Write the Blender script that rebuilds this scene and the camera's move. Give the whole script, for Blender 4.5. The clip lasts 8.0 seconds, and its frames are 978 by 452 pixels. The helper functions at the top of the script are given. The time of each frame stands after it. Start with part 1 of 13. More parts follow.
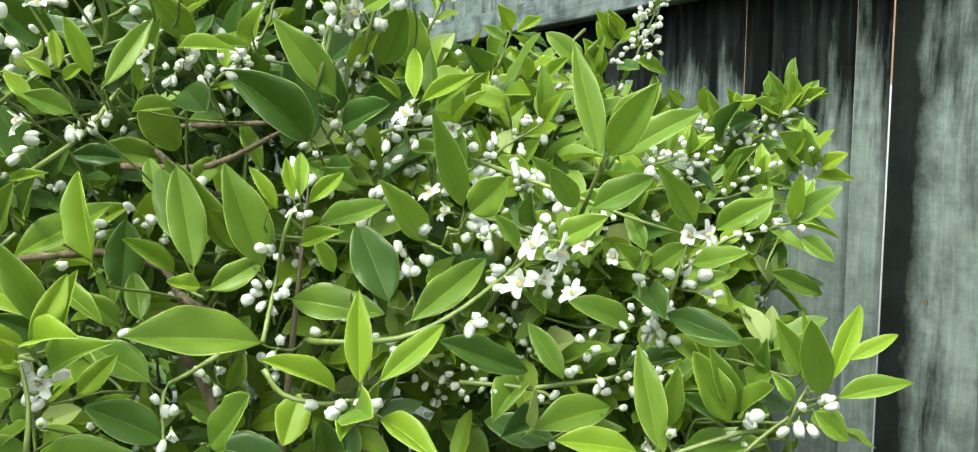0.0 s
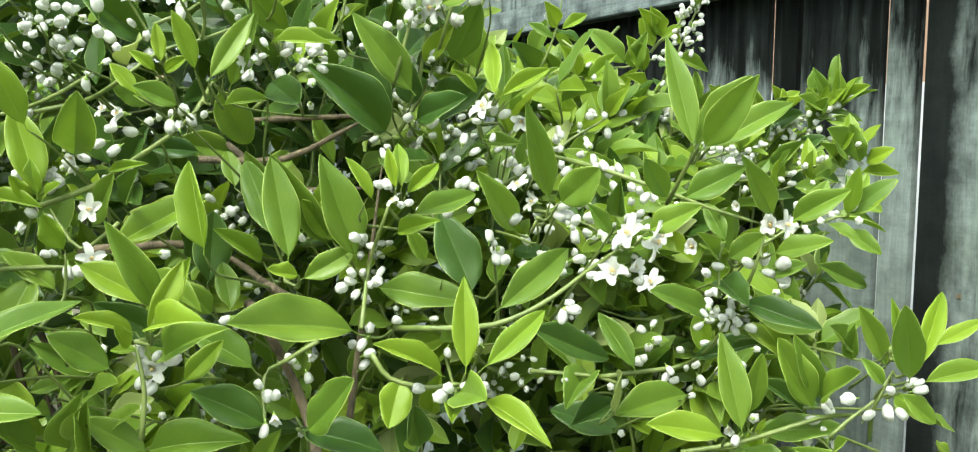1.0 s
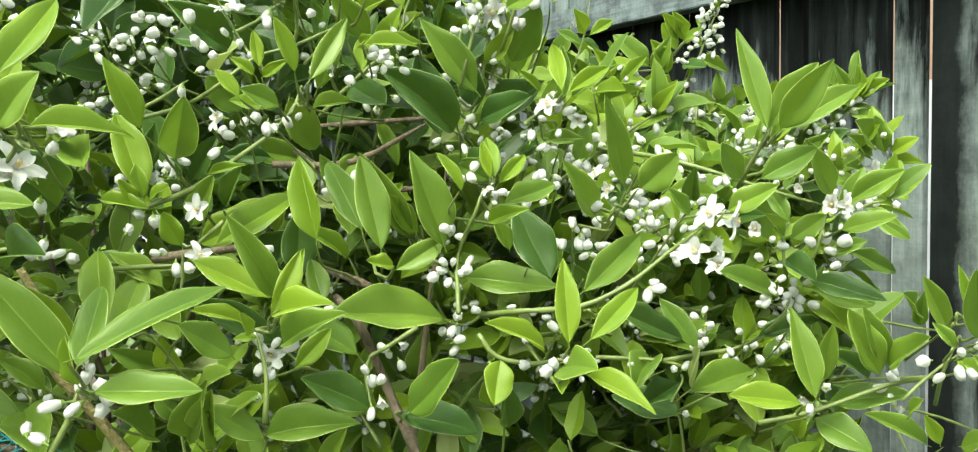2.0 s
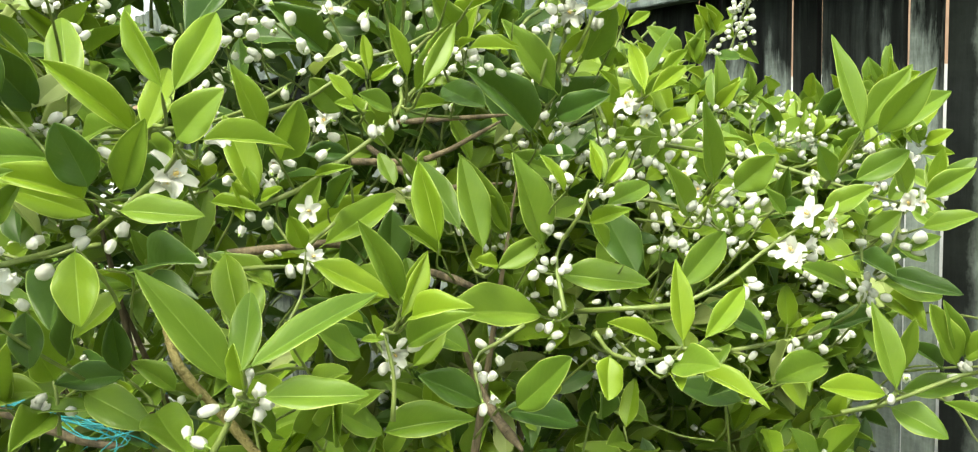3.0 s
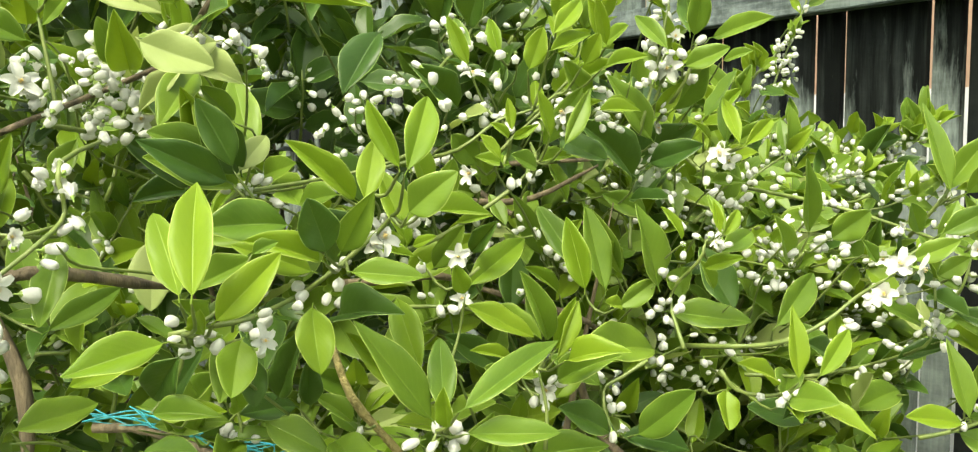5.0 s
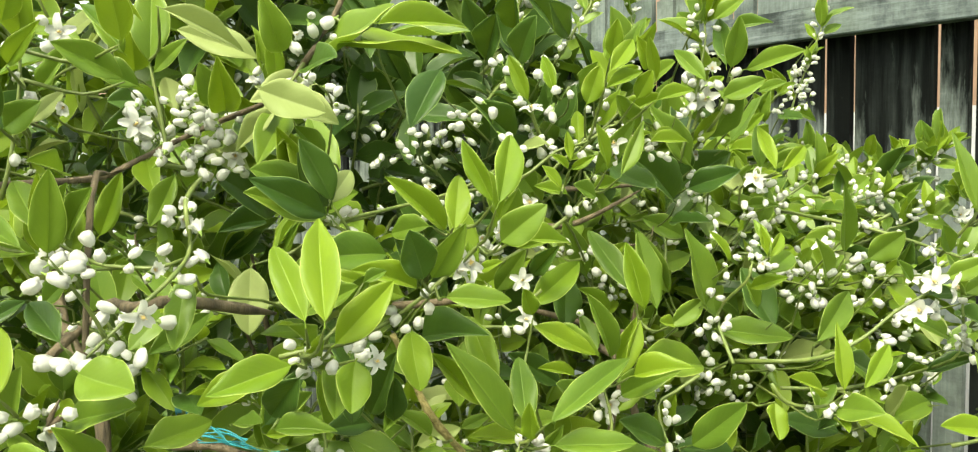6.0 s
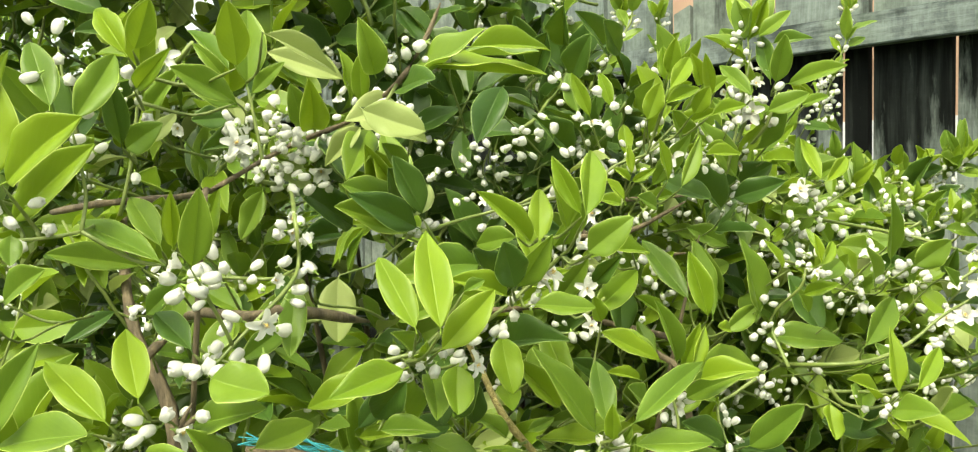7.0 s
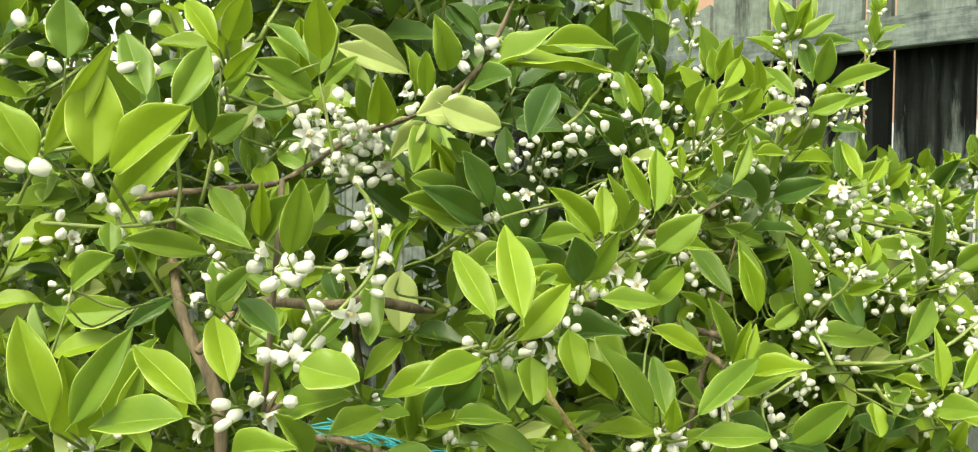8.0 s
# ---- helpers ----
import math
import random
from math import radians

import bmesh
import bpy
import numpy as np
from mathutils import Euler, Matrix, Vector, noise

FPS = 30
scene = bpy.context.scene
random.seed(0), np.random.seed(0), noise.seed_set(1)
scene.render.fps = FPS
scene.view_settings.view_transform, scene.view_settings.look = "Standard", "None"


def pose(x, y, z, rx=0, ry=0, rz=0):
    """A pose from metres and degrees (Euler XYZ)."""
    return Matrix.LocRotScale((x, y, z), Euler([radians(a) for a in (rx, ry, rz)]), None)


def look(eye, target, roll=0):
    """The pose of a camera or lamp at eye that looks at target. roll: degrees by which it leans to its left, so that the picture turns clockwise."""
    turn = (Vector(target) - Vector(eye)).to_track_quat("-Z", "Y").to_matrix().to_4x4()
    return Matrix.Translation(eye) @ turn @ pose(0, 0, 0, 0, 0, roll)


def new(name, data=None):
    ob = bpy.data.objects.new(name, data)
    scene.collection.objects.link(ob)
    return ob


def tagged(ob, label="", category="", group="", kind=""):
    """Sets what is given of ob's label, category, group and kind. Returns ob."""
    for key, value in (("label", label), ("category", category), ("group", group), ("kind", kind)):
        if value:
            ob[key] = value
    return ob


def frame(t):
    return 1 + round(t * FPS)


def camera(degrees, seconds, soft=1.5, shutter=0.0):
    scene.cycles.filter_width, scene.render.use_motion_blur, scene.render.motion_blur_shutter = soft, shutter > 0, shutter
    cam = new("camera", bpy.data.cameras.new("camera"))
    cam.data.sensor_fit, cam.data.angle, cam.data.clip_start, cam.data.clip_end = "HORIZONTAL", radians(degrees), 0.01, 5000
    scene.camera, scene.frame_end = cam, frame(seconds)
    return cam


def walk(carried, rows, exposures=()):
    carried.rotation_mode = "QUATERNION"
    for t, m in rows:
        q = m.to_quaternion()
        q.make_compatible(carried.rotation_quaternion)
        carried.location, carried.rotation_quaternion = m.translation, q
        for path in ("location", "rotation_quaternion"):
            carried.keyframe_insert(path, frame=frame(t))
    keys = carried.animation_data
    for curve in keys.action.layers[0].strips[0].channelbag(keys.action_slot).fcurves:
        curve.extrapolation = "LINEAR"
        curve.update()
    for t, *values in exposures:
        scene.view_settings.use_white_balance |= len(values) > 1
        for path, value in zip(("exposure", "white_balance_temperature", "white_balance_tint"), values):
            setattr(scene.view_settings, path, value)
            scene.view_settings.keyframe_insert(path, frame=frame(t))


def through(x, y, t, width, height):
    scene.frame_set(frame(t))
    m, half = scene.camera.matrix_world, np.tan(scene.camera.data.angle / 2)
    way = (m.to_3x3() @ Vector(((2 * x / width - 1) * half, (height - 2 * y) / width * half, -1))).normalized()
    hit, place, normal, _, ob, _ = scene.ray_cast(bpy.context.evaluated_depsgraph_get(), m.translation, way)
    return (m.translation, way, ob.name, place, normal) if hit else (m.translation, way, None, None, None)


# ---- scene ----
cam = camera(55.00, 8.0, soft=1.2)
PATH = [
    (0, look((1.022, -0.999, 1.418), (-0.721, -0.032, 1.252), 0.9)),
    (0.5, look((1.012, -1.029, 1.415), (-0.728, -0.056, 1.254), 0.9)),
    (1, look((1.007, -1.053, 1.412), (-0.73, -0.076, 1.247), 0.9)),
    (1.5, look((1.007, -1.082, 1.402), (-0.726, -0.098, 1.238), -0.1)),
    (1.7, look((1.007, -1.096, 1.394), (-0.725, -0.104, 1.267), -0.5)),
    (2.8, look((0.974, -1.191, 1.411), (-0.705, -0.119, 1.241), -1.1)),
    (3, look((0.97, -1.201, 1.413), (-0.705, -0.123, 1.237), -1.0)),
    (3.5, look((0.956, -1.232, 1.424), (-0.705, -0.135, 1.233), -0.0)),
    (4, look((0.954, -1.258, 1.441), (-0.698, -0.148, 1.241), 0.6)),
    (4.5, look((0.955, -1.28, 1.452), (-0.69, -0.164, 1.225), 0.1)),
    (4.7, look((0.957, -1.296, 1.45), (-0.686, -0.173, 1.251), 0.1)),
    (5.8, look((0.972, -1.367, 1.459), (-0.67, -0.237, 1.298), -0.8)),
    (6, look((0.969, -1.38, 1.461), (-0.669, -0.242, 1.314), -0.8)),
    (6.5, look((0.964, -1.399, 1.463), (-0.673, -0.258, 1.326), -0.4)),
    (7, look((0.964, -1.437, 1.465), (-0.672, -0.293, 1.338), -1.2)),
    (7.5, look((0.957, -1.457, 1.446), (-0.669, -0.297, 1.355), -2.4)),
    (8, look((0.949, -1.477, 1.466), (-0.682, -0.328, 1.328), -0.1)),
]
walk(cam, PATH, [(0, 1.73, 6450, -2), (0.5, 1.90, 6450, -2), (1.0, 1.82, 6450, -2), (1.5, 1.84, 6450, -2), (3.0, 1.87, 7200, -2), (6.0, 1.75, 7600, -3), (8, 1.73, 7850, -4)])

# ---- daylight: bright overcast ----
SUN_ELEV, SUN_AZ = 58.0, 150.0
world = bpy.data.worlds.new("sky")
scene.world = world
world.use_nodes = True
wn = world.node_tree.nodes
sky = wn.new("ShaderNodeTexSky")
sky.sky_type, sky.sun_disc = "NISHITA", False
sky.sun_elevation, sky.sun_rotation = radians(SUN_ELEV), radians(SUN_AZ)
sky.air_density, sky.dust_density, sky.ozone_density = 1.0, 4.0, 1.0
wn["Background"].inputs["Strength"].default_value = 0.15
cloud = wn.new("ShaderNodeHueSaturation")
cloud.inputs["Saturation"].default_value = 0.45
world.node_tree.links.new(sky.outputs[0], cloud.inputs["Color"])
world.node_tree.links.new(cloud.outputs[0], wn["Background"].inputs["Color"])
sun = new("sun", bpy.data.lights.new("sun", "SUN"))
sun.data.energy, sun.data.angle, sun.data.color = 1.5, radians(25), (1.0, 0.97, 0.92)
sa, se = radians(SUN_AZ), radians(SUN_ELEV)
sun.matrix_world = look((math.sin(sa) * math.cos(se) * 9, math.cos(sa) * math.cos(se) * 9, math.sin(se) * 9), (0, 0, 0))


# ---- materials ----
class Nodes:
    """A small helper to write node trees in few lines."""

    def __init__(self, name):
        self.mat = bpy.data.materials.new(name)
        self.mat.use_nodes = True
        self.tree = self.mat.node_tree
        self.bsdf = self.tree.nodes["Principled BSDF"]
        self.out = self.tree.nodes["Material Output"]

    def add(self, kind, operation=None, clamp=False, blend=None):
        n = self.tree.nodes.new(kind)
        if operation:
            n.operation = operation
        if clamp:
            n.use_clamp = True
        if blend:
            n.data_type, n.blend_type = "RGBA", blend
        return n

    def link(self, a, b):
        self.tree.links.new(a, b)

    def set(self, node, **values):
        for k, v in values.items():
            node.inputs[k.replace("_", " ")].default_value = v

    def noise(self, scale, detail=4.0, rough=0.55, vec=None, stretch=None):
        n = self.add("ShaderNodeTexNoise")
        self.set(n, Scale=scale, Detail=detail, Roughness=rough)
        if vec is None:
            vec = self.add("ShaderNodeTexCoord").outputs["Object"]
        if stretch:
            m = self.add("ShaderNodeMapping")
            m.inputs["Scale"].default_value = stretch
            self.link(vec, m.inputs["Vector"])
            vec = m.outputs["Vector"]
        self.link(vec, n.inputs["Vector"])
        return n.outputs["Fac"]

    def ramp(self, fac, *stops):
        r = self.add("ShaderNodeValToRGB")
        e = r.color_ramp.elements
        while len(e) < len(stops):
            e.new(0.5)
        for el, (p, c) in zip(e, stops):
            el.position = p
            el.color = (*c, 1.0) if len(c) == 3 else c
        self.link(fac, r.inputs["Fac"])
        return r.outputs["Color"]

    def math(self, op, a, b=0.0, clamp=False):
        m = self.add("ShaderNodeMath", operation=op, clamp=clamp)
        for sock, val in zip(m.inputs, (a, b)):
            if isinstance(val, (int, float)):
                sock.default_value = val
            else:
                self.link(val, sock)
        return m.outputs[0]

    def bump(self, height, strength, distance):
        b = self.add("ShaderNodeBump")
        self.set(b, Strength=strength, Distance=distance)
        self.link(height, b.inputs["Height"])
        self.link(b.outputs["Normal"], self.bsdf.inputs["Normal"])


def colour_mix(n, fac, a, b, blend="MIX"):
    m = n.add("ShaderNodeMix", blend=blend)
    socks = [s for s in m.inputs if s.enabled]
    for sock, val in zip(socks, (fac, a, b)):
        if isinstance(val, (int, float)):
            sock.default_value = val
        elif isinstance(val, tuple):
            sock.default_value = (*val, 1.0)
        else:
            n.link(val, sock)
    return [s for s in m.outputs if s.enabled][0]


def leaf_material(name, dark, light, vein, edge, rough, through, glow):
    """dark/light: the blade's range of colour; through: share of light that passes through the blade."""
    n = Nodes(name)
    uv = n.add("ShaderNodeUVMap").outputs["UV"]
    sep = n.add("ShaderNodeSeparateXYZ")
    n.link(uv, sep.inputs[0])
    u, v = sep.outputs["X"], sep.outputs["Y"]
    a = n.math("ABSOLUTE", n.math("SUBTRACT", u, 0.5))
    info = n.add("ShaderNodeObjectInfo").outputs["Random"]
    island = n.add("ShaderNodeNewGeometry").outputs["Random Per Island"]
    rnd = n.math("FRACT", n.math("ADD", info, island))
    place = n.add("ShaderNodeNewGeometry").outputs["Position"]
    blotch = n.noise(55.0, 3.0, 0.55, place)
    patch = n.noise(17.0, 2.0, 0.5, place)
    tone = n.math("ADD", n.math("MULTIPLY", rnd, 0.58), n.math("ADD", n.math("MULTIPLY", n.math("SUBTRACT", blotch, 0.36), 0.55), n.math("MULTIPLY", n.math("SUBTRACT", patch, 0.30), 0.75)), True)
    base = colour_mix(n, tone, dark, light)
    # the blade between the side veins, which slant forward from the midrib, is a little deeper in tone
    slant = n.math("SUBTRACT", n.math("MULTIPLY", v, 58.0), n.math("MULTIPLY", a, 46.0))
    wv = n.math("SINE", n.math("ADD", slant, n.math("MULTIPLY", n.noise(90.0, 2.0, 0.5, place), 3.0)))
    side = n.math("MULTIPLY", n.math("POWER", n.math("MAXIMUM", wv, 0.0), 5.0), 0.05)
    base = colour_mix(n, side, base, vein)
    rib = n.math("MULTIPLY", n.math("LESS_THAN", a, n.math("SUBTRACT", 0.015, n.math("MULTIPLY", v, 0.010))), 0.34)
    base = colour_mix(n, rib, base, vein)
    rim = n.math("MULTIPLY", n.math("GREATER_THAN", n.math("ADD", a, n.math("MULTIPLY", n.noise(70.0, 2.0, 0.5, place), 0.03)), 0.4965), 0.72)
    base = colour_mix(n, rim, base, edge)
    speck = n.ramp(n.noise(420.0, 2.0, 0.5, place), (0.66, (0, 0, 0)), (0.76, (1, 1, 1)))
    base = colour_mix(n, n.math("MULTIPLY", speck, 0.16), base, (0.16, 0.13, 0.05))
    n.link(base, n.bsdf.inputs["Base Color"])
    n.set(n.bsdf, Roughness=rough, IOR=1.40)
    n.bsdf.inputs["Specular IOR Level"].default_value = 0.38
    rr = n.math("ADD", rough - 0.08, n.math("MULTIPLY", n.noise(130.0, 3.0, 0.55, place), 0.20))
    n.link(rr, n.bsdf.inputs["Roughness"])
    n.bump(n.math("ADD", n.math("MULTIPLY", wv, 0.035), n.noise(150.0, 4.0, 0.55, place)), 0.24, 0.0012)
    tr = n.add("ShaderNodeBsdfTranslucent")
    n.link(colour_mix(n, 0.65, base, glow), tr.inputs["Color"])
    mx = n.add("ShaderNodeMixShader")
    mx.inputs[0].default_value = through
    n.link(n.bsdf.outputs[0], mx.inputs[1])
    n.link(tr.outputs[0], mx.inputs[2])
    n.link(mx.outputs[0], n.out.inputs["Surface"])
    return n.mat


LEAF_Y = leaf_material("young_leaf", (0.090, 0.162, 0.011), (0.170, 0.250, 0.016), (0.25, 0.35, 0.07), (0.44, 0.52, 0.14), 0.44, 0.27, (0.33, 0.48, 0.03))
LEAF_M = leaf_material("green_leaf", (0.052, 0.108, 0.013), (0.138, 0.214, 0.023), (0.21, 0.31, 0.06), (0.42, 0.51, 0.13), 0.40, 0.24, (0.27, 0.43, 0.03))
# dark leaves; they also paint the shade inside the crown
LEAF_D = leaf_material("dark_leaf", (0.020, 0.052, 0.009), (0.052, 0.102, 0.015), (0.11, 0.17, 0.05), (0.26, 0.36, 0.10), 0.36, 0.18, (0.19, 0.32, 0.02))
LEAF_P = leaf_material("pale_leaf", (0.19, 0.245, 0.07), (0.27, 0.32, 0.12), (0.34, 0.38, 0.18), (0.40, 0.45, 0.18), 0.55, 0.25, (0.36, 0.45, 0.08))
LEAVES = {"Y": LEAF_Y, "M": LEAF_M, "D": LEAF_D, "P": LEAF_P}


def petal_material():
    n = Nodes("white_petal")
    c = n.ramp(n.noise(300.0, 3.0), (0.3, (0.62, 0.63, 0.57)), (0.7, (0.74, 0.75, 0.70)))
    n.link(c, n.bsdf.inputs["Base Color"])
    n.set(n.bsdf, Roughness=0.5)
    n.bsdf.inputs["Specular IOR Level"].default_value = 0.35
    n.bump(n.noise(260.0), 0.35, 0.0008)
    tr = n.add("ShaderNodeBsdfTranslucent")
    n.link(c, tr.inputs["Color"])
    mx = n.add("ShaderNodeMixShader")
    mx.inputs[0].default_value = 0.38
    n.link(n.bsdf.outputs[0], mx.inputs[1])
    n.link(tr.outputs[0], mx.inputs[2])
    n.link(mx.outputs[0], n.out.inputs["Surface"])
    return n.mat


def plain_material(name, a, b, scale, rough, bump=0.2, dist=0.001, stretch=None):
    n = Nodes(name)
    f = n.noise(scale, 5.0, stretch=stretch)
    n.link(n.ramp(f, (0.3, a), (0.7, b)), n.bsdf.inputs["Base Color"])
    n.set(n.bsdf, Roughness=rough)
    n.bump(n.noise(scale * 3, 4.0, stretch=stretch), bump, dist)
    return n.mat


PETAL = petal_material()
STAMEN = plain_material("stamen", (0.62, 0.42, 0.10), (0.75, 0.60, 0.28), 400.0, 0.6)
CALYX = plain_material("calyx", (0.16, 0.26, 0.04), (0.26, 0.36, 0.08), 300.0, 0.5)
STEM = plain_material("green_stem", (0.085, 0.125, 0.026), (0.165, 0.205, 0.052), 120.0, 0.5, stretch=(1, 1, 0.3))
BARK = plain_material("brown_bark", (0.040, 0.031, 0.018), (0.17, 0.132, 0.078), 140.0, 0.85, 0.6, 0.003, (1, 1, 0.25))
OCHRE = plain_material("tan_stem", (0.17, 0.14, 0.045), (0.36, 0.30, 0.115), 170.0, 0.75, 0.8, 0.004)


def board_material(name, mould, height_gain, along=2, patch=None, blotches=0.66):
    """Weathered grey softwood with its grain along one axis, black mould in runs and blotches; the black deepens with
    height up to the rail.
    """
    n = Nodes(name)
    geo = n.add("ShaderNodeNewGeometry").outputs["Position"]
    info = n.add("ShaderNodeObjectInfo").outputs["Random"]
    off = n.add("ShaderNodeVectorMath", operation="ADD")
    comb = n.add("ShaderNodeCombineXYZ")
    n.link(n.math("MULTIPLY", info, 9.0), comb.inputs[2])
    n.link(geo, off.inputs[0])
    n.link(comb.outputs[0], off.inputs[1])
    p = off.outputs[0]

    def run(across, length):
        return tuple(length if k == along else across for k in range(3))

    warp = n.add("ShaderNodeVectorMath", operation="ADD")
    bend = n.add("ShaderNodeCombineXYZ")
    n.link(n.math("MULTIPLY", n.noise(4.0, 2.0, 0.5, p), 0.022), bend.inputs[0])
    n.link(p, warp.inputs[0])
    n.link(bend.outputs[0], warp.inputs[1])
    q = warp.outputs[0]
    grain = n.noise(60.0, 6.0, 0.65, q, run(2.6, 0.12))
    fine = n.noise(200.0, 5.0, 0.6, q, run(2.5, 0.06))
    saw = n.noise(120.0, 4.0, 0.65, p, run(0.10, 2.2))
    wood = n.ramp(grain, (0.25, (0.070, 0.086, 0.085)), (0.5, (0.135, 0.163, 0.160)), (0.75, (0.22, 0.258, 0.252)))
    wood = colour_mix(n, n.math("MULTIPLY", n.ramp(saw, (0.40, (0, 0, 0)), (0.62, (1, 1, 1))), 0.34), wood, (0.20, 0.237, 0.232))
    wood = colour_mix(n, n.math("MULTIPLY", n.math("FRACT", n.math("MULTIPLY", info, 7.3)), 0.6), wood, (0.21, 0.245, 0.205))
    algae = n.ramp(n.noise(7.0, 4.0, 0.5, p), (0.48, (0, 0, 0)), (0.72, (1, 1, 1)))
    wood = colour_mix(n, n.math("MULTIPLY", algae, 0.28), wood, (0.12, 0.16, 0.085))
    blot = n.ramp(n.noise(16.0, 6.0, 0.68, p), (0.42, (0, 0, 0)), (0.62, (1, 1, 1)))
    wood = colour_mix(n, n.math("MULTIPLY", blot, blotches), wood, (0.022, 0.028, 0.026))
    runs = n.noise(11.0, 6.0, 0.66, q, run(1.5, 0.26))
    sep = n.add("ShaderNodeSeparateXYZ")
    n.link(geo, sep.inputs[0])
    # the black deepens with height to z 1.62 and eases off above 1.68
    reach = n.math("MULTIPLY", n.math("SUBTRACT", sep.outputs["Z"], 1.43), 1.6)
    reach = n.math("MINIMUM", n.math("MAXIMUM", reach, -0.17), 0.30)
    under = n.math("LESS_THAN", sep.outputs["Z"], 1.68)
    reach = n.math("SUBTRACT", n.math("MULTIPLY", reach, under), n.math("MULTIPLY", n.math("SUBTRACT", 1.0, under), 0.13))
    runs = n.math("ADD", runs, n.math("MULTIPLY", reach, height_gain))
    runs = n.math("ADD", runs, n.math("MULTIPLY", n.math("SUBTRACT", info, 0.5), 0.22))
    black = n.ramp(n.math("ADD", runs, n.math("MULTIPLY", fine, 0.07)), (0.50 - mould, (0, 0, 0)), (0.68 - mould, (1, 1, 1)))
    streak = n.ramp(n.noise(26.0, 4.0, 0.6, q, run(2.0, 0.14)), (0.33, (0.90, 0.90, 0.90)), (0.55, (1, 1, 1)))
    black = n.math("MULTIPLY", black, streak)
    if patch is not None:
        # one broad mould stain down the edge of the board
        fade = n.math("ADD", n.math("MULTIPLY", n.math("SUBTRACT", patch, sep.outputs["X"]), 34.0), n.math("MULTIPLY", n.noise(14.0, 6.0, 0.68, p, run(1.0, 0.5)), 2.6))
        black = n.math("MAXIMUM", black, n.math("MULTIPLY", n.math("SUBTRACT", fade, 1.05, True), 0.96))
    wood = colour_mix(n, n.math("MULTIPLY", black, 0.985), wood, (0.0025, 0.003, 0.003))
    n.link(wood, n.bsdf.inputs["Base Color"])
    n.set(n.bsdf, Roughness=0.9)
    n.bsdf.inputs["Specular IOR Level"].default_value = 0.04
    n.bump(n.math("ADD", grain, n.math("MULTIPLY", fine, 0.6)), 0.5, 0.002)
    return n.mat


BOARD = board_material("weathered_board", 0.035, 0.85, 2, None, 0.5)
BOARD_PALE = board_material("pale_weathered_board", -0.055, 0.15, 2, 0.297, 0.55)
RAIL = board_material("weathered_rail", -0.02, 0.0, 0)
POST = board_material("weathered_post", -0.06, 0.0)


def ground_material():
    n = Nodes("soil_and_grass")
    geo = n.add("ShaderNodeNewGeometry").outputs["Position"]
    soil = n.ramp(n.noise(24.0, 6.0, 0.6, geo), (0.3, (0.045, 0.034, 0.024)), (0.7, (0.14, 0.11, 0.08)))
    grass = n.ramp(n.noise(40.0, 6.0, 0.7, geo), (0.3, (0.035, 0.075, 0.015)), (0.7, (0.11, 0.17, 0.04)))
    m = n.ramp(n.noise(0.9, 4.0, 0.6, geo), (0.45, (0, 0, 0)), (0.55, (1, 1, 1)))
    n.link(colour_mix(n, m, soil, grass), n.bsdf.inputs["Base Color"])
    n.set(n.bsdf, Roughness=0.95)
    n.bump(n.noise(60.0, 6.0, 0.7, geo), 0.8, 0.02)
    return n.mat


GROUND = ground_material()
WHITE_WALL = plain_material("white_render", (0.52, 0.54, 0.57), (0.64, 0.66, 0.69), 6.0, 0.8)
CLAY_WALL = plain_material("terracotta_render", (0.30, 0.19, 0.13), (0.38, 0.25, 0.18), 5.0, 0.8)


# ---- building blocks ----
def obj(name, bm, material, parent=None, label="", smooth=False):
    me = bpy.data.meshes.new(name)
    bm.to_mesh(me)
    bm.free()
    if smooth:
        me.shade_smooth()
    if material:
        me.materials.append(material)
    ob = new(name, me)
    if parent:
        ob.parent = parent
    if label:
        ob["label"] = label
    return ob


def part(name, bm, material, parent, label="", smooth=False):
    return obj(name, bm, material, parent, label, smooth)


def box(lo, hi, bevel=0.0):
    bm = bmesh.new()
    bmesh.ops.create_cube(bm, size=1.0)
    for v in bm.verts:
        v.co = [l + (c + 0.5) * (h - l) for c, l, h in zip(v.co, lo, hi)]
    if bevel:
        bmesh.ops.bevel(bm, geom=bm.edges[:], offset=bevel, segments=2, affect="EDGES")
    return bm


def tube_arrays(points, radii, sides=6):
    """Verts and faces of a tapered tube along points."""
    pts = [Vector(p) for p in points]
    verts, faces = [], []
    ref = Vector((0.31, 0.52, 0.8)).normalized()
    for i, p in enumerate(pts):
        d = (pts[min(i + 1, len(pts) - 1)] - pts[max(i - 1, 0)]).normalized()
        a = d.cross(ref).normalized()
        b = d.cross(a)
        for k in range(sides):
            w = 2 * math.pi * k / sides
            verts.append(p + (a * math.cos(w) + b * math.sin(w)) * radii[i])
    for i in range(len(pts) - 1):
        for k in range(sides):
            j = (k + 1) % sides
            faces.append((i * sides + k, i * sides + j, (i + 1) * sides + j, (i + 1) * sides + k))
    faces.append(tuple(range(sides))[::-1])
    faces.append(tuple(range((len(pts) - 1) * sides, len(pts) * sides)))
    return verts, faces


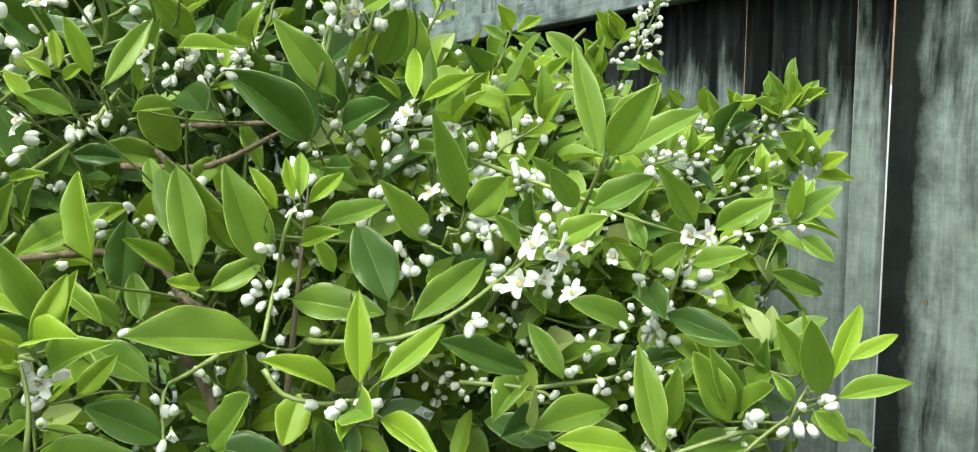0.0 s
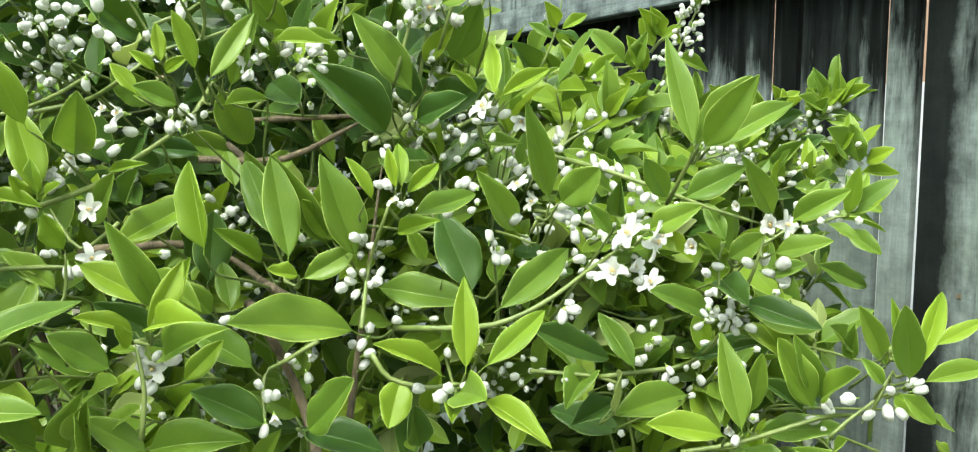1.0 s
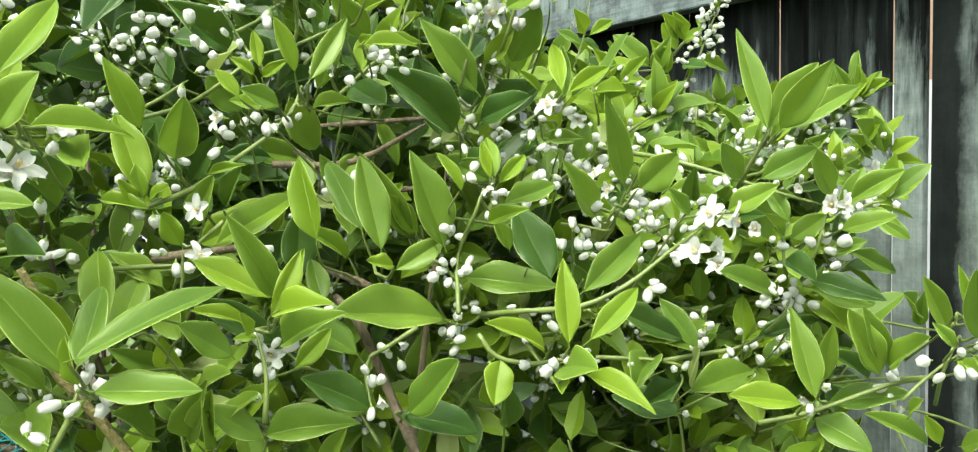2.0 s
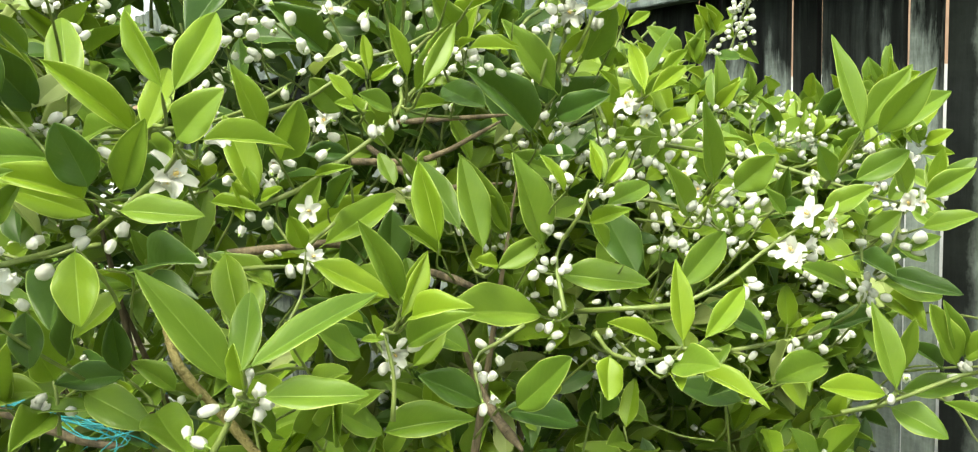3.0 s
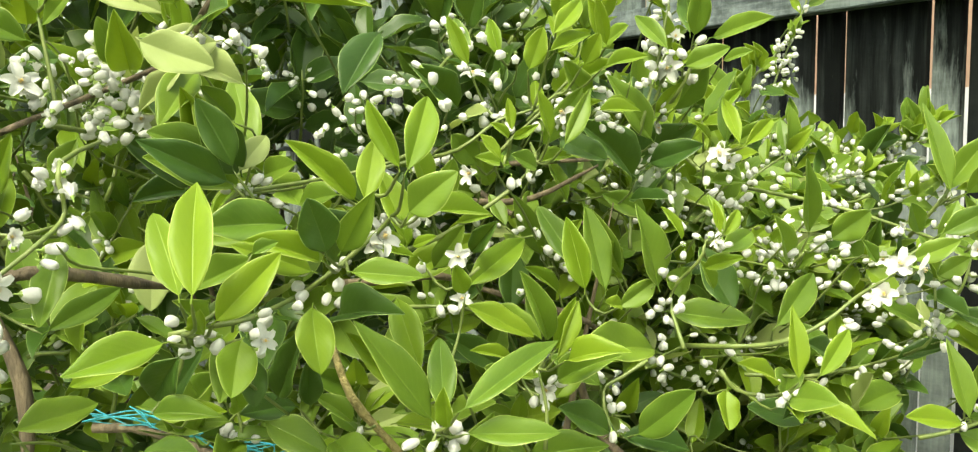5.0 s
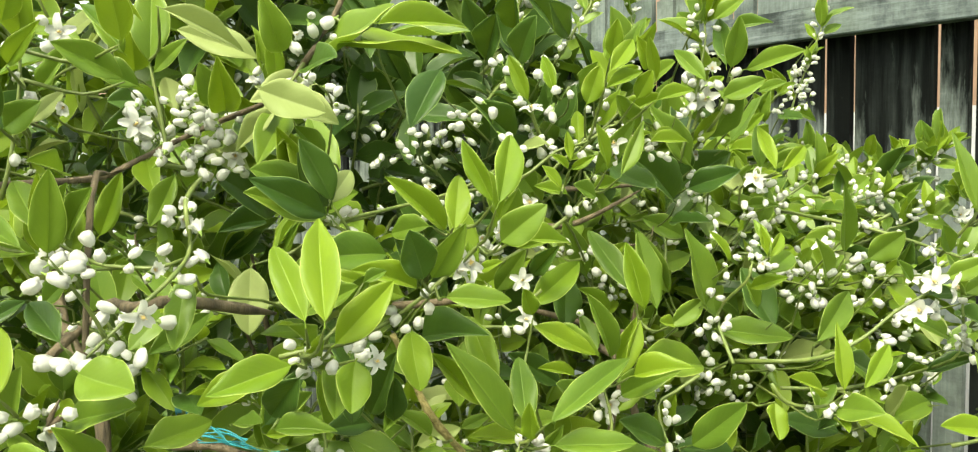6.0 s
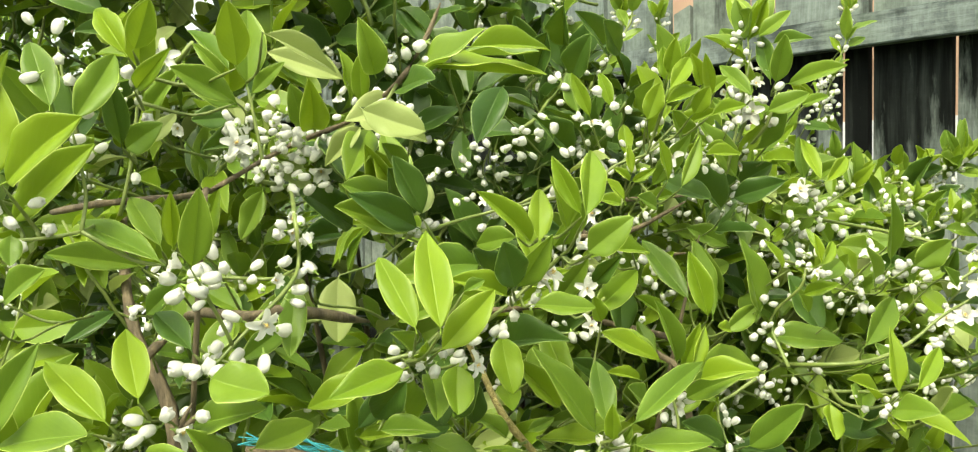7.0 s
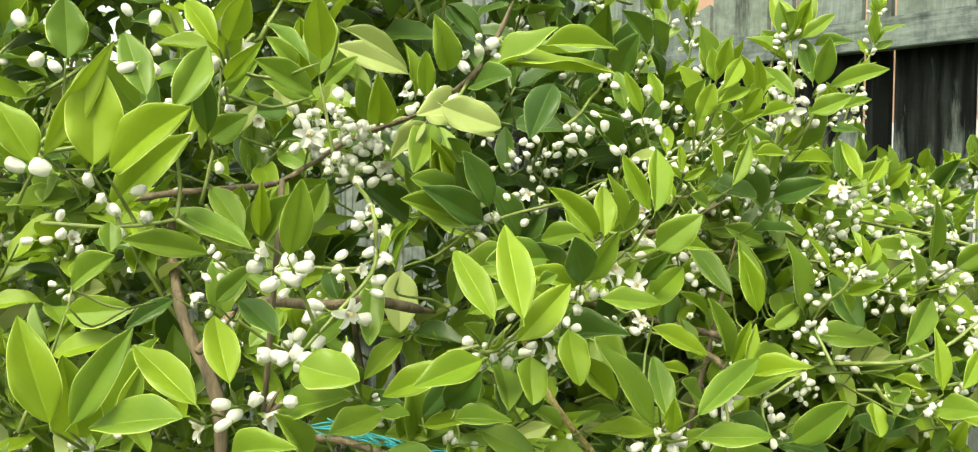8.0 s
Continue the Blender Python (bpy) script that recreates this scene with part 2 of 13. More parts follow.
def smooth_line(points, steps=4, wobble=0.0, rng=random):
    """A Catmull-Rom line through the points."""
    p = [Vector(q) for q in points]
    p = [p[0] * 2 - p[1]] + p + [p[-1] * 2 - p[-2]]
    out = []
    for i in range(1, len(p) - 2):
        for s in range(steps):
            t = s / steps
            a, b, c, d = p[i - 1 : i + 3]
            q = 0.5 * ((2 * b) + (c - a) * t + (2 * a - 5 * b + 4 * c - d) * t * t + (3 * b - a - 3 * c + d) * t**3)
            if wobble and (i > 1 or s):
                q = q + Vector((rng.uniform(-1, 1), rng.uniform(-1, 1), rng.uniform(-1, 1))) * wobble
            out.append(q)
    out.append(p[-2])
    return out


def mesh_of(name, verts, faces, material, smooth=True, uvs=None):
    me = bpy.data.meshes.new(name)
    me.from_pydata([tuple(v) for v in verts], [], faces)
    if uvs is not None:
        layer = me.uv_layers.new(name="UVMap")
        idx = np.empty(len(me.loops), dtype=np.int32)
        me.loops.foreach_get("vertex_index", idx)
        layer.data.foreach_set("uv", np.asarray(uvs, dtype=np.float32)[idx].ravel())
    if smooth:
        me.shade_smooth()
    if material:
        me.materials.append(material)
    return me


# ---- leaf, bud and blossom shapes ----
FULL_COLUMNS = (-1.0, -0.92, -0.68, -0.38, -0.06, 0.0, 0.06, 0.38, 0.68, 0.92, 1.0)
PLAIN_COLUMNS = (-1.0, -0.55, -0.07, 0.07, 0.55, 1.0)


def leaf_arrays(fold, droop, wave, blunt, seed, rows=18, columns=FULL_COLUMNS):
    """A blade of length 1 along +y and width 1 across x (scaled later), with its short stalk. Face up is +z."""
    rng = random.Random(seed)
    ph = rng.uniform(0, 6.28)
    skew = rng.uniform(-0.05, 0.05)
    widest = rng.uniform(0.80, 0.94)
    verts, uvs, faces = [], [], []
    cols = len(columns)
    for i in range(rows + 1):
        t = i / rows
        # an elliptic blade, wedge-shaped at the stalk and blunt or pointed at the tip
        ease = t * t * (3 - 2 * t)
        w = 0.5 * math.sin(math.pi * min(t, 0.9999) ** widest) ** (0.92 + (0.02 - 0.42 * blunt) * ease)
        w = max(w, 0.012)
        y = 0.07 + 0.93 * t
        for s in columns:
            ripple = 0.030 * wave * math.sin(ph * 3 + t * 15 + (1.7 if s > 0 else 0.0)) * s * s
            edge = w * (1 + 0.6 * ripple + skew * s)
            # the blade is creased along its midrib, flattens to the margin, droops to the tip, and its margin ripples
            z = (abs(s) - 0.30 * abs(s) ** 3) * edge * fold * 1.25 - droop * t * t + 0.05 * wave * math.sin(ph + t * 6.5 + (2.1 if s > 0 else 0.0)) * s * s * w * 2
            z += 0.035 * math.sin(ph * 2 + t * 4) + ripple * w - 0.012 * (abs(s) > 0.95)
            x = s * edge * (1 - 0.16 * fold * fold) + 0.045 * wave * math.sin(ph + t * 2.2)
            verts.append((x, y, z))
            uvs.append((0.5 + s * 0.5, t))
    for i in range(rows):
        for k in range(cols - 1):
            a = i * cols + k
            faces.append((a, a + 1, a + cols + 1, a + cols))
    # the stalk, a three-sided taper into the midrib
    n = len(verts)
    x1, z1 = verts[cols // 2][0], verts[cols // 2][2]
    for x0, y, z0, r in ((0.0, 0.0, 0.0, 0.026), (x1, 0.08, z1, 0.020)):
        for w in (0.5, 2.6, 4.7):
            verts.append((x0 + r * math.cos(w), y, z0 + r * math.sin(w) * 0.6))
            uvs.append((0.5, 0.0))
    for k in range(3):
        j = (k + 1) % 3
        faces.append((n + k, n + j, n + 3 + j, n + 3 + k))
    return np.array(verts), faces, uvs


LEAF_KINDS = ((0.42, 0.12, 0.9, 0.5, 1), (0.62, 0.20, 1.2, 0.3, 2), (0.30, 0.06, 1.0, 0.8, 3), (0.75, 0.24, 1.1, 0.4, 4),
              (0.48, -0.10, 1.4, 0.6, 5), (0.28, 0.30, 0.9, 0.7, 6), (0.66, 0.04, 1.5, 0.2, 7), (0.52, 0.18, 1.3, 0.5, 8), (0.38, -0.04, 1.2, 0.35, 9))
LEAF_SHAPES = [leaf_arrays(*k, rows=8, columns=PLAIN_COLUMNS) for k in LEAF_KINDS]
LEAF_MESHES = [mesh_of("leaf", v, f, None, True, uv) for v, f, uv in (leaf_arrays(*k) for k in LEAF_KINDS)]
for me in LEAF_MESHES:
    me.materials.append(LEAF_M)


def frame_of(base, tip, face):
    """Axes of a blade from base to tip whose face looks as nearly as may be along `face`."""
    y = (Vector(tip) - Vector(base)).normalized()
    z = Vector(face) - y * y.dot(Vector(face))
    z = z.normalized() if z.length > 1e-5 else y.orthogonal().normalized()
    return y.cross(z), y, z


def leaf(parent, base, tip, width, face, kind="M", shape=0):
    """One leaf of the bush as an object of its own."""
    x, y, z = frame_of(base, tip, face)
    length = (Vector(tip) - Vector(base)).length
    ob = new("leaf", LEAF_MESHES[shape % len(LEAF_MESHES)])
    ob.material_slots[0].link = "OBJECT"
    ob.material_slots[0].material = LEAVES[kind]
    m = Matrix(((x[0] * width, y[0] * length, z[0] * width * 1.6, base[0]), (x[1] * width, y[1] * length, z[1] * width * 1.6, base[1]),
                (x[2] * width, y[2] * length, z[2] * width * 1.6, base[2]), (0, 0, 0, 1)))
    ob.parent = parent
    ob.matrix_basis = m
    return ob


def lathe(profile, sides=7):
    verts, faces = [], []
    for y, r in profile:
        for k in range(sides):
            w = 2 * math.pi * k / sides
            verts.append((r * math.cos(w), y, r * math.sin(w)))
    for i in range(len(profile) - 1):
        for k in range(sides):
            j = (k + 1) % sides
            faces.append((i * sides + k, (i + 1) * sides + k, (i + 1) * sides + j, i * sides + j))
    return verts, faces


def bud_shape(seed, plump, split):
    """A bud, length 1 along +y: thin stalk, small green cup, white petals folded to a blunt egg with five seams, parting at the tip by `split`."""
    rng = random.Random(seed)
    stalk = [(0.0, 0.040), (0.20, 0.042), (0.25, 0.12), (0.31, 0.15)]
    egg = [(0.27, 0.09), (0.34, 0.175), (0.46, 0.235), (0.62, 0.265), (0.77, 0.262), (0.88, 0.222 + split * 0.5), (0.95, 0.150 + split), (0.985, 0.070 + split * 0.7), (0.975, 0.002)]
    v1, f1 = lathe(stalk, 5)
    v2, f2 = lathe([(y, r * plump) for y, r in egg], 10)
    out = []
    for x, y, z in v2:
        w = math.atan2(z, x)
        g = 1 + (0.14 + 0.6 * split) * math.cos(5 * w + seed + y * 1.1) + 0.07 * math.sin(2 * w + seed * 2.3)
        out.append((x * g, y + (0.05 + split) * (y > 0.80) * math.sin(5 * w + seed + 1.2), z * g))
    bend = rng.uniform(-0.22, 0.22)
    verts = [(x + bend * y * y, y, z) for x, y, z in v1 + out]
    return np.array(verts), f1 + [tuple(i + len(v1) for i in f) for f in f2], [1] * len(f1) + [0] * len(f2)


def bloom_shape(seed, spread):
    """An open five-petalled blossom, unit wide, facing +y, with a ring of cream stamens."""
    rng = random.Random(seed)
    verts, faces, mats = [], [], []

    def put(v, f, m):
        o = len(verts)
        verts.extend(v)
        faces.extend(tuple(i + o for i in q) for q in f)
        mats.extend([m] * len(f))

    for k in range(5):
        w = 2 * math.pi * k / 5 + rng.uniform(-0.16, 0.16)
        lift, curl = spread + rng.uniform(-0.22, 0.22), rng.uniform(0.10, 0.62)
        long = rng.uniform(0.40, 0.54)
        pv, pf = [], []
        for i in range(6):
            t = i / 5
            wd = 0.155 * math.sin(math.pi * (0.14 + 0.76 * t)) ** 0.62
            r = 0.05 + long * t * math.cos(lift) + curl * t**3 * 0.25
            h = 0.05 + long * t * math.sin(lift) - curl * t**3 * 0.5
            for s in (-1, -0.5, 0, 0.5, 1):
                x, z = r * math.cos(w) - s * wd * math.sin(w), r * math.sin(w) + s * wd * math.cos(w)
                pv.append((x, h + 0.085 * s * s + 0.012 * (s == 0), z))
        for i in range(5):
            for s in range(4):
                a = i * 5 + s
                pf.append((a, a + 1, a + 6, a + 5))
        put(pv, pf, 0)
    for k in range(12):
        w = 2 * math.pi * k / 12
        a = Vector((0.05 * math.cos(w), 0.04, 0.05 * math.sin(w)))
        b = Vector((0.085 * math.cos(w), 0.26 + rng.uniform(-0.03, 0.03), 0.085 * math.sin(w)))
        s = Vector((-math.sin(w), 0, math.cos(w))) * 0.014
        put([a - s, a + s, b + s, b - s], [(0, 1, 2, 3)], 0)
        c = b + Vector((0, 0.02, 0))
        put([b - s * 1.6, c, b + s * 1.6, b - Vector((0, 0.03, 0))], [(0, 1, 2, 3)], 2)
    put(*lathe([(0.05, 0.03), (0.20, 0.035), (0.26, 0.05), (0.30, 0.01)], 6), 2)
    put(*lathe([(-0.16, 0.025), (-0.05, 0.03), (0.0, 0.075), (0.06, 0.085)], 6), 1)
    return np.array(verts), faces, mats


def three_tone(name, arrays):
    v, f, m = arrays
    me = mesh_of(name, v, f, None, True)
    for mat in (PETAL, CALYX, STAMEN):
        me.materials.append(mat)
    me.polygons.foreach_set("material_index", np.array(m, dtype=np.int32))
    return me


BUD_ARRAYS = [bud_shape(*k) for k in ((1, 1.0, 0.0), (2, 0.88, 0.0), (3, 0.98, 0.02), (4, 0.80, 0.0), (5, 1.06, 0.04))]
BLOOM_ARRAYS = [bloom_shape(s, w) for s, w in ((4, 0.62), (5, 0.95), (6, 1.20), (7, 0.42))]
BUD_MESHES = [three_tone("bud", a) for a in BUD_ARRAYS]
BLOOM_MESHES = [three_tone("blossom", a) for a in BLOOM_ARRAYS]


def flower(parent, at, way, size, kind="bud", shape=0):
    """A bud or an open blossom that grows from `at` along `way`; size in metres."""
    meshes = BUD_MESHES if kind == "bud" else BLOOM_MESHES
    x, y, z = frame_of(at, Vector(at) + Vector(way), (0.3, 0.2, 0.93))
    ob = new(kind, meshes[shape % len(meshes)])
    ob.parent = parent
    ob.matrix_basis = Matrix(((x[0] * size, y[0] * size, z[0] * size, at[0]), (x[1] * size, y[1] * size, z[1] * size, at[1]),
                              (x[2] * size, y[2] * size, z[2] * size, at[2]), (0, 0, 0, 1)))
    return ob


def twig(parent, points, r0, r1, material=None, name="twig", steps=3, sides=6):
    line = smooth_line(points, steps)
    radii = [r0 + (r1 - r0) * i / (len(line) - 1) for i in range(len(line))]
    radii[-1] *= 0.3
    radii = [r * (1 + (0.35 if material in (BARK, OCHRE) else 0.14) * noise.noise(p * 110)) for r, p in zip(radii, line)]
    v, f = tube_arrays(line, radii, sides)
    ob = new(name, mesh_of(name, v, f, material or STEM))
    ob.parent = parent
    return ob


# ---- ground ----
bm = bmesh.new()
bmesh.ops.create_grid(bm, x_segments=60, y_segments=60, size=1.0)
for v in bm.verts:
    r = max(abs(v.co.x), abs(v.co.y))
    s = 4.0 if r < 0.5 else 4.0 + (r - 0.5) * 3000
    v.co.x, v.co.y = v.co.x * s, v.co.y * s
    v.co.z = 0.02 * noise.noise(v.co * 1.7) if r < 0.5 else 0.0
tagged(obj("ground", bm, GROUND, None, "", True), "bare brown soil with patchy green grass under the bush", "ground", "", "structure")

# ---- fence of lapped palings on rails ----
FENCE_TOP, RAIL_Z, RAIL_H = 2.12, 1.65, 0.052
fence = tagged(new("fence"), "weathered grey timber paling fence with black mould, darkest below the rail", "fence", "", "structure")
rng = random.Random(11)
for k in range(-22, 9):
    for x0, x1, back in ((0.2 * k + 0.0395, 0.2 * k + 0.1730, 0.0), (0.2 * k - 0.0165, 0.2 * k + 0.0275, 0.003)):
        back = 0.0 if k == 1 else back
        top = FENCE_TOP + rng.uniform(-0.012, 0.012)
        if k == -2 and back:
            top = 1.775
        bm = box((x0, back, 0.03), (x1, back + 0.012, top), 0.0)
        lean = rng.uniform(-0.003, 0.003)
        for v in bm.verts:
            v.co.x += lean * (v.co.z - 1.5)
            if v.co.z > 1.6 and top < 1.9:
                v.co.z += rng.uniform(-0.012, 0.01)
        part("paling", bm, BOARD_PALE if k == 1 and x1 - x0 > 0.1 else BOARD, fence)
for z in (RAIL_Z, 0.9, 0.25):
    part("rail", box((-4.4, -0.038, z), (1.9, -0.002, z + RAIL_H), 0.002), RAIL, fence, "grey horizontal timber rail")
part("knot", box((0.296, -0.0015, 1.236), (0.308, 0.004, 1.247), 0.003), BARK, fence, "dark round knot in a board")
for x in (-3.3, -0.95, 1.45):
    part("post", box((x, 0.022, 0), (x + 0.1, 0.10, 1.76), 0.003), POST, fence, "grey timber fence post")

# ---- neighbour's wall behind the fence ----
wall = tagged(obj("wall_north", box((-9, 0.6, 0), (6, 0.75, 1.555)), WHITE_WALL), "white painted wall beyond the fence", "wall", "", "structure")
part("wall_top", box((-9, 0.603, 1.555), (6, 0.75, 2.12)), CLAY_WALL, wall, "terracotta upper wall")

# ---- citrus bush ----
bush = tagged(new("citrus_bush"), "leafy green citrus bush covered in small white buds and blossoms", "bush")
ROOT = Vector((0.02, -0.80, 0.0))


def branch_lines():
    rng = random.Random(5)
    crown = Vector((0.05, -0.80, 0.55))
    trunk = [ROOT, ROOT + Vector((0.02, 0.01, 0.25)), crown]
    yield trunk, 0.024, 0.018
    for k in range(13):
        w = 2 * math.pi * k / 13 + rng.uniform(-0.2, 0.2)
        out = Vector((math.cos(w), math.sin(w), 0))
        end = crown + out * rng.uniform(0.20, 0.36) + Vector((0, 0, rng.uniform(0.45, 0.95)))
        mid = crown + out * rng.uniform(0.10, 0.18) + Vector((0, 0, rng.uniform(0.25, 0.4)))
        yield [crown, mid, end], 0.010, 0.002


MAIN_BRANCHES = list(branch_lines())
for pts, r0, r1 in MAIN_BRANCHES:
    twig(bush, pts, r0, r1, BARK, "branch", 5, 8)


# the inner foliage: many small twigs with leaves and buds behind the outer shoots, joined by tone
AHEAD, ACROSS = Vector((0.82, -0.57, 0)), Vector((0.57, 0.82, 0))


def depth_limits(r):
    """How far the inner foliage reaches towards the path, and how high, at a place across the bush."""
    knots = ((-1.4, 0.74, 2.0), (-1.0, 0.86, 2.0), (-0.7, 0.82, 1.84), (-0.45, 0.68, 1.56), (-0.15, 0.58, 1.46), (0.0, 0.42, 1.42))
    for (r0, s0, z0), (r1, s1, z1) in zip(knots, knots[1:]):
        if r <= r1:
            t = max(0.0, (r - r0) / (r1 - r0))
            return s0 + (s1 - s0) * t, z0 + (z1 - z0) * t
    return knots[-1][1:]


pools = {k: ([], [], [], [0]) for k in "YMDP"}
inner_buds = ([], [], [], [0])
inner_stems = ([], [])


def add_leaf(kind, at, way, length, width, face, rng):
    x, y, z3 = frame_of(at, Vector(at) + Vector(way), face)
    arr, fs, uv = LEAF_SHAPES[rng.randrange(len(LEAF_SHAPES))]
    pool = pools[kind]
    o = pool[3][0]
    pool[3][0] += len(arr)
    pool[0].append(arr @ np.array([x * width, y * length, z3 * width * 1.5]) + np.array(at))
    pool[1].extend(tuple(i + o for i in q) for q in fs)
    pool[2].extend(uv)


def add_stem(line, r0, r1, sides=4):
    v, f = tube_arrays(line, [r0 + (r1 - r0) * i / (len(line) - 1) for i in range(len(line))], sides)
    o = len(inner_stems[0])
    inner_stems[0].extend(v)
    inner_stems[1].extend(tuple(i + o for i in q) for q in f)


def add_cluster(at, count, reach, rng, size=0.0105):
    """A knot of buds on short stalks round one joint of a stem."""
    for k in range(count):
        d = Vector((rng.gauss(0, 1), rng.gauss(0, 1), rng.gauss(0.15, 0.8))).normalized()
        add_bud(inner_buds, at + d * reach * rng.uniform(0.1, 1.0), d, size * rng.uniform(0.75, 1.15), rng.randrange(5))


def spray(points, seed, leaf_size=0.042, every=0.017, flowers=4, tones="YMMY"):
    """A flowering twig: leaves set alternately and turned up to the light, knots of buds at their joints, a tuft at the tip."""
    rng = random.Random(seed)
    line = smooth_line(points, 5, 0.0015, rng)
    add_stem(line, 0.0019, 0.0009, 5)
    gone, turn = 0.0, rng.uniform(0, 6)
    for a, b in zip(line, line[1:]):
        gone += (b - a).length
        if gone < every:
            continue
        gone = 0.0
        turn += 2.4
        grow = (b - a).normalized()
        side = grow.orthogonal().normalized()
        side.rotate(Matrix.Rotation(turn, 3, grow))
        way = (side * 0.75 + grow * rng.uniform(0.3, 0.8) + Vector((0, 0, rng.uniform(0.1, 0.7)))).normalized()
        ln = leaf_size * rng.uniform(0.65, 1.1)
        face = Vector((0.5, -0.4, 0.6)) + Vector((rng.uniform(-1, 1), rng.uniform(-1, 1), rng.uniform(-1, 1))) * 0.6
        add_leaf(rng.choice(tones), b, way, ln, ln * rng.uniform(0.36, 0.48), face, rng)
        if flowers and rng.random() < 0.75:
            add_cluster(b, rng.randint(2, flowers + 1), 0.011, rng)
    tip, grow = line[-1], (line[-1] - line[-3]).normalized()
    for k in range(5):
        w = k * 2.4 + rng.uniform(-0.3, 0.3)
        way = Vector((math.cos(w), math.sin(w), 0)) * 0.6 + grow * 0.5 + Vector((0, 0, 0.8))
        ln = leaf_size * rng.uniform(0.7, 1.15)
        add_leaf(rng.choice("YYM"), tip, way.normalized(), ln, ln * rng.uniform(0.34, 0.44), Vector((0.6, -0.5, 0.5)) + Vector((rng.uniform(-1, 1), rng.uniform(-1, 1), 0)) * 0.5, rng)
    if flowers:
        add_cluster(tip, flowers, 0.012, rng)


# the crown's shaded heart: dark leaf colour alone stands in for its shade
SHADED_HEART = Vector((0.15, -0.88, 1.53))


def inner_foliage(count, seed):
    rng = random.Random(seed)
    buds = inner_buds
    for made in range(count):
        r = rng.uniform(-1.38, -0.02) if made % 6 else rng.uniform(-0.34, -0.05)
        s_max, z_max = depth_limits(r)
        back = rng.random() ** 1.3
        z = z_max - (z_max - 0.80) * rng.random()
        if made % 5 == 0:
            z = z_max - 0.3 * rng.random()
        if made >= count - 520:
            # the hidden rest of the bush, down to the skirt and round the back
            back, z = rng.uniform(0.6, 1.75), rng.uniform(0.42, z_max - 0.15)
            r = max(-1.15, min(-0.12, r))
        s = s_max - 0.42 * back - 0.25 * max(0.0, (z - z_max + 0.12) / 0.12) * 0.5
        node = AHEAD * s + ACROSS * r + Vector((0, 0, z))
        grow = (AHEAD * 0.6 + Vector((0, 0, 0.5)) + Vector((rng.uniform(-1, 1), rng.uniform(-1, 1), rng.uniform(-1, 1))) * 0.8).normalized()
        ln = rng.uniform(0.08, 0.14)
        start = node - grow * ln
        line = smooth_line([start, start + grow * ln * 0.5 + Vector((0, 0, -0.008)), node], 3, 0.002, rng)
        add_stem(line, 0.0022, 0.0010)
        for k in range(rng.randint(6, 9)):
            t = rng.uniform(0.3, 1.0)
            at = start.lerp(node, t)
            side = grow.orthogonal().normalized()
            side.rotate(Matrix.Rotation(k * 2.4 + rng.uniform(-0.4, 0.4), 3, grow))
            way = (side + grow * rng.uniform(0.2, 1.0) + Vector((0, 0, 0.1))).normalized()
            length = rng.uniform(0.038, 0.064)
            face = Vector((0.5, -0.35, 0.8)) + Vector((rng.uniform(-1, 1), rng.uniform(-1, 1), rng.uniform(-1, 1))) * 0.6
            wd = length * rng.uniform(0.38, 0.48)
            # dark leaf colour grows likelier with depth, painting in the bush's inner shade
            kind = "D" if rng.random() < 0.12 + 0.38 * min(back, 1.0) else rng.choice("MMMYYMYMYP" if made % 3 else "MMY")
            if (node - SHADED_HEART).length < 0.20:
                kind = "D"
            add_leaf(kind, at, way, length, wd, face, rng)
        for k in range(rng.choice((0, 0, 1, 1, 2))):
            add_cluster(start.lerp(node, rng.uniform(0.3, 1.0)), rng.randint(3, 7), 0.011, rng)


def add_bud(pool, at, way, size, shape):
    x, y, z = frame_of(at, Vector(at) + Vector(way), (0.1, 0.2, 1))
    arr, fs, ms = BUD_ARRAYS[shape]
    o = pool[3][0]
    pool[3][0] += len(arr)
    pool[0].append(arr @ np.array([x * size, y * size, z * size]) + np.array(at))
    pool[1].extend(tuple(i + o for i in q) for q in fs)
    pool[2].extend(ms)


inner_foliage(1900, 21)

# ---- outer shoots: stems, then their leaves, buds and blossoms ----
shoots = []
shoots.append(twig(bush, [(0.3680, -1.0169, 1.4288), (0.3846, -0.9879, 1.4363), (0.4264, -0.9762, 1.4443), (0.4388, -0.9522, 1.4639), (0.4500, -0.9306, 1.4715), (0.4439, -0.9002, 1.4854)], 0.0017, 0.0009, STEM))
shoots.append(twig(bush, [(0.4063, -1.0145, 1.3743), (0.4217, -0.9868, 1.3864), (0.4375, -0.9642, 1.4039), (0.4478, -0.9424, 1.4214), (0.4529, -0.9314, 1.4364), (0.4348, -0.9215, 1.4484)], 0.0020, 0.0011, STEM))
shoots.append(twig(bush, [(0.3756, -0.7744, 1.4223), (0.3839, -0.7542, 1.4610), (0.4267, -0.7625, 1.4957), (0.4296, -0.7528, 1.5254)], 0.0017, 0.0013, STEM))
shoots.append(twig(bush, [(0.4926, -0.8277, 1.3031), (0.5466, -0.8308, 1.3127), (0.5553, -0.7962, 1.3133), (0.5685, -0.7721, 1.3254), (0.5795, -0.7508, 1.3432), (0.5995, -0.7412, 1.3595)], 0.0019, 0.0011, STEM))
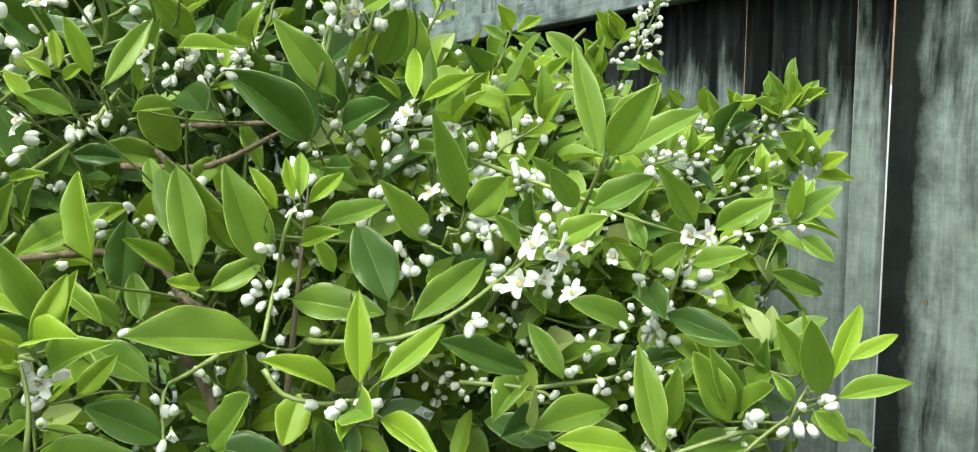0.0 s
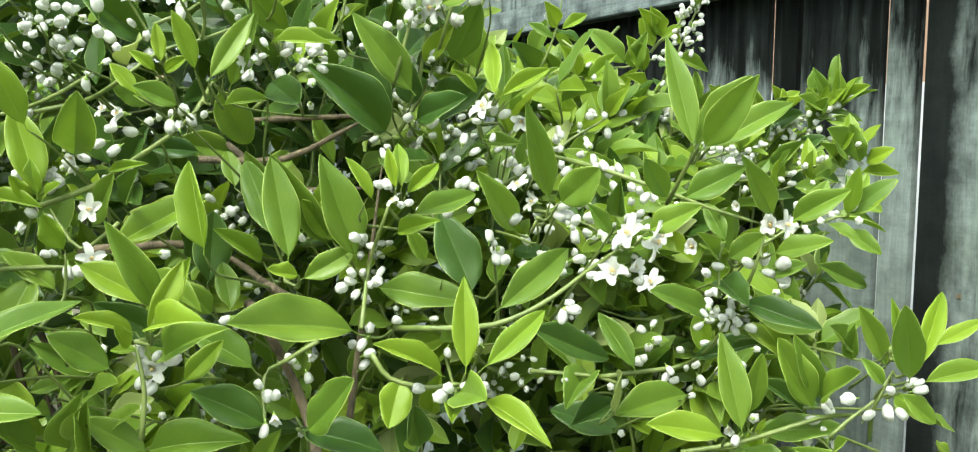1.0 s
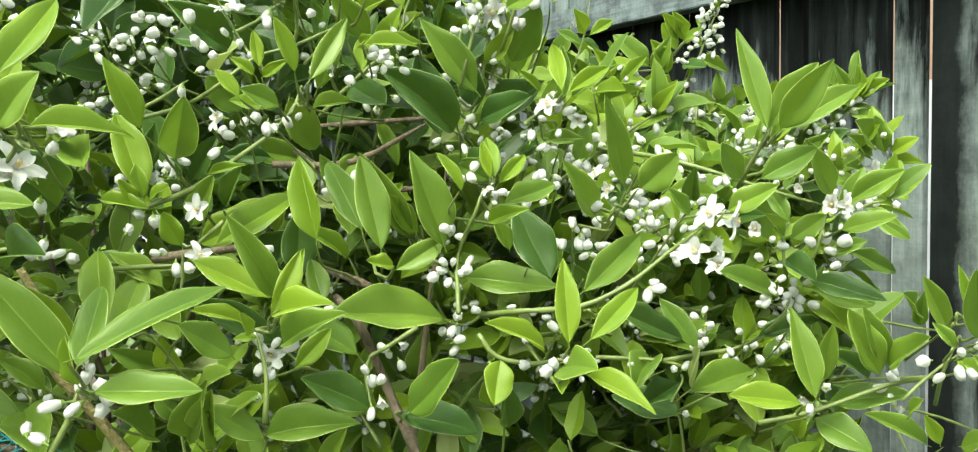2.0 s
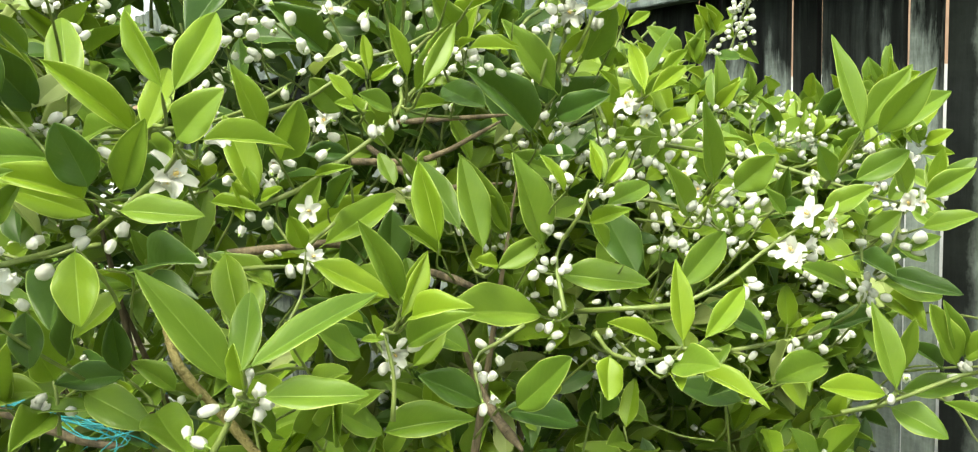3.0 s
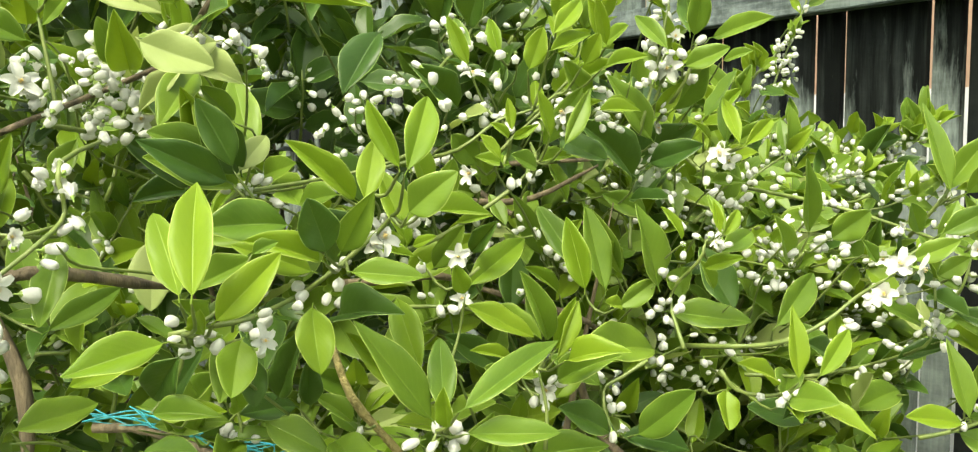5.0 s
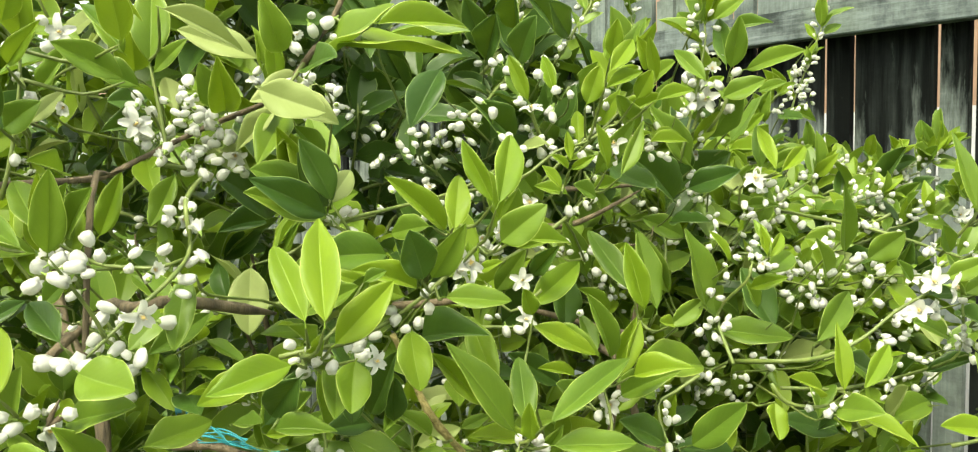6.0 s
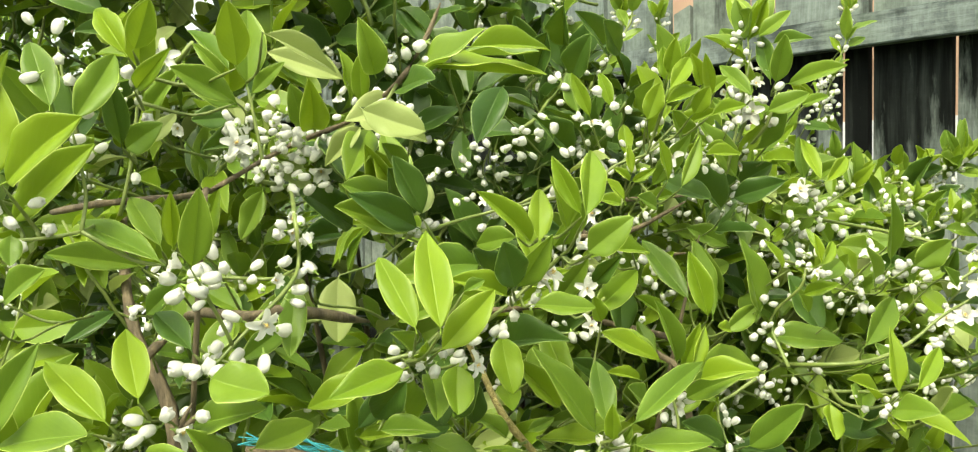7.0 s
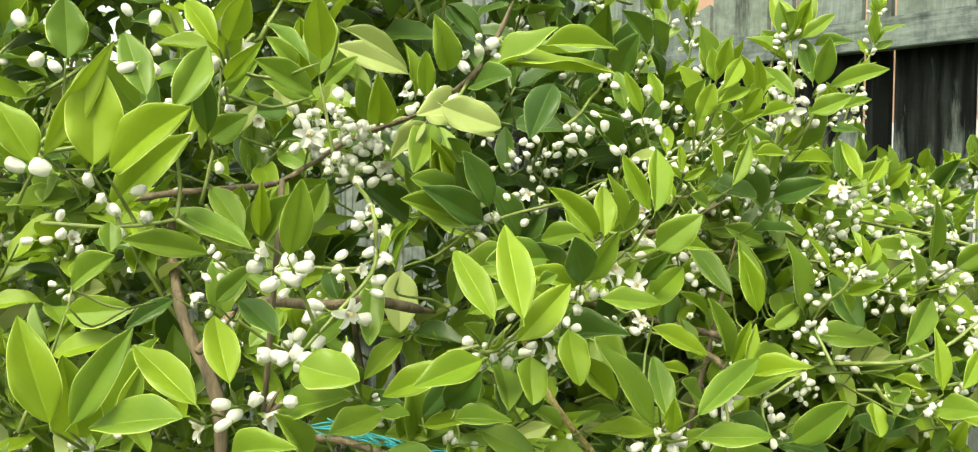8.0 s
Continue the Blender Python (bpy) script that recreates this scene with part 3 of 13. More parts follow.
shoots.append(twig(bush, [(0.5814, -0.6950, 1.3810), (0.6098, -0.7012, 1.4109), (0.6116, -0.6969, 1.4196)], 0.0015, 0.0009, STEM))
shoots.append(twig(bush, [(0.4649, -0.6554, 1.2485), (0.4828, -0.6244, 1.2538), (0.4962, -0.6011, 1.2588), (0.5613, -0.6358, 1.2901), (0.5641, -0.6285, 1.3062)], 0.0020, 0.0011, STEM))
shoots.append(twig(bush, [(0.4393, -0.6979, 1.2519), (0.4649, -0.6554, 1.2485), (0.4771, -0.6363, 1.2400)], 0.0017, 0.0015, STEM))
shoots.append(twig(bush, [(0.4409, -0.7592, 1.4265), (0.1472, -0.5216, 1.4678), (0.1388, -0.4153, 1.4578), (0.1760, -0.3550, 1.4432), (0.3029, -0.3486, 1.4292), (0.3394, -0.2823, 1.4594)], 0.0015, 0.0008, STEM))
shoots.append(twig(bush, [(0.4155, -0.6761, 1.4089), (0.5093, -0.6953, 1.4009), (0.5441, -0.6776, 1.3903), (0.5700, -0.6492, 1.3768), (0.5865, -0.6229, 1.3679)], 0.0017, 0.0011, STEM))
shoots.append(twig(bush, [(0.1167, -0.4624, 1.5340), (0.1441, -0.4212, 1.5039), (0.1764, -0.3681, 1.5189), (0.1869, -0.3431, 1.5646), (0.1917, -0.3305, 1.5927)], 0.0015, 0.0008, STEM))
shoots.append(twig(bush, [(0.1501, -0.5124, 1.4944), (0.1553, -0.4972, 1.5345), (0.1565, -0.4876, 1.5810)], 0.0013, 0.0009, STEM))
shoots.append(twig(bush, [(0.2334, -0.9744, 1.3287), (0.2838, -0.9473, 1.3360), (0.2941, -0.9103, 1.3372), (0.2938, -0.8737, 1.3242), (0.4381, -0.8865, 1.3233), (0.4267, -0.8498, 1.3055)], 0.0036, 0.0024, BARK))
shoots.append(twig(bush, [(0.4213, -0.8970, 1.3118), (0.4479, -0.8934, 1.3004), (0.4343, -0.8730, 1.2646), (0.4428, -0.8636, 1.2336), (0.5008, -0.8772, 1.2220)], 0.0030, 0.0040, BARK))
shoots.append(twig(bush, [(0.5751, -0.6458, 1.3229), (0.5731, -0.6453, 1.3460), (0.5742, -0.6417, 1.3576)], 0.0012, 0.0008, STEM))
shoots.append(twig(bush, [(0.5673, -0.6214, 1.3163), (0.5846, -0.6272, 1.3388), (0.5879, -0.6214, 1.3622)], 0.0015, 0.0009, STEM))
shoots.append(twig(bush, [(0.6447, -0.5887, 1.2436), (0.6685, -0.6173, 1.2720), (0.6721, -0.6079, 1.2928)], 0.0016, 0.0009, STEM))
shoots.append(twig(bush, [(0.5887, -0.6844, 1.2337), (0.6052, -0.6556, 1.2400), (0.6286, -0.6139, 1.2558), (0.6653, -0.6233, 1.2684)], 0.0017, 0.0012, STEM))
shoots.append(twig(bush, [(0.5251, -0.9784, 1.2648), (0.5238, -0.9765, 1.2892), (0.5195, -0.9799, 1.3134)], 0.0016, 0.0009, STEM))
shoots.append(twig(bush, [(0.5683, -0.8737, 1.3071), (0.5741, -0.8659, 1.2948), (0.5841, -0.8498, 1.2906), (0.5903, -0.8390, 1.2924)], 0.0016, 0.0011, STEM))
shoots.append(twig(bush, [(0.5262, -0.8624, 1.3116), (0.4973, -0.8464, 1.3420), (0.5275, -0.8508, 1.3697), (0.5290, -0.8461, 1.3834)], 0.0015, 0.0009, STEM))
shoots.append(twig(bush, [(0.5126, -0.8823, 1.3039), (0.5047, -0.8973, 1.2932), (0.4985, -0.9093, 1.2827), (0.5121, -0.9118, 1.2552)], 0.0015, 0.0011, STEM))
shoots.append(twig(bush, [(0.4280, -1.0830, 1.3450), (0.4320, -1.0745, 1.3250), (0.4555, -1.0725, 1.2960), (0.4665, -1.0520, 1.2665), (0.4750, -1.0300, 1.2350), (0.4500, -0.9900, 1.1900)], 0.0024, 0.0031, OCHRE))
shoots.append(twig(bush, [(0.5042, -1.1927, 1.3572), (0.5120, -1.1809, 1.3604), (0.5257, -1.1606, 1.3652), (0.5089, -1.1296, 1.3702), (0.5172, -1.1160, 1.3808), (0.5306, -1.0923, 1.4037), (0.5402, -1.0895, 1.4122)], 0.0016, 0.0012, STEM))
shoots.append(twig(bush, [(0.5444, -1.0855, 1.2658), (0.5494, -1.0753, 1.2855), (0.5513, -1.0704, 1.2996)], 0.0017, 0.0011, STEM))
shoots.append(twig(bush, [(0.4203, -1.1285, 1.2579), (0.4182, -1.1284, 1.2779), (0.4162, -1.1298, 1.2879)], 0.0013, 0.0009, STEM))
shoots.append(twig(bush, [(0.4531, -0.9774, 1.3675), (0.4416, -0.9961, 1.3527), (0.4295, -1.0102, 1.3746)], 0.0013, 0.0009, STEM))
shoots.append(twig(bush, [(0.4404, -1.0567, 1.3424), (0.4294, -1.0145, 1.3416), (0.4462, -0.9904, 1.3410), (0.4592, -0.9725, 1.3364)], 0.0015, 0.0011, STEM))
shoots.append(twig(bush, [(0.3221, -0.9056, 1.4010), (0.3370, -0.8489, 1.4018), (0.3676, -0.8007, 1.4296)], 0.0030, 0.0024, BARK))
shoots.append(twig(bush, [(0.2957, -0.8688, 1.4295), (0.3318, -0.8341, 1.4320), (0.3648, -0.7864, 1.4347)], 0.0024, 0.0018, BARK))
shoots.append(twig(bush, [(0.2914, -0.8776, 1.4124), (0.3301, -0.8444, 1.3814), (0.3633, -0.7968, 1.3817)], 0.0030, 0.0022, BARK))
shoots.append(twig(bush, [(0.3694, -1.3317, 1.4435), (0.4387, -1.3212, 1.4495), (0.4368, -1.2898, 1.4508), (0.4081, -1.2546, 1.4527), (0.4144, -1.2456, 1.4579), (0.3850, -1.1911, 1.4805), (0.4178, -1.1636, 1.4949), (0.4246, -1.1537, 1.5025), (0.4895, -1.1671, 1.5138), (0.4981, -1.1532, 1.5382), (0.5027, -1.1451, 1.5591)], 0.0021, 0.0014, BARK))
shoots.append(twig(bush, [(0.4262, -1.2293, 1.4594), (0.3859, -1.1924, 1.4533), (0.4993, -1.2372, 1.4412), (0.5014, -1.2364, 1.4186), (0.5218, -1.2504, 1.4078), (0.5298, -1.2727, 1.3920), (0.5340, -1.2965, 1.3731)], 0.0015, 0.0009, STEM))
shoots.append(twig(bush, [(0.5072, -1.2701, 1.4113), (0.5172, -1.2565, 1.4110), (0.5015, -1.2366, 1.4138)], 0.0011, 0.0008, STEM))
shoots.append(twig(bush, [(0.4716, -1.3959, 1.4377), (0.4911, -1.3693, 1.4357), (0.5089, -1.3447, 1.4393), (0.4408, -1.3189, 1.4430)], 0.0012, 0.0007, STEM))
shoots.append(twig(bush, [(0.4369, -1.3288, 1.4815), (0.4312, -1.3338, 1.5134), (0.4287, -1.3355, 1.5326)], 0.0012, 0.0007, STEM))
shoots.append(twig(bush, [(0.4456, -1.3124, 1.4429), (0.4482, -1.3066, 1.4685), (0.4495, -1.3020, 1.5005), (0.4489, -1.3012, 1.5198)], 0.0012, 0.0007, STEM))
shoots.append(twig(bush, [(0.4293, -1.2248, 1.4629), (0.4252, -1.2279, 1.4921), (0.4212, -1.2311, 1.5177)], 0.0013, 0.0009, STEM))
shoots.append(twig(bush, [(0.4434, -1.1352, 1.4216), (0.3695, -1.0423, 1.4258), (0.3941, -1.0078, 1.4367), (0.4102, -0.9844, 1.4526)], 0.0016, 0.0011, STEM))
shoots.append(twig(bush, [(0.0879, -1.2239, 1.4254), (0.1321, -1.2353, 1.3794), (0.1603, -1.2350, 1.3301), (0.1787, -1.2152, 1.2686), (0.1839, -1.2143, 1.1975)], 0.0042, 0.0060, BARK))
shoots.append(twig(bush, [(0.5313, -1.3020, 1.3520), (0.5265, -1.3091, 1.3465), (0.5319, -1.3050, 1.3582)], 0.0014, 0.0010, BARK))
shoots.append(twig(bush, [(0.3070, -1.2715, 1.3343), (0.2962, -1.2329, 1.3632), (0.4982, -1.2651, 1.3901), (0.5020, -1.2428, 1.3917), (0.4734, -1.1816, 1.3753)], 0.0034, 0.0026, BARK))
shoots.append(twig(bush, [(0.4414, -1.2792, 1.3057), (0.4616, -1.2737, 1.4421), (0.4102, -1.2516, 1.4544)], 0.0018, 0.0014, BARK))
shoots.append(twig(bush, [(0.4076, -0.7929, 1.4540), (0.4138, -0.7792, 1.5136), (0.4171, -0.7704, 1.5625)], 0.0016, 0.0009, STEM))
shoots.append(twig(bush, [(0.4187, -0.9130, 1.4642), (0.4352, -0.8879, 1.4931), (0.4487, -0.8665, 1.5270)], 0.0013, 0.0008, STEM))
shoots.append(twig(bush, [(0.6573, -0.6390, 1.2556), (0.6631, -0.6272, 1.2673), (0.6706, -0.6124, 1.2794), (0.6762, -0.6021, 1.2847)], 0.0012, 0.0007, STEM))
shoots.append(twig(bush, [(0.3165, -1.0155, 1.3183), (0.3526, -1.0198, 1.3439), (0.3909, -1.0179, 1.3731), (0.4112, -1.0396, 1.3817)], 0.0010, 0.0006, STEM))
shoots.append(twig(bush, [(0.3099, -0.9577, 1.3530), (0.3433, -0.9725, 1.3703), (0.3787, -0.9839, 1.3879), (0.4001, -1.0011, 1.4004)], 0.0010, 0.0006, STEM))
shoots.append(twig(bush, [(0.3078, -0.9142, 1.4159), (0.3414, -0.9316, 1.4300), (0.3751, -0.9489, 1.4439), (0.3966, -0.9641, 1.4584)], 0.0010, 0.0006, STEM))
shoots.append(twig(bush, [(0.3811, -0.8755, 1.3736), (0.4008, -0.9044, 1.3996), (0.4147, -0.9384, 1.4303), (0.4424, -0.9485, 1.4395)], 0.0010, 0.0006, STEM))
shoots.append(twig(bush, [(0.3522, -0.9186, 1.3693), (0.3820, -0.9338, 1.3925), (0.4117, -0.9488, 1.4161), (0.4350, -0.9645, 1.4267)], 0.0010, 0.0006, STEM))
shoots.append(twig(bush, [(0.2157, -0.8662, 1.3813), (0.2498, -0.8780, 1.4003), (0.2896, -0.8802, 1.4198), (0.3098, -0.8982, 1.4336)], 0.0010, 0.0006, STEM))
shoots.append(twig(bush, [(0.2233, -0.8418, 1.3491), (0.2587, -0.8494, 1.3701), (0.2937, -0.8577, 1.3909), (0.3148, -0.8749, 1.4040)], 0.0010, 0.0006, STEM))
shoots.append(twig(bush, [(0.2499, -0.7874, 1.3288), (0.2762, -0.8281, 1.3316), (0.3038, -0.8623, 1.3388), (0.3282, -0.8694, 1.3566)], 0.0010, 0.0006, STEM))
shoots.append(twig(bush, [(0.2451, -0.7990, 1.3172), (0.2863, -0.8099, 1.3238), (0.3305, -0.8188, 1.3272), (0.3502, -0.8344, 1.3447)], 0.0010, 0.0006, STEM))
shoots.append(twig(bush, [(0.2373, -0.8575, 1.2423), (0.2627, -0.8763, 1.2689), (0.2833, -0.8950, 1.3042), (0.3087, -0.9093, 1.3128)], 0.0010, 0.0006, STEM))
shoots.append(twig(bush, [(0.3482, -0.8267, 1.4328), (0.3740, -0.8695, 1.4337), (0.4013, -0.9050, 1.4395), (0.4258, -0.9120, 1.4575)], 0.0010, 0.0006, STEM))
shoots.append(twig(bush, [(0.3595, -0.8407, 1.4319), (0.3940, -0.8564, 1.4458), (0.4297, -0.8712, 1.4586), (0.4516, -0.8857, 1.4732)], 0.0010, 0.0006, STEM))
shoots.append(twig(bush, [(0.2811, -0.6647, 1.4702), (0.3097, -0.7043, 1.4735), (0.3388, -0.7387, 1.4804), (0.3628, -0.7441, 1.4995)], 0.0010, 0.0006, STEM))
shoots.append(twig(bush, [(0.2829, -0.7050, 1.3679), (0.3129, -0.7270, 1.3839), (0.3420, -0.7522, 1.3985), (0.3663, -0.7621, 1.4134)], 0.0010, 0.0006, STEM))
shoots.append(twig(bush, [(0.2463, -0.7572, 1.3802), (0.2866, -0.7632, 1.3932), (0.3341, -0.7606, 1.4017), (0.3533, -0.7781, 1.4182)], 0.0010, 0.0006, STEM))
shoots.append(twig(bush, [(0.3600, -0.6747, 1.4217), (0.3921, -0.7001, 1.4308), (0.4245, -0.7359, 1.4302), (0.4483, -0.7432, 1.4481)], 0.0010, 0.0006, STEM))
shoots.append(twig(bush, [(0.3252, -0.6680, 1.4033), (0.3488, -0.6922, 1.4283), (0.3720, -0.7170, 1.4536), (0.3984, -0.7262, 1.4654)], 0.0010, 0.0006, STEM))
shoots.append(twig(bush, [(0.4439, -0.7766, 1.3541), (0.4697, -0.8146, 1.3606), (0.4959, -0.8513, 1.3678), (0.5220, -0.8578, 1.3831)], 0.0010, 0.0006, STEM))
shoots.append(twig(bush, [(0.4355, -0.7253, 1.3538), (0.4787, -0.7359, 1.3543), (0.5223, -0.7464, 1.3544), (0.5433, -0.7604, 1.3719)], 0.0010, 0.0006, STEM))
shoots.append(twig(bush, [(0.4957, -0.6878, 1.3491), (0.5351, -0.6943, 1.3609), (0.5829, -0.6886, 1.3672), (0.6044, -0.7053, 1.3814)], 0.0010, 0.0006, STEM))
shoots.append(twig(bush, [(0.4425, -0.7538, 1.2441), (0.4725, -0.7557, 1.2810), (0.5023, -0.7572, 1.3186), (0.5281, -0.7743, 1.3232)], 0.0010, 0.0006, STEM))
shoots.append(twig(bush, [(0.3160, -0.6622, 1.3474), (0.3455, -0.6762, 1.3715), (0.3751, -0.6902, 1.3954), (0.4000, -0.7023, 1.4070)], 0.0010, 0.0006, STEM))
shoots.append(twig(bush, [(0.1379, -0.4448, 1.4425), (0.1693, -0.4695, 1.4561), (0.2005, -0.5037, 1.4635), (0.2241, -0.5086, 1.4825)], 0.0010, 0.0006, STEM))
shoots.append(twig(bush, [(0.1371, -0.4800, 1.3732), (0.1691, -0.4931, 1.3934), (0.2011, -0.5061, 1.4136), (0.2248, -0.5160, 1.4290)], 0.0010, 0.0006, STEM))
shoots.append(twig(bush, [(0.0850, -0.3620, 1.4407), (0.1140, -0.3670, 1.4700), (0.1421, -0.3689, 1.5027), (0.1667, -0.3814, 1.5153)], 0.0010, 0.0006, STEM))
shoots.append(twig(bush, [(0.4834, -0.7099, 1.2971), (0.5162, -0.7165, 1.3226), (0.5487, -0.7099, 1.3620), (0.5737, -0.7270, 1.3685)], 0.0010, 0.0006, STEM))
shoots.append(twig(bush, [(0.4336, -0.7518, 1.2728), (0.4754, -0.7554, 1.2830), (0.5159, -0.7610, 1.2939), (0.5380, -0.7772, 1.3072)], 0.0010, 0.0006, STEM))
shoots.append(twig(bush, [(0.1123, -0.3012, 1.3160), (0.1402, -0.3159, 1.3420), (0.1626, -0.3345, 1.3750), (0.1897, -0.3412, 1.3867)], 0.0010, 0.0006, STEM))
shoots.append(twig(bush, [(0.2115, -0.2585, 1.4110), (0.2479, -0.2823, 1.4172), (0.2870, -0.3169, 1.4120), (0.3104, -0.3197, 1.4324)], 0.0010, 0.0006, STEM))
shoots.append(twig(bush, [(0.3023, -0.2886, 1.3275), (0.3339, -0.2948, 1.3530), (0.3636, -0.2970, 1.3847), (0.3901, -0.3079, 1.3946)], 0.0010, 0.0006, STEM))
shoots.append(twig(bush, [(0.2880, -0.2922, 1.2946), (0.3222, -0.3085, 1.3089), (0.3564, -0.3238, 1.3238), (0.3820, -0.3306, 1.3379)], 0.0010, 0.0006, STEM))
shoots.append(twig(bush, [(0.4756, -0.5828, 1.3070), (0.5118, -0.5961, 1.3189), (0.5480, -0.6092, 1.3305), (0.5725, -0.6205, 1.3438)], 0.0010, 0.0006, STEM))
shoots.append(twig(bush, [(0.4353, -0.9151, 1.2678), (0.4672, -0.9373, 1.2785), (0.4992, -0.9640, 1.2830), (0.5231, -0.9766, 1.2965)], 0.0010, 0.0006, STEM))
shoots.append(twig(bush, [(0.4704, -0.9838, 1.2486), (0.4906, -1.0075, 1.2819), (0.5115, -1.0311, 1.3141), (0.5387, -1.0448, 1.3192)], 0.0010, 0.0006, STEM))
shoots.append(twig(bush, [(0.3892, -0.9994, 1.2756), (0.4292, -1.0041, 1.2926), (0.4714, -1.0050, 1.3101), (0.4916, -1.0256, 1.3207)], 0.0010, 0.0006, STEM))
shoots.append(twig(bush, [(0.3687, -0.8655, 1.2680), (0.4003, -0.8849, 1.2831), (0.4319, -0.9042, 1.2982), (0.4558, -0.9178, 1.3103)], 0.0010, 0.0006, STEM))
shoots.append(twig(bush, [(0.4005, -0.8502, 1.1985), (0.4339, -0.8622, 1.2186), (0.4676, -0.8725, 1.2403), (0.4917, -0.8882, 1.2493)], 0.0010, 0.0006, STEM))
shoots.append(twig(bush, [(0.4222, -0.7752, 1.1569), (0.4491, -0.7882, 1.1902), (0.4751, -0.8006, 1.2265), (0.5023, -0.8146, 1.2308)], 0.0010, 0.0006, STEM))
shoots.append(twig(bush, [(0.3641, -0.8436, 1.3045), (0.4008, -0.8590, 1.3137), (0.4427, -0.8719, 1.3157), (0.4642, -0.8867, 1.3313)], 0.0010, 0.0006, STEM))
shoots.append(twig(bush, [(0.4282, -0.7525, 1.3060), (0.4617, -0.7756, 1.3134), (0.4953, -0.7990, 1.3202), (0.5195, -0.8095, 1.3350)], 0.0010, 0.0006, STEM))
shoots.append(twig(bush, [(0.3391, -0.9777, 1.2758), (0.3760, -0.9850, 1.2957), (0.4149, -0.9880, 1.3171), (0.4358, -1.0079, 1.3273)], 0.0010, 0.0006, STEM))
shoots.append(twig(bush, [(0.3633, -0.8807, 1.2730), (0.3908, -0.9032, 1.2924), (0.4156, -0.9282, 1.3142), (0.4410, -0.9408, 1.3246)], 0.0010, 0.0006, STEM))
shoots.append(twig(bush, [(0.3702, -0.9750, 1.2341), (0.4038, -0.9972, 1.2409), (0.4377, -1.0195, 1.2470), (0.4603, -1.0341, 1.2606)], 0.0010, 0.0006, STEM))
shoots.append(twig(bush, [(0.3511, -0.9338, 1.2200), (0.3748, -0.9642, 1.2367), (0.3956, -0.9986, 1.2540), (0.4219, -1.0096, 1.2646)], 0.0010, 0.0006, STEM))
shoots.append(twig(bush, [(0.3772, -0.9473, 1.2309), (0.4137, -0.9679, 1.2337), (0.4524, -0.9887, 1.2311), (0.4741, -1.0033, 1.2467)], 0.0010, 0.0006, STEM))
shoots.append(twig(bush, [(0.4829, -0.7883, 1.2791), (0.5245, -0.8047, 1.2751), (0.5656, -0.8212, 1.2724), (0.5876, -0.8342, 1.2894)], 0.0010, 0.0006, STEM))
shoots.append(twig(bush, [(0.3683, -0.5681, 1.2029), (0.3973, -0.5990, 1.2144), (0.4247, -0.6352, 1.2246), (0.4522, -0.6392, 1.2378)], 0.0010, 0.0006, STEM))
shoots.append(twig(bush, [(0.3661, -0.5664, 1.1335), (0.3954, -0.5844, 1.1566), (0.4180, -0.6080, 1.1898), (0.4468, -0.6158, 1.1967)], 0.0010, 0.0006, STEM))
shoots.append(twig(bush, [(0.4707, -0.6449, 1.2099), (0.5064, -0.6528, 1.2278), (0.5441, -0.6528, 1.2491), (0.5688, -0.6675, 1.2586)], 0.0010, 0.0006, STEM))
shoots.append(twig(bush, [(0.4672, -0.5276, 1.2597), (0.4966, -0.5557, 1.2728), (0.5263, -0.5828, 1.2862), (0.5534, -0.5887, 1.2986)], 0.0010, 0.0006, STEM))
shoots.append(twig(bush, [(0.5216, -0.5593, 1.2079), (0.5496, -0.5819, 1.2295), (0.5794, -0.6020, 1.2491), (0.6071, -0.6103, 1.2580)], 0.0010, 0.0006, STEM))
shoots.append(twig(bush, [(0.5625, -0.5833, 1.2833), (0.6023, -0.5918, 1.2909), (0.6478, -0.5943, 1.2913), (0.6707, -0.6082, 1.3059)], 0.0010, 0.0006, STEM))
shoots.append(twig(bush, [(0.5896, -0.5426, 1.2223), (0.6281, -0.5572, 1.2264), (0.6676, -0.5719, 1.2278), (0.6922, -0.5823, 1.2419)], 0.0010, 0.0006, STEM))
shoots.append(twig(bush, [(0.2905, -1.0495, 1.3839), (0.3151, -1.0758, 1.4027), (0.3389, -1.1029, 1.4218), (0.3625, -1.1173, 1.4338)], 0.0010, 0.0006, STEM))
shoots.append(twig(bush, [(0.3130, -1.0774, 1.4401), (0.3290, -1.1121, 1.4626), (0.3486, -1.1431, 1.4836), (0.3741, -1.1556, 1.4949)], 0.0010, 0.0006, STEM))
shoots.append(twig(bush, [(0.2708, -1.0547, 1.4267), (0.2834, -1.0925, 1.4505), (0.3008, -1.1254, 1.4724), (0.3269, -1.1372, 1.4837)], 0.0010, 0.0006, STEM))
shoots.append(twig(bush, [(0.4171, -1.0668, 1.3772), (0.4485, -1.0908, 1.3866), (0.4812, -1.1182, 1.3886), (0.5034, -1.1324, 1.4035)], 0.0010, 0.0006, STEM))
shoots.append(twig(bush, [(0.4422, -1.0536, 1.3783), (0.4760, -1.0683, 1.3951), (0.5112, -1.0808, 1.4123), (0.5328, -1.0984, 1.4236)], 0.0010, 0.0006, STEM))
shoots.append(twig(bush, [(0.4255, -1.1345, 1.3390), (0.4628, -1.1465, 1.3531), (0.4982, -1.1612, 1.3675), (0.5189, -1.1800, 1.3789)], 0.0010, 0.0006, STEM))
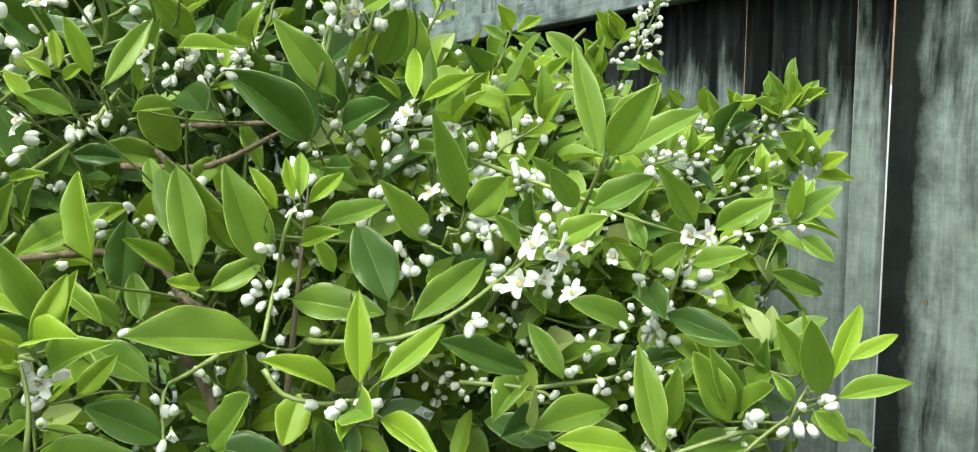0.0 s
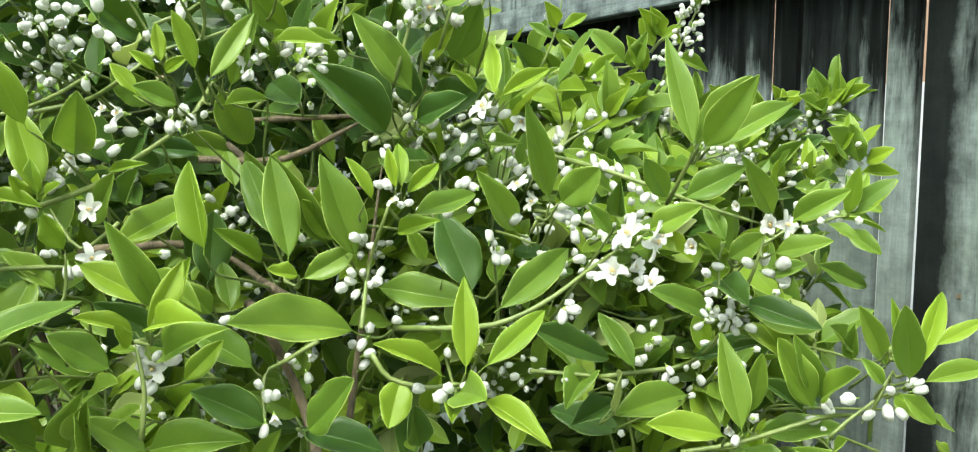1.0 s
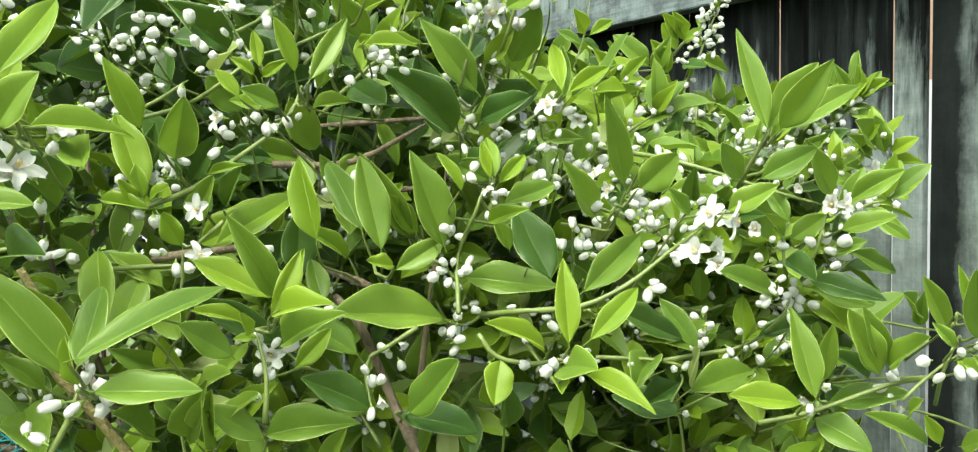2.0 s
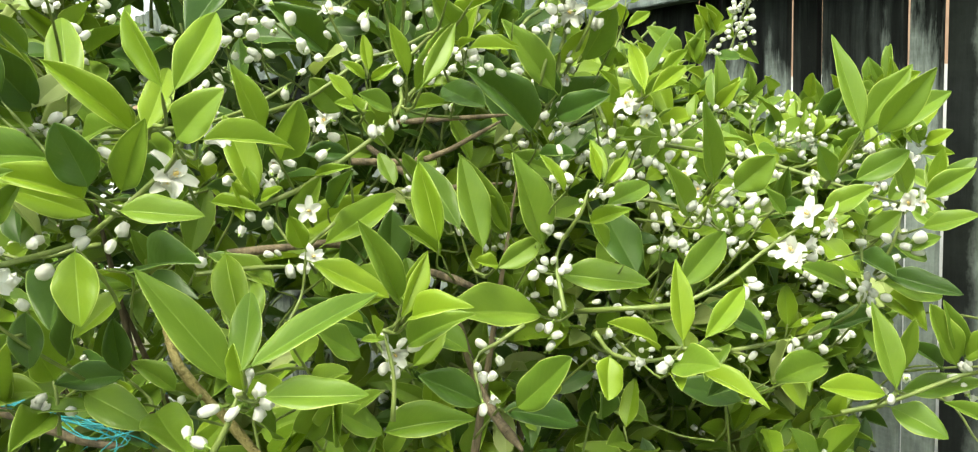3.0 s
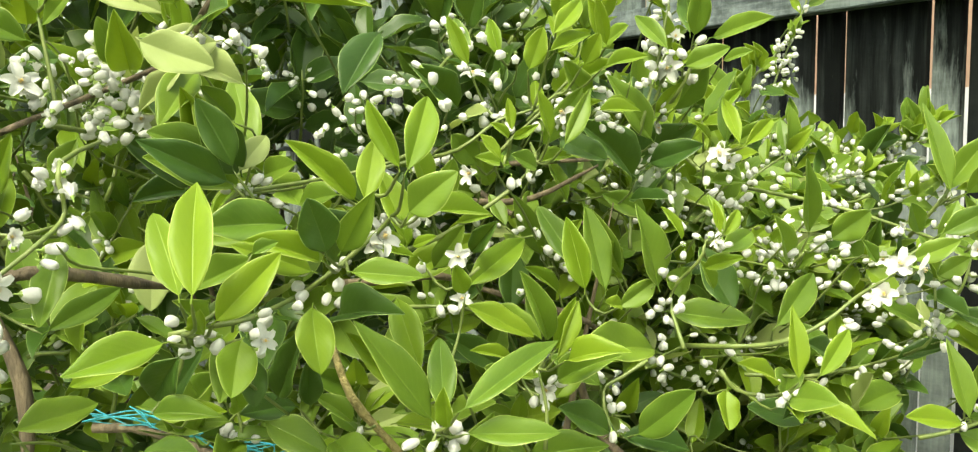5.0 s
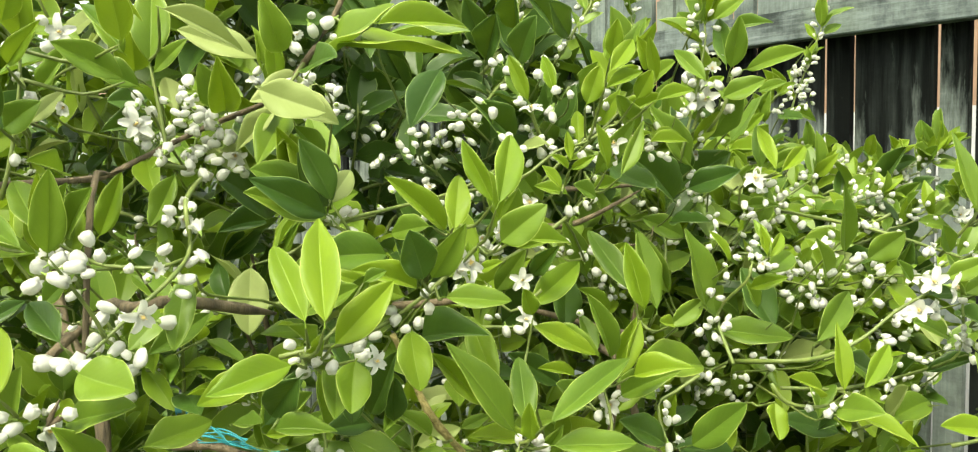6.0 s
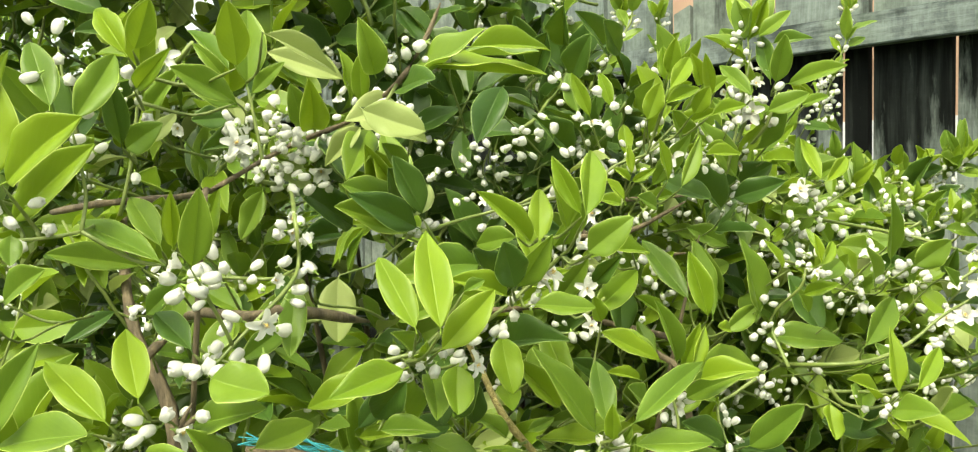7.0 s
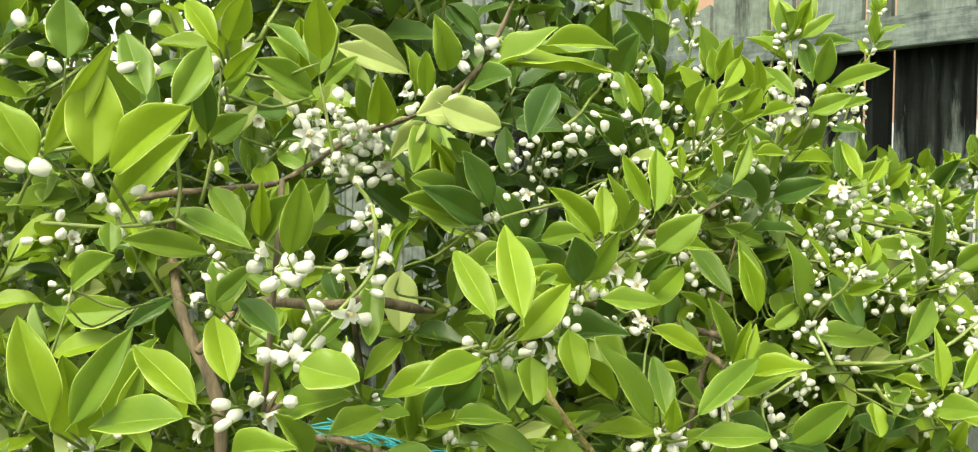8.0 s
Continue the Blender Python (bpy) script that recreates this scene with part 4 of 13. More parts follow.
shoots.append(twig(bush, [(0.2268, -0.8972, 1.4547), (0.2564, -0.9249, 1.4647), (0.2860, -0.9549, 1.4722), (0.3079, -0.9666, 1.4895)], 0.0010, 0.0006, STEM))
shoots.append(twig(bush, [(0.2820, -0.9097, 1.4384), (0.3225, -0.9212, 1.4473), (0.3650, -0.9311, 1.4544), (0.3839, -0.9483, 1.4712)], 0.0010, 0.0006, STEM))
shoots.append(twig(bush, [(0.3686, -1.0691, 1.2964), (0.4010, -1.0841, 1.3162), (0.4364, -1.0896, 1.3428), (0.4579, -1.1091, 1.3517)], 0.0010, 0.0006, STEM))
shoots.append(twig(bush, [(0.3705, -1.0598, 1.2511), (0.4066, -1.0703, 1.2698), (0.4423, -1.0812, 1.2883), (0.4636, -1.1005, 1.2980)], 0.0010, 0.0006, STEM))
shoots.append(twig(bush, [(0.3094, -1.1287, 1.2438), (0.3424, -1.1477, 1.2570), (0.3770, -1.1650, 1.2695), (0.3979, -1.1834, 1.2810)], 0.0010, 0.0006, STEM))
shoots.append(twig(bush, [(0.3878, -1.0110, 1.2290), (0.4112, -1.0407, 1.2466), (0.4267, -1.0797, 1.2675), (0.4535, -1.0910, 1.2769)], 0.0010, 0.0006, STEM))
shoots.append(twig(bush, [(0.3729, -1.0246, 1.2436), (0.4152, -1.0307, 1.2545), (0.4591, -1.0346, 1.2649), (0.4785, -1.0551, 1.2771)], 0.0010, 0.0006, STEM))
shoots.append(twig(bush, [(0.3292, -0.9648, 1.3278), (0.3569, -0.9992, 1.3312), (0.3850, -1.0315, 1.3364), (0.4086, -1.0426, 1.3524)], 0.0010, 0.0006, STEM))
shoots.append(twig(bush, [(0.4036, -0.9513, 1.1767), (0.4361, -0.9614, 1.2022), (0.4694, -0.9598, 1.2418), (0.4930, -0.9794, 1.2465)], 0.0010, 0.0006, STEM))
shoots.append(twig(bush, [(0.3720, -1.3440, 1.4464), (0.4133, -1.3593, 1.4501), (0.4505, -1.3772, 1.4575), (0.4686, -1.3970, 1.4721)], 0.0010, 0.0006, STEM))
shoots.append(twig(bush, [(0.3610, -1.2594, 1.4386), (0.3859, -1.2885, 1.4522), (0.4070, -1.3237, 1.4638), (0.4304, -1.3380, 1.4766)], 0.0010, 0.0006, STEM))
shoots.append(twig(bush, [(0.3252, -1.2196, 1.4744), (0.3579, -1.2462, 1.4777), (0.3899, -1.2722, 1.4835), (0.4102, -1.2880, 1.4995)], 0.0010, 0.0006, STEM))
shoots.append(twig(bush, [(0.3799, -1.2195, 1.3965), (0.4083, -1.2508, 1.4004), (0.4367, -1.2821, 1.4042), (0.4589, -1.2963, 1.4193)], 0.0010, 0.0006, STEM))
shoots.append(twig(bush, [(0.2967, -1.2970, 1.3699), (0.3293, -1.3241, 1.3717), (0.3634, -1.3523, 1.3686), (0.3831, -1.3690, 1.3849)], 0.0010, 0.0006, STEM))
shoots.append(twig(bush, [(0.3302, -1.1867, 1.4580), (0.3612, -1.2062, 1.4745), (0.3934, -1.2240, 1.4910), (0.4142, -1.2419, 1.5033)], 0.0010, 0.0006, STEM))
shoots.append(twig(bush, [(0.2974, -1.1358, 1.4196), (0.3260, -1.1627, 1.4300), (0.3546, -1.1901, 1.4400), (0.3764, -1.2052, 1.4544)], 0.0010, 0.0006, STEM))
shoots.append(twig(bush, [(0.3434, -1.0913, 1.4545), (0.3690, -1.1153, 1.4745), (0.3941, -1.1397, 1.4950), (0.4173, -1.1548, 1.5065)], 0.0010, 0.0006, STEM))
shoots.append(twig(bush, [(0.3698, -1.0543, 1.3937), (0.3895, -1.0901, 1.4092), (0.4069, -1.1292, 1.4245), (0.4328, -1.1398, 1.4370)], 0.0010, 0.0006, STEM))
shoots.append(twig(bush, [(0.3018, -0.9561, 1.4336), (0.3287, -0.9835, 1.4476), (0.3540, -1.0153, 1.4593), (0.3774, -1.0273, 1.4741)], 0.0010, 0.0006, STEM))
shoots.append(twig(bush, [(0.3014, -0.9127, 1.4721), (0.3171, -0.9499, 1.4939), (0.3326, -0.9873, 1.5157), (0.3594, -0.9964, 1.5283)], 0.0010, 0.0006, STEM))
shoots.append(twig(bush, [(0.2138, -1.2339, 1.3087), (0.2472, -1.2464, 1.3319), (0.2842, -1.2512, 1.3603), (0.3029, -1.2741, 1.3687)], 0.0010, 0.0006, STEM))
shoots.append(twig(bush, [(0.3604, -1.2982, 1.2725), (0.3839, -1.3269, 1.2894), (0.4088, -1.3543, 1.3055), (0.4320, -1.3709, 1.3151)], 0.0010, 0.0006, STEM))
shoots.append(twig(bush, [(0.4359, -1.2736, 1.2889), (0.4620, -1.2958, 1.3115), (0.4871, -1.3178, 1.3368), (0.5106, -1.3353, 1.3440)], 0.0010, 0.0006, STEM))
shoots.append(twig(bush, [(0.4309, -1.2671, 1.2998), (0.4613, -1.2860, 1.3189), (0.4919, -1.3032, 1.3401), (0.5138, -1.3220, 1.3486)], 0.0010, 0.0006, STEM))
shoots.append(twig(bush, [(0.4210, -1.2435, 1.2823), (0.4595, -1.2553, 1.2952), (0.5049, -1.2586, 1.3072), (0.5234, -1.2805, 1.3181)], 0.0010, 0.0006, STEM))
shoots.append(twig(bush, [(0.4726, -1.1715, 1.3754), (0.4994, -1.1996, 1.3876), (0.5224, -1.2351, 1.3965), (0.5466, -1.2482, 1.4090)], 0.0010, 0.0006, STEM))
shoots.append(twig(bush, [(0.4839, -1.1245, 1.3014), (0.5049, -1.1523, 1.3262), (0.5188, -1.1848, 1.3589), (0.5459, -1.1981, 1.3651)], 0.0010, 0.0006, STEM))
shoots.append(twig(bush, [(0.3141, -1.0790, 1.2628), (0.3461, -1.1067, 1.2647), (0.3796, -1.1385, 1.2573), (0.4011, -1.1526, 1.2740)], 0.0010, 0.0006, STEM))
shoots.append(twig(bush, [(0.3276, -0.7236, 1.5227), (0.3578, -0.7452, 1.5387), (0.3880, -0.7663, 1.5550), (0.4114, -0.7775, 1.5703)], 0.0010, 0.0006, STEM))
shoots.append(twig(bush, [(0.3556, -0.7049, 1.4543), (0.3879, -0.7136, 1.4781), (0.4200, -0.7244, 1.5005), (0.4434, -0.7387, 1.5127)], 0.0010, 0.0006, STEM))
shoots.append(twig(bush, [(0.1155, -0.2717, 1.5714), (0.1479, -0.2903, 1.5876), (0.1802, -0.3078, 1.6047), (0.2035, -0.3156, 1.6220)], 0.0010, 0.0006, STEM))
shoots.append(twig(bush, [(0.3219, -0.8704, 1.4797), (0.3578, -0.8884, 1.4893), (0.3957, -0.9061, 1.4957), (0.4164, -0.9203, 1.5127)], 0.0010, 0.0006, STEM))
shoots.append(twig(bush, [(0.3633, -0.7940, 1.4746), (0.4025, -0.8179, 1.4720), (0.4404, -0.8409, 1.4727), (0.4613, -0.8522, 1.4923)], 0.0010, 0.0006, STEM))
shoots.append(twig(bush, [(0.0958, -0.3083, 1.4233), (0.1371, -0.3099, 1.4353), (0.1812, -0.3083, 1.4446), (0.2021, -0.3210, 1.4631)], 0.0010, 0.0006, STEM))
shoots.append(twig(bush, [(0.1359, -0.2929, 1.3305), (0.1623, -0.2974, 1.3648), (0.1882, -0.3013, 1.4004), (0.2152, -0.3121, 1.4102)], 0.0010, 0.0006, STEM))
shoots.append(twig(bush, [(0.0783, -0.3330, 1.3453), (0.1144, -0.3459, 1.3589), (0.1554, -0.3607, 1.3635), (0.1779, -0.3685, 1.3823)], 0.0010, 0.0006, STEM))
shoots.append(twig(bush, [(0.2224, -0.2961, 1.3835), (0.2483, -0.3135, 1.4114), (0.2732, -0.3316, 1.4406), (0.3004, -0.3385, 1.4521)], 0.0010, 0.0006, STEM))
shoots.append(twig(bush, [(0.2544, -0.2626, 1.3856), (0.2838, -0.2696, 1.4141), (0.3118, -0.2749, 1.4463), (0.3383, -0.2853, 1.4566)], 0.0010, 0.0006, STEM))
shoots.append(twig(bush, [(0.2113, -0.3063, 1.3736), (0.2492, -0.3129, 1.3873), (0.2940, -0.3122, 1.3933), (0.3164, -0.3236, 1.4104)], 0.0010, 0.0006, STEM))
shoots.append(twig(bush, [(0.3688, -0.8401, 1.4436), (0.3874, -0.8658, 1.4746), (0.4093, -0.8896, 1.5021), (0.4357, -0.9012, 1.5118)], 0.0010, 0.0006, STEM))
shoots.append(twig(bush, [(0.3262, -0.8600, 1.3859), (0.3574, -0.8683, 1.4131), (0.3888, -0.8748, 1.4421), (0.4117, -0.8921, 1.4520)], 0.0010, 0.0006, STEM))
shoots.append(twig(bush, [(0.3262, -0.7161, 1.4751), (0.3562, -0.7319, 1.4964), (0.3865, -0.7480, 1.5172), (0.4101, -0.7606, 1.5306)], 0.0010, 0.0006, STEM))
shoots.append(twig(bush, [(0.3107, -0.7499, 1.3770), (0.3457, -0.7643, 1.3911), (0.3809, -0.7786, 1.4050), (0.4034, -0.7920, 1.4198)], 0.0010, 0.0006, STEM))
shoots.append(twig(bush, [(0.3536, -0.6840, 1.3433), (0.3828, -0.6953, 1.3705), (0.4101, -0.7039, 1.4035), (0.4356, -0.7176, 1.4127)], 0.0010, 0.0006, STEM))
shoots.append(twig(bush, [(0.4509, -0.6983, 1.3416), (0.4827, -0.7089, 1.3650), (0.5143, -0.7179, 1.3906), (0.5392, -0.7318, 1.4004)], 0.0010, 0.0006, STEM))
shoots.append(twig(bush, [(0.3341, -0.9513, 1.3077), (0.3757, -0.9554, 1.3221), (0.4152, -0.9625, 1.3368), (0.4353, -0.9818, 1.3494)], 0.0010, 0.0006, STEM))
shoots.append(twig(bush, [(0.4365, -0.8862, 1.3227), (0.4680, -0.9097, 1.3332), (0.4994, -0.9344, 1.3422), (0.5233, -0.9466, 1.3559)], 0.0010, 0.0006, STEM))
shoots.append(twig(bush, [(0.4717, -0.7425, 1.2889), (0.4962, -0.7593, 1.3214), (0.5204, -0.7760, 1.3548), (0.5477, -0.7883, 1.3611)], 0.0010, 0.0006, STEM))
shoots.append(twig(bush, [(0.4372, -0.9862, 1.2767), (0.4652, -1.0144, 1.2873), (0.4891, -1.0527, 1.2925), (0.5142, -1.0636, 1.3057)], 0.0010, 0.0006, STEM))
shoots.append(twig(bush, [(0.4494, -0.6219, 1.2303), (0.4819, -0.6506, 1.2346), (0.5134, -0.6893, 1.2310), (0.5395, -0.6944, 1.2470)], 0.0010, 0.0006, STEM))
shoots.append(twig(bush, [(0.4340, -0.8136, 1.2284), (0.4687, -0.8222, 1.2493), (0.5040, -0.8278, 1.2720), (0.5279, -0.8442, 1.2810)], 0.0010, 0.0006, STEM))
shoots.append(twig(bush, [(0.3021, -1.1899, 1.4559), (0.3367, -1.1994, 1.4795), (0.3700, -1.2119, 1.5015), (0.3898, -1.2323, 1.5120)], 0.0010, 0.0006, STEM))
shoots.append(twig(bush, [(0.3785, -1.1091, 1.4376), (0.4095, -1.1162, 1.4695), (0.4400, -1.1283, 1.4960), (0.4619, -1.1480, 1.5043)], 0.0010, 0.0006, STEM))
shoots.append(twig(bush, [(0.3313, -1.0155, 1.4927), (0.3585, -1.0394, 1.5101), (0.3852, -1.0640, 1.5276), (0.4081, -1.0782, 1.5409)], 0.0010, 0.0006, STEM))
shoots.append(twig(bush, [(0.3550, -1.0995, 1.3949), (0.3868, -1.1104, 1.4207), (0.4201, -1.1146, 1.4526), (0.4414, -1.1350, 1.4608)], 0.0010, 0.0006, STEM))
shoots.append(twig(bush, [(0.3643, -1.0601, 1.4197), (0.3933, -1.0953, 1.4189), (0.4225, -1.1278, 1.4214), (0.4451, -1.1395, 1.4386)], 0.0010, 0.0006, STEM))
shoots.append(twig(bush, [(0.3129, -0.9752, 1.4465), (0.3443, -0.9969, 1.4594), (0.3781, -1.0210, 1.4654), (0.3995, -1.0352, 1.4812)], 0.0010, 0.0006, STEM))
shoots.append(twig(bush, [(0.3383, -0.9456, 1.4162), (0.3666, -0.9676, 1.4343), (0.3932, -0.9915, 1.4531), (0.4167, -1.0053, 1.4658)], 0.0010, 0.0006, STEM))
shoots.append(twig(bush, [(0.3314, -1.2330, 1.3615), (0.3617, -1.2520, 1.3803), (0.3917, -1.2716, 1.3987), (0.4130, -1.2901, 1.4091)], 0.0010, 0.0006, STEM))
shoots.append(twig(bush, [(0.3151, -1.1998, 1.3618), (0.3428, -1.2191, 1.3848), (0.3707, -1.2388, 1.4068), (0.3926, -1.2570, 1.4163)], 0.0010, 0.0006, STEM))
shoots.append(twig(bush, [(0.2936, -1.2287, 1.3584), (0.3303, -1.2489, 1.3633), (0.3699, -1.2680, 1.3643), (0.3884, -1.2867, 1.3798)], 0.0010, 0.0006, STEM))
shoots.append(twig(bush, [(0.4508, -1.2171, 1.2827), (0.4846, -1.2319, 1.3009), (0.5171, -1.2492, 1.3177), (0.5387, -1.2681, 1.3269)], 0.0010, 0.0006, STEM))
shoots.append(twig(bush, [(0.3705, -1.1323, 1.2915), (0.4074, -1.1526, 1.2943), (0.4469, -1.1722, 1.2928), (0.4667, -1.1895, 1.3082)], 0.0010, 0.0006, STEM))
shoots.append(twig(bush, [(0.3547, -0.9077, 1.3234), (0.3812, -0.9320, 1.3424), (0.4051, -0.9590, 1.3628), (0.4301, -0.9714, 1.3741)], 0.0010, 0.0006, STEM))
shoots.append(twig(bush, [(0.4039, -0.8207, 1.2972), (0.4369, -0.8327, 1.3178), (0.4698, -0.8448, 1.3382), (0.4937, -0.8598, 1.3488)], 0.0010, 0.0006, STEM))
shoots.append(twig(bush, [(0.3168, -0.7285, 1.3925), (0.3425, -0.7536, 1.4128), (0.3698, -0.7765, 1.4325), (0.3949, -0.7867, 1.4457)], 0.0010, 0.0006, STEM))
shoots.append(twig(bush, [(0.3517, -0.8027, 1.3358), (0.3802, -0.8173, 1.3615), (0.4083, -0.8314, 1.3885), (0.4331, -0.8456, 1.3985)], 0.0010, 0.0006, STEM))
shoots.append(twig(bush, [(0.1057, -0.3266, 1.4434), (0.1319, -0.3366, 1.4742), (0.1578, -0.3465, 1.5055), (0.1835, -0.3566, 1.5178)], 0.0010, 0.0006, STEM))
shoots.append(twig(bush, [(0.0695, -0.3647, 1.4387), (0.1076, -0.3685, 1.4551), (0.1472, -0.3706, 1.4704), (0.1685, -0.3830, 1.4878)], 0.0010, 0.0006, STEM))
shoots.append(twig(bush, [(0.3923, -0.9663, 1.3607), (0.4172, -0.9877, 1.3859), (0.4441, -1.0086, 1.4079), (0.4687, -1.0231, 1.4178)], 0.0010, 0.0006, STEM))
shoots.append(twig(bush, [(0.1597, -0.8204, 1.5197), (0.1923, -0.8430, 1.5313), (0.2287, -0.8698, 1.5332), (0.2487, -0.8819, 1.5527)], 0.0010, 0.0006, STEM))
shoots.append(twig(bush, [(0.2553, -0.8421, 1.5036), (0.2901, -0.8583, 1.5172), (0.3248, -0.8745, 1.5310), (0.3456, -0.8891, 1.5471)], 0.0010, 0.0006, STEM))
shoots.append(twig(bush, [(0.1981, -0.8141, 1.5274), (0.2353, -0.8271, 1.5408), (0.2706, -0.8413, 1.5557), (0.2905, -0.8565, 1.5726)], 0.0010, 0.0006, STEM))
shoots.append(twig(bush, [(0.2801, -0.9367, 1.4503), (0.3077, -0.9691, 1.4580), (0.3359, -0.9974, 1.4689), (0.3586, -1.0090, 1.4853)], 0.0010, 0.0006, STEM))
shoots.append(twig(bush, [(0.5505, -0.5757, 1.2363), (0.5918, -0.5760, 1.2480), (0.6382, -0.5660, 1.2577), (0.6610, -0.5829, 1.2697)], 0.0010, 0.0006, STEM))
shoots.append(twig(bush, [(0.4884, -0.5777, 1.2378), (0.5195, -0.5919, 1.2600), (0.5490, -0.6060, 1.2856), (0.5758, -0.6168, 1.2942)], 0.0010, 0.0006, STEM))
shoots.append(twig(bush, [(0.5006, -0.5904, 1.1917), (0.5336, -0.6082, 1.2059), (0.5647, -0.6308, 1.2202), (0.5913, -0.6398, 1.2309)], 0.0010, 0.0006, STEM))
shoots.append(twig(bush, [(0.5522, -0.5342, 1.2141), (0.5889, -0.5554, 1.2159), (0.6280, -0.5857, 1.2021), (0.6531, -0.5924, 1.2190)], 0.0010, 0.0006, STEM))
shoots.append(twig(bush, [(0.5897, -0.5411, 1.2564), (0.6206, -0.5581, 1.2764), (0.6513, -0.5754, 1.2969), (0.6783, -0.5851, 1.3060)], 0.0010, 0.0006, STEM))
leaf(shoots[25], (0.4255, -1.0161, 1.3789), (0.4132, -1.0275, 1.4333), 0.0209, (0.98, -0.01, 0.22), "Y", 0)
leaf(shoots[173], (0.4153, -0.9949, 1.4020), (0.4592, -0.9999, 1.4312), 0.0228, (0.53, -0.18, -0.83), "M", 5)
leaf(shoots[46], (0.3849, -1.0072, 1.3988), (0.4060, -1.0056, 1.4247), 0.0143, (0.74, -0.34, -0.58), "D", 1)
leaf(shoots[46], (0.3155, -0.9626, 1.3439), (0.3485, -0.9073, 1.3768), 0.0293, (0.69, -0.63, 0.36), "Y", 7)
leaf(shoots[45], (0.4112, -1.0396, 1.3817), (0.4354, -1.0164, 1.3778), 0.0114, (0.56, -0.47, 0.68), "Y", 3)
leaf(shoots[47], (0.3966, -0.9641, 1.4584), (0.4420, -0.9628, 1.4690), 0.0186, (-0.16, -0.62, 0.76), "P", 8)
leaf(shoots[48], (0.4451, -0.9451, 1.4325), (0.4321, -0.9659, 1.4411), 0.0110, (0.81, -0.29, 0.51), "Y", 7)
leaf(shoots[56], (0.4508, -0.8874, 1.4714), (0.4698, -0.8892, 1.4786), 0.0090, (-0.22, -0.92, 0.32), "Y", 1)
leaf(shoots[28], (0.3302, -0.8240, 1.4371), (0.3387, -0.8114, 1.3985), 0.0143, (0.97, -0.21, 0.14), "M", 6)
leaf(shoots[57], (0.3628, -0.7441, 1.4995), (0.3943, -0.7840, 1.4716), 0.0309, (0.62, -0.06, 0.78), "D", 8)
leaf(shoots[169], (0.3552, -0.7493, 1.4255), (0.3901, -0.7081, 1.4610), 0.0313, (0.61, -0.74, 0.26), "D", 4)
leaf(shoots[146], (0.3773, -0.7749, 1.4012), (0.4241, -0.7775, 1.4071), 0.0200, (-0.13, -0.63, 0.76), "D", 7)
leaf(shoots[7], (0.3910, -0.7156, 1.4194), (0.4097, -0.6913, 1.4168), 0.0128, (0.71, -0.50, 0.49), "M", 0)
leaf(shoots[147], (0.4091, -0.6891, 1.3947), (0.4204, -0.6909, 1.4267), 0.0154, (0.71, -0.64, -0.29), "M", 5)
leaf(shoots[67], (0.2224, -0.5112, 1.4840), (0.2360, -0.5398, 1.5115), 0.0194, (0.94, 0.16, -0.30), "Y", 1)
leaf(shoots[67], (0.2259, -0.5059, 1.4810), (0.2440, -0.4804, 1.5067), 0.0166, (0.63, -0.73, 0.28), "Y", 6)
leaf(shoots[68], (0.2254, -0.5152, 1.4280), (0.2286, -0.5354, 1.4701), 0.0180, (0.93, -0.29, -0.21), "Y", 2)
leaf(shoots[68], (0.2220, -0.5205, 1.4310), (0.2186, -0.5525, 1.4514), 0.0173, (0.98, 0.01, 0.18), "M", 7)
leaf(shoots[68], (0.2270, -0.5125, 1.4281), (0.2359, -0.4873, 1.4474), 0.0138, (0.69, -0.58, 0.43), "M", 3)
leaf(shoots[10], (0.1565, -0.4942, 1.5398), (0.1720, -0.5213, 1.5653), 0.0191, (0.91, 0.19, -0.36), "Y", 8)
leaf(shoots[10], (0.1584, -0.4914, 1.5379), (0.1690, -0.4654, 1.5555), 0.0147, (0.74, -0.56, 0.38), "Y", 4)
leaf(shoots[10], (0.1558, -0.4974, 1.5279), (0.1393, -0.5204, 1.5472), 0.0118, (0.88, -0.38, 0.30), "M", 0)
leaf(shoots[9], (0.1563, -0.4001, 1.5079), (0.1475, -0.4425, 1.5451), 0.0271, (0.99, -0.16, 0.06), "M", 5)
leaf(shoots[9], (0.1593, -0.3961, 1.5010), (0.1873, -0.4030, 1.5391), 0.0232, (0.39, -0.81, -0.43), "M", 1)
leaf(shoots[9], (0.1707, -0.3713, 1.5364), (0.1812, -0.4054, 1.5676), 0.0217, (0.96, 0.04, -0.28), "Y", 6)
leaf(shoots[172], (0.1628, -0.3914, 1.4942), (0.1732, -0.3879, 1.4622), 0.0155, (0.81, -0.56, 0.20), "M", 2)
leaf(shoots[3], (0.5852, -0.7378, 1.3643), (0.5852, -0.7524, 1.3825), 0.0096, (0.99, -0.08, -0.07), "M", 7)
leaf(shoots[70], (0.5622, -0.7161, 1.3727), (0.5806, -0.7295, 1.3915), 0.0130, (0.30, -0.61, -0.73), "D", 3)
leaf(shoots[4], (0.6097, -0.7012, 1.4123), (0.6276, -0.6766, 1.4528), 0.0190, (0.55, -0.80, 0.24), "M", 4)
leaf(shoots[72], (0.1897, -0.3412, 1.3867), (0.1925, -0.3465, 1.4231), 0.0172, (0.76, -0.63, -0.15), "D", 2)
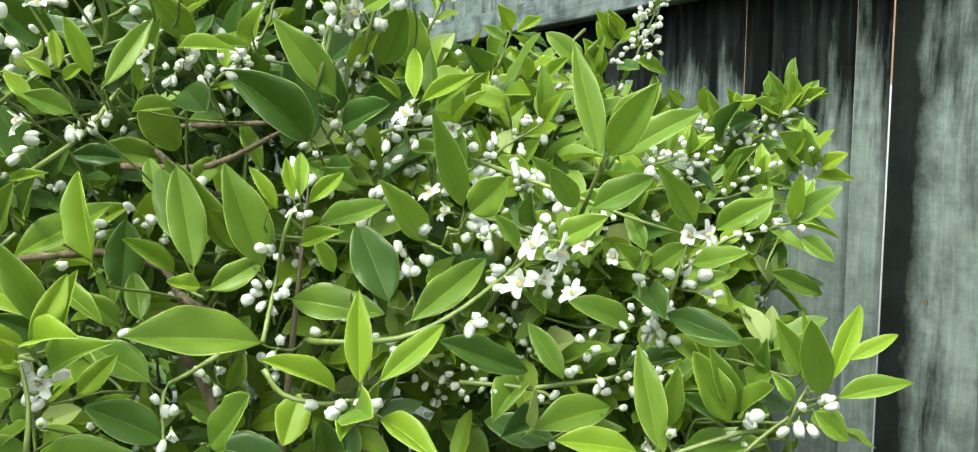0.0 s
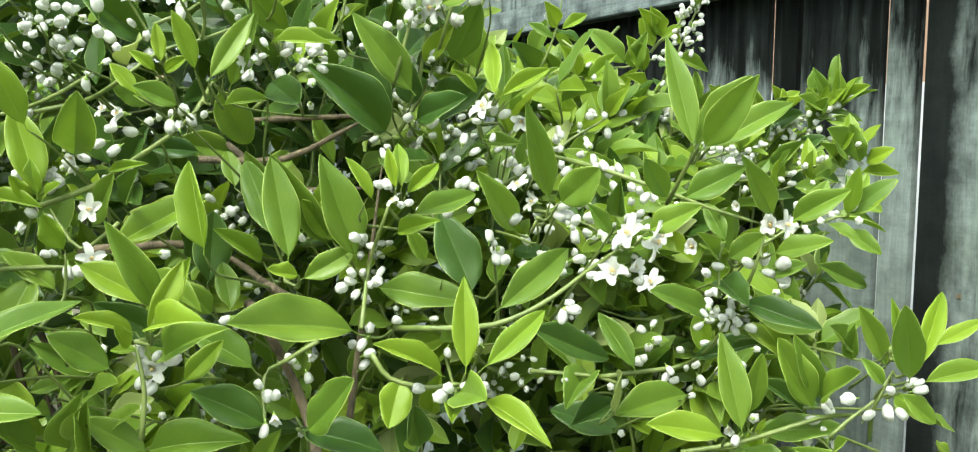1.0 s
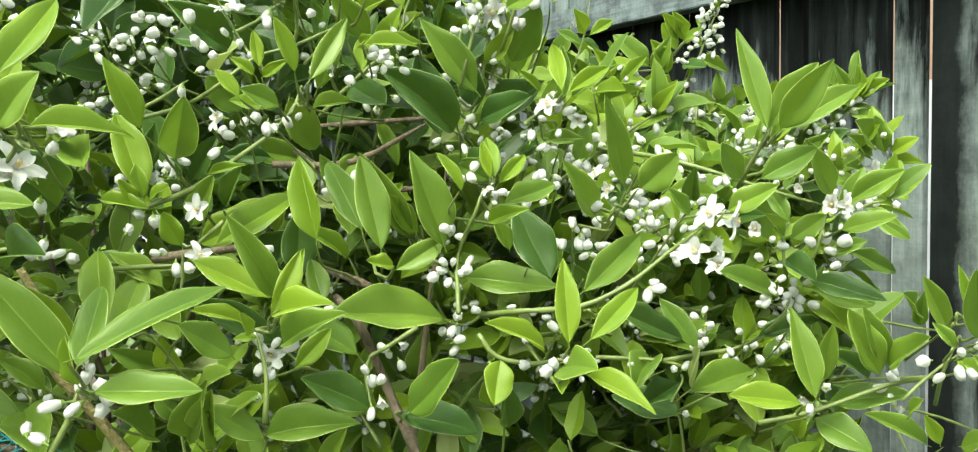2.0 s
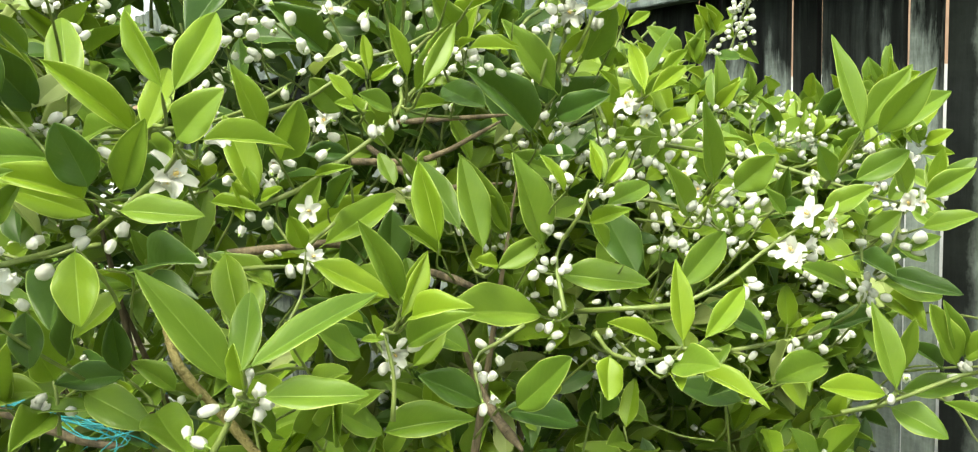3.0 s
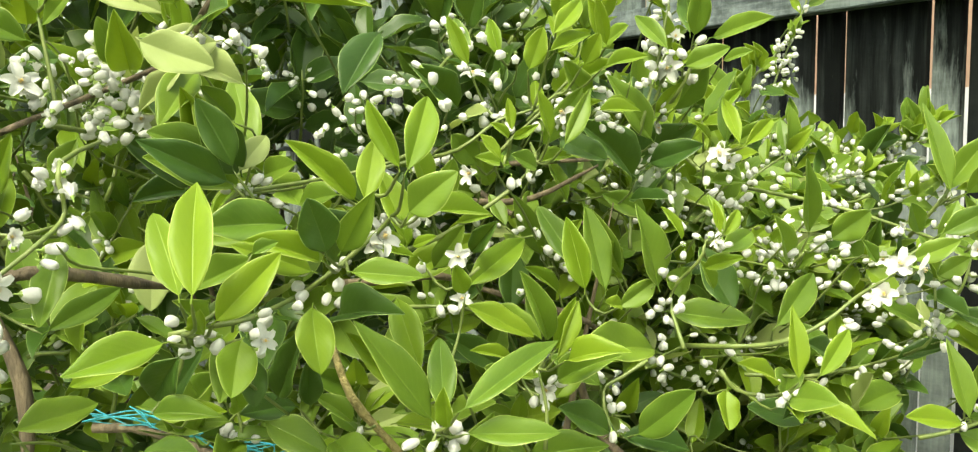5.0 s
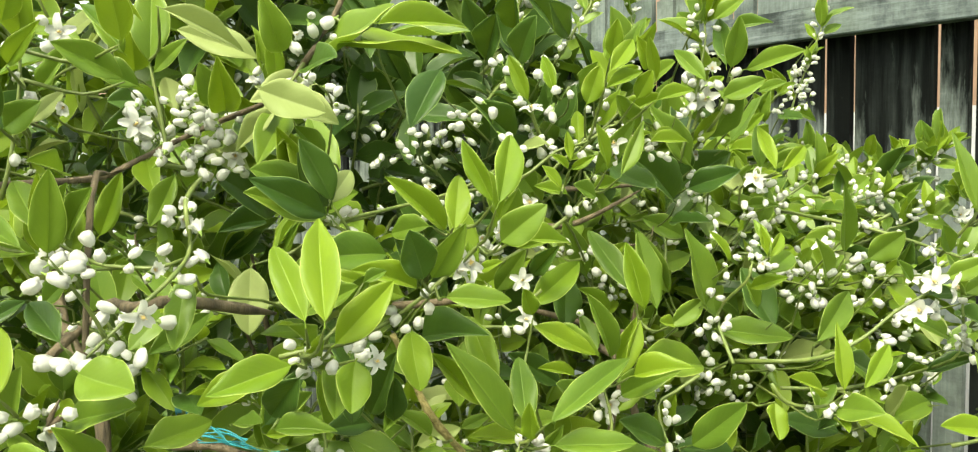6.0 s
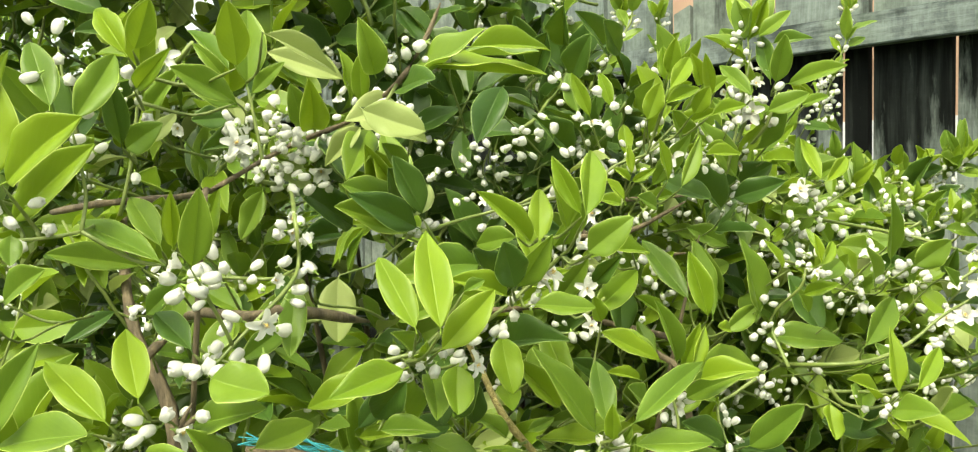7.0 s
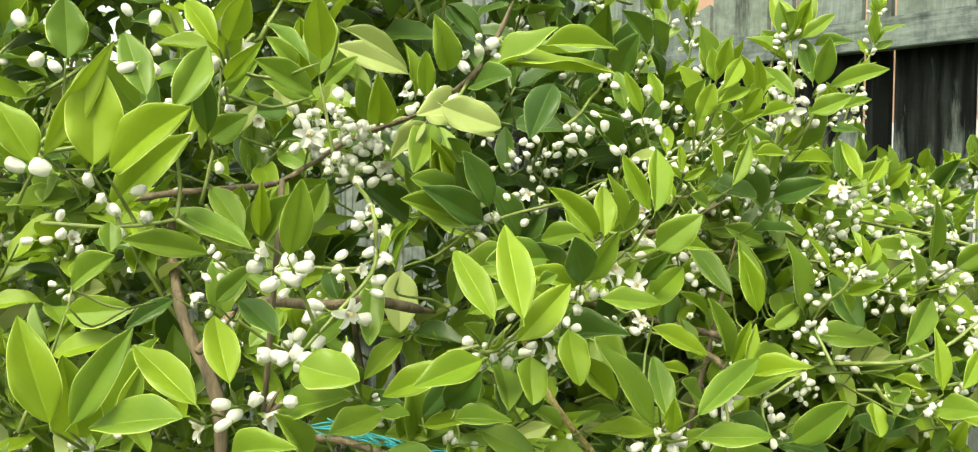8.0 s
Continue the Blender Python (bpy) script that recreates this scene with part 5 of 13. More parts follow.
leaf(shoots[7], (0.3406, -0.2794, 1.4645), (0.3438, -0.2822, 1.5119), 0.0182, (0.07, -1.00, -0.06), "M", 7)
leaf(shoots[7], (0.3418, -0.2779, 1.4620), (0.3677, -0.2618, 1.4825), 0.0176, (0.34, -0.90, 0.28), "Y", 3)
leaf(shoots[7], (0.3384, -0.2833, 1.4644), (0.3346, -0.3045, 1.4986), 0.0127, (0.88, -0.44, -0.18), "M", 8)
leaf(shoots[7], (0.3349, -0.2919, 1.4477), (0.3572, -0.3042, 1.4672), 0.0155, (-0.24, -0.92, -0.31), "M", 4)
leaf(shoots[7], (0.3372, -0.2881, 1.4466), (0.3670, -0.2708, 1.4424), 0.0141, (0.49, -0.73, 0.48), "M", 0)
leaf(shoots[140], (0.2929, -0.3251, 1.4363), (0.3384, -0.3337, 1.4554), 0.0259, (-0.29, -0.91, 0.28), "D", 5)
leaf(shoots[7], (0.3194, -0.3162, 1.4573), (0.3474, -0.3553, 1.4712), 0.0212, (0.23, 0.47, 0.85), "Y", 1)
leaf(shoots[7], (0.3139, -0.3249, 1.4608), (0.3168, -0.3418, 1.4806), 0.0113, (0.93, -0.21, -0.31), "Y", 6)
leaf(shoots[7], (0.3338, -0.2935, 1.4490), (0.3364, -0.3132, 1.4768), 0.0141, (0.88, -0.35, -0.33), "M", 2)
leaf(shoots[7], (0.3011, -0.3532, 1.4196), (0.3028, -0.3833, 1.4308), 0.0099, (0.92, 0.18, 0.34), "Y", 7)
leaf(shoots[142], (0.3156, -0.3330, 1.3935), (0.3502, -0.3376, 1.4233), 0.0226, (-0.07, -0.99, -0.07), "M", 3)
leaf(shoots[142], (0.3103, -0.2993, 1.4143), (0.3436, -0.2918, 1.4212), 0.0180, (0.11, -0.89, 0.45), "D", 8)
leaf(shoots[74], (0.3943, -0.2995, 1.4022), (0.3924, -0.3164, 1.4412), 0.0200, (0.80, -0.57, -0.21), "M", 4)
leaf(shoots[74], (0.3864, -0.3124, 1.4055), (0.4099, -0.3565, 1.4345), 0.0300, (0.89, 0.46, -0.02), "M", 0)
leaf(shoots[74], (0.3959, -0.2969, 1.4023), (0.4230, -0.2977, 1.4193), 0.0167, (-0.12, -0.98, 0.16), "Y", 5)
leaf(shoots[74], (0.3935, -0.3023, 1.3938), (0.4131, -0.2647, 1.3970), 0.0160, (0.72, -0.42, 0.55), "Y", 1)
leaf(shoots[74], (0.3875, -0.3121, 1.3959), (0.3912, -0.3546, 1.4231), 0.0200, (0.99, 0.13, 0.06), "M", 6)
leaf(shoots[74], (0.3876, -0.3145, 1.3791), (0.4177, -0.2962, 1.3579), 0.0187, (0.67, -0.60, 0.43), "M", 2)
leaf(shoots[74], (0.3854, -0.3175, 1.3838), (0.3926, -0.3549, 1.3940), 0.0147, (0.77, 0.30, 0.56), "M", 7)
leaf(shoots[75], (0.3825, -0.3276, 1.3512), (0.4192, -0.2888, 1.3448), 0.0215, (0.28, -0.11, 0.95), "M", 1)
leaf(shoots[75], (0.3742, -0.3422, 1.3484), (0.3938, -0.3384, 1.3617), 0.0120, (0.03, -0.97, 0.23), "M", 6)
leaf(shoots[9], (0.1741, -0.3694, 1.5128), (0.2172, -0.3745, 1.5042), 0.0201, (0.07, -0.68, 0.73), "D", 2)
leaf(shoots[17], (0.5182, -0.9826, 1.3097), (0.5281, -0.9913, 1.3247), 0.0088, (0.77, 0.61, -0.16), "Y", 4)
leaf(shoots[17], (0.5215, -0.9774, 1.3086), (0.5142, -0.9911, 1.3094), 0.0054, (0.69, -0.33, 0.64), "Y", 0)
leaf(shoots[54], (0.3087, -0.9093, 1.3128), (0.3616, -0.9024, 1.3523), 0.0309, (0.11, -0.99, 0.02), "D", 4)
leaf(shoots[17], (0.5150, -0.9900, 1.2979), (0.5218, -1.0190, 1.3207), 0.0186, (0.83, 0.45, 0.32), "M", 2)
leaf(shoots[85], (0.4358, -1.0079, 1.3273), (0.4188, -1.0345, 1.3520), 0.0152, (0.84, -0.04, 0.54), "M", 7)
leaf(shoots[149], (0.4406, -0.9585, 1.3402), (0.4697, -0.9373, 1.3196), 0.0142, (0.68, -0.27, 0.68), "M", 3)
leaf(shoots[80], (0.4413, -0.9231, 1.3090), (0.4438, -0.9443, 1.3327), 0.0147, (0.94, 0.29, 0.16), "M", 8)
leaf(shoots[110], (0.4572, -1.0466, 1.2750), (0.5032, -1.0237, 1.2805), 0.0178, (0.17, -0.53, 0.83), "Y", 4)
leaf(shoots[110], (0.4136, -1.0232, 1.2669), (0.4205, -1.0005, 1.2758), 0.0102, (0.72, -0.43, 0.54), "M", 0)
leaf(shoots[88], (0.4302, -0.9960, 1.2623), (0.4777, -0.9890, 1.2892), 0.0196, (-0.23, -0.75, 0.61), "M", 5)
leaf(shoots[89], (0.4716, -1.0075, 1.2465), (0.5093, -1.0083, 1.2850), 0.0199, (0.47, -0.74, -0.48), "M", 1)
leaf(shoots[89], (0.4766, -0.9991, 1.2468), (0.5098, -1.0005, 1.2824), 0.0181, (0.56, -0.62, -0.55), "M", 6)
leaf(shoots[78], (0.4797, -0.9917, 1.2600), (0.5068, -0.9764, 1.2765), 0.0127, (0.19, -0.86, 0.48), "M", 2)
leaf(shoots[87], (0.4633, -1.0216, 1.2462), (0.4951, -1.0434, 1.2754), 0.0218, (0.35, 0.89, 0.28), "M", 7)
leaf(shoots[90], (0.5921, -0.8376, 1.2831), (0.6108, -0.8497, 1.2793), 0.0104, (0.17, -0.04, 0.98), "Y", 6)
leaf(shoots[91], (0.4453, -0.6491, 1.2482), (0.4758, -0.6877, 1.2384), 0.0257, (0.31, 0.01, 0.95), "M", 1)
leaf(shoots[153], (0.4591, -0.6293, 1.2275), (0.4623, -0.6778, 1.2159), 0.0216, (0.61, -0.15, 0.78), "D", 6)
leaf(shoots[92], (0.4468, -0.6158, 1.1967), (0.4127, -0.6621, 1.2133), 0.0264, (0.72, -0.31, 0.62), "D", 2)
leaf(shoots[84], (0.5090, -0.8159, 1.3435), (0.5098, -0.8273, 1.3665), 0.0113, (0.99, -0.10, -0.08), "M", 3)
leaf(shoots[81], (0.4917, -0.8882, 1.2493), (0.5136, -0.8436, 1.2338), 0.0237, (0.76, -0.15, 0.63), "D", 8)
leaf(shoots[82], (0.5023, -0.8146, 1.2308), (0.5244, -0.8303, 1.2656), 0.0175, (0.86, 0.07, -0.51), "D", 4)
leaf(shoots[14], (0.5687, -0.6198, 1.3123), (0.5940, -0.5765, 1.3021), 0.0248, (0.77, -0.32, 0.55), "M", 0)
leaf(shoots[5], (0.5598, -0.6353, 1.3080), (0.5631, -0.6822, 1.3295), 0.0204, (0.86, 0.26, 0.43), "M", 5)
leaf(shoots[94], (0.5534, -0.5887, 1.2986), (0.5969, -0.6058, 1.2875), 0.0279, (0.04, -0.47, 0.88), "Y", 1)
leaf(shoots[76], (0.5607, -0.6294, 1.3311), (0.6011, -0.6505, 1.3262), 0.0222, (-0.08, -0.36, 0.93), "D", 7)
leaf(shoots[13], (0.5724, -0.6466, 1.3452), (0.5847, -0.6688, 1.3639), 0.0129, (0.90, 0.43, -0.08), "M", 3)
leaf(shoots[14], (0.5898, -0.6190, 1.3351), (0.6040, -0.6012, 1.3438), 0.0111, (0.51, -0.67, 0.54), "M", 8)
leaf(shoots[75], (0.3918, -0.3139, 1.3395), (0.4255, -0.3042, 1.3209), 0.0200, (0.50, -0.67, 0.55), "M", 0)
leaf(shoots[16], (0.6289, -0.6117, 1.2651), (0.6289, -0.6380, 1.3092), 0.0148, (0.93, -0.31, -0.19), "M", 8)
leaf(shoots[16], (0.6266, -0.6163, 1.2606), (0.6228, -0.6458, 1.3066), 0.0205, (0.96, -0.26, -0.09), "M", 4)
leaf(shoots[16], (0.6288, -0.6117, 1.2666), (0.6637, -0.6303, 1.2947), 0.0214, (-0.61, -0.74, 0.27), "M", 0)
leaf(shoots[95], (0.6104, -0.6055, 1.2536), (0.6084, -0.6385, 1.2769), 0.0153, (0.94, 0.15, 0.30), "D", 1)
leaf(shoots[96], (0.6590, -0.6284, 1.3019), (0.6725, -0.6548, 1.3230), 0.0138, (0.77, 0.59, 0.24), "M", 7)
leaf(shoots[96], (0.6596, -0.6279, 1.2985), (0.6688, -0.6368, 1.3190), 0.0100, (0.35, -0.79, -0.50), "M", 3)
leaf(shoots[44], (0.6594, -0.6372, 1.2439), (0.6777, -0.6480, 1.2612), 0.0115, (-0.64, -0.74, 0.22), "M", 8)
leaf(shoots[97], (0.6922, -0.5823, 1.2419), (0.7002, -0.6095, 1.2604), 0.0115, (0.67, 0.54, 0.51), "Y", 4)
leaf(shoots[98], (0.3630, -1.1281, 1.4347), (0.3962, -1.1535, 1.4734), 0.0299, (0.79, 0.52, -0.33), "M", 0)
leaf(shoots[98], (0.3618, -1.1315, 1.4240), (0.3852, -1.1726, 1.4523), 0.0315, (0.81, 0.57, 0.15), "D", 5)
leaf(shoots[156], (0.3827, -1.0986, 1.4426), (0.3910, -1.1256, 1.4279), 0.0157, (0.82, -0.05, 0.56), "P", 6)
leaf(shoots[101], (0.5034, -1.1324, 1.4035), (0.4850, -1.1756, 1.4049), 0.0235, (0.79, -0.32, 0.52), "M", 7)
leaf(shoots[22], (0.5147, -1.1194, 1.3825), (0.5009, -1.1600, 1.3994), 0.0186, (0.87, -0.09, 0.49), "Y", 8)
leaf(shoots[103], (0.5085, -1.1833, 1.3779), (0.5419, -1.1631, 1.3957), 0.0161, (0.33, -0.87, 0.36), "M", 4)
leaf(shoots[103], (0.5202, -1.1663, 1.3790), (0.5336, -1.1542, 1.4004), 0.0120, (0.70, -0.71, -0.04), "M", 0)
leaf(shoots[98], (0.3380, -1.1312, 1.4196), (0.3471, -1.1667, 1.4154), 0.0204, (0.82, 0.15, 0.55), "D", 1)
leaf(shoots[99], (0.3741, -1.1556, 1.4949), (0.4278, -1.1636, 1.4550), 0.0305, (0.58, -0.09, 0.81), "D", 2)
leaf(shoots[100], (0.3269, -1.1372, 1.4837), (0.3586, -1.1308, 1.4977), 0.0139, (0.15, -0.98, 0.12), "P", 7)
leaf(shoots[105], (0.3839, -0.9483, 1.4712), (0.3941, -0.9882, 1.5042), 0.0263, (0.98, 0.21, -0.05), "D", 3)
leaf(shoots[25], (0.4249, -1.0159, 1.3797), (0.4236, -1.0186, 1.4024), 0.0106, (0.94, -0.33, 0.02), "Y", 8)
leaf(shoots[25], (0.4229, -1.0190, 1.3782), (0.4273, -1.0303, 1.3932), 0.0090, (0.97, 0.20, -0.13), "Y", 4)
leaf(shoots[25], (0.4269, -1.0129, 1.3812), (0.4464, -1.0077, 1.3899), 0.0090, (0.09, -0.93, 0.35), "Y", 0)
leaf(shoots[130], (0.5216, -1.1684, 1.3528), (0.5509, -1.1851, 1.3328), 0.0189, (0.57, 0.01, 0.82), "M", 8)
leaf(shoots[24], (0.4175, -1.1279, 1.2872), (0.4520, -1.1499, 1.3362), 0.0282, (0.79, 0.53, -0.32), "M", 4)
leaf(shoots[24], (0.4158, -1.1315, 1.2805), (0.3973, -1.1742, 1.2835), 0.0208, (0.71, -0.26, 0.65), "M", 0)
leaf(shoots[24], (0.4188, -1.1287, 1.2712), (0.4479, -1.1572, 1.2622), 0.0222, (0.46, 0.20, 0.87), "M", 6)
leaf(shoots[109], (0.4580, -1.0850, 1.2737), (0.5138, -1.0850, 1.2670), 0.0256, (0.11, -0.31, 0.95), "M", 7)
leaf(shoots[103], (0.4400, -1.1256, 1.3541), (0.4876, -1.1405, 1.3276), 0.0283, (0.47, -0.08, 0.88), "D", 8)
leaf(shoots[107], (0.4626, -1.1021, 1.2964), (0.4750, -1.1082, 1.3293), 0.0149, (0.92, -0.15, -0.37), "D", 4)
leaf(shoots[106], (0.4759, -1.0925, 1.3494), (0.5339, -1.0855, 1.3671), 0.0277, (-0.12, -0.73, 0.67), "D", 1)
leaf(shoots[111], (0.4086, -1.0426, 1.3524), (0.4317, -1.0106, 1.3260), 0.0179, (0.61, 0.20, 0.77), "M", 6)
leaf(shoots[26], (0.4275, -1.0177, 1.3379), (0.4572, -1.0404, 1.3063), 0.0228, (0.62, -0.23, 0.75), "M", 2)
leaf(shoots[22], (0.5143, -1.1778, 1.3599), (0.5310, -1.1935, 1.3783), 0.0143, (0.66, 0.75, 0.04), "M", 3)
leaf(shoots[108], (0.4044, -1.1846, 1.2703), (0.4449, -1.1625, 1.2752), 0.0164, (0.21, -0.57, 0.80), "M", 8)
leaf(shoots[108], (0.3914, -1.1822, 1.2917), (0.4327, -1.1753, 1.3010), 0.0145, (-0.12, -0.46, 0.88), "M", 4)
leaf(shoots[112], (0.4965, -0.9738, 1.2498), (0.5244, -0.9267, 1.2611), 0.0234, (0.57, -0.50, 0.65), "M", 1)
leaf(shoots[89], (0.4834, -0.9938, 1.2427), (0.5147, -1.0078, 1.2788), 0.0195, (0.21, -0.84, -0.51), "M", 6)
leaf(shoots[112], (0.4991, -0.9705, 1.2470), (0.4950, -1.0015, 1.2708), 0.0164, (0.91, 0.16, 0.37), "M", 2)
leaf(shoots[33], (0.4883, -1.3725, 1.4424), (0.5117, -1.3368, 1.4780), 0.0202, (0.75, -0.64, 0.16), "Y", 8)
leaf(shoots[114], (0.4304, -1.3380, 1.4766), (0.4097, -1.3561, 1.5132), 0.0212, (0.89, -0.19, 0.41), "D", 4)
leaf(shoots[114], (0.4315, -1.3363, 1.4797), (0.4317, -1.3439, 1.5239), 0.0198, (0.99, -0.14, -0.03), "D", 0)
leaf(shoots[115], (0.4102, -1.2880, 1.4995), (0.4357, -1.2764, 1.5230), 0.0139, (0.51, -0.85, -0.13), "M", 7)
leaf(shoots[35], (0.4493, -1.3007, 1.5179), (0.4788, -1.3027, 1.5526), 0.0214, (0.64, -0.50, -0.58), "Y", 8)
leaf(shoots[36], (0.4199, -1.2341, 1.5024), (0.4099, -1.2645, 1.5180), 0.0170, (0.94, -0.14, 0.32), "M", 4)
leaf(shoots[36], (0.4213, -1.2313, 1.5133), (0.4171, -1.2280, 1.5626), 0.0226, (0.91, -0.41, 0.10), "M", 0)
leaf(shoots[36], (0.4225, -1.2300, 1.5096), (0.4463, -1.2206, 1.5281), 0.0105, (0.40, -0.91, -0.05), "M", 5)
leaf(shoots[36], (0.4135, -1.2413, 1.5208), (0.4102, -1.2584, 1.5407), 0.0129, (0.99, -0.09, 0.09), "M", 1)
leaf(shoots[116], (0.4632, -1.2898, 1.4257), (0.4900, -1.2935, 1.4488), 0.0150, (0.33, -0.79, -0.51), "M", 3)
leaf(shoots[116], (0.4645, -1.2884, 1.4218), (0.4922, -1.2785, 1.4486), 0.0164, (0.40, -0.91, -0.08), "M", 8)
leaf(shoots[119], (0.3764, -1.2052, 1.4544), (0.3795, -1.2228, 1.4208), 0.0160, (0.83, -0.46, 0.32), "M", 4)
leaf(shoots[120], (0.4171, -1.1624, 1.5200), (0.3974, -1.2074, 1.5413), 0.0201, (0.92, -0.25, 0.32), "P", 0)
leaf(shoots[30], (0.4017, -1.1860, 1.4906), (0.4190, -1.2006, 1.5145), 0.0157, (0.81, 0.01, -0.58), "M", 5)
leaf(shoots[30], (0.4053, -1.1813, 1.4890), (0.4343, -1.1975, 1.5156), 0.0201, (0.61, -0.19, -0.77), "Y", 1)
leaf(shoots[120], (0.4187, -1.1615, 1.5058), (0.4149, -1.1673, 1.5425), 0.0142, (0.92, 0.36, 0.15), "Y", 6)
leaf(shoots[30], (0.4222, -1.1567, 1.5057), (0.4331, -1.1618, 1.5358), 0.0122, (0.78, -0.50, -0.37), "Y", 2)
leaf(shoots[30], (0.4315, -1.1614, 1.5008), (0.4878, -1.1505, 1.4842), 0.0249, (0.33, -0.66, 0.68), "P", 7)
leaf(shoots[30], (0.4240, -1.1554, 1.4923), (0.4247, -1.1842, 1.4697), 0.0157, (0.78, -0.38, 0.50), "P", 3)
leaf(shoots[120], (0.4176, -1.1471, 1.4931), (0.4404, -1.1781, 1.4582), 0.0222, (0.67, -0.28, 0.69), "M", 8)
leaf(shoots[30], (0.4898, -1.1675, 1.5047), (0.5315, -1.1324, 1.5394), 0.0246, (0.07, -0.74, 0.66), "M", 4)
leaf(shoots[30], (0.4914, -1.1640, 1.5201), (0.5430, -1.1008, 1.5229), 0.0301, (0.25, -0.25, 0.94), "Y", 0)
leaf(shoots[30], (0.4896, -1.1673, 1.5096), (0.5320, -1.1757, 1.5175), 0.0196, (-0.26, -0.77, 0.58), "D", 5)
leaf(shoots[30], (0.4821, -1.1769, 1.5168), (0.4971, -1.1943, 1.5454), 0.0180, (0.84, -0.14, -0.53), "M", 1)
leaf(shoots[159], (0.4443, -1.1332, 1.4305), (0.4394, -1.1564, 1.4785), 0.0218, (0.96, -0.27, -0.03), "Y", 6)
leaf(shoots[159], (0.4445, -1.1329, 1.4305), (0.4719, -1.1636, 1.4649), 0.0244, (0.86, 0.29, -0.42), "D", 2)
leaf(shoots[37], (0.4452, -1.1326, 1.4227), (0.4468, -1.1846, 1.4454), 0.0262, (0.93, 0.17, 0.33), "M", 7)
leaf(shoots[121], (0.4227, -1.1451, 1.4387), (0.4320, -1.1723, 1.4668), 0.0186, (0.97, 0.19, -0.14), "M", 8)
leaf(shoots[123], (0.3594, -0.9964, 1.5283), (0.3851, -1.0410, 1.4869), 0.0271, (0.61, -0.32, 0.73), "D", 0)
leaf(shoots[125], (0.4339, -1.3684, 1.3150), (0.4461, -1.3428, 1.3746), 0.0250, (0.40, -0.87, 0.29), "Y", 3)
leaf(shoots[125], (0.4302, -1.3734, 1.3151), (0.4543, -1.3849, 1.3719), 0.0262, (0.92, 0.08, -0.37), "Y", 8)
leaf(shoots[126], (0.5179, -1.3268, 1.3261), (0.5602, -1.3125, 1.3414), 0.0175, (0.03, -0.77, 0.64), "M", 1)
leaf(shoots[127], (0.5121, -1.2995, 1.3418), (0.5567, -1.2824, 1.3590), 0.0196, (0.09, -0.82, 0.57), "M", 0)
leaf(shoots[128], (0.5225, -1.2875, 1.3168), (0.5395, -1.3071, 1.3463), 0.0163, (0.84, 0.52, -0.14), "M", 1)
leaf(shoots[130], (0.5518, -1.1902, 1.3639), (0.5704, -1.2006, 1.3775), 0.0105, (-0.68, -0.45, 0.59), "Y", 4)
leaf(shoots[130], (0.5399, -1.2071, 1.3567), (0.5165, -1.2424, 1.3435), 0.0175, (0.58, -0.59, 0.56), "Y", 0)
leaf(shoots[131], (0.4020, -1.1514, 1.2734), (0.4242, -1.1701, 1.3222), 0.0230, (0.86, -0.19, -0.47), "M", 1)
leaf(shoots[131], (0.4031, -1.1495, 1.2775), (0.4538, -1.1527, 1.3206), 0.0275, (-0.16, -0.98, 0.12), "M", 6)
leaf(shoots[131], (0.4020, -1.1514, 1.2734), (0.4375, -1.1115, 1.2747), 0.0199, (0.22, -0.23, 0.95), "M", 2)
leaf(shoots[131], (0.3972, -1.1581, 1.2719), (0.4103, -1.1715, 1.3007), 0.0138, (0.91, 0.00, -0.41), "M", 7)
leaf(shoots[132], (0.4158, -0.7712, 1.5723), (0.4456, -0.8012, 1.5904), 0.0218, (-0.70, -0.71, -0.02), "M", 4)
leaf(shoots[42], (0.4193, -0.7664, 1.5722), (0.4434, -0.7522, 1.5945), 0.0157, (0.36, -0.91, 0.20), "M", 0)
leaf(shoots[133], (0.4434, -0.7387, 1.5127), (0.4684, -0.7305, 1.5184), 0.0109, (0.21, -0.90, 0.39), "M", 8)
leaf(shoots[134], (0.2033, -0.3161, 1.6198), (0.2083, -0.3241, 1.6670), 0.0167, (0.53, -0.82, -0.20), "M", 4)
leaf(shoots[134], (0.2043, -0.3135, 1.6331), (0.2276, -0.2850, 1.6503), 0.0157, (0.16, -0.60, 0.78), "M", 0)
leaf(shoots[134], (0.2030, -0.3171, 1.6132), (0.2189, -0.2988, 1.6290), 0.0130, (0.49, -0.77, 0.40), "M", 5)
leaf(shoots[43], (0.4482, -0.8674, 1.5241), (0.4567, -0.8876, 1.5465), 0.0142, (0.80, -0.26, -0.54), "Y", 1)
leaf(shoots[143], (0.4204, -0.9073, 1.5024), (0.4492, -0.9200, 1.5279), 0.0196, (-0.10, -0.93, -0.35), "M", 6)
leaf(shoots[43], (0.4461, -0.8709, 1.5173), (0.4735, -0.8673, 1.5292), 0.0153, (0.03, -0.97, 0.23), "M", 2)
leaf(shoots[143], (0.4312, -0.8903, 1.5276), (0.4338, -0.8957, 1.5560), 0.0142, (0.69, -0.70, -0.19), "Y", 7)
leaf(shoots[43], (0.4381, -0.8839, 1.4930), (0.4672, -0.8744, 1.5057), 0.0164, (0.18, -0.94, 0.30), "Y", 3)
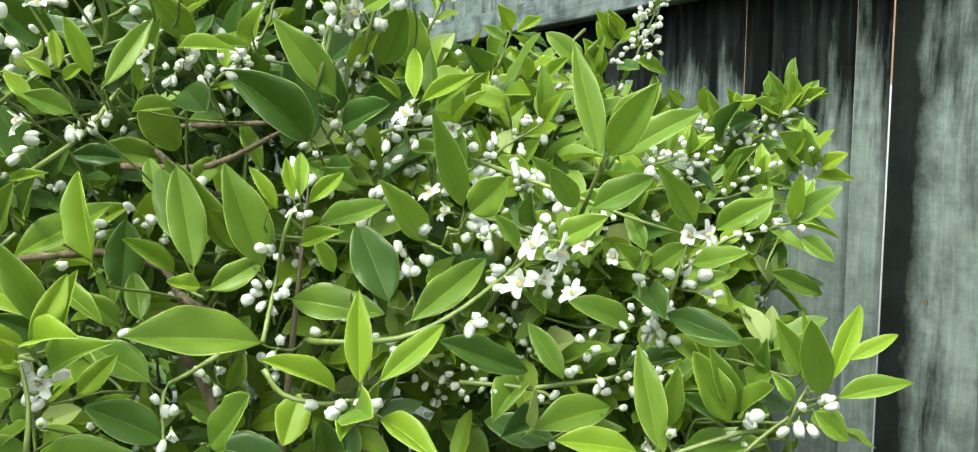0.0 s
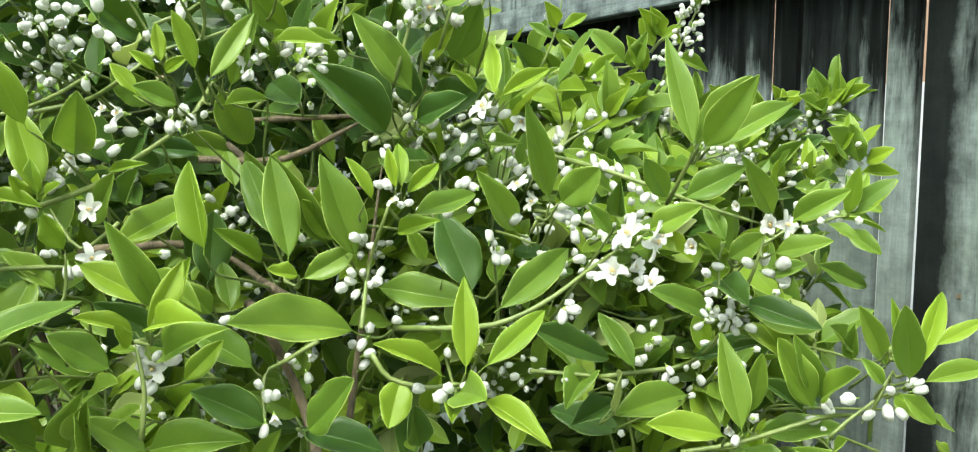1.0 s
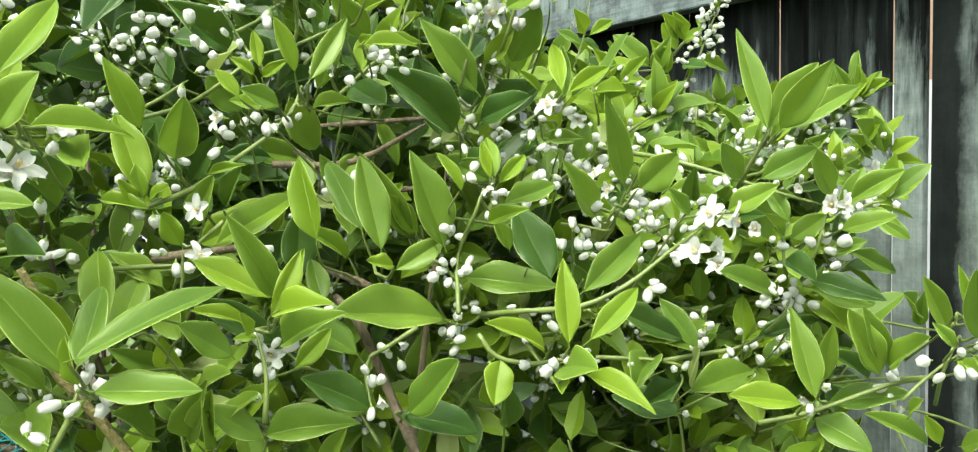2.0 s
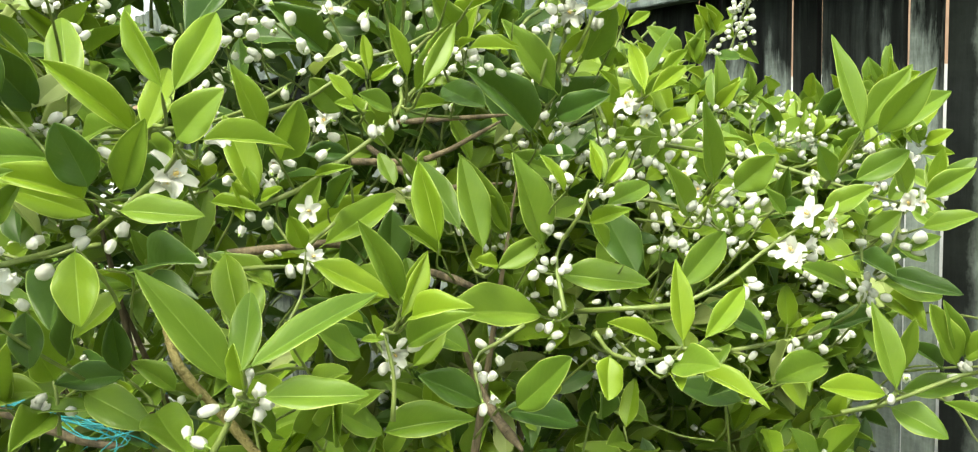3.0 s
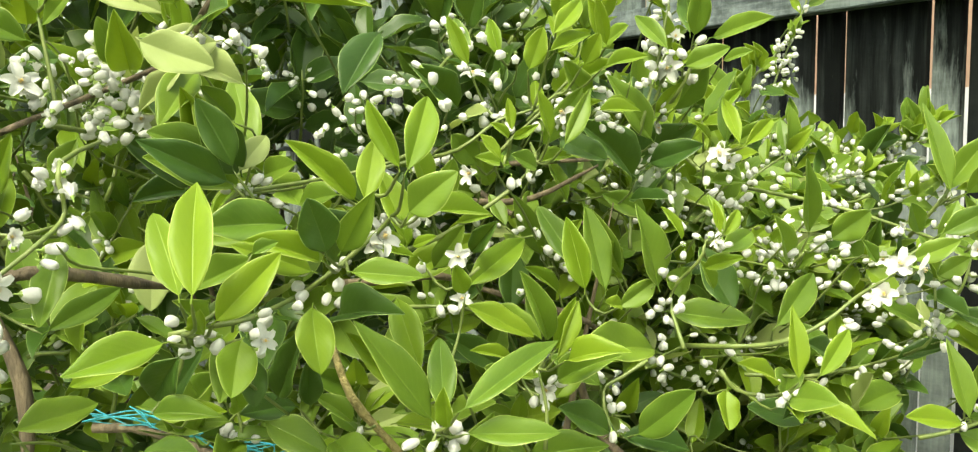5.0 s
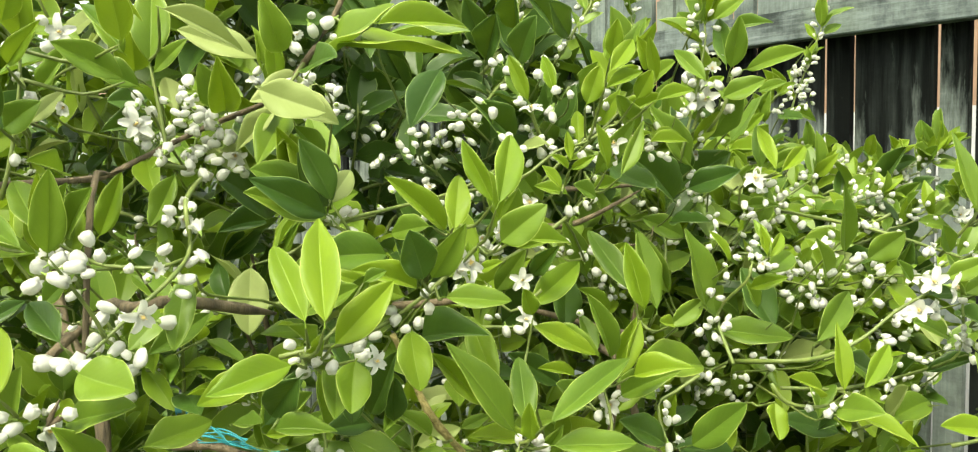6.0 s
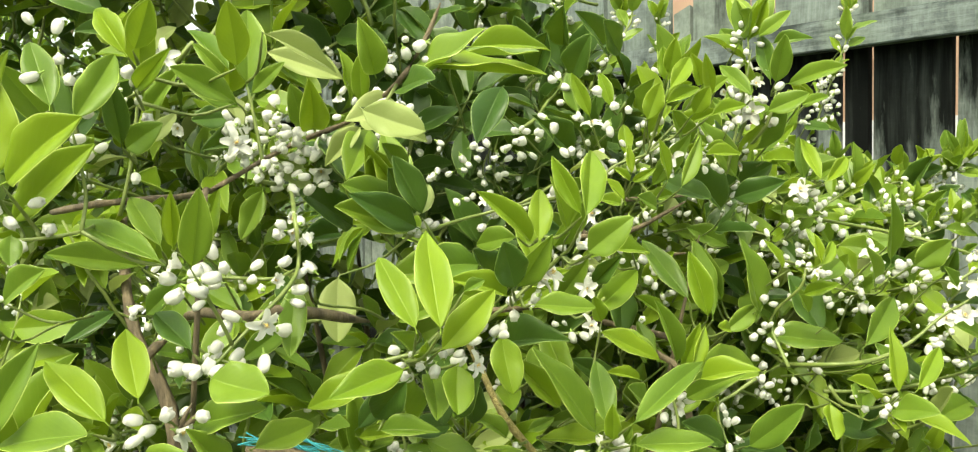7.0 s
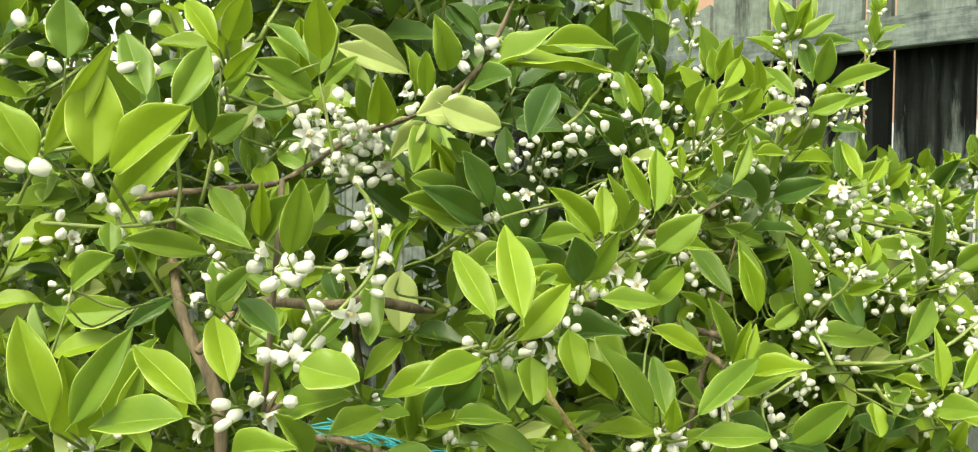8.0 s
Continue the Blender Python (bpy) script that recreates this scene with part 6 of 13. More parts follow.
leaf(shoots[56], (0.4444, -0.8766, 1.4781), (0.4534, -0.9083, 1.5055), 0.0185, (0.95, 0.00, -0.31), "M", 4)
leaf(shoots[105], (0.3913, -0.9469, 1.5042), (0.3839, -0.9529, 1.5389), 0.0164, (0.80, -0.60, 0.07), "M", 5)
leaf(shoots[137], (0.1952, -0.3302, 1.4653), (0.1983, -0.3399, 1.5013), 0.0170, (0.66, -0.71, -0.25), "M", 1)
leaf(shoots[137], (0.2090, -0.3118, 1.4609), (0.2303, -0.3456, 1.4852), 0.0204, (0.85, 0.18, -0.49), "M", 6)
leaf(shoots[140], (0.2927, -0.3486, 1.4553), (0.3125, -0.3668, 1.4802), 0.0173, (-0.07, -0.83, -0.55), "Y", 2)
leaf(shoots[140], (0.3005, -0.3393, 1.4469), (0.3011, -0.3533, 1.4788), 0.0141, (0.71, -0.64, -0.30), "M", 7)
leaf(shoots[7], (0.3036, -0.3389, 1.4244), (0.3405, -0.3537, 1.4650), 0.0283, (-0.15, -0.96, -0.22), "D", 3)
leaf(shoots[140], (0.3082, -0.3275, 1.4540), (0.3219, -0.3066, 1.4738), 0.0157, (0.47, -0.75, 0.47), "Y", 8)
leaf(shoots[7], (0.3299, -0.2952, 1.4669), (0.3248, -0.2908, 1.4981), 0.0126, (0.52, -0.83, 0.20), "M", 4)
leaf(shoots[7], (0.3374, -0.2875, 1.4515), (0.3477, -0.3322, 1.4693), 0.0188, (0.81, 0.37, 0.45), "M", 0)
leaf(shoots[7], (0.3410, -0.2772, 1.4825), (0.3379, -0.2784, 1.5113), 0.0118, (0.55, -0.83, 0.02), "M", 5)
leaf(shoots[7], (0.3441, -0.2775, 1.4557), (0.3655, -0.2500, 1.4811), 0.0168, (-0.17, -0.59, 0.79), "M", 1)
leaf(shoots[7], (0.3293, -0.2991, 1.4486), (0.3569, -0.2546, 1.4446), 0.0190, (0.45, -0.20, 0.87), "M", 6)
leaf(shoots[138], (0.2232, -0.2991, 1.4213), (0.2411, -0.2722, 1.4100), 0.0127, (0.83, -0.39, 0.39), "Y", 2)
leaf(shoots[142], (0.3088, -0.3346, 1.4075), (0.3347, -0.3468, 1.3892), 0.0157, (0.22, -0.64, 0.74), "M", 7)
leaf(shoots[139], (0.1754, -0.3685, 1.4026), (0.2023, -0.3623, 1.4296), 0.0187, (0.14, -0.99, 0.09), "M", 3)
leaf(shoots[72], (0.1892, -0.3546, 1.3722), (0.2001, -0.3984, 1.4023), 0.0221, (0.97, 0.26, 0.02), "M", 8)
leaf(shoots[138], (0.2071, -0.3252, 1.3991), (0.2381, -0.3197, 1.4187), 0.0187, (0.02, -0.97, 0.24), "D", 4)
leaf(shoots[139], (0.1690, -0.3826, 1.3720), (0.2067, -0.3926, 1.3519), 0.0204, (0.24, -0.61, 0.76), "D", 0)
leaf(shoots[142], (0.3241, -0.3125, 1.4133), (0.3514, -0.3092, 1.4312), 0.0173, (-0.03, -0.97, 0.23), "D", 5)
leaf(shoots[141], (0.3442, -0.2834, 1.4205), (0.3767, -0.3004, 1.4063), 0.0188, (0.03, -0.61, 0.79), "D", 1)
leaf(shoots[143], (0.4357, -0.9012, 1.5118), (0.4461, -0.8758, 1.5269), 0.0129, (0.68, -0.56, 0.47), "Y", 6)
leaf(shoots[146], (0.4034, -0.7920, 1.4198), (0.4120, -0.8520, 1.4641), 0.0351, (0.99, 0.14, -0.01), "D", 1)
leaf(shoots[150], (0.5233, -0.9466, 1.3559), (0.5159, -0.9543, 1.4035), 0.0180, (0.80, -0.60, 0.03), "Y", 3)
leaf(shoots[90], (0.5897, -0.8358, 1.2874), (0.6276, -0.8471, 1.3007), 0.0208, (-0.41, -0.68, 0.61), "M", 5)
leaf(shoots[5], (0.5309, -0.6283, 1.2743), (0.5600, -0.5943, 1.2851), 0.0176, (0.47, -0.60, 0.65), "D", 6)
leaf(shoots[153], (0.5395, -0.6944, 1.2470), (0.5708, -0.7180, 1.2813), 0.0222, (-0.62, -0.78, 0.03), "P", 2)
leaf(shoots[155], (0.3898, -1.2323, 1.5120), (0.4229, -1.2418, 1.5481), 0.0239, (0.70, -0.19, -0.69), "Y", 7)
leaf(shoots[118], (0.4023, -1.2265, 1.4836), (0.4155, -1.2552, 1.4815), 0.0165, (0.75, 0.30, 0.59), "D", 3)
leaf(shoots[156], (0.4619, -1.1480, 1.5043), (0.4680, -1.1915, 1.4933), 0.0215, (0.83, -0.02, 0.56), "P", 8)
leaf(shoots[157], (0.4081, -1.0782, 1.5409), (0.4449, -1.0283, 1.5412), 0.0233, (0.33, -0.25, 0.91), "M", 4)
leaf(shoots[158], (0.4414, -1.1350, 1.4608), (0.4519, -1.1555, 1.4801), 0.0144, (0.93, 0.35, -0.13), "M", 0)
leaf(shoots[159], (0.4451, -1.1395, 1.4386), (0.4638, -1.1819, 1.4585), 0.0245, (0.81, 0.50, 0.31), "M", 5)
leaf(shoots[162], (0.4130, -1.2901, 1.4091), (0.4509, -1.2913, 1.4513), 0.0236, (0.66, -0.45, -0.60), "Y", 2)
leaf(shoots[163], (0.3926, -1.2570, 1.4163), (0.4038, -1.2450, 1.4547), 0.0156, (0.86, -0.50, -0.09), "Y", 7)
leaf(shoots[114], (0.3657, -1.2680, 1.4517), (0.3944, -1.2875, 1.4652), 0.0180, (0.37, 0.83, 0.41), "M", 3)
leaf(shoots[101], (0.4273, -1.0601, 1.3750), (0.4550, -1.0948, 1.4129), 0.0365, (0.86, 0.46, -0.21), "D", 8)
leaf(shoots[164], (0.3884, -1.2867, 1.3798), (0.4172, -1.2743, 1.4050), 0.0152, (0.38, -0.92, 0.02), "M", 0)
leaf(shoots[166], (0.4657, -1.1891, 1.3062), (0.4970, -1.1630, 1.3119), 0.0133, (0.41, -0.63, 0.66), "Y", 6)
leaf(shoots[166], (0.4678, -1.1899, 1.3103), (0.4960, -1.1744, 1.3472), 0.0152, (0.41, -0.91, 0.07), "D", 2)
leaf(shoots[130], (0.4869, -1.1325, 1.3116), (0.5149, -1.1319, 1.3514), 0.0196, (0.35, -0.91, -0.23), "D", 7)
leaf(shoots[152], (0.5063, -1.0634, 1.3078), (0.4985, -1.0929, 1.3458), 0.0185, (0.99, -0.06, 0.16), "Y", 3)
leaf(shoots[1], (0.4269, -0.9801, 1.3948), (0.4446, -0.9612, 1.4017), 0.0077, (0.56, -0.69, 0.46), "Y", 1)
leaf(shoots[167], (0.4301, -0.9714, 1.3741), (0.4614, -0.9673, 1.3978), 0.0154, (0.34, -0.89, -0.30), "D", 6)
leaf(shoots[144], (0.4136, -0.8791, 1.4530), (0.4657, -0.8792, 1.4370), 0.0233, (0.23, -0.62, 0.75), "D", 2)
leaf(shoots[171], (0.1835, -0.3566, 1.5178), (0.2009, -0.3183, 1.5041), 0.0183, (0.90, -0.28, 0.34), "M", 1)
leaf(shoots[9], (0.1757, -0.3669, 1.5360), (0.1836, -0.3913, 1.5700), 0.0198, (0.92, -0.17, -0.34), "Y", 6)
leaf(shoots[9], (0.1714, -0.3760, 1.5255), (0.1687, -0.3939, 1.5581), 0.0183, (0.94, -0.33, -0.10), "Y", 2)
leaf(shoots[172], (0.1668, -0.3843, 1.4981), (0.1781, -0.4150, 1.5355), 0.0229, (0.94, -0.05, -0.32), "Y", 7)
leaf(shoots[172], (0.1703, -0.3818, 1.4776), (0.1873, -0.4201, 1.4949), 0.0198, (0.84, 0.48, 0.24), "Y", 3)
leaf(shoots[173], (0.4687, -1.0231, 1.4178), (0.4716, -1.0419, 1.4579), 0.0159, (0.98, 0.19, 0.02), "Y", 8)
leaf(shoots[174], (0.2556, -0.8839, 1.5460), (0.2973, -0.8998, 1.5852), 0.0293, (0.13, -0.86, -0.49), "D", 4)
leaf(shoots[174], (0.2418, -0.8799, 1.5595), (0.2619, -0.9105, 1.6007), 0.0264, (0.81, -0.20, -0.55), "D", 0)
leaf(shoots[175], (0.3336, -0.9073, 1.5367), (0.3722, -0.9282, 1.5669), 0.0268, (-0.09, -0.87, -0.49), "D", 5)
leaf(shoots[176], (0.3131, -0.8500, 1.5701), (0.3349, -0.8930, 1.5963), 0.0253, (0.92, 0.34, -0.21), "D", 1)
leaf(shoots[176], (0.2679, -0.8630, 1.5750), (0.3041, -0.8870, 1.6074), 0.0294, (0.17, -0.69, -0.70), "D", 6)
leaf(shoots[175], (0.3576, -0.8710, 1.5575), (0.3819, -0.9093, 1.5822), 0.0239, (0.88, 0.35, -0.33), "D", 2)
leaf(shoots[121], (0.4223, -1.1424, 1.4434), (0.4506, -1.1654, 1.4755), 0.0222, (0.76, 0.03, -0.65), "Y", 3)
leaf(shoots[178], (0.6584, -0.5880, 1.2750), (0.6850, -0.5913, 1.2633), 0.0156, (0.27, -0.58, 0.77), "Y", 8)
leaf(shoots[178], (0.6636, -0.5778, 1.2643), (0.6783, -0.5595, 1.2526), 0.0103, (0.45, 0.19, 0.87), "M", 4)
leaf(shoots[180], (0.5913, -0.6398, 1.2309), (0.6306, -0.6322, 1.2226), 0.0218, (0.27, -0.63, 0.72), "M", 5)
leaf(shoots[181], (0.6486, -0.5980, 1.2187), (0.6386, -0.6434, 1.2453), 0.0146, (0.90, 0.06, 0.44), "M", 1)
leaf(shoots[181], (0.6520, -0.5939, 1.2190), (0.6446, -0.5985, 1.2385), 0.0104, (0.78, -0.61, 0.15), "Y", 6)
leaf(shoots[181], (0.6586, -0.5854, 1.2194), (0.6872, -0.5915, 1.2356), 0.0166, (-0.42, -0.78, 0.46), "M", 2)
leaf(shoots[23], (0.5494, -1.0693, 1.3017), (0.5358, -1.1091, 1.3604), 0.0211, (0.79, -0.13, 0.60), "M", 8)
leaf(shoots[23], (0.5598, -1.0726, 1.3094), (0.5312, -1.0554, 1.3440), 0.0160, (0.82, -0.46, 0.35), "M", 2)
twig(shoots[23], [(0.5513, -1.0704, 1.2996), (0.5465, -1.0655, 1.2985), (0.5592, -1.0723, 1.3101)], 0.0011, 0.0008, STEM)
leaf(shoots[23], (0.5622, -1.0715, 1.3035), (0.5709, -1.0788, 1.3266), 0.0114, (0.60, -0.66, 0.45), "Y", 7)
twig(shoots[23], [(0.5513, -1.0704, 1.2996), (0.5478, -1.0649, 1.2956), (0.5624, -1.0716, 1.3040)], 0.0011, 0.0008, STEM)
leaf(shoots[23], (0.5861, -1.0797, 1.3192), (0.5765, -1.0093, 1.3433), 0.0165, (0.57, -0.38, 0.73), "M", 8)
twig(shoots[23], [(0.5513, -1.0704, 1.2996), (0.5597, -1.0691, 1.3034), (0.5859, -1.0783, 1.3197)], 0.0011, 0.0008, STEM)
leaf(shoots[23], (0.5752, -1.0691, 1.3036), (0.6026, -1.0292, 1.3066), 0.0177, (0.58, -0.39, 0.71), "M", 0)
twig(shoots[23], [(0.5513, -1.0704, 1.2996), (0.5543, -1.0637, 1.2956), (0.5757, -1.0683, 1.3037)], 0.0011, 0.0008, STEM)
leaf(shoots[21], (0.5407, -1.1334, 1.3723), (0.5537, -1.1365, 1.3401), 0.0191, (0.91, -0.36, 0.21), "Y", 2)
twig(shoots[21], [(0.5159, -1.1127, 1.3395), (0.5193, -1.1171, 1.3499), (0.5410, -1.1335, 1.3717)], 0.0011, 0.0008, STEM)
leaf(shoots[130], (0.5986, -1.2098, 1.3878), (0.5621, -1.1936, 1.4329), 0.0185, (0.90, -0.43, 0.11), "Y", 8)
twig(shoots[130], [(0.5459, -1.1981, 1.3651), (0.5633, -1.1979, 1.3704), (0.5979, -1.2095, 1.3887)], 0.0011, 0.0008, STEM)
leaf(shoots[130], (0.5704, -1.2061, 1.3838), (0.5320, -1.2053, 1.4195), 0.0159, (0.91, -0.40, 0.12), "Y", 2)
twig(shoots[130], [(0.5459, -1.1981, 1.3651), (0.5492, -1.1961, 1.3684), (0.5696, -1.2061, 1.3845)], 0.0011, 0.0008, STEM)
leaf(shoots[130], (0.5651, -1.1912, 1.3720), (0.5811, -1.1669, 1.4033), 0.0183, (0.83, -0.24, 0.50), "Y", 0)
twig(shoots[130], [(0.5459, -1.1981, 1.3651), (0.5465, -1.1886, 1.3625), (0.5654, -1.1907, 1.3726)], 0.0011, 0.0008, STEM)
leaf(shoots[130], (0.5685, -1.2099, 1.3677), (0.5654, -1.2523, 1.3585), 0.0176, (0.74, -0.10, 0.66), "Y", 8)
twig(shoots[130], [(0.5459, -1.1981, 1.3651), (0.5482, -1.1980, 1.3604), (0.5684, -1.2107, 1.3675)], 0.0011, 0.0008, STEM)
leaf(shoots[130], (0.5607, -1.1756, 1.3639), (0.5775, -1.1880, 1.3428), 0.0184, (0.91, -0.26, 0.33), "Y", 2)
twig(shoots[130], [(0.5459, -1.1981, 1.3651), (0.5443, -1.1808, 1.3585), (0.5610, -1.1758, 1.3635)], 0.0011, 0.0008, STEM)
leaf(shoots[101], (0.4897, -1.1536, 1.4285), (0.4912, -1.2015, 1.4523), 0.0200, (0.92, -0.22, 0.31), "D", 8)
twig(shoots[101], [(0.5034, -1.1324, 1.4035), (0.4875, -1.1370, 1.4100), (0.4897, -1.1546, 1.4290)], 0.0011, 0.0008, STEM)
leaf(shoots[101], (0.4901, -1.1536, 1.4356), (0.4932, -1.1718, 1.4719), 0.0180, (0.99, -0.10, 0.09), "D", 0)
twig(shoots[101], [(0.5034, -1.1324, 1.4035), (0.4877, -1.1370, 1.4136), (0.4902, -1.1540, 1.4363)], 0.0011, 0.0008, STEM)
leaf(shoots[158], (0.4077, -1.1141, 1.4392), (0.3614, -1.1065, 1.4920), 0.0221, (0.95, -0.31, 0.07), "M", 2)
leaf(shoots[159], (0.4511, -1.1372, 1.4328), (0.4380, -1.1138, 1.4572), 0.0152, (0.93, -0.30, 0.21), "P", 5)
leaf(shoots[101], (0.5290, -1.1388, 1.4086), (0.5344, -1.1833, 1.4132), 0.0231, (0.85, -0.26, 0.45), "M", 0)
twig(shoots[101], [(0.5034, -1.1324, 1.4035), (0.5072, -1.1296, 1.4001), (0.5291, -1.1397, 1.4087)], 0.0011, 0.0008, STEM)
leaf(shoots[22], (0.5404, -1.1267, 1.3917), (0.5448, -1.1667, 1.4062), 0.0158, (0.79, -0.27, 0.54), "Y", 1)
twig(shoots[22], [(0.5205, -1.1101, 1.3865), (0.5215, -1.1124, 1.3831), (0.5405, -1.1275, 1.3920)], 0.0011, 0.0008, STEM)
leaf(shoots[130], (0.5591, -1.1708, 1.4001), (0.5604, -1.1585, 1.4071), 0.0078, (0.76, -0.24, 0.60), "M", 1)
twig(shoots[130], [(0.5459, -1.1981, 1.3651), (0.5435, -1.1784, 1.3766), (0.5591, -1.1706, 1.4002)], 0.0011, 0.0008, STEM)
leaf(shoots[22], (0.5453, -1.1286, 1.3954), (0.5557, -1.1411, 1.4239), 0.0204, (0.89, -0.35, 0.29), "D", 2)
twig(shoots[22], [(0.5222, -1.1071, 1.3894), (0.5248, -1.1119, 1.3864), (0.5455, -1.1289, 1.3960)], 0.0011, 0.0008, STEM)
leaf(shoots[102], (0.5302, -1.1123, 1.4231), (0.5019, -1.1253, 1.4196), 0.0154, (0.87, -0.34, 0.35), "M", 0)
twig(shoots[102], [(0.5328, -1.0984, 1.4236), (0.5225, -1.0994, 1.4174), (0.5296, -1.1126, 1.4230)], 0.0011, 0.0008, STEM)
leaf(shoots[22], (0.5249, -1.1122, 1.3920), (0.5526, -1.1046, 1.4260), 0.0163, (0.94, -0.22, 0.27), "M", 8)
leaf(shoots[22], (0.5476, -1.1186, 1.3869), (0.5679, -1.0871, 1.3861), 0.0157, (0.71, -0.34, 0.62), "M", 0)
twig(shoots[22], [(0.5222, -1.1071, 1.3894), (0.5259, -1.1069, 1.3821), (0.5480, -1.1180, 1.3869)], 0.0011, 0.0008, STEM)
leaf(shoots[102], (0.5337, -1.1041, 1.4192), (0.5369, -1.1422, 1.4510), 0.0158, (0.93, -0.18, 0.31), "Y", 1)
leaf(shoots[102], (0.5360, -1.1035, 1.4195), (0.5162, -1.0852, 1.4510), 0.0149, (0.91, -0.42, 0.03), "Y", 2)
leaf(shoots[102], (0.5752, -1.1037, 1.4357), (0.5639, -1.1138, 1.4702), 0.0116, (0.73, -0.68, 0.09), "Y", 6)
twig(shoots[102], [(0.5328, -1.0984, 1.4236), (0.5450, -1.0950, 1.4237), (0.5750, -1.1039, 1.4364)], 0.0011, 0.0008, STEM)
leaf(shoots[22], (0.5732, -1.1003, 1.4339), (0.5505, -1.0720, 1.4751), 0.0171, (0.92, -0.38, -0.01), "Y", 0)
twig(shoots[22], [(0.5402, -1.0895, 1.4122), (0.5477, -1.0889, 1.4170), (0.5727, -1.0997, 1.4347)], 0.0011, 0.0008, STEM)
leaf(shoots[22], (0.5731, -1.0989, 1.4148), (0.5982, -1.0918, 1.4354), 0.0187, (0.83, -0.44, 0.35), "M", 5)
twig(shoots[22], [(0.5402, -1.0895, 1.4122), (0.5477, -1.0882, 1.4075), (0.5736, -1.0988, 1.4152)], 0.0011, 0.0008, STEM)
leaf(shoots[22], (0.5712, -1.0898, 1.4166), (0.5696, -1.0446, 1.4159), 0.0157, (0.63, -0.37, 0.69), "Y", 1)
twig(shoots[22], [(0.5402, -1.0895, 1.4122), (0.5467, -1.0837, 1.4084), (0.5712, -1.0889, 1.4166)], 0.0011, 0.0008, STEM)
leaf(shoots[149], (0.4387, -0.9816, 1.3513), (0.4374, -0.9277, 1.3845), 0.0222, (0.76, -0.50, 0.41), "Y", 0)
leaf(shoots[173], (0.4071, -0.9859, 1.3616), (0.4366, -0.9805, 1.3933), 0.0176, (0.82, -0.48, 0.31), "M", 0)
twig(shoots[173], [(0.4047, -0.9770, 1.3733), (0.3969, -0.9755, 1.3614), (0.4077, -0.9858, 1.3622)], 0.0011, 0.0008, STEM)
leaf(shoots[26], (0.4707, -1.0023, 1.3485), (0.4955, -0.9627, 1.3286), 0.0189, (0.60, -0.40, 0.70), "Y", 0)
twig(shoots[26], [(0.4478, -0.9882, 1.3404), (0.4503, -0.9892, 1.3385), (0.4712, -1.0015, 1.3481)], 0.0011, 0.0008, STEM)
leaf(shoots[79], (0.4823, -1.0072, 1.3560), (0.4855, -1.0177, 1.3760), 0.0127, (0.78, -0.46, 0.42), "Y", 4)
twig(shoots[79], [(0.4865, -1.0205, 1.3180), (0.4754, -1.0078, 1.3310), (0.4824, -1.0074, 1.3564)], 0.0011, 0.0008, STEM)
leaf(shoots[17], (0.5123, -0.9642, 1.3250), (0.5248, -0.9937, 1.3724), 0.0169, (0.89, -0.30, 0.36), "M", 1)
twig(shoots[17], [(0.5195, -0.9799, 1.3134), (0.5069, -0.9660, 1.3132), (0.5125, -0.9648, 1.3259)], 0.0011, 0.0008, STEM)
leaf(shoots[17], (0.5122, -0.9619, 1.3197), (0.5234, -0.9528, 1.3547), 0.0127, (0.76, -0.58, 0.29), "Y", 6)
twig(shoots[17], [(0.5195, -0.9799, 1.3134), (0.5068, -0.9649, 1.3105), (0.5124, -0.9617, 1.3204)], 0.0011, 0.0008, STEM)
leaf(shoots[17], (0.5403, -0.9762, 1.3216), (0.5782, -0.9628, 1.3368), 0.0191, (0.50, -0.42, 0.75), "Y", 1)
twig(shoots[17], [(0.5195, -0.9799, 1.3134), (0.5209, -0.9720, 1.3115), (0.5411, -0.9759, 1.3219)], 0.0011, 0.0008, STEM)
leaf(shoots[81], (0.5069, -0.8881, 1.2517), (0.5506, -0.8774, 1.2896), 0.0245, (0.64, -0.62, 0.46), "M", 2)
twig(shoots[81], [(0.4917, -0.8882, 1.2493), (0.4903, -0.8821, 1.2445), (0.5078, -0.8879, 1.2525)], 0.0011, 0.0008, STEM)
leaf(shoots[26], (0.4669, -1.0470, 1.3575), (0.5042, -1.0530, 1.3223), 0.0192, (0.85, -0.44, 0.30), "Y", 0)
twig(shoots[26], [(0.4404, -1.0567, 1.3424), (0.4446, -1.0458, 1.3439), (0.4676, -1.0471, 1.3568)], 0.0011, 0.0008, STEM)
leaf(shoots[77], (0.4284, -0.9392, 1.2872), (0.4313, -0.9882, 1.3199), 0.0196, (0.74, -0.47, 0.49), "D", 0)
twig(shoots[77], [(0.4473, -0.9234, 1.2718), (0.4288, -0.9253, 1.2735), (0.4285, -0.9402, 1.2879)], 0.0011, 0.0008, STEM)
leaf(shoots[77], (0.4868, -0.9740, 1.3116), (0.4871, -1.0045, 1.3230), 0.0113, (0.62, -0.40, 0.67), "Y", 1)
twig(shoots[77], [(0.5052, -0.9671, 1.2864), (0.4870, -0.9646, 1.2930), (0.4868, -0.9746, 1.3118)], 0.0011, 0.0008, STEM)
leaf(shoots[164], (0.3757, -1.2299, 1.3399), (0.3573, -1.1803, 1.3622), 0.0176, (0.85, -0.12, 0.51), "M", 0)
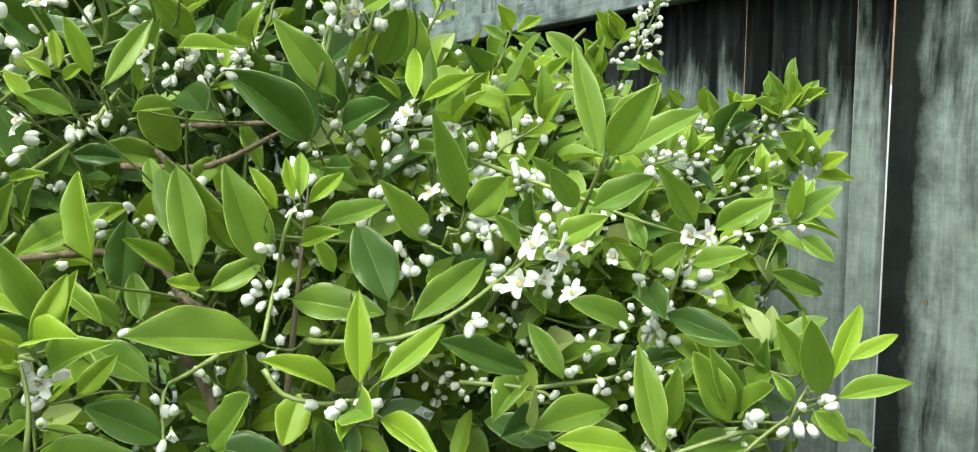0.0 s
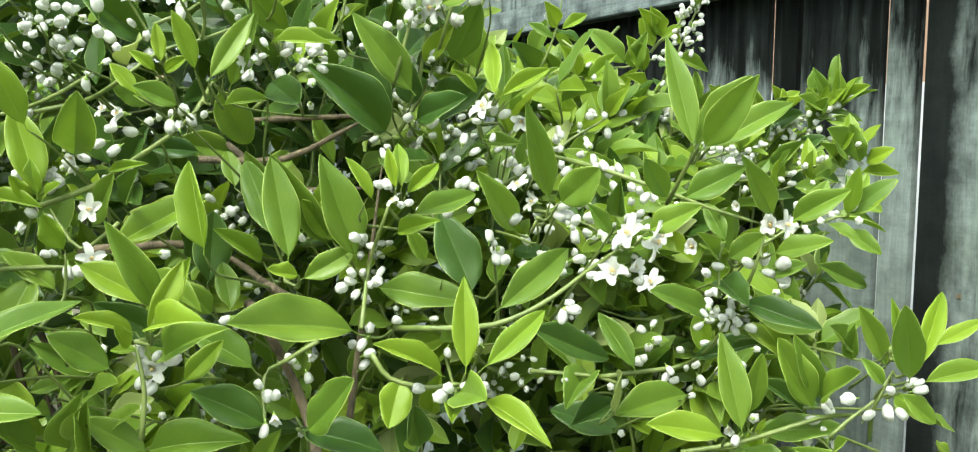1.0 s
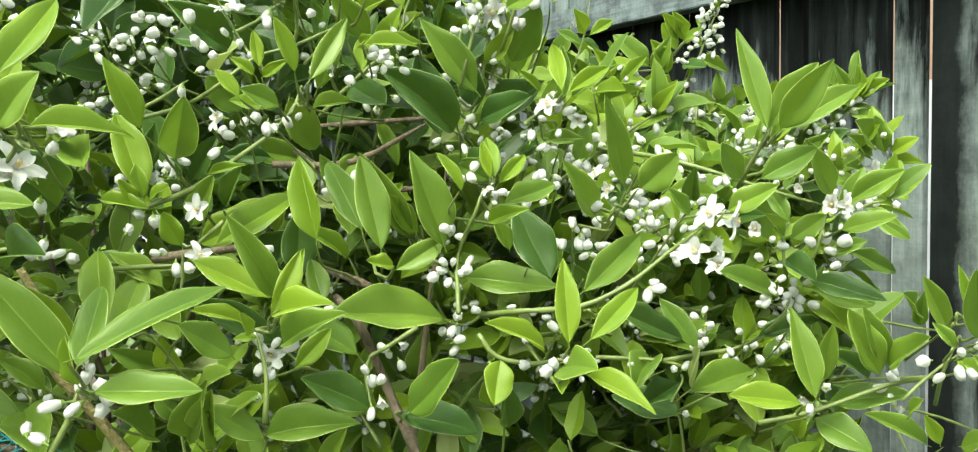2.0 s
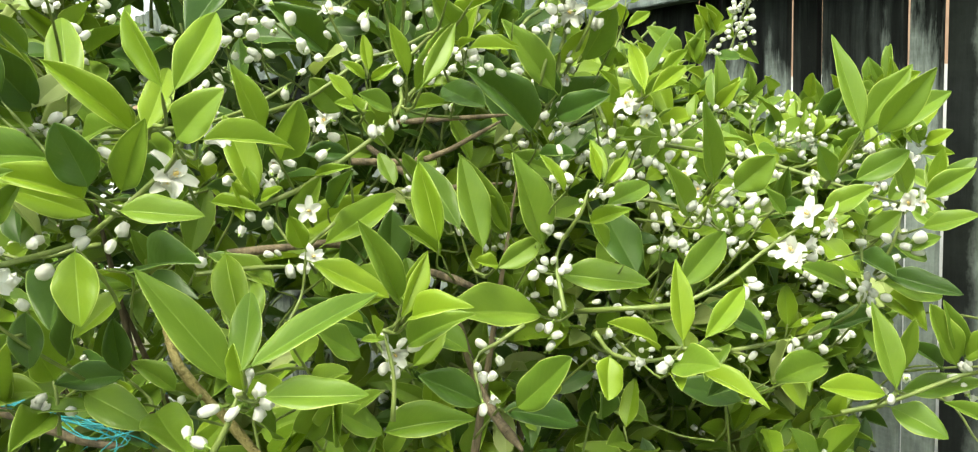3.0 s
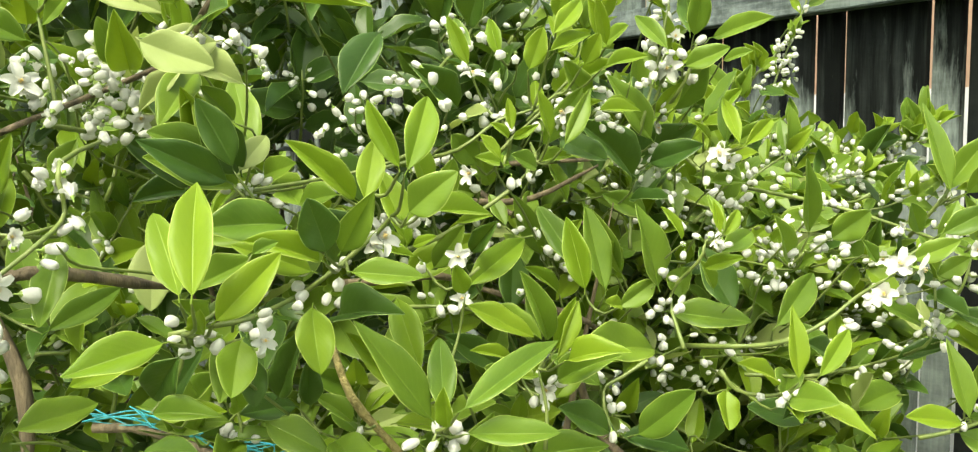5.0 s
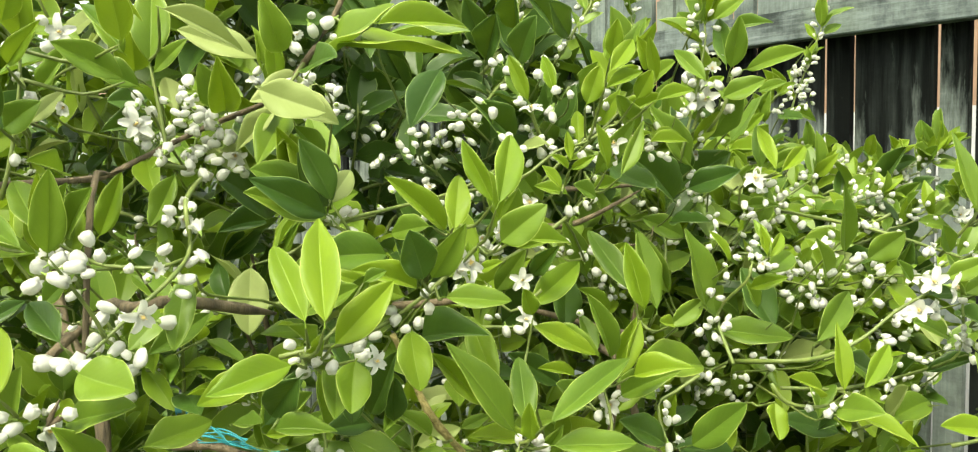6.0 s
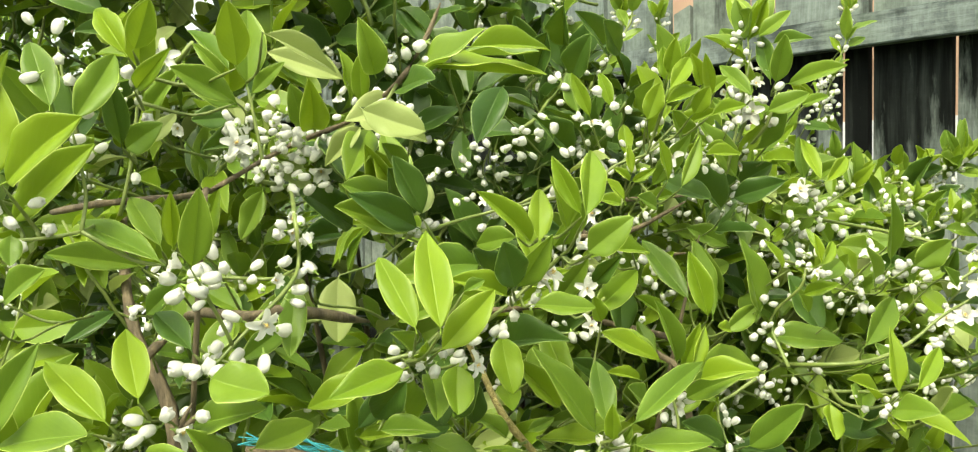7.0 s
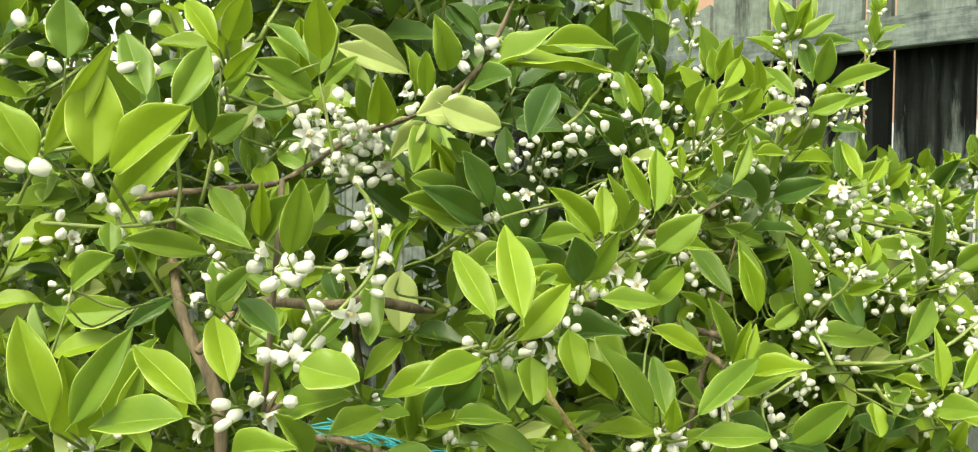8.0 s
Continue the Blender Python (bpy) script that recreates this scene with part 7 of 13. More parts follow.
twig(shoots[164], [(0.3600, -1.2632, 1.3640), (0.3589, -1.2406, 1.3460), (0.3753, -1.2289, 1.3403)], 0.0011, 0.0008, STEM)
leaf(shoots[24], (0.4229, -1.1179, 1.2811), (0.4586, -1.0903, 1.2691), 0.0223, (0.75, -0.27, 0.61), "M", 5)
twig(shoots[24], [(0.4180, -1.1286, 1.2792), (0.4114, -1.1172, 1.2741), (0.4236, -1.1173, 1.2809)], 0.0011, 0.0008, STEM)
leaf(shoots[109], (0.4198, -1.0916, 1.2846), (0.4238, -1.1291, 1.2892), 0.0185, (0.77, -0.26, 0.59), "D", 0)
twig(shoots[109], [(0.4301, -1.0811, 1.2687), (0.4159, -1.0804, 1.2706), (0.4199, -1.0923, 1.2847)], 0.0011, 0.0008, STEM)
leaf(shoots[130], (0.5362, -1.2116, 1.3293), (0.5581, -1.1872, 1.3321), 0.0137, (0.71, -0.15, 0.69), "M", 1)
twig(shoots[130], [(0.5357, -1.1931, 1.3628), (0.5270, -1.1964, 1.3400), (0.5366, -1.2111, 1.3294)], 0.0011, 0.0008, STEM)
leaf(shoots[130], (0.5535, -1.2005, 1.3584), (0.5277, -1.2097, 1.3314), 0.0186, (0.89, -0.19, 0.42), "D", 0)
twig(shoots[130], [(0.5459, -1.1981, 1.3651), (0.5407, -1.1933, 1.3558), (0.5530, -1.2007, 1.3579)], 0.0011, 0.0008, STEM)
leaf(shoots[21], (0.4652, -1.0752, 1.2833), (0.4583, -1.0968, 1.3020), 0.0139, (0.70, -0.29, 0.65), "M", 1)
twig(shoots[21], [(0.4711, -1.0654, 1.2808), (0.4592, -1.0643, 1.2760), (0.4651, -1.0756, 1.2837)], 0.0011, 0.0008, STEM)
leaf(shoots[48], (0.4126, -0.9519, 1.4327), (0.4178, -0.9747, 1.4546), 0.0199, (0.85, -0.52, 0.11), "M", 2)
twig(shoots[48], [(0.4182, -0.9397, 1.4314), (0.4064, -0.9398, 1.4261), (0.4127, -0.9524, 1.4331)], 0.0011, 0.0008, STEM)
leaf(shoots[1], (0.4311, -0.9100, 1.4455), (0.4706, -0.9064, 1.4852), 0.0161, (0.78, -0.60, 0.18), "M", 0)
twig(shoots[1], [(0.4348, -0.9215, 1.4484), (0.4239, -0.9098, 1.4409), (0.4319, -0.9099, 1.4463)], 0.0011, 0.0008, STEM)
leaf(shoots[1], (0.4352, -0.9167, 1.4349), (0.4363, -0.8845, 1.4427), 0.0134, (0.66, -0.51, 0.55), "Y", 1)
twig(shoots[1], [(0.4393, -0.9240, 1.4454), (0.4283, -0.9143, 1.4342), (0.4352, -0.9161, 1.4351)], 0.0011, 0.0008, STEM)
leaf(shoots[53], (0.3524, -0.8486, 1.3547), (0.3661, -0.8846, 1.4054), 0.0206, (0.80, -0.57, 0.19), "M", 0)
twig(shoots[53], [(0.3502, -0.8344, 1.3447), (0.3423, -0.8355, 1.3437), (0.3527, -0.8493, 1.3557)], 0.0011, 0.0008, STEM)
leaf(shoots[53], (0.3422, -0.8347, 1.3552), (0.3758, -0.8279, 1.3857), 0.0179, (0.73, -0.57, 0.39), "Y", 0)
twig(shoots[53], [(0.3502, -0.8344, 1.3447), (0.3372, -0.8286, 1.3439), (0.3429, -0.8346, 1.3558)], 0.0011, 0.0008, STEM)
leaf(shoots[168], (0.4506, -0.8532, 1.3482), (0.4636, -0.8955, 1.4046), 0.0181, (0.86, -0.47, 0.21), "M", 1)
twig(shoots[168], [(0.4616, -0.8418, 1.3331), (0.4471, -0.8415, 1.3347), (0.4509, -0.8540, 1.3493)], 0.0011, 0.0008, STEM)
leaf(shoots[33], (0.5148, -1.3777, 1.4610), (0.5593, -1.3516, 1.4872), 0.0241, (0.89, -0.13, 0.44), "Y", 8)
twig(shoots[33], [(0.4978, -1.3601, 1.4370), (0.4973, -1.3629, 1.4430), (0.5157, -1.3772, 1.4615)], 0.0011, 0.0008, STEM)
leaf(shoots[34], (0.4511, -1.3439, 1.4880), (0.4663, -1.3684, 1.5171), 0.0160, (0.98, -0.15, 0.13), "M", 2)
twig(shoots[34], [(0.4355, -1.3300, 1.4895), (0.4343, -1.3310, 1.4827), (0.4514, -1.3444, 1.4886)], 0.0011, 0.0008, STEM)
leaf(shoots[113], (0.4934, -1.3526, 1.4944), (0.4687, -1.3553, 1.5293), 0.0158, (0.98, -0.17, -0.10), "M", 2)
twig(shoots[113], [(0.4663, -1.3945, 1.4703), (0.4709, -1.3676, 1.4763), (0.4929, -1.3527, 1.4951)], 0.0011, 0.0008, STEM)
leaf(shoots[33], (0.5128, -1.3486, 1.4881), (0.4942, -1.3218, 1.5237), 0.0168, (0.97, -0.21, 0.11), "M", 7)
twig(shoots[33], [(0.5089, -1.3447, 1.4393), (0.5019, -1.3406, 1.4577), (0.5124, -1.3481, 1.4888)], 0.0011, 0.0008, STEM)
leaf(shoots[35], (0.4656, -1.3149, 1.4781), (0.4869, -1.3257, 1.5125), 0.0129, (0.97, -0.23, -0.06), "D", 0)
twig(shoots[35], [(0.4485, -1.3054, 1.4765), (0.4481, -1.3042, 1.4713), (0.4660, -1.3151, 1.4788)], 0.0011, 0.0008, STEM)
leaf(shoots[35], (0.4870, -1.3131, 1.5048), (0.5131, -1.3048, 1.5231), 0.0106, (0.95, -0.25, 0.20), "Y", 1)
twig(shoots[35], [(0.4494, -1.3019, 1.5029), (0.4592, -1.3015, 1.4979), (0.4875, -1.3129, 1.5052)], 0.0011, 0.0008, STEM)
leaf(shoots[35], (0.4921, -1.3166, 1.5211), (0.4667, -1.3269, 1.5491), 0.0134, (0.97, -0.23, -0.04), "Y", 1)
twig(shoots[35], [(0.4489, -1.3012, 1.5198), (0.4615, -1.3029, 1.5144), (0.4916, -1.3168, 1.5217)], 0.0011, 0.0008, STEM)
leaf(shoots[35], (0.5011, -1.3168, 1.5227), (0.5230, -1.3138, 1.5434), 0.0144, (0.96, -0.26, -0.14), "Y", 2)
twig(shoots[35], [(0.4489, -1.3012, 1.5198), (0.4660, -1.3030, 1.5152), (0.5015, -1.3167, 1.5231)], 0.0011, 0.0008, STEM)
leaf(shoots[35], (0.4614, -1.3124, 1.4766), (0.4831, -1.3038, 1.4890), 0.0155, (0.94, -0.23, 0.26), "M", 5)
twig(shoots[35], [(0.4485, -1.3054, 1.4765), (0.4460, -1.3029, 1.4706), (0.4618, -1.3122, 1.4768)], 0.0011, 0.0008, STEM)
leaf(shoots[35], (0.4600, -1.3025, 1.4798), (0.4521, -1.2825, 1.4967), 0.0096, (0.91, -0.24, 0.34), "P", 2)
twig(shoots[35], [(0.4487, -1.3049, 1.4805), (0.4453, -1.2977, 1.4742), (0.4598, -1.3021, 1.4801)], 0.0011, 0.0008, STEM)
leaf(shoots[35], (0.4927, -1.2637, 1.5169), (0.5128, -1.2738, 1.5477), 0.0168, (0.93, -0.34, -0.14), "Y", 2)
twig(shoots[35], [(0.4490, -1.3013, 1.5174), (0.4618, -1.2765, 1.5111), (0.4931, -1.2639, 1.5175)], 0.0011, 0.0008, STEM)
leaf(shoots[35], (0.4719, -1.2588, 1.5174), (0.4320, -1.2684, 1.5481), 0.0118, (0.99, 0.02, 0.14), "M", 3)
twig(shoots[35], [(0.4490, -1.3013, 1.5174), (0.4514, -1.2740, 1.5114), (0.4711, -1.2590, 1.5180)], 0.0011, 0.0008, STEM)
leaf(shoots[35], (0.4696, -1.2559, 1.5011), (0.4768, -1.2905, 1.5195), 0.0164, (0.91, -0.29, 0.30), "M", 0)
twig(shoots[35], [(0.4494, -1.3019, 1.5029), (0.4505, -1.2729, 1.4960), (0.4697, -1.2566, 1.5015)], 0.0011, 0.0008, STEM)
leaf(shoots[155], (0.3023, -1.1987, 1.5029), (0.3056, -1.2276, 1.5024), 0.0180, (0.90, -0.29, 0.33), "D", 2)
twig(shoots[155], [(0.3237, -1.1958, 1.4707), (0.3040, -1.1913, 1.4808), (0.3024, -1.1993, 1.5029)], 0.0011, 0.0008, STEM)
leaf(shoots[33], (0.5355, -1.3155, 1.4232), (0.4820, -1.3418, 1.4450), 0.0141, (0.85, -0.18, 0.50), "M", 0)
twig(shoots[33], [(0.5089, -1.3447, 1.4393), (0.5132, -1.3241, 1.4252), (0.5344, -1.3160, 1.4236)], 0.0011, 0.0008, STEM)
leaf(shoots[162], (0.3767, -1.2836, 1.4073), (0.3858, -1.3376, 1.4224), 0.0184, (0.84, -0.16, 0.51), "M", 0)
twig(shoots[162], [(0.3917, -1.2716, 1.3987), (0.3752, -1.2716, 1.3970), (0.3769, -1.2847, 1.4076)], 0.0011, 0.0008, STEM)
leaf(shoots[31], (0.5589, -1.3116, 1.4231), (0.5823, -1.3143, 1.4569), 0.0147, (0.94, -0.29, 0.16), "M", 0)
twig(shoots[31], [(0.5319, -1.2846, 1.3825), (0.5364, -1.2921, 1.3968), (0.5594, -1.3117, 1.4238)], 0.0011, 0.0008, STEM)
leaf(shoots[116], (0.4829, -1.3018, 1.4259), (0.4467, -1.3081, 1.4546), 0.0149, (0.94, -0.24, 0.24), "M", 0)
twig(shoots[116], [(0.4589, -1.2963, 1.4193), (0.4619, -1.2931, 1.4166), (0.4822, -1.3019, 1.4265)], 0.0011, 0.0008, STEM)
leaf(shoots[32], (0.5023, -1.3028, 1.4271), (0.5215, -1.3072, 1.4569), 0.0101, (0.96, -0.28, 0.05), "Y", 6)
twig(shoots[32], [(0.5072, -1.2701, 1.4113), (0.4958, -1.2804, 1.4132), (0.5027, -1.3029, 1.4277)], 0.0011, 0.0008, STEM)
leaf(shoots[117], (0.2966, -1.3522, 1.3846), (0.3396, -1.3313, 1.4064), 0.0232, (0.88, -0.11, 0.46), "M", 8)
twig(shoots[117], [(0.3252, -1.3207, 1.3715), (0.3019, -1.3305, 1.3720), (0.2975, -1.3518, 1.3850)], 0.0011, 0.0008, STEM)
leaf(shoots[33], (0.5010, -1.3718, 1.4393), (0.5115, -1.3751, 1.4264), 0.0105, (0.90, -0.11, 0.43), "M", 2)
leaf(shoots[127], (0.5302, -1.3285, 1.3615), (0.5010, -1.3245, 1.3909), 0.0168, (0.95, -0.24, 0.19), "Y", 8)
twig(shoots[127], [(0.5138, -1.3220, 1.3486), (0.5130, -1.3193, 1.3490), (0.5296, -1.3284, 1.3621)], 0.0011, 0.0008, STEM)
leaf(shoots[126], (0.5190, -1.3391, 1.3507), (0.4765, -1.3564, 1.3764), 0.0178, (0.87, -0.15, 0.47), "Y", 8)
twig(shoots[126], [(0.5106, -1.3353, 1.3440), (0.5058, -1.3312, 1.3414), (0.5181, -1.3394, 1.3512)], 0.0011, 0.0008, STEM)
leaf(shoots[126], (0.5355, -1.3491, 1.3527), (0.4795, -1.3787, 1.3397), 0.0214, (0.74, -0.10, 0.67), "M", 8)
twig(shoots[126], [(0.5106, -1.3353, 1.3440), (0.5141, -1.3362, 1.3423), (0.5344, -1.3497, 1.3524)], 0.0011, 0.0008, STEM)
leaf(shoots[31], (0.5391, -1.2989, 1.3715), (0.5728, -1.2845, 1.3674), 0.0229, (0.83, -0.29, 0.47), "M", 2)
leaf(shoots[31], (0.5277, -1.3021, 1.3803), (0.4953, -1.3110, 1.3988), 0.0145, (0.90, -0.25, 0.34), "D", 0)
twig(shoots[31], [(0.5340, -1.2965, 1.3731), (0.5219, -1.2933, 1.3707), (0.5271, -1.3023, 1.3807)], 0.0011, 0.0008, STEM)
leaf(shoots[128], (0.4876, -1.2621, 1.3170), (0.4815, -1.2214, 1.3254), 0.0199, (0.72, -0.28, 0.63), "M", 0)
twig(shoots[128], [(0.4936, -1.2578, 1.3042), (0.4816, -1.2539, 1.3046), (0.4875, -1.2613, 1.3172)], 0.0011, 0.0008, STEM)
leaf(shoots[32], (0.5026, -1.2380, 1.4068), (0.5238, -1.2531, 1.3718), 0.0148, (0.91, -0.39, 0.15), "M", 2)
leaf(shoots[37], (0.4225, -1.1747, 1.3987), (0.4335, -1.1837, 1.3577), 0.0243, (0.88, -0.42, 0.24), "P", 2)
twig(shoots[37], [(0.4434, -1.1352, 1.4216), (0.4239, -1.1489, 1.4042), (0.4227, -1.1749, 1.3979)], 0.0011, 0.0008, STEM)
leaf(shoots[124], (0.2828, -1.2772, 1.3699), (0.2901, -1.3155, 1.3543), 0.0138, (0.82, -0.15, 0.56), "D", 0)
twig(shoots[124], [(0.2982, -1.2684, 1.3666), (0.2815, -1.2668, 1.3622), (0.2829, -1.2780, 1.3696)], 0.0011, 0.0008, STEM)
leaf(shoots[36], (0.4636, -1.2380, 1.5418), (0.4575, -1.1863, 1.5241), 0.0153, (0.82, -0.35, 0.45), "P", 1)
twig(shoots[36], [(0.4212, -1.2311, 1.5177), (0.4334, -1.2286, 1.5237), (0.4635, -1.2370, 1.5414)], 0.0011, 0.0008, STEM)
leaf(shoots[30], (0.5160, -1.2062, 1.4978), (0.5353, -1.1773, 1.4840), 0.0206, (0.85, -0.47, 0.25), "P", 2)
twig(shoots[30], [(0.4895, -1.1671, 1.5138), (0.4938, -1.1806, 1.4998), (0.5164, -1.2056, 1.4975)], 0.0011, 0.0008, STEM)
leaf(shoots[30], (0.5324, -1.1489, 1.5303), (0.5325, -1.0863, 1.5366), 0.0186, (0.70, -0.50, 0.52), "Y", 1)
twig(shoots[30], [(0.4981, -1.1532, 1.5382), (0.5062, -1.1451, 1.5283), (0.5324, -1.1476, 1.5304)], 0.0011, 0.0008, STEM)
leaf(shoots[33], (0.5115, -1.3823, 1.4611), (0.5096, -1.3792, 1.5093), 0.0246, (0.98, -0.21, -0.04), "Y", 2)
twig(shoots[33], [(0.4933, -1.3662, 1.4362), (0.4934, -1.3683, 1.4426), (0.5115, -1.3822, 1.4621)], 0.0011, 0.0008, STEM)
leaf(shoots[113], (0.4982, -1.4007, 1.4652), (0.5146, -1.3710, 1.5188), 0.0128, (0.99, 0.11, 0.12), "Y", 8)
twig(shoots[113], [(0.4686, -1.3970, 1.4721), (0.4744, -1.3928, 1.4627), (0.4985, -1.4001, 1.4663)], 0.0011, 0.0008, STEM)
leaf(shoots[113], (0.4704, -1.3830, 1.5125), (0.4687, -1.3817, 1.5431), 0.0191, (0.97, -0.19, -0.13), "M", 2)
twig(shoots[113], [(0.4686, -1.3970, 1.4721), (0.4605, -1.3840, 1.4863), (0.4704, -1.3830, 1.5131)], 0.0011, 0.0008, STEM)
leaf(shoots[113], (0.4977, -1.4017, 1.4638), (0.4861, -1.4145, 1.4930), 0.0174, (0.99, 0.02, 0.16), "Y", 8)
twig(shoots[113], [(0.4686, -1.3970, 1.4721), (0.4741, -1.3934, 1.4620), (0.4975, -1.4020, 1.4644)], 0.0011, 0.0008, STEM)
leaf(shoots[125], (0.4796, -1.3962, 1.3404), (0.4682, -1.4059, 1.3947), 0.0221, (0.97, -0.15, 0.20), "Y", 8)
twig(shoots[125], [(0.4320, -1.3709, 1.3151), (0.4468, -1.3776, 1.3217), (0.4794, -1.3964, 1.3415)], 0.0011, 0.0008, STEM)
leaf(shoots[125], (0.4835, -1.3907, 1.3404), (0.4995, -1.3621, 1.3888), 0.0177, (0.86, -0.18, 0.47), "M", 8)
twig(shoots[125], [(0.4320, -1.3709, 1.3151), (0.4487, -1.3748, 1.3217), (0.4838, -1.3901, 1.3414)], 0.0011, 0.0008, STEM)
leaf(shoots[130], (0.5018, -1.1496, 1.3422), (0.5041, -1.1511, 1.3145), 0.0155, (0.90, -0.28, 0.34), "D", 2)
twig(shoots[130], [(0.5066, -1.1564, 1.3303), (0.4952, -1.1470, 1.3302), (0.5018, -1.1496, 1.3416)], 0.0011, 0.0008, STEM)
leaf(shoots[1], (0.4898, -0.9368, 1.4453), (0.4845, -0.9092, 1.4842), 0.0127, (0.98, -0.14, 0.11), "M", 8)
twig(shoots[1], [(0.4529, -0.9314, 1.4364), (0.4624, -0.9281, 1.4348), (0.4897, -0.9362, 1.4461)], 0.0011, 0.0008, STEM)
leaf(shoots[1], (0.4811, -0.9410, 1.4503), (0.4878, -0.9537, 1.4817), 0.0112, (0.99, 0.07, -0.08), "Y", 0)
twig(shoots[1], [(0.4529, -0.9314, 1.4364), (0.4580, -0.9302, 1.4373), (0.4812, -0.9413, 1.4509)], 0.0011, 0.0008, STEM)
leaf(shoots[0], (0.4585, -0.9551, 1.4558), (0.4578, -0.9571, 1.4782), 0.0081, (0.99, -0.08, -0.09), "Y", 2)
twig(shoots[0], [(0.4402, -0.9495, 1.4648), (0.4404, -0.9463, 1.4543), (0.4585, -0.9551, 1.4562)], 0.0011, 0.0008, STEM)
leaf(shoots[48], (0.4553, -0.9528, 1.4510), (0.4702, -0.9422, 1.4613), 0.0076, (0.94, -0.08, 0.32), "Y", 1)
twig(shoots[48], [(0.4424, -0.9485, 1.4395), (0.4398, -0.9446, 1.4393), (0.4556, -0.9526, 1.4512)], 0.0011, 0.0008, STEM)
leaf(shoots[48], (0.4603, -0.9576, 1.4513), (0.4593, -0.9716, 1.4621), 0.0076, (0.97, -0.05, 0.23), "Y", 1)
twig(shoots[48], [(0.4424, -0.9485, 1.4395), (0.4424, -0.9470, 1.4394), (0.4603, -0.9579, 1.4515)], 0.0011, 0.0008, STEM)
leaf(shoots[1], (0.4785, -0.9495, 1.4315), (0.4870, -0.9728, 1.4423), 0.0134, (0.93, -0.06, 0.35), "M", 0)
twig(shoots[1], [(0.4510, -0.9355, 1.4308), (0.4557, -0.9365, 1.4251), (0.4787, -0.9500, 1.4317)], 0.0011, 0.0008, STEM)
leaf(shoots[48], (0.4655, -0.9687, 1.4370), (0.4625, -0.9815, 1.4550), 0.0095, (0.98, 0.13, 0.14), "Y", 0)
twig(shoots[48], [(0.4424, -0.9485, 1.4395), (0.4450, -0.9526, 1.4323), (0.4654, -0.9690, 1.4374)], 0.0011, 0.0008, STEM)
leaf(shoots[50], (0.3212, -0.8905, 1.4538), (0.3011, -0.8641, 1.4114), 0.0270, (0.99, -0.17, -0.02), "M", 2)
twig(shoots[50], [(0.3098, -0.8982, 1.4336), (0.3065, -0.8883, 1.4377), (0.3208, -0.8900, 1.4530)], 0.0011, 0.0008, STEM)
leaf(shoots[104], (0.2554, -0.8702, 1.4690), (0.2356, -0.7883, 1.4830), 0.0232, (0.81, -0.17, 0.55), "D", 8)
twig(shoots[104], [(0.2305, -0.9007, 1.4560), (0.2339, -0.8794, 1.4565), (0.2550, -0.8686, 1.4693)], 0.0011, 0.0008, STEM)
leaf(shoots[56], (0.4588, -0.8784, 1.4737), (0.4669, -0.8514, 1.4777), 0.0115, (0.82, -0.19, 0.54), "Y", 1)
twig(shoots[56], [(0.4516, -0.8857, 1.4732), (0.4462, -0.8760, 1.4675), (0.4590, -0.8779, 1.4738)], 0.0011, 0.0008, STEM)
leaf(shoots[29], (0.2877, -0.8697, 1.4033), (0.3004, -0.9174, 1.4143), 0.0221, (0.94, -0.13, 0.30), "M", 0)
twig(shoots[29], [(0.2962, -0.8735, 1.4085), (0.2830, -0.8656, 1.3999), (0.2880, -0.8707, 1.4035)], 0.0011, 0.0008, STEM)
leaf(shoots[27], (0.3142, -0.9015, 1.4052), (0.3109, -0.9370, 1.4095), 0.0164, (0.95, -0.10, 0.31), "D", 0)
leaf(shoots[48], (0.3600, -0.8896, 1.3816), (0.3363, -0.8886, 1.4077), 0.0136, (0.99, -0.16, 0.03), "M", 2)
twig(shoots[48], [(0.3836, -0.8791, 1.3768), (0.3628, -0.8784, 1.3732), (0.3595, -0.8896, 1.3821)], 0.0011, 0.0008, STEM)
leaf(shoots[144], (0.3469, -0.8657, 1.3872), (0.3331, -0.8423, 1.4094), 0.0169, (0.97, -0.21, 0.13), "M", 0)
twig(shoots[144], [(0.3379, -0.8631, 1.3961), (0.3334, -0.8584, 1.3856), (0.3466, -0.8652, 1.3876)], 0.0011, 0.0008, STEM)
leaf(shoots[83], (0.4560, -0.8912, 1.3549), (0.4076, -0.8946, 1.4026), 0.0195, (0.93, -0.37, 0.07), "M", 2)
twig(shoots[83], [(0.4642, -0.8867, 1.3313), (0.4511, -0.8830, 1.3371), (0.4550, -0.8913, 1.3559)], 0.0011, 0.0008, STEM)
leaf(shoots[83], (0.4767, -0.8885, 1.3430), (0.4632, -0.8939, 1.4046), 0.0215, (0.99, -0.10, 0.08), "M", 2)
twig(shoots[83], [(0.4642, -0.8867, 1.3313), (0.4615, -0.8816, 1.3311), (0.4764, -0.8886, 1.3442)], 0.0011, 0.0008, STEM)
leaf(shoots[19], (0.4926, -0.8518, 1.3441), (0.4893, -0.8728, 1.4074), 0.0257, (0.99, 0.01, 0.16), "M", 8)
leaf(shoots[168], (0.4541, -0.8524, 1.3520), (0.4653, -0.8762, 1.3798), 0.0143, (0.99, -0.05, 0.09), "Y", 2)
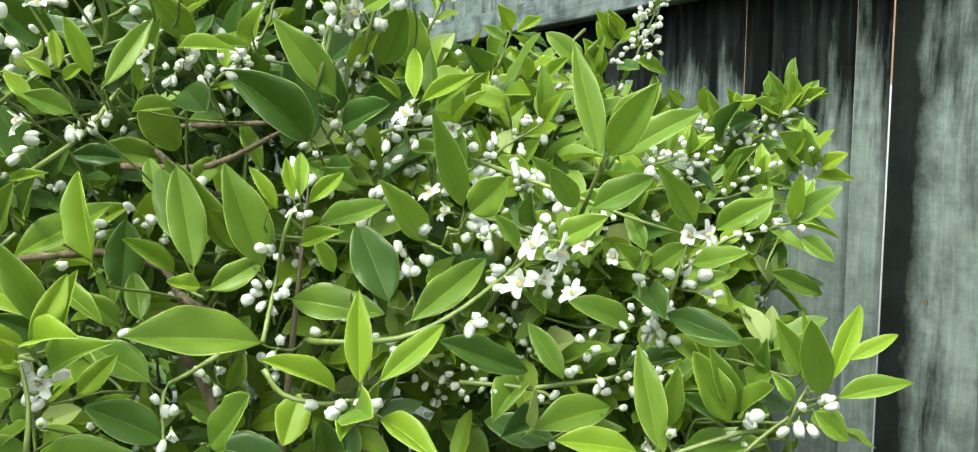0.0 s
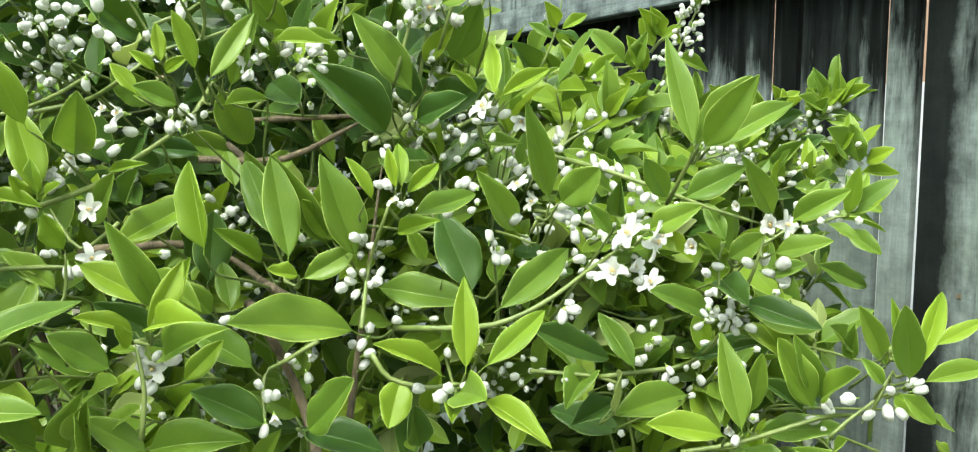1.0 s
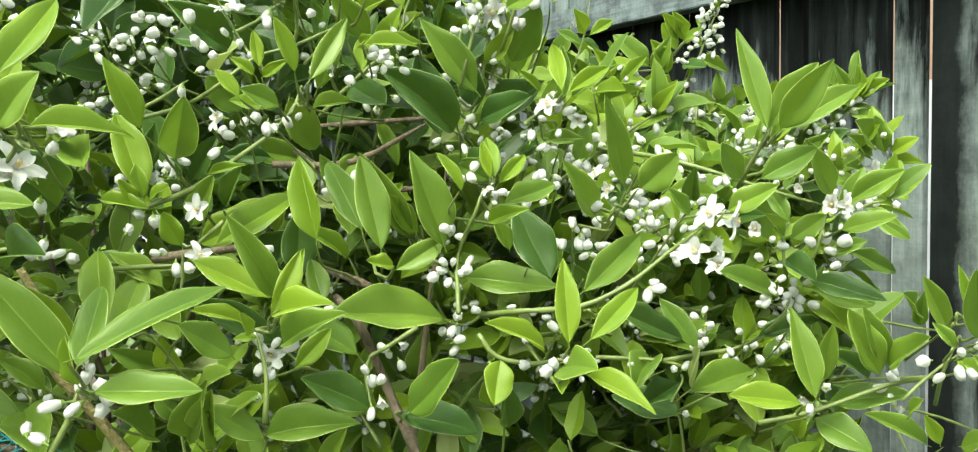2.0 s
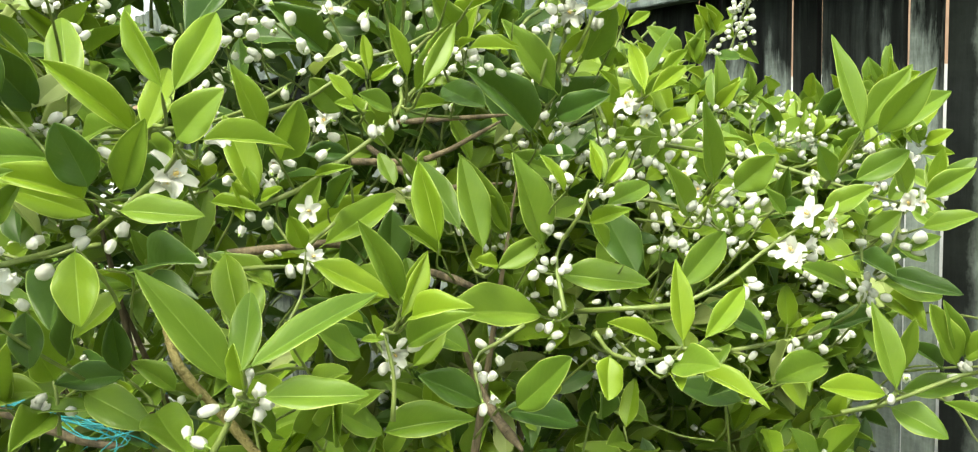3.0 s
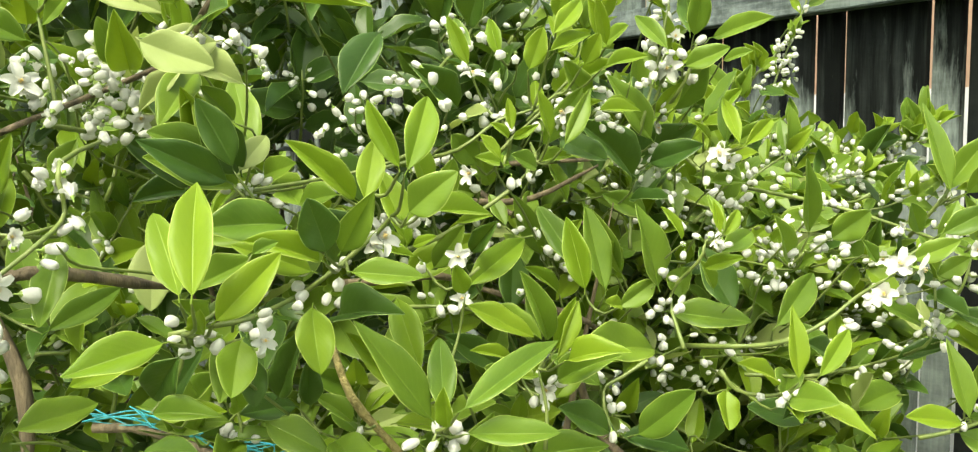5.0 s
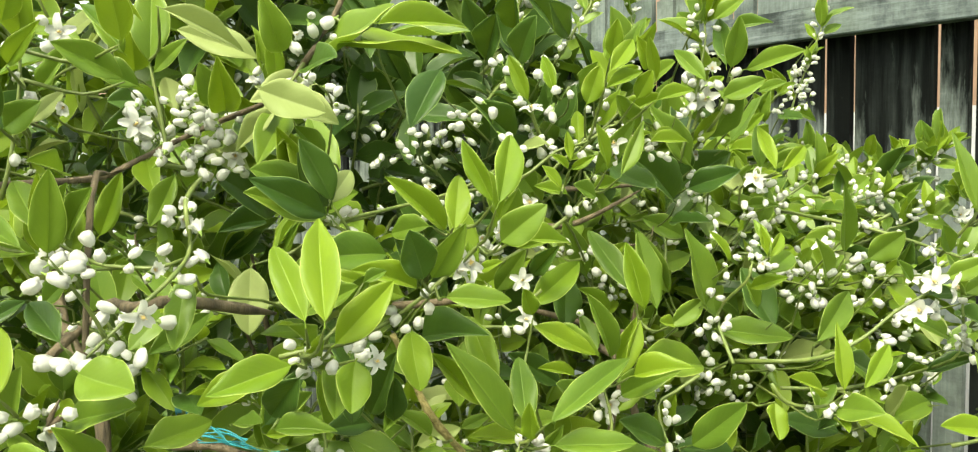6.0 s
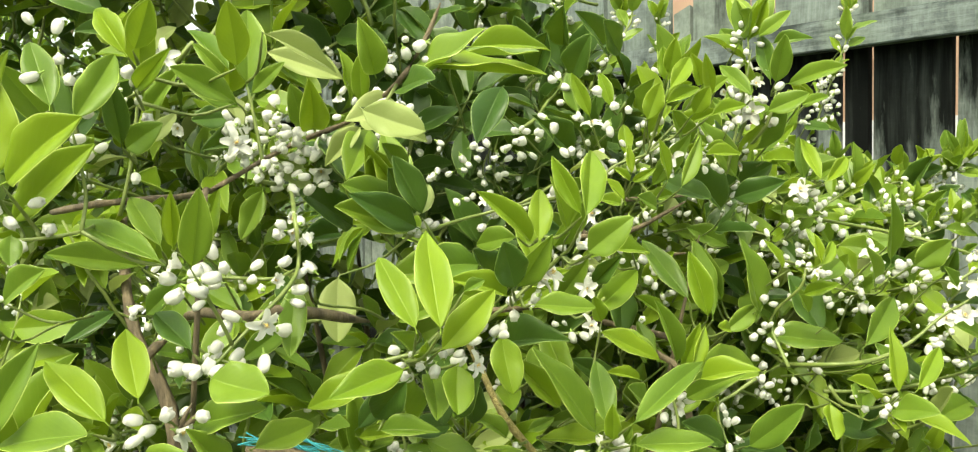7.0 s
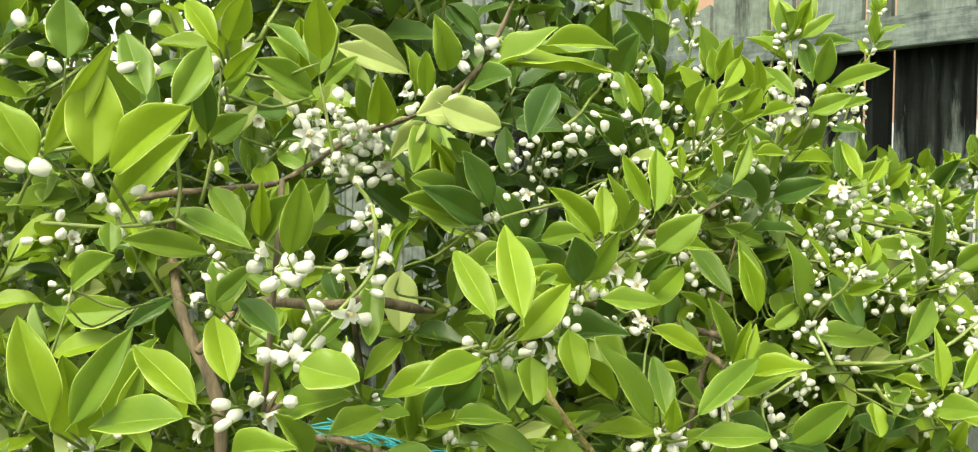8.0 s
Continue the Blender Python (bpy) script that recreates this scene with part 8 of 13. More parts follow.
twig(shoots[168], [(0.4657, -0.8433, 1.3357), (0.4509, -0.8418, 1.3378), (0.4543, -0.8529, 1.3526)], 0.0011, 0.0008, STEM)
leaf(shoots[83], (0.4792, -0.8823, 1.3336), (0.4896, -0.8506, 1.3533), 0.0160, (0.92, -0.23, 0.32), "M", 0)
twig(shoots[83], [(0.4642, -0.8867, 1.3313), (0.4627, -0.8785, 1.3264), (0.4794, -0.8817, 1.3340)], 0.0011, 0.0008, STEM)
leaf(shoots[83], (0.4918, -0.8865, 1.3382), (0.4965, -0.9073, 1.3428), 0.0109, (0.81, -0.15, 0.56), "Y", 4)
twig(shoots[83], [(0.4642, -0.8867, 1.3313), (0.4690, -0.8806, 1.3288), (0.4919, -0.8869, 1.3383)], 0.0011, 0.0008, STEM)
leaf(shoots[150], (0.4249, -0.8874, 1.3370), (0.4282, -0.9183, 1.3607), 0.0144, (0.90, 0.02, 0.44), "Y", 1)
twig(shoots[150], [(0.4365, -0.8862, 1.3227), (0.4217, -0.8808, 1.3238), (0.4250, -0.8880, 1.3375)], 0.0011, 0.0008, STEM)
leaf(shoots[86], (0.4056, -0.9192, 1.3226), (0.4041, -0.9132, 1.3694), 0.0248, (0.98, -0.13, 0.11), "D", 2)
twig(shoots[86], [(0.4125, -0.9251, 1.3115), (0.4001, -0.9161, 1.3110), (0.4056, -0.9191, 1.3235)], 0.0011, 0.0008, STEM)
leaf(shoots[80], (0.4364, -0.9120, 1.3100), (0.4189, -0.9120, 1.3389), 0.0151, (0.98, -0.14, 0.15), "M", 2)
leaf(shoots[3], (0.4859, -0.8481, 1.2997), (0.5029, -0.9270, 1.3195), 0.0329, (0.70, -0.14, 0.70), "M", 0)
twig(shoots[3], [(0.4926, -0.8277, 1.3031), (0.4802, -0.8319, 1.2954), (0.4862, -0.8497, 1.3001)], 0.0011, 0.0008, STEM)
leaf(shoots[17], (0.5327, -0.9775, 1.3202), (0.5346, -0.9589, 1.3545), 0.0125, (0.97, 0.10, 0.24), "Y", 0)
twig(shoots[17], [(0.5195, -0.9799, 1.3134), (0.5171, -0.9727, 1.3108), (0.5327, -0.9771, 1.3209)], 0.0011, 0.0008, STEM)
leaf(shoots[77], (0.5193, -0.9678, 1.3027), (0.5532, -0.9476, 1.3266), 0.0211, (0.75, -0.05, 0.65), "M", 1)
twig(shoots[77], [(0.5201, -0.9750, 1.2948), (0.5107, -0.9654, 1.2928), (0.5200, -0.9674, 1.3032)], 0.0011, 0.0008, STEM)
leaf(shoots[20], (0.5047, -0.9158, 1.2881), (0.4912, -0.9462, 1.3126), 0.0201, (0.89, 0.05, 0.45), "M", 0)
twig(shoots[20], [(0.4985, -0.9093, 1.2827), (0.4926, -0.9065, 1.2794), (0.5044, -0.9164, 1.2886)], 0.0011, 0.0008, STEM)
leaf(shoots[77], (0.5001, -0.9539, 1.2855), (0.5094, -0.9349, 1.3080), 0.0126, (0.87, -0.09, 0.48), "Y", 0)
leaf(shoots[20], (0.5057, -0.9089, 1.2560), (0.5069, -0.9488, 1.2822), 0.0225, (0.85, -0.11, 0.52), "D", 0)
leaf(shoots[154], (0.5520, -0.8486, 1.2881), (0.5681, -0.8641, 1.2675), 0.0186, (0.92, -0.28, 0.28), "Y", 2)
twig(shoots[154], [(0.5279, -0.8442, 1.2810), (0.5310, -0.8404, 1.2785), (0.5523, -0.8489, 1.2877)], 0.0011, 0.0008, STEM)
leaf(shoots[18], (0.5975, -0.8347, 1.2989), (0.5874, -0.8303, 1.3466), 0.0141, (0.91, -0.35, 0.20), "Y", 8)
twig(shoots[18], [(0.5903, -0.8390, 1.2924), (0.5849, -0.8308, 1.2896), (0.5973, -0.8346, 1.2999)], 0.0011, 0.0008, STEM)
leaf(shoots[18], (0.6069, -0.8307, 1.3027), (0.6035, -0.7917, 1.3305), 0.0140, (0.76, -0.35, 0.55), "Y", 0)
twig(shoots[18], [(0.5903, -0.8390, 1.2924), (0.5896, -0.8288, 1.2915), (0.6068, -0.8299, 1.3033)], 0.0011, 0.0008, STEM)
leaf(shoots[18], (0.5841, -0.8396, 1.2948), (0.5920, -0.8789, 1.3185), 0.0154, (0.66, -0.21, 0.72), "Y", 1)
leaf(shoots[90], (0.5935, -0.8234, 1.2841), (0.6351, -0.8066, 1.2718), 0.0154, (0.71, -0.15, 0.69), "Y", 1)
twig(shoots[90], [(0.5848, -0.8326, 1.2873), (0.5802, -0.8220, 1.2797), (0.5943, -0.8231, 1.2839)], 0.0011, 0.0008, STEM)
leaf(shoots[168], (0.4793, -0.8352, 1.3265), (0.5251, -0.7931, 1.3246), 0.0247, (0.77, -0.27, 0.58), "M", 0)
twig(shoots[168], [(0.4698, -0.8448, 1.3382), (0.4656, -0.8340, 1.3263), (0.4802, -0.8344, 1.3265)], 0.0011, 0.0008, STEM)
leaf(shoots[151], (0.4937, -0.7754, 1.3190), (0.4694, -0.7857, 1.3701), 0.0291, (0.97, -0.19, 0.12), "D", 2)
twig(shoots[151], [(0.4992, -0.7614, 1.3256), (0.4875, -0.7624, 1.3163), (0.4932, -0.7756, 1.3200)], 0.0011, 0.0008, STEM)
leaf(shoots[19], (0.5314, -0.8367, 1.3732), (0.5205, -0.7877, 1.3879), 0.0176, (0.72, -0.27, 0.63), "M", 0)
twig(shoots[19], [(0.5284, -0.8479, 1.3783), (0.5209, -0.8363, 1.3697), (0.5312, -0.8357, 1.3735)], 0.0011, 0.0008, STEM)
leaf(shoots[19], (0.5205, -0.8404, 1.3628), (0.5427, -0.8248, 1.3738), 0.0122, (0.80, -0.27, 0.53), "Y", 1)
leaf(shoots[63], (0.5383, -0.7695, 1.3617), (0.5518, -0.8055, 1.4006), 0.0175, (0.94, -0.21, 0.26), "M", 8)
twig(shoots[63], [(0.5407, -0.7586, 1.3697), (0.5305, -0.7581, 1.3597), (0.5386, -0.7702, 1.3625)], 0.0011, 0.0008, STEM)
leaf(shoots[63], (0.5349, -0.7452, 1.3794), (0.5538, -0.7749, 1.4387), 0.0166, (0.96, -0.26, 0.02), "M", 8)
twig(shoots[63], [(0.5381, -0.7569, 1.3675), (0.5275, -0.7450, 1.3675), (0.5353, -0.7458, 1.3806)], 0.0011, 0.0008, STEM)
leaf(shoots[63], (0.5587, -0.7557, 1.3812), (0.5848, -0.7462, 1.4013), 0.0212, (0.87, -0.48, 0.15), "M", 2)
twig(shoots[63], [(0.5433, -0.7604, 1.3719), (0.5420, -0.7520, 1.3705), (0.5592, -0.7555, 1.3816)], 0.0011, 0.0008, STEM)
leaf(shoots[4], (0.6204, -0.7096, 1.4115), (0.5998, -0.7138, 1.4746), 0.0148, (0.92, -0.40, -0.05), "M", 8)
twig(shoots[4], [(0.6098, -0.7012, 1.4109), (0.6061, -0.6994, 1.4052), (0.6200, -0.7097, 1.4128)], 0.0011, 0.0008, STEM)
leaf(shoots[4], (0.6296, -0.7138, 1.4124), (0.6650, -0.7082, 1.4500), 0.0185, (0.83, -0.52, 0.17), "M", 8)
twig(shoots[4], [(0.6098, -0.7012, 1.4109), (0.6107, -0.7015, 1.4057), (0.6303, -0.7137, 1.4132)], 0.0011, 0.0008, STEM)
leaf(shoots[4], (0.6278, -0.7074, 1.4141), (0.6477, -0.6657, 1.4378), 0.0163, (0.68, -0.57, 0.45), "M", 8)
twig(shoots[4], [(0.6105, -0.6996, 1.4142), (0.6101, -0.6975, 1.4081), (0.6282, -0.7066, 1.4146)], 0.0011, 0.0008, STEM)
leaf(shoots[64], (0.6134, -0.7118, 1.3861), (0.6371, -0.6899, 1.4054), 0.0181, (0.72, -0.55, 0.42), "M", 0)
twig(shoots[64], [(0.6044, -0.7053, 1.3814), (0.5999, -0.7026, 1.3778), (0.6139, -0.7114, 1.3865)], 0.0011, 0.0008, STEM)
leaf(shoots[64], (0.5977, -0.7088, 1.3847), (0.6047, -0.7301, 1.4076), 0.0140, (0.83, -0.55, 0.04), "M", 2)
leaf(shoots[8], (0.5854, -0.6113, 1.3709), (0.5984, -0.6539, 1.4110), 0.0161, (0.86, -0.48, 0.15), "M", 8)
twig(shoots[8], [(0.5865, -0.6229, 1.3679), (0.5769, -0.6111, 1.3634), (0.5857, -0.6122, 1.3717)], 0.0011, 0.0008, STEM)
leaf(shoots[14], (0.5905, -0.6052, 1.3687), (0.6142, -0.5794, 1.3927), 0.0175, (0.64, -0.64, 0.43), "M", 1)
twig(shoots[14], [(0.5879, -0.6214, 1.3622), (0.5802, -0.6073, 1.3595), (0.5910, -0.6047, 1.3692)], 0.0011, 0.0008, STEM)
leaf(shoots[3], (0.6009, -0.7247, 1.3681), (0.6289, -0.7135, 1.3842), 0.0159, (0.73, -0.51, 0.45), "M", 0)
twig(shoots[3], [(0.5995, -0.7412, 1.3595), (0.5912, -0.7269, 1.3578), (0.6015, -0.7245, 1.3684)], 0.0011, 0.0008, STEM)
leaf(shoots[13], (0.5777, -0.6442, 1.3559), (0.5607, -0.6477, 1.3808), 0.0121, (0.79, -0.61, 0.09), "M", 0)
leaf(shoots[76], (0.5668, -0.6328, 1.3450), (0.5874, -0.6216, 1.3610), 0.0166, (0.70, -0.60, 0.39), "M", 2)
twig(shoots[76], [(0.5725, -0.6205, 1.3438), (0.5606, -0.6207, 1.3384), (0.5672, -0.6326, 1.3453)], 0.0011, 0.0008, STEM)
leaf(shoots[14], (0.6138, -0.6421, 1.3533), (0.6453, -0.6303, 1.3649), 0.0152, (0.58, -0.56, 0.60), "M", 0)
twig(shoots[14], [(0.5867, -0.6236, 1.3534), (0.5912, -0.6268, 1.3474), (0.6144, -0.6419, 1.3535)], 0.0011, 0.0008, STEM)
leaf(shoots[75], (0.4002, -0.3666, 1.3112), (0.3993, -0.2826, 1.2840), 0.0225, (0.61, -0.68, 0.40), "M", 0)
twig(shoots[75], [(0.3820, -0.3306, 1.3379), (0.3821, -0.3426, 1.3185), (0.4002, -0.3649, 1.3107)], 0.0011, 0.0008, STEM)
leaf(shoots[14], (0.5784, -0.6311, 1.3199), (0.6276, -0.6143, 1.3114), 0.0187, (0.60, -0.55, 0.58), "D", 0)
twig(shoots[14], [(0.5738, -0.6236, 1.3247), (0.5671, -0.6213, 1.3163), (0.5794, -0.6308, 1.3197)], 0.0011, 0.0008, STEM)
leaf(shoots[16], (0.6127, -0.6589, 1.2464), (0.5920, -0.6585, 1.3047), 0.0184, (0.83, -0.43, 0.35), "M", 8)
twig(shoots[16], [(0.6052, -0.6556, 1.2400), (0.5999, -0.6512, 1.2372), (0.6123, -0.6589, 1.2476)], 0.0011, 0.0008, STEM)
leaf(shoots[16], (0.5992, -0.6418, 1.2532), (0.6189, -0.6518, 1.2959), 0.0130, (0.74, -0.63, 0.26), "M", 2)
twig(shoots[16], [(0.6110, -0.6452, 1.2439), (0.5961, -0.6375, 1.2426), (0.5996, -0.6420, 1.2541)], 0.0011, 0.0008, STEM)
leaf(shoots[180], (0.5870, -0.6213, 1.2373), (0.6357, -0.6022, 1.2524), 0.0200, (0.54, -0.53, 0.65), "M", 0)
twig(shoots[180], [(0.5847, -0.6376, 1.2282), (0.5768, -0.6234, 1.2268), (0.5880, -0.6209, 1.2376)], 0.0011, 0.0008, STEM)
leaf(shoots[16], (0.6165, -0.6748, 1.2488), (0.6030, -0.7210, 1.2611), 0.0183, (0.60, -0.45, 0.66), "Y", 0)
twig(shoots[16], [(0.6011, -0.6628, 1.2384), (0.5998, -0.6628, 1.2376), (0.6162, -0.6757, 1.2490)], 0.0011, 0.0008, STEM)
leaf(shoots[93], (0.5457, -0.6408, 1.2526), (0.5510, -0.7019, 1.2518), 0.0253, (0.62, -0.44, 0.64), "M", 0)
twig(shoots[93], [(0.5441, -0.6528, 1.2491), (0.5359, -0.6408, 1.2449), (0.5458, -0.6420, 1.2526)], 0.0011, 0.0008, STEM)
leaf(shoots[5], (0.4927, -0.6436, 1.2567), (0.4667, -0.6581, 1.2968), 0.0166, (0.85, -0.43, 0.31), "M", 0)
twig(shoots[5], [(0.4783, -0.6321, 1.2525), (0.4765, -0.6319, 1.2486), (0.4922, -0.6439, 1.2575)], 0.0011, 0.0008, STEM)
leaf(shoots[71], (0.5501, -0.7738, 1.3106), (0.5427, -0.7006, 1.2836), 0.0220, (0.73, -0.41, 0.55), "D", 0)
twig(shoots[71], [(0.5380, -0.7772, 1.3072), (0.5351, -0.7695, 1.3029), (0.5500, -0.7723, 1.3101)], 0.0011, 0.0008, STEM)
leaf(shoots[92], (0.3159, -0.6003, 1.1428), (0.2813, -0.6340, 1.1743), 0.0273, (0.74, -0.40, 0.54), "M", 0)
twig(shoots[92], [(0.3661, -0.5664, 1.1335), (0.3320, -0.5774, 1.1321), (0.3152, -0.6010, 1.1434)], 0.0011, 0.0008, STEM)
leaf(shoots[15], (0.6904, -0.6186, 1.2916), (0.7043, -0.6426, 1.3365), 0.0168, (0.65, -0.73, 0.21), "M", 2)
twig(shoots[15], [(0.6717, -0.6091, 1.2902), (0.6720, -0.6078, 1.2849), (0.6907, -0.6191, 1.2925)], 0.0011, 0.0008, STEM)
leaf(shoots[15], (0.6955, -0.6180, 1.2993), (0.6765, -0.5746, 1.3386), 0.0125, (0.61, -0.74, 0.28), "Y", 1)
twig(shoots[15], [(0.6721, -0.6079, 1.2928), (0.6748, -0.6069, 1.2900), (0.6951, -0.6171, 1.3001)], 0.0011, 0.0008, STEM)
leaf(shoots[182], (0.6480, -0.5819, 1.2866), (0.6520, -0.6102, 1.3251), 0.0137, (0.79, -0.57, 0.21), "M", 0)
twig(shoots[182], [(0.6475, -0.5732, 1.2943), (0.6387, -0.5716, 1.2845), (0.6481, -0.5825, 1.2874)], 0.0011, 0.0008, STEM)
leaf(shoots[59], (0.3367, -0.7728, 1.4176), (0.3306, -0.7872, 1.4862), 0.0313, (0.99, -0.12, -0.04), "D", 2)
twig(shoots[59], [(0.3437, -0.7693, 1.4099), (0.3312, -0.7651, 1.4078), (0.3366, -0.7731, 1.4190)], 0.0011, 0.0008, STEM)
leaf(shoots[169], (0.4081, -0.7765, 1.4473), (0.3978, -0.8184, 1.5027), 0.0253, (0.99, -0.12, 0.11), "M", 8)
twig(shoots[169], [(0.3949, -0.7867, 1.4457), (0.3925, -0.7756, 1.4405), (0.4079, -0.7773, 1.4484)], 0.0011, 0.0008, STEM)
leaf(shoots[2], (0.3912, -0.7420, 1.4737), (0.4274, -0.7366, 1.5118), 0.0261, (0.92, -0.39, -0.01), "M", 2)
twig(shoots[2], [(0.3946, -0.7563, 1.4697), (0.3839, -0.7431, 1.4657), (0.3919, -0.7419, 1.4745)], 0.0011, 0.0008, STEM)
leaf(shoots[60], (0.4739, -0.7501, 1.4447), (0.4454, -0.7389, 1.4850), 0.0126, (0.81, -0.58, -0.08), "Y", 0)
twig(shoots[60], [(0.4483, -0.7432, 1.4481), (0.4521, -0.7407, 1.4404), (0.4733, -0.7499, 1.4455)], 0.0011, 0.0008, STEM)
leaf(shoots[60], (0.4780, -0.7500, 1.4444), (0.4673, -0.7030, 1.4698), 0.0134, (0.81, -0.41, 0.41), "Y", 1)
twig(shoots[60], [(0.4483, -0.7432, 1.4481), (0.4541, -0.7406, 1.4403), (0.4778, -0.7491, 1.4449)], 0.0011, 0.0008, STEM)
leaf(shoots[60], (0.4368, -0.7425, 1.4490), (0.4405, -0.7630, 1.4639), 0.0080, (0.87, -0.37, 0.33), "Y", 1)
leaf(shoots[60], (0.4255, -0.7311, 1.4157), (0.4516, -0.7176, 1.4182), 0.0123, (0.80, -0.38, 0.46), "M", 1)
twig(shoots[60], [(0.4245, -0.7359, 1.4302), (0.4160, -0.7275, 1.4169), (0.4260, -0.7308, 1.4158)], 0.0011, 0.0008, STEM)
leaf(shoots[19], (0.5469, -0.8485, 1.3888), (0.5265, -0.8414, 1.4152), 0.0093, (0.95, -0.30, 0.03), "Y", 0)
twig(shoots[19], [(0.5290, -0.8461, 1.3834), (0.5290, -0.8413, 1.3801), (0.5465, -0.8484, 1.3893)], 0.0011, 0.0008, STEM)
leaf(shoots[19], (0.5389, -0.8423, 1.3858), (0.5350, -0.8200, 1.4051), 0.0103, (0.89, -0.31, 0.33), "Y", 1)
twig(shoots[19], [(0.5290, -0.8461, 1.3834), (0.5250, -0.8382, 1.3786), (0.5388, -0.8419, 1.3862)], 0.0011, 0.0008, STEM)
leaf(shoots[19], (0.5464, -0.8516, 1.3886), (0.5418, -0.8535, 1.4118), 0.0073, (0.88, -0.48, 0.03), "Y", 6)
twig(shoots[19], [(0.5290, -0.8461, 1.3834), (0.5287, -0.8428, 1.3800), (0.5463, -0.8516, 1.3891)], 0.0011, 0.0008, STEM)
leaf(shoots[62], (0.5121, -0.8496, 1.3812), (0.5070, -0.8642, 1.4060), 0.0089, (0.99, -0.00, 0.14), "Y", 1)
leaf(shoots[71], (0.5339, -0.7824, 1.3158), (0.5285, -0.7263, 1.3534), 0.0218, (0.81, -0.41, 0.42), "M", 0)
twig(shoots[71], [(0.5380, -0.7772, 1.3072), (0.5270, -0.7738, 1.3055), (0.5338, -0.7813, 1.3166)], 0.0011, 0.0008, STEM)
leaf(shoots[96], (0.6951, -0.6068, 1.3110), (0.7071, -0.5825, 1.3265), 0.0096, (0.49, -0.65, 0.59), "Y", 0)
twig(shoots[96], [(0.6707, -0.6082, 1.3059), (0.6739, -0.6015, 1.3025), (0.6953, -0.6063, 1.3113)], 0.0011, 0.0008, STEM)
leaf(shoots[44], (0.6935, -0.6129, 1.2917), (0.7131, -0.5756, 1.3036), 0.0133, (0.47, -0.63, 0.61), "M", 1)
twig(shoots[44], [(0.6762, -0.6021, 1.2847), (0.6758, -0.6015, 1.2822), (0.6939, -0.6122, 1.2919)], 0.0011, 0.0008, STEM)
leaf(shoots[44], (0.6885, -0.6229, 1.2868), (0.6999, -0.6051, 1.2705), 0.0122, (0.52, -0.63, 0.58), "M", 0)
twig(shoots[44], [(0.6720, -0.6098, 1.2807), (0.6713, -0.6104, 1.2778), (0.6887, -0.6225, 1.2865)], 0.0011, 0.0008, STEM)
leaf(shoots[96], (0.6887, -0.6196, 1.3038), (0.6826, -0.6249, 1.3369), 0.0071, (0.65, -0.73, 0.19), "Y", 6)
twig(shoots[96], [(0.6707, -0.6082, 1.3059), (0.6707, -0.6079, 1.2989), (0.6886, -0.6197, 1.3045)], 0.0011, 0.0008, STEM)
leaf(shoots[44], (0.6843, -0.6298, 1.2898), (0.6774, -0.6398, 1.3041), 0.0084, (0.62, -0.67, 0.41), "M", 1)
twig(shoots[44], [(0.6697, -0.6143, 1.2779), (0.6680, -0.6160, 1.2778), (0.6842, -0.6300, 1.2901)], 0.0011, 0.0008, STEM)
leaf(shoots[174], (0.1874, -0.8369, 1.4665), (0.1984, -0.8975, 1.5383), 0.0253, (0.93, -0.37, 0.05), "M", 8)
twig(shoots[174], [(0.1719, -0.8289, 1.5241), (0.1707, -0.8269, 1.4893), (0.1876, -0.8381, 1.4679)], 0.0011, 0.0008, STEM)
leaf(shoots[174], (0.1528, -0.8613, 1.5138), (0.1895, -0.8500, 1.5577), 0.0362, (0.84, -0.55, 0.02), "D", 2)
twig(shoots[174], [(0.1719, -0.8289, 1.5241), (0.1534, -0.8391, 1.5129), (0.1535, -0.8611, 1.5147)], 0.0011, 0.0008, STEM)
leaf(shoots[0], (0.4318, -0.9706, 1.4985), (0.4290, -0.9862, 1.5322), 0.0110, (0.80, -0.60, -0.08), "Y", 0)
twig(shoots[0], [(0.4388, -0.9522, 1.4639), (0.4263, -0.9554, 1.4752), (0.4317, -0.9709, 1.4992)], 0.0011, 0.0008, STEM)
leaf(shoots[135], (0.4179, -0.9353, 1.5072), (0.4014, -0.9357, 1.5383), 0.0117, (0.78, -0.62, -0.09), "Y", 1)
twig(shoots[135], [(0.4164, -0.9203, 1.5127), (0.4082, -0.9218, 1.5039), (0.4176, -0.9353, 1.5078)], 0.0011, 0.0008, STEM)
leaf(shoots[0], (0.4669, -0.9485, 1.4951), (0.4785, -0.9441, 1.5221), 0.0155, (0.75, -0.66, -0.07), "Y", 2)
twig(shoots[0], [(0.4500, -0.9306, 1.4715), (0.4495, -0.9335, 1.4773), (0.4671, -0.9484, 1.4956)], 0.0011, 0.0008, STEM)
leaf(shoots[0], (0.4835, -0.9422, 1.5163), (0.4767, -0.9107, 1.5444), 0.0139, (0.73, -0.68, -0.00), "Y", 0)
twig(shoots[0], [(0.4500, -0.9306, 1.4715), (0.4577, -0.9304, 1.4879), (0.4834, -0.9416, 1.5169)], 0.0011, 0.0008, STEM)
leaf(shoots[143], (0.4608, -0.9193, 1.5307), (0.4766, -0.9265, 1.5546), 0.0132, (0.73, -0.67, -0.12), "Y", 0)
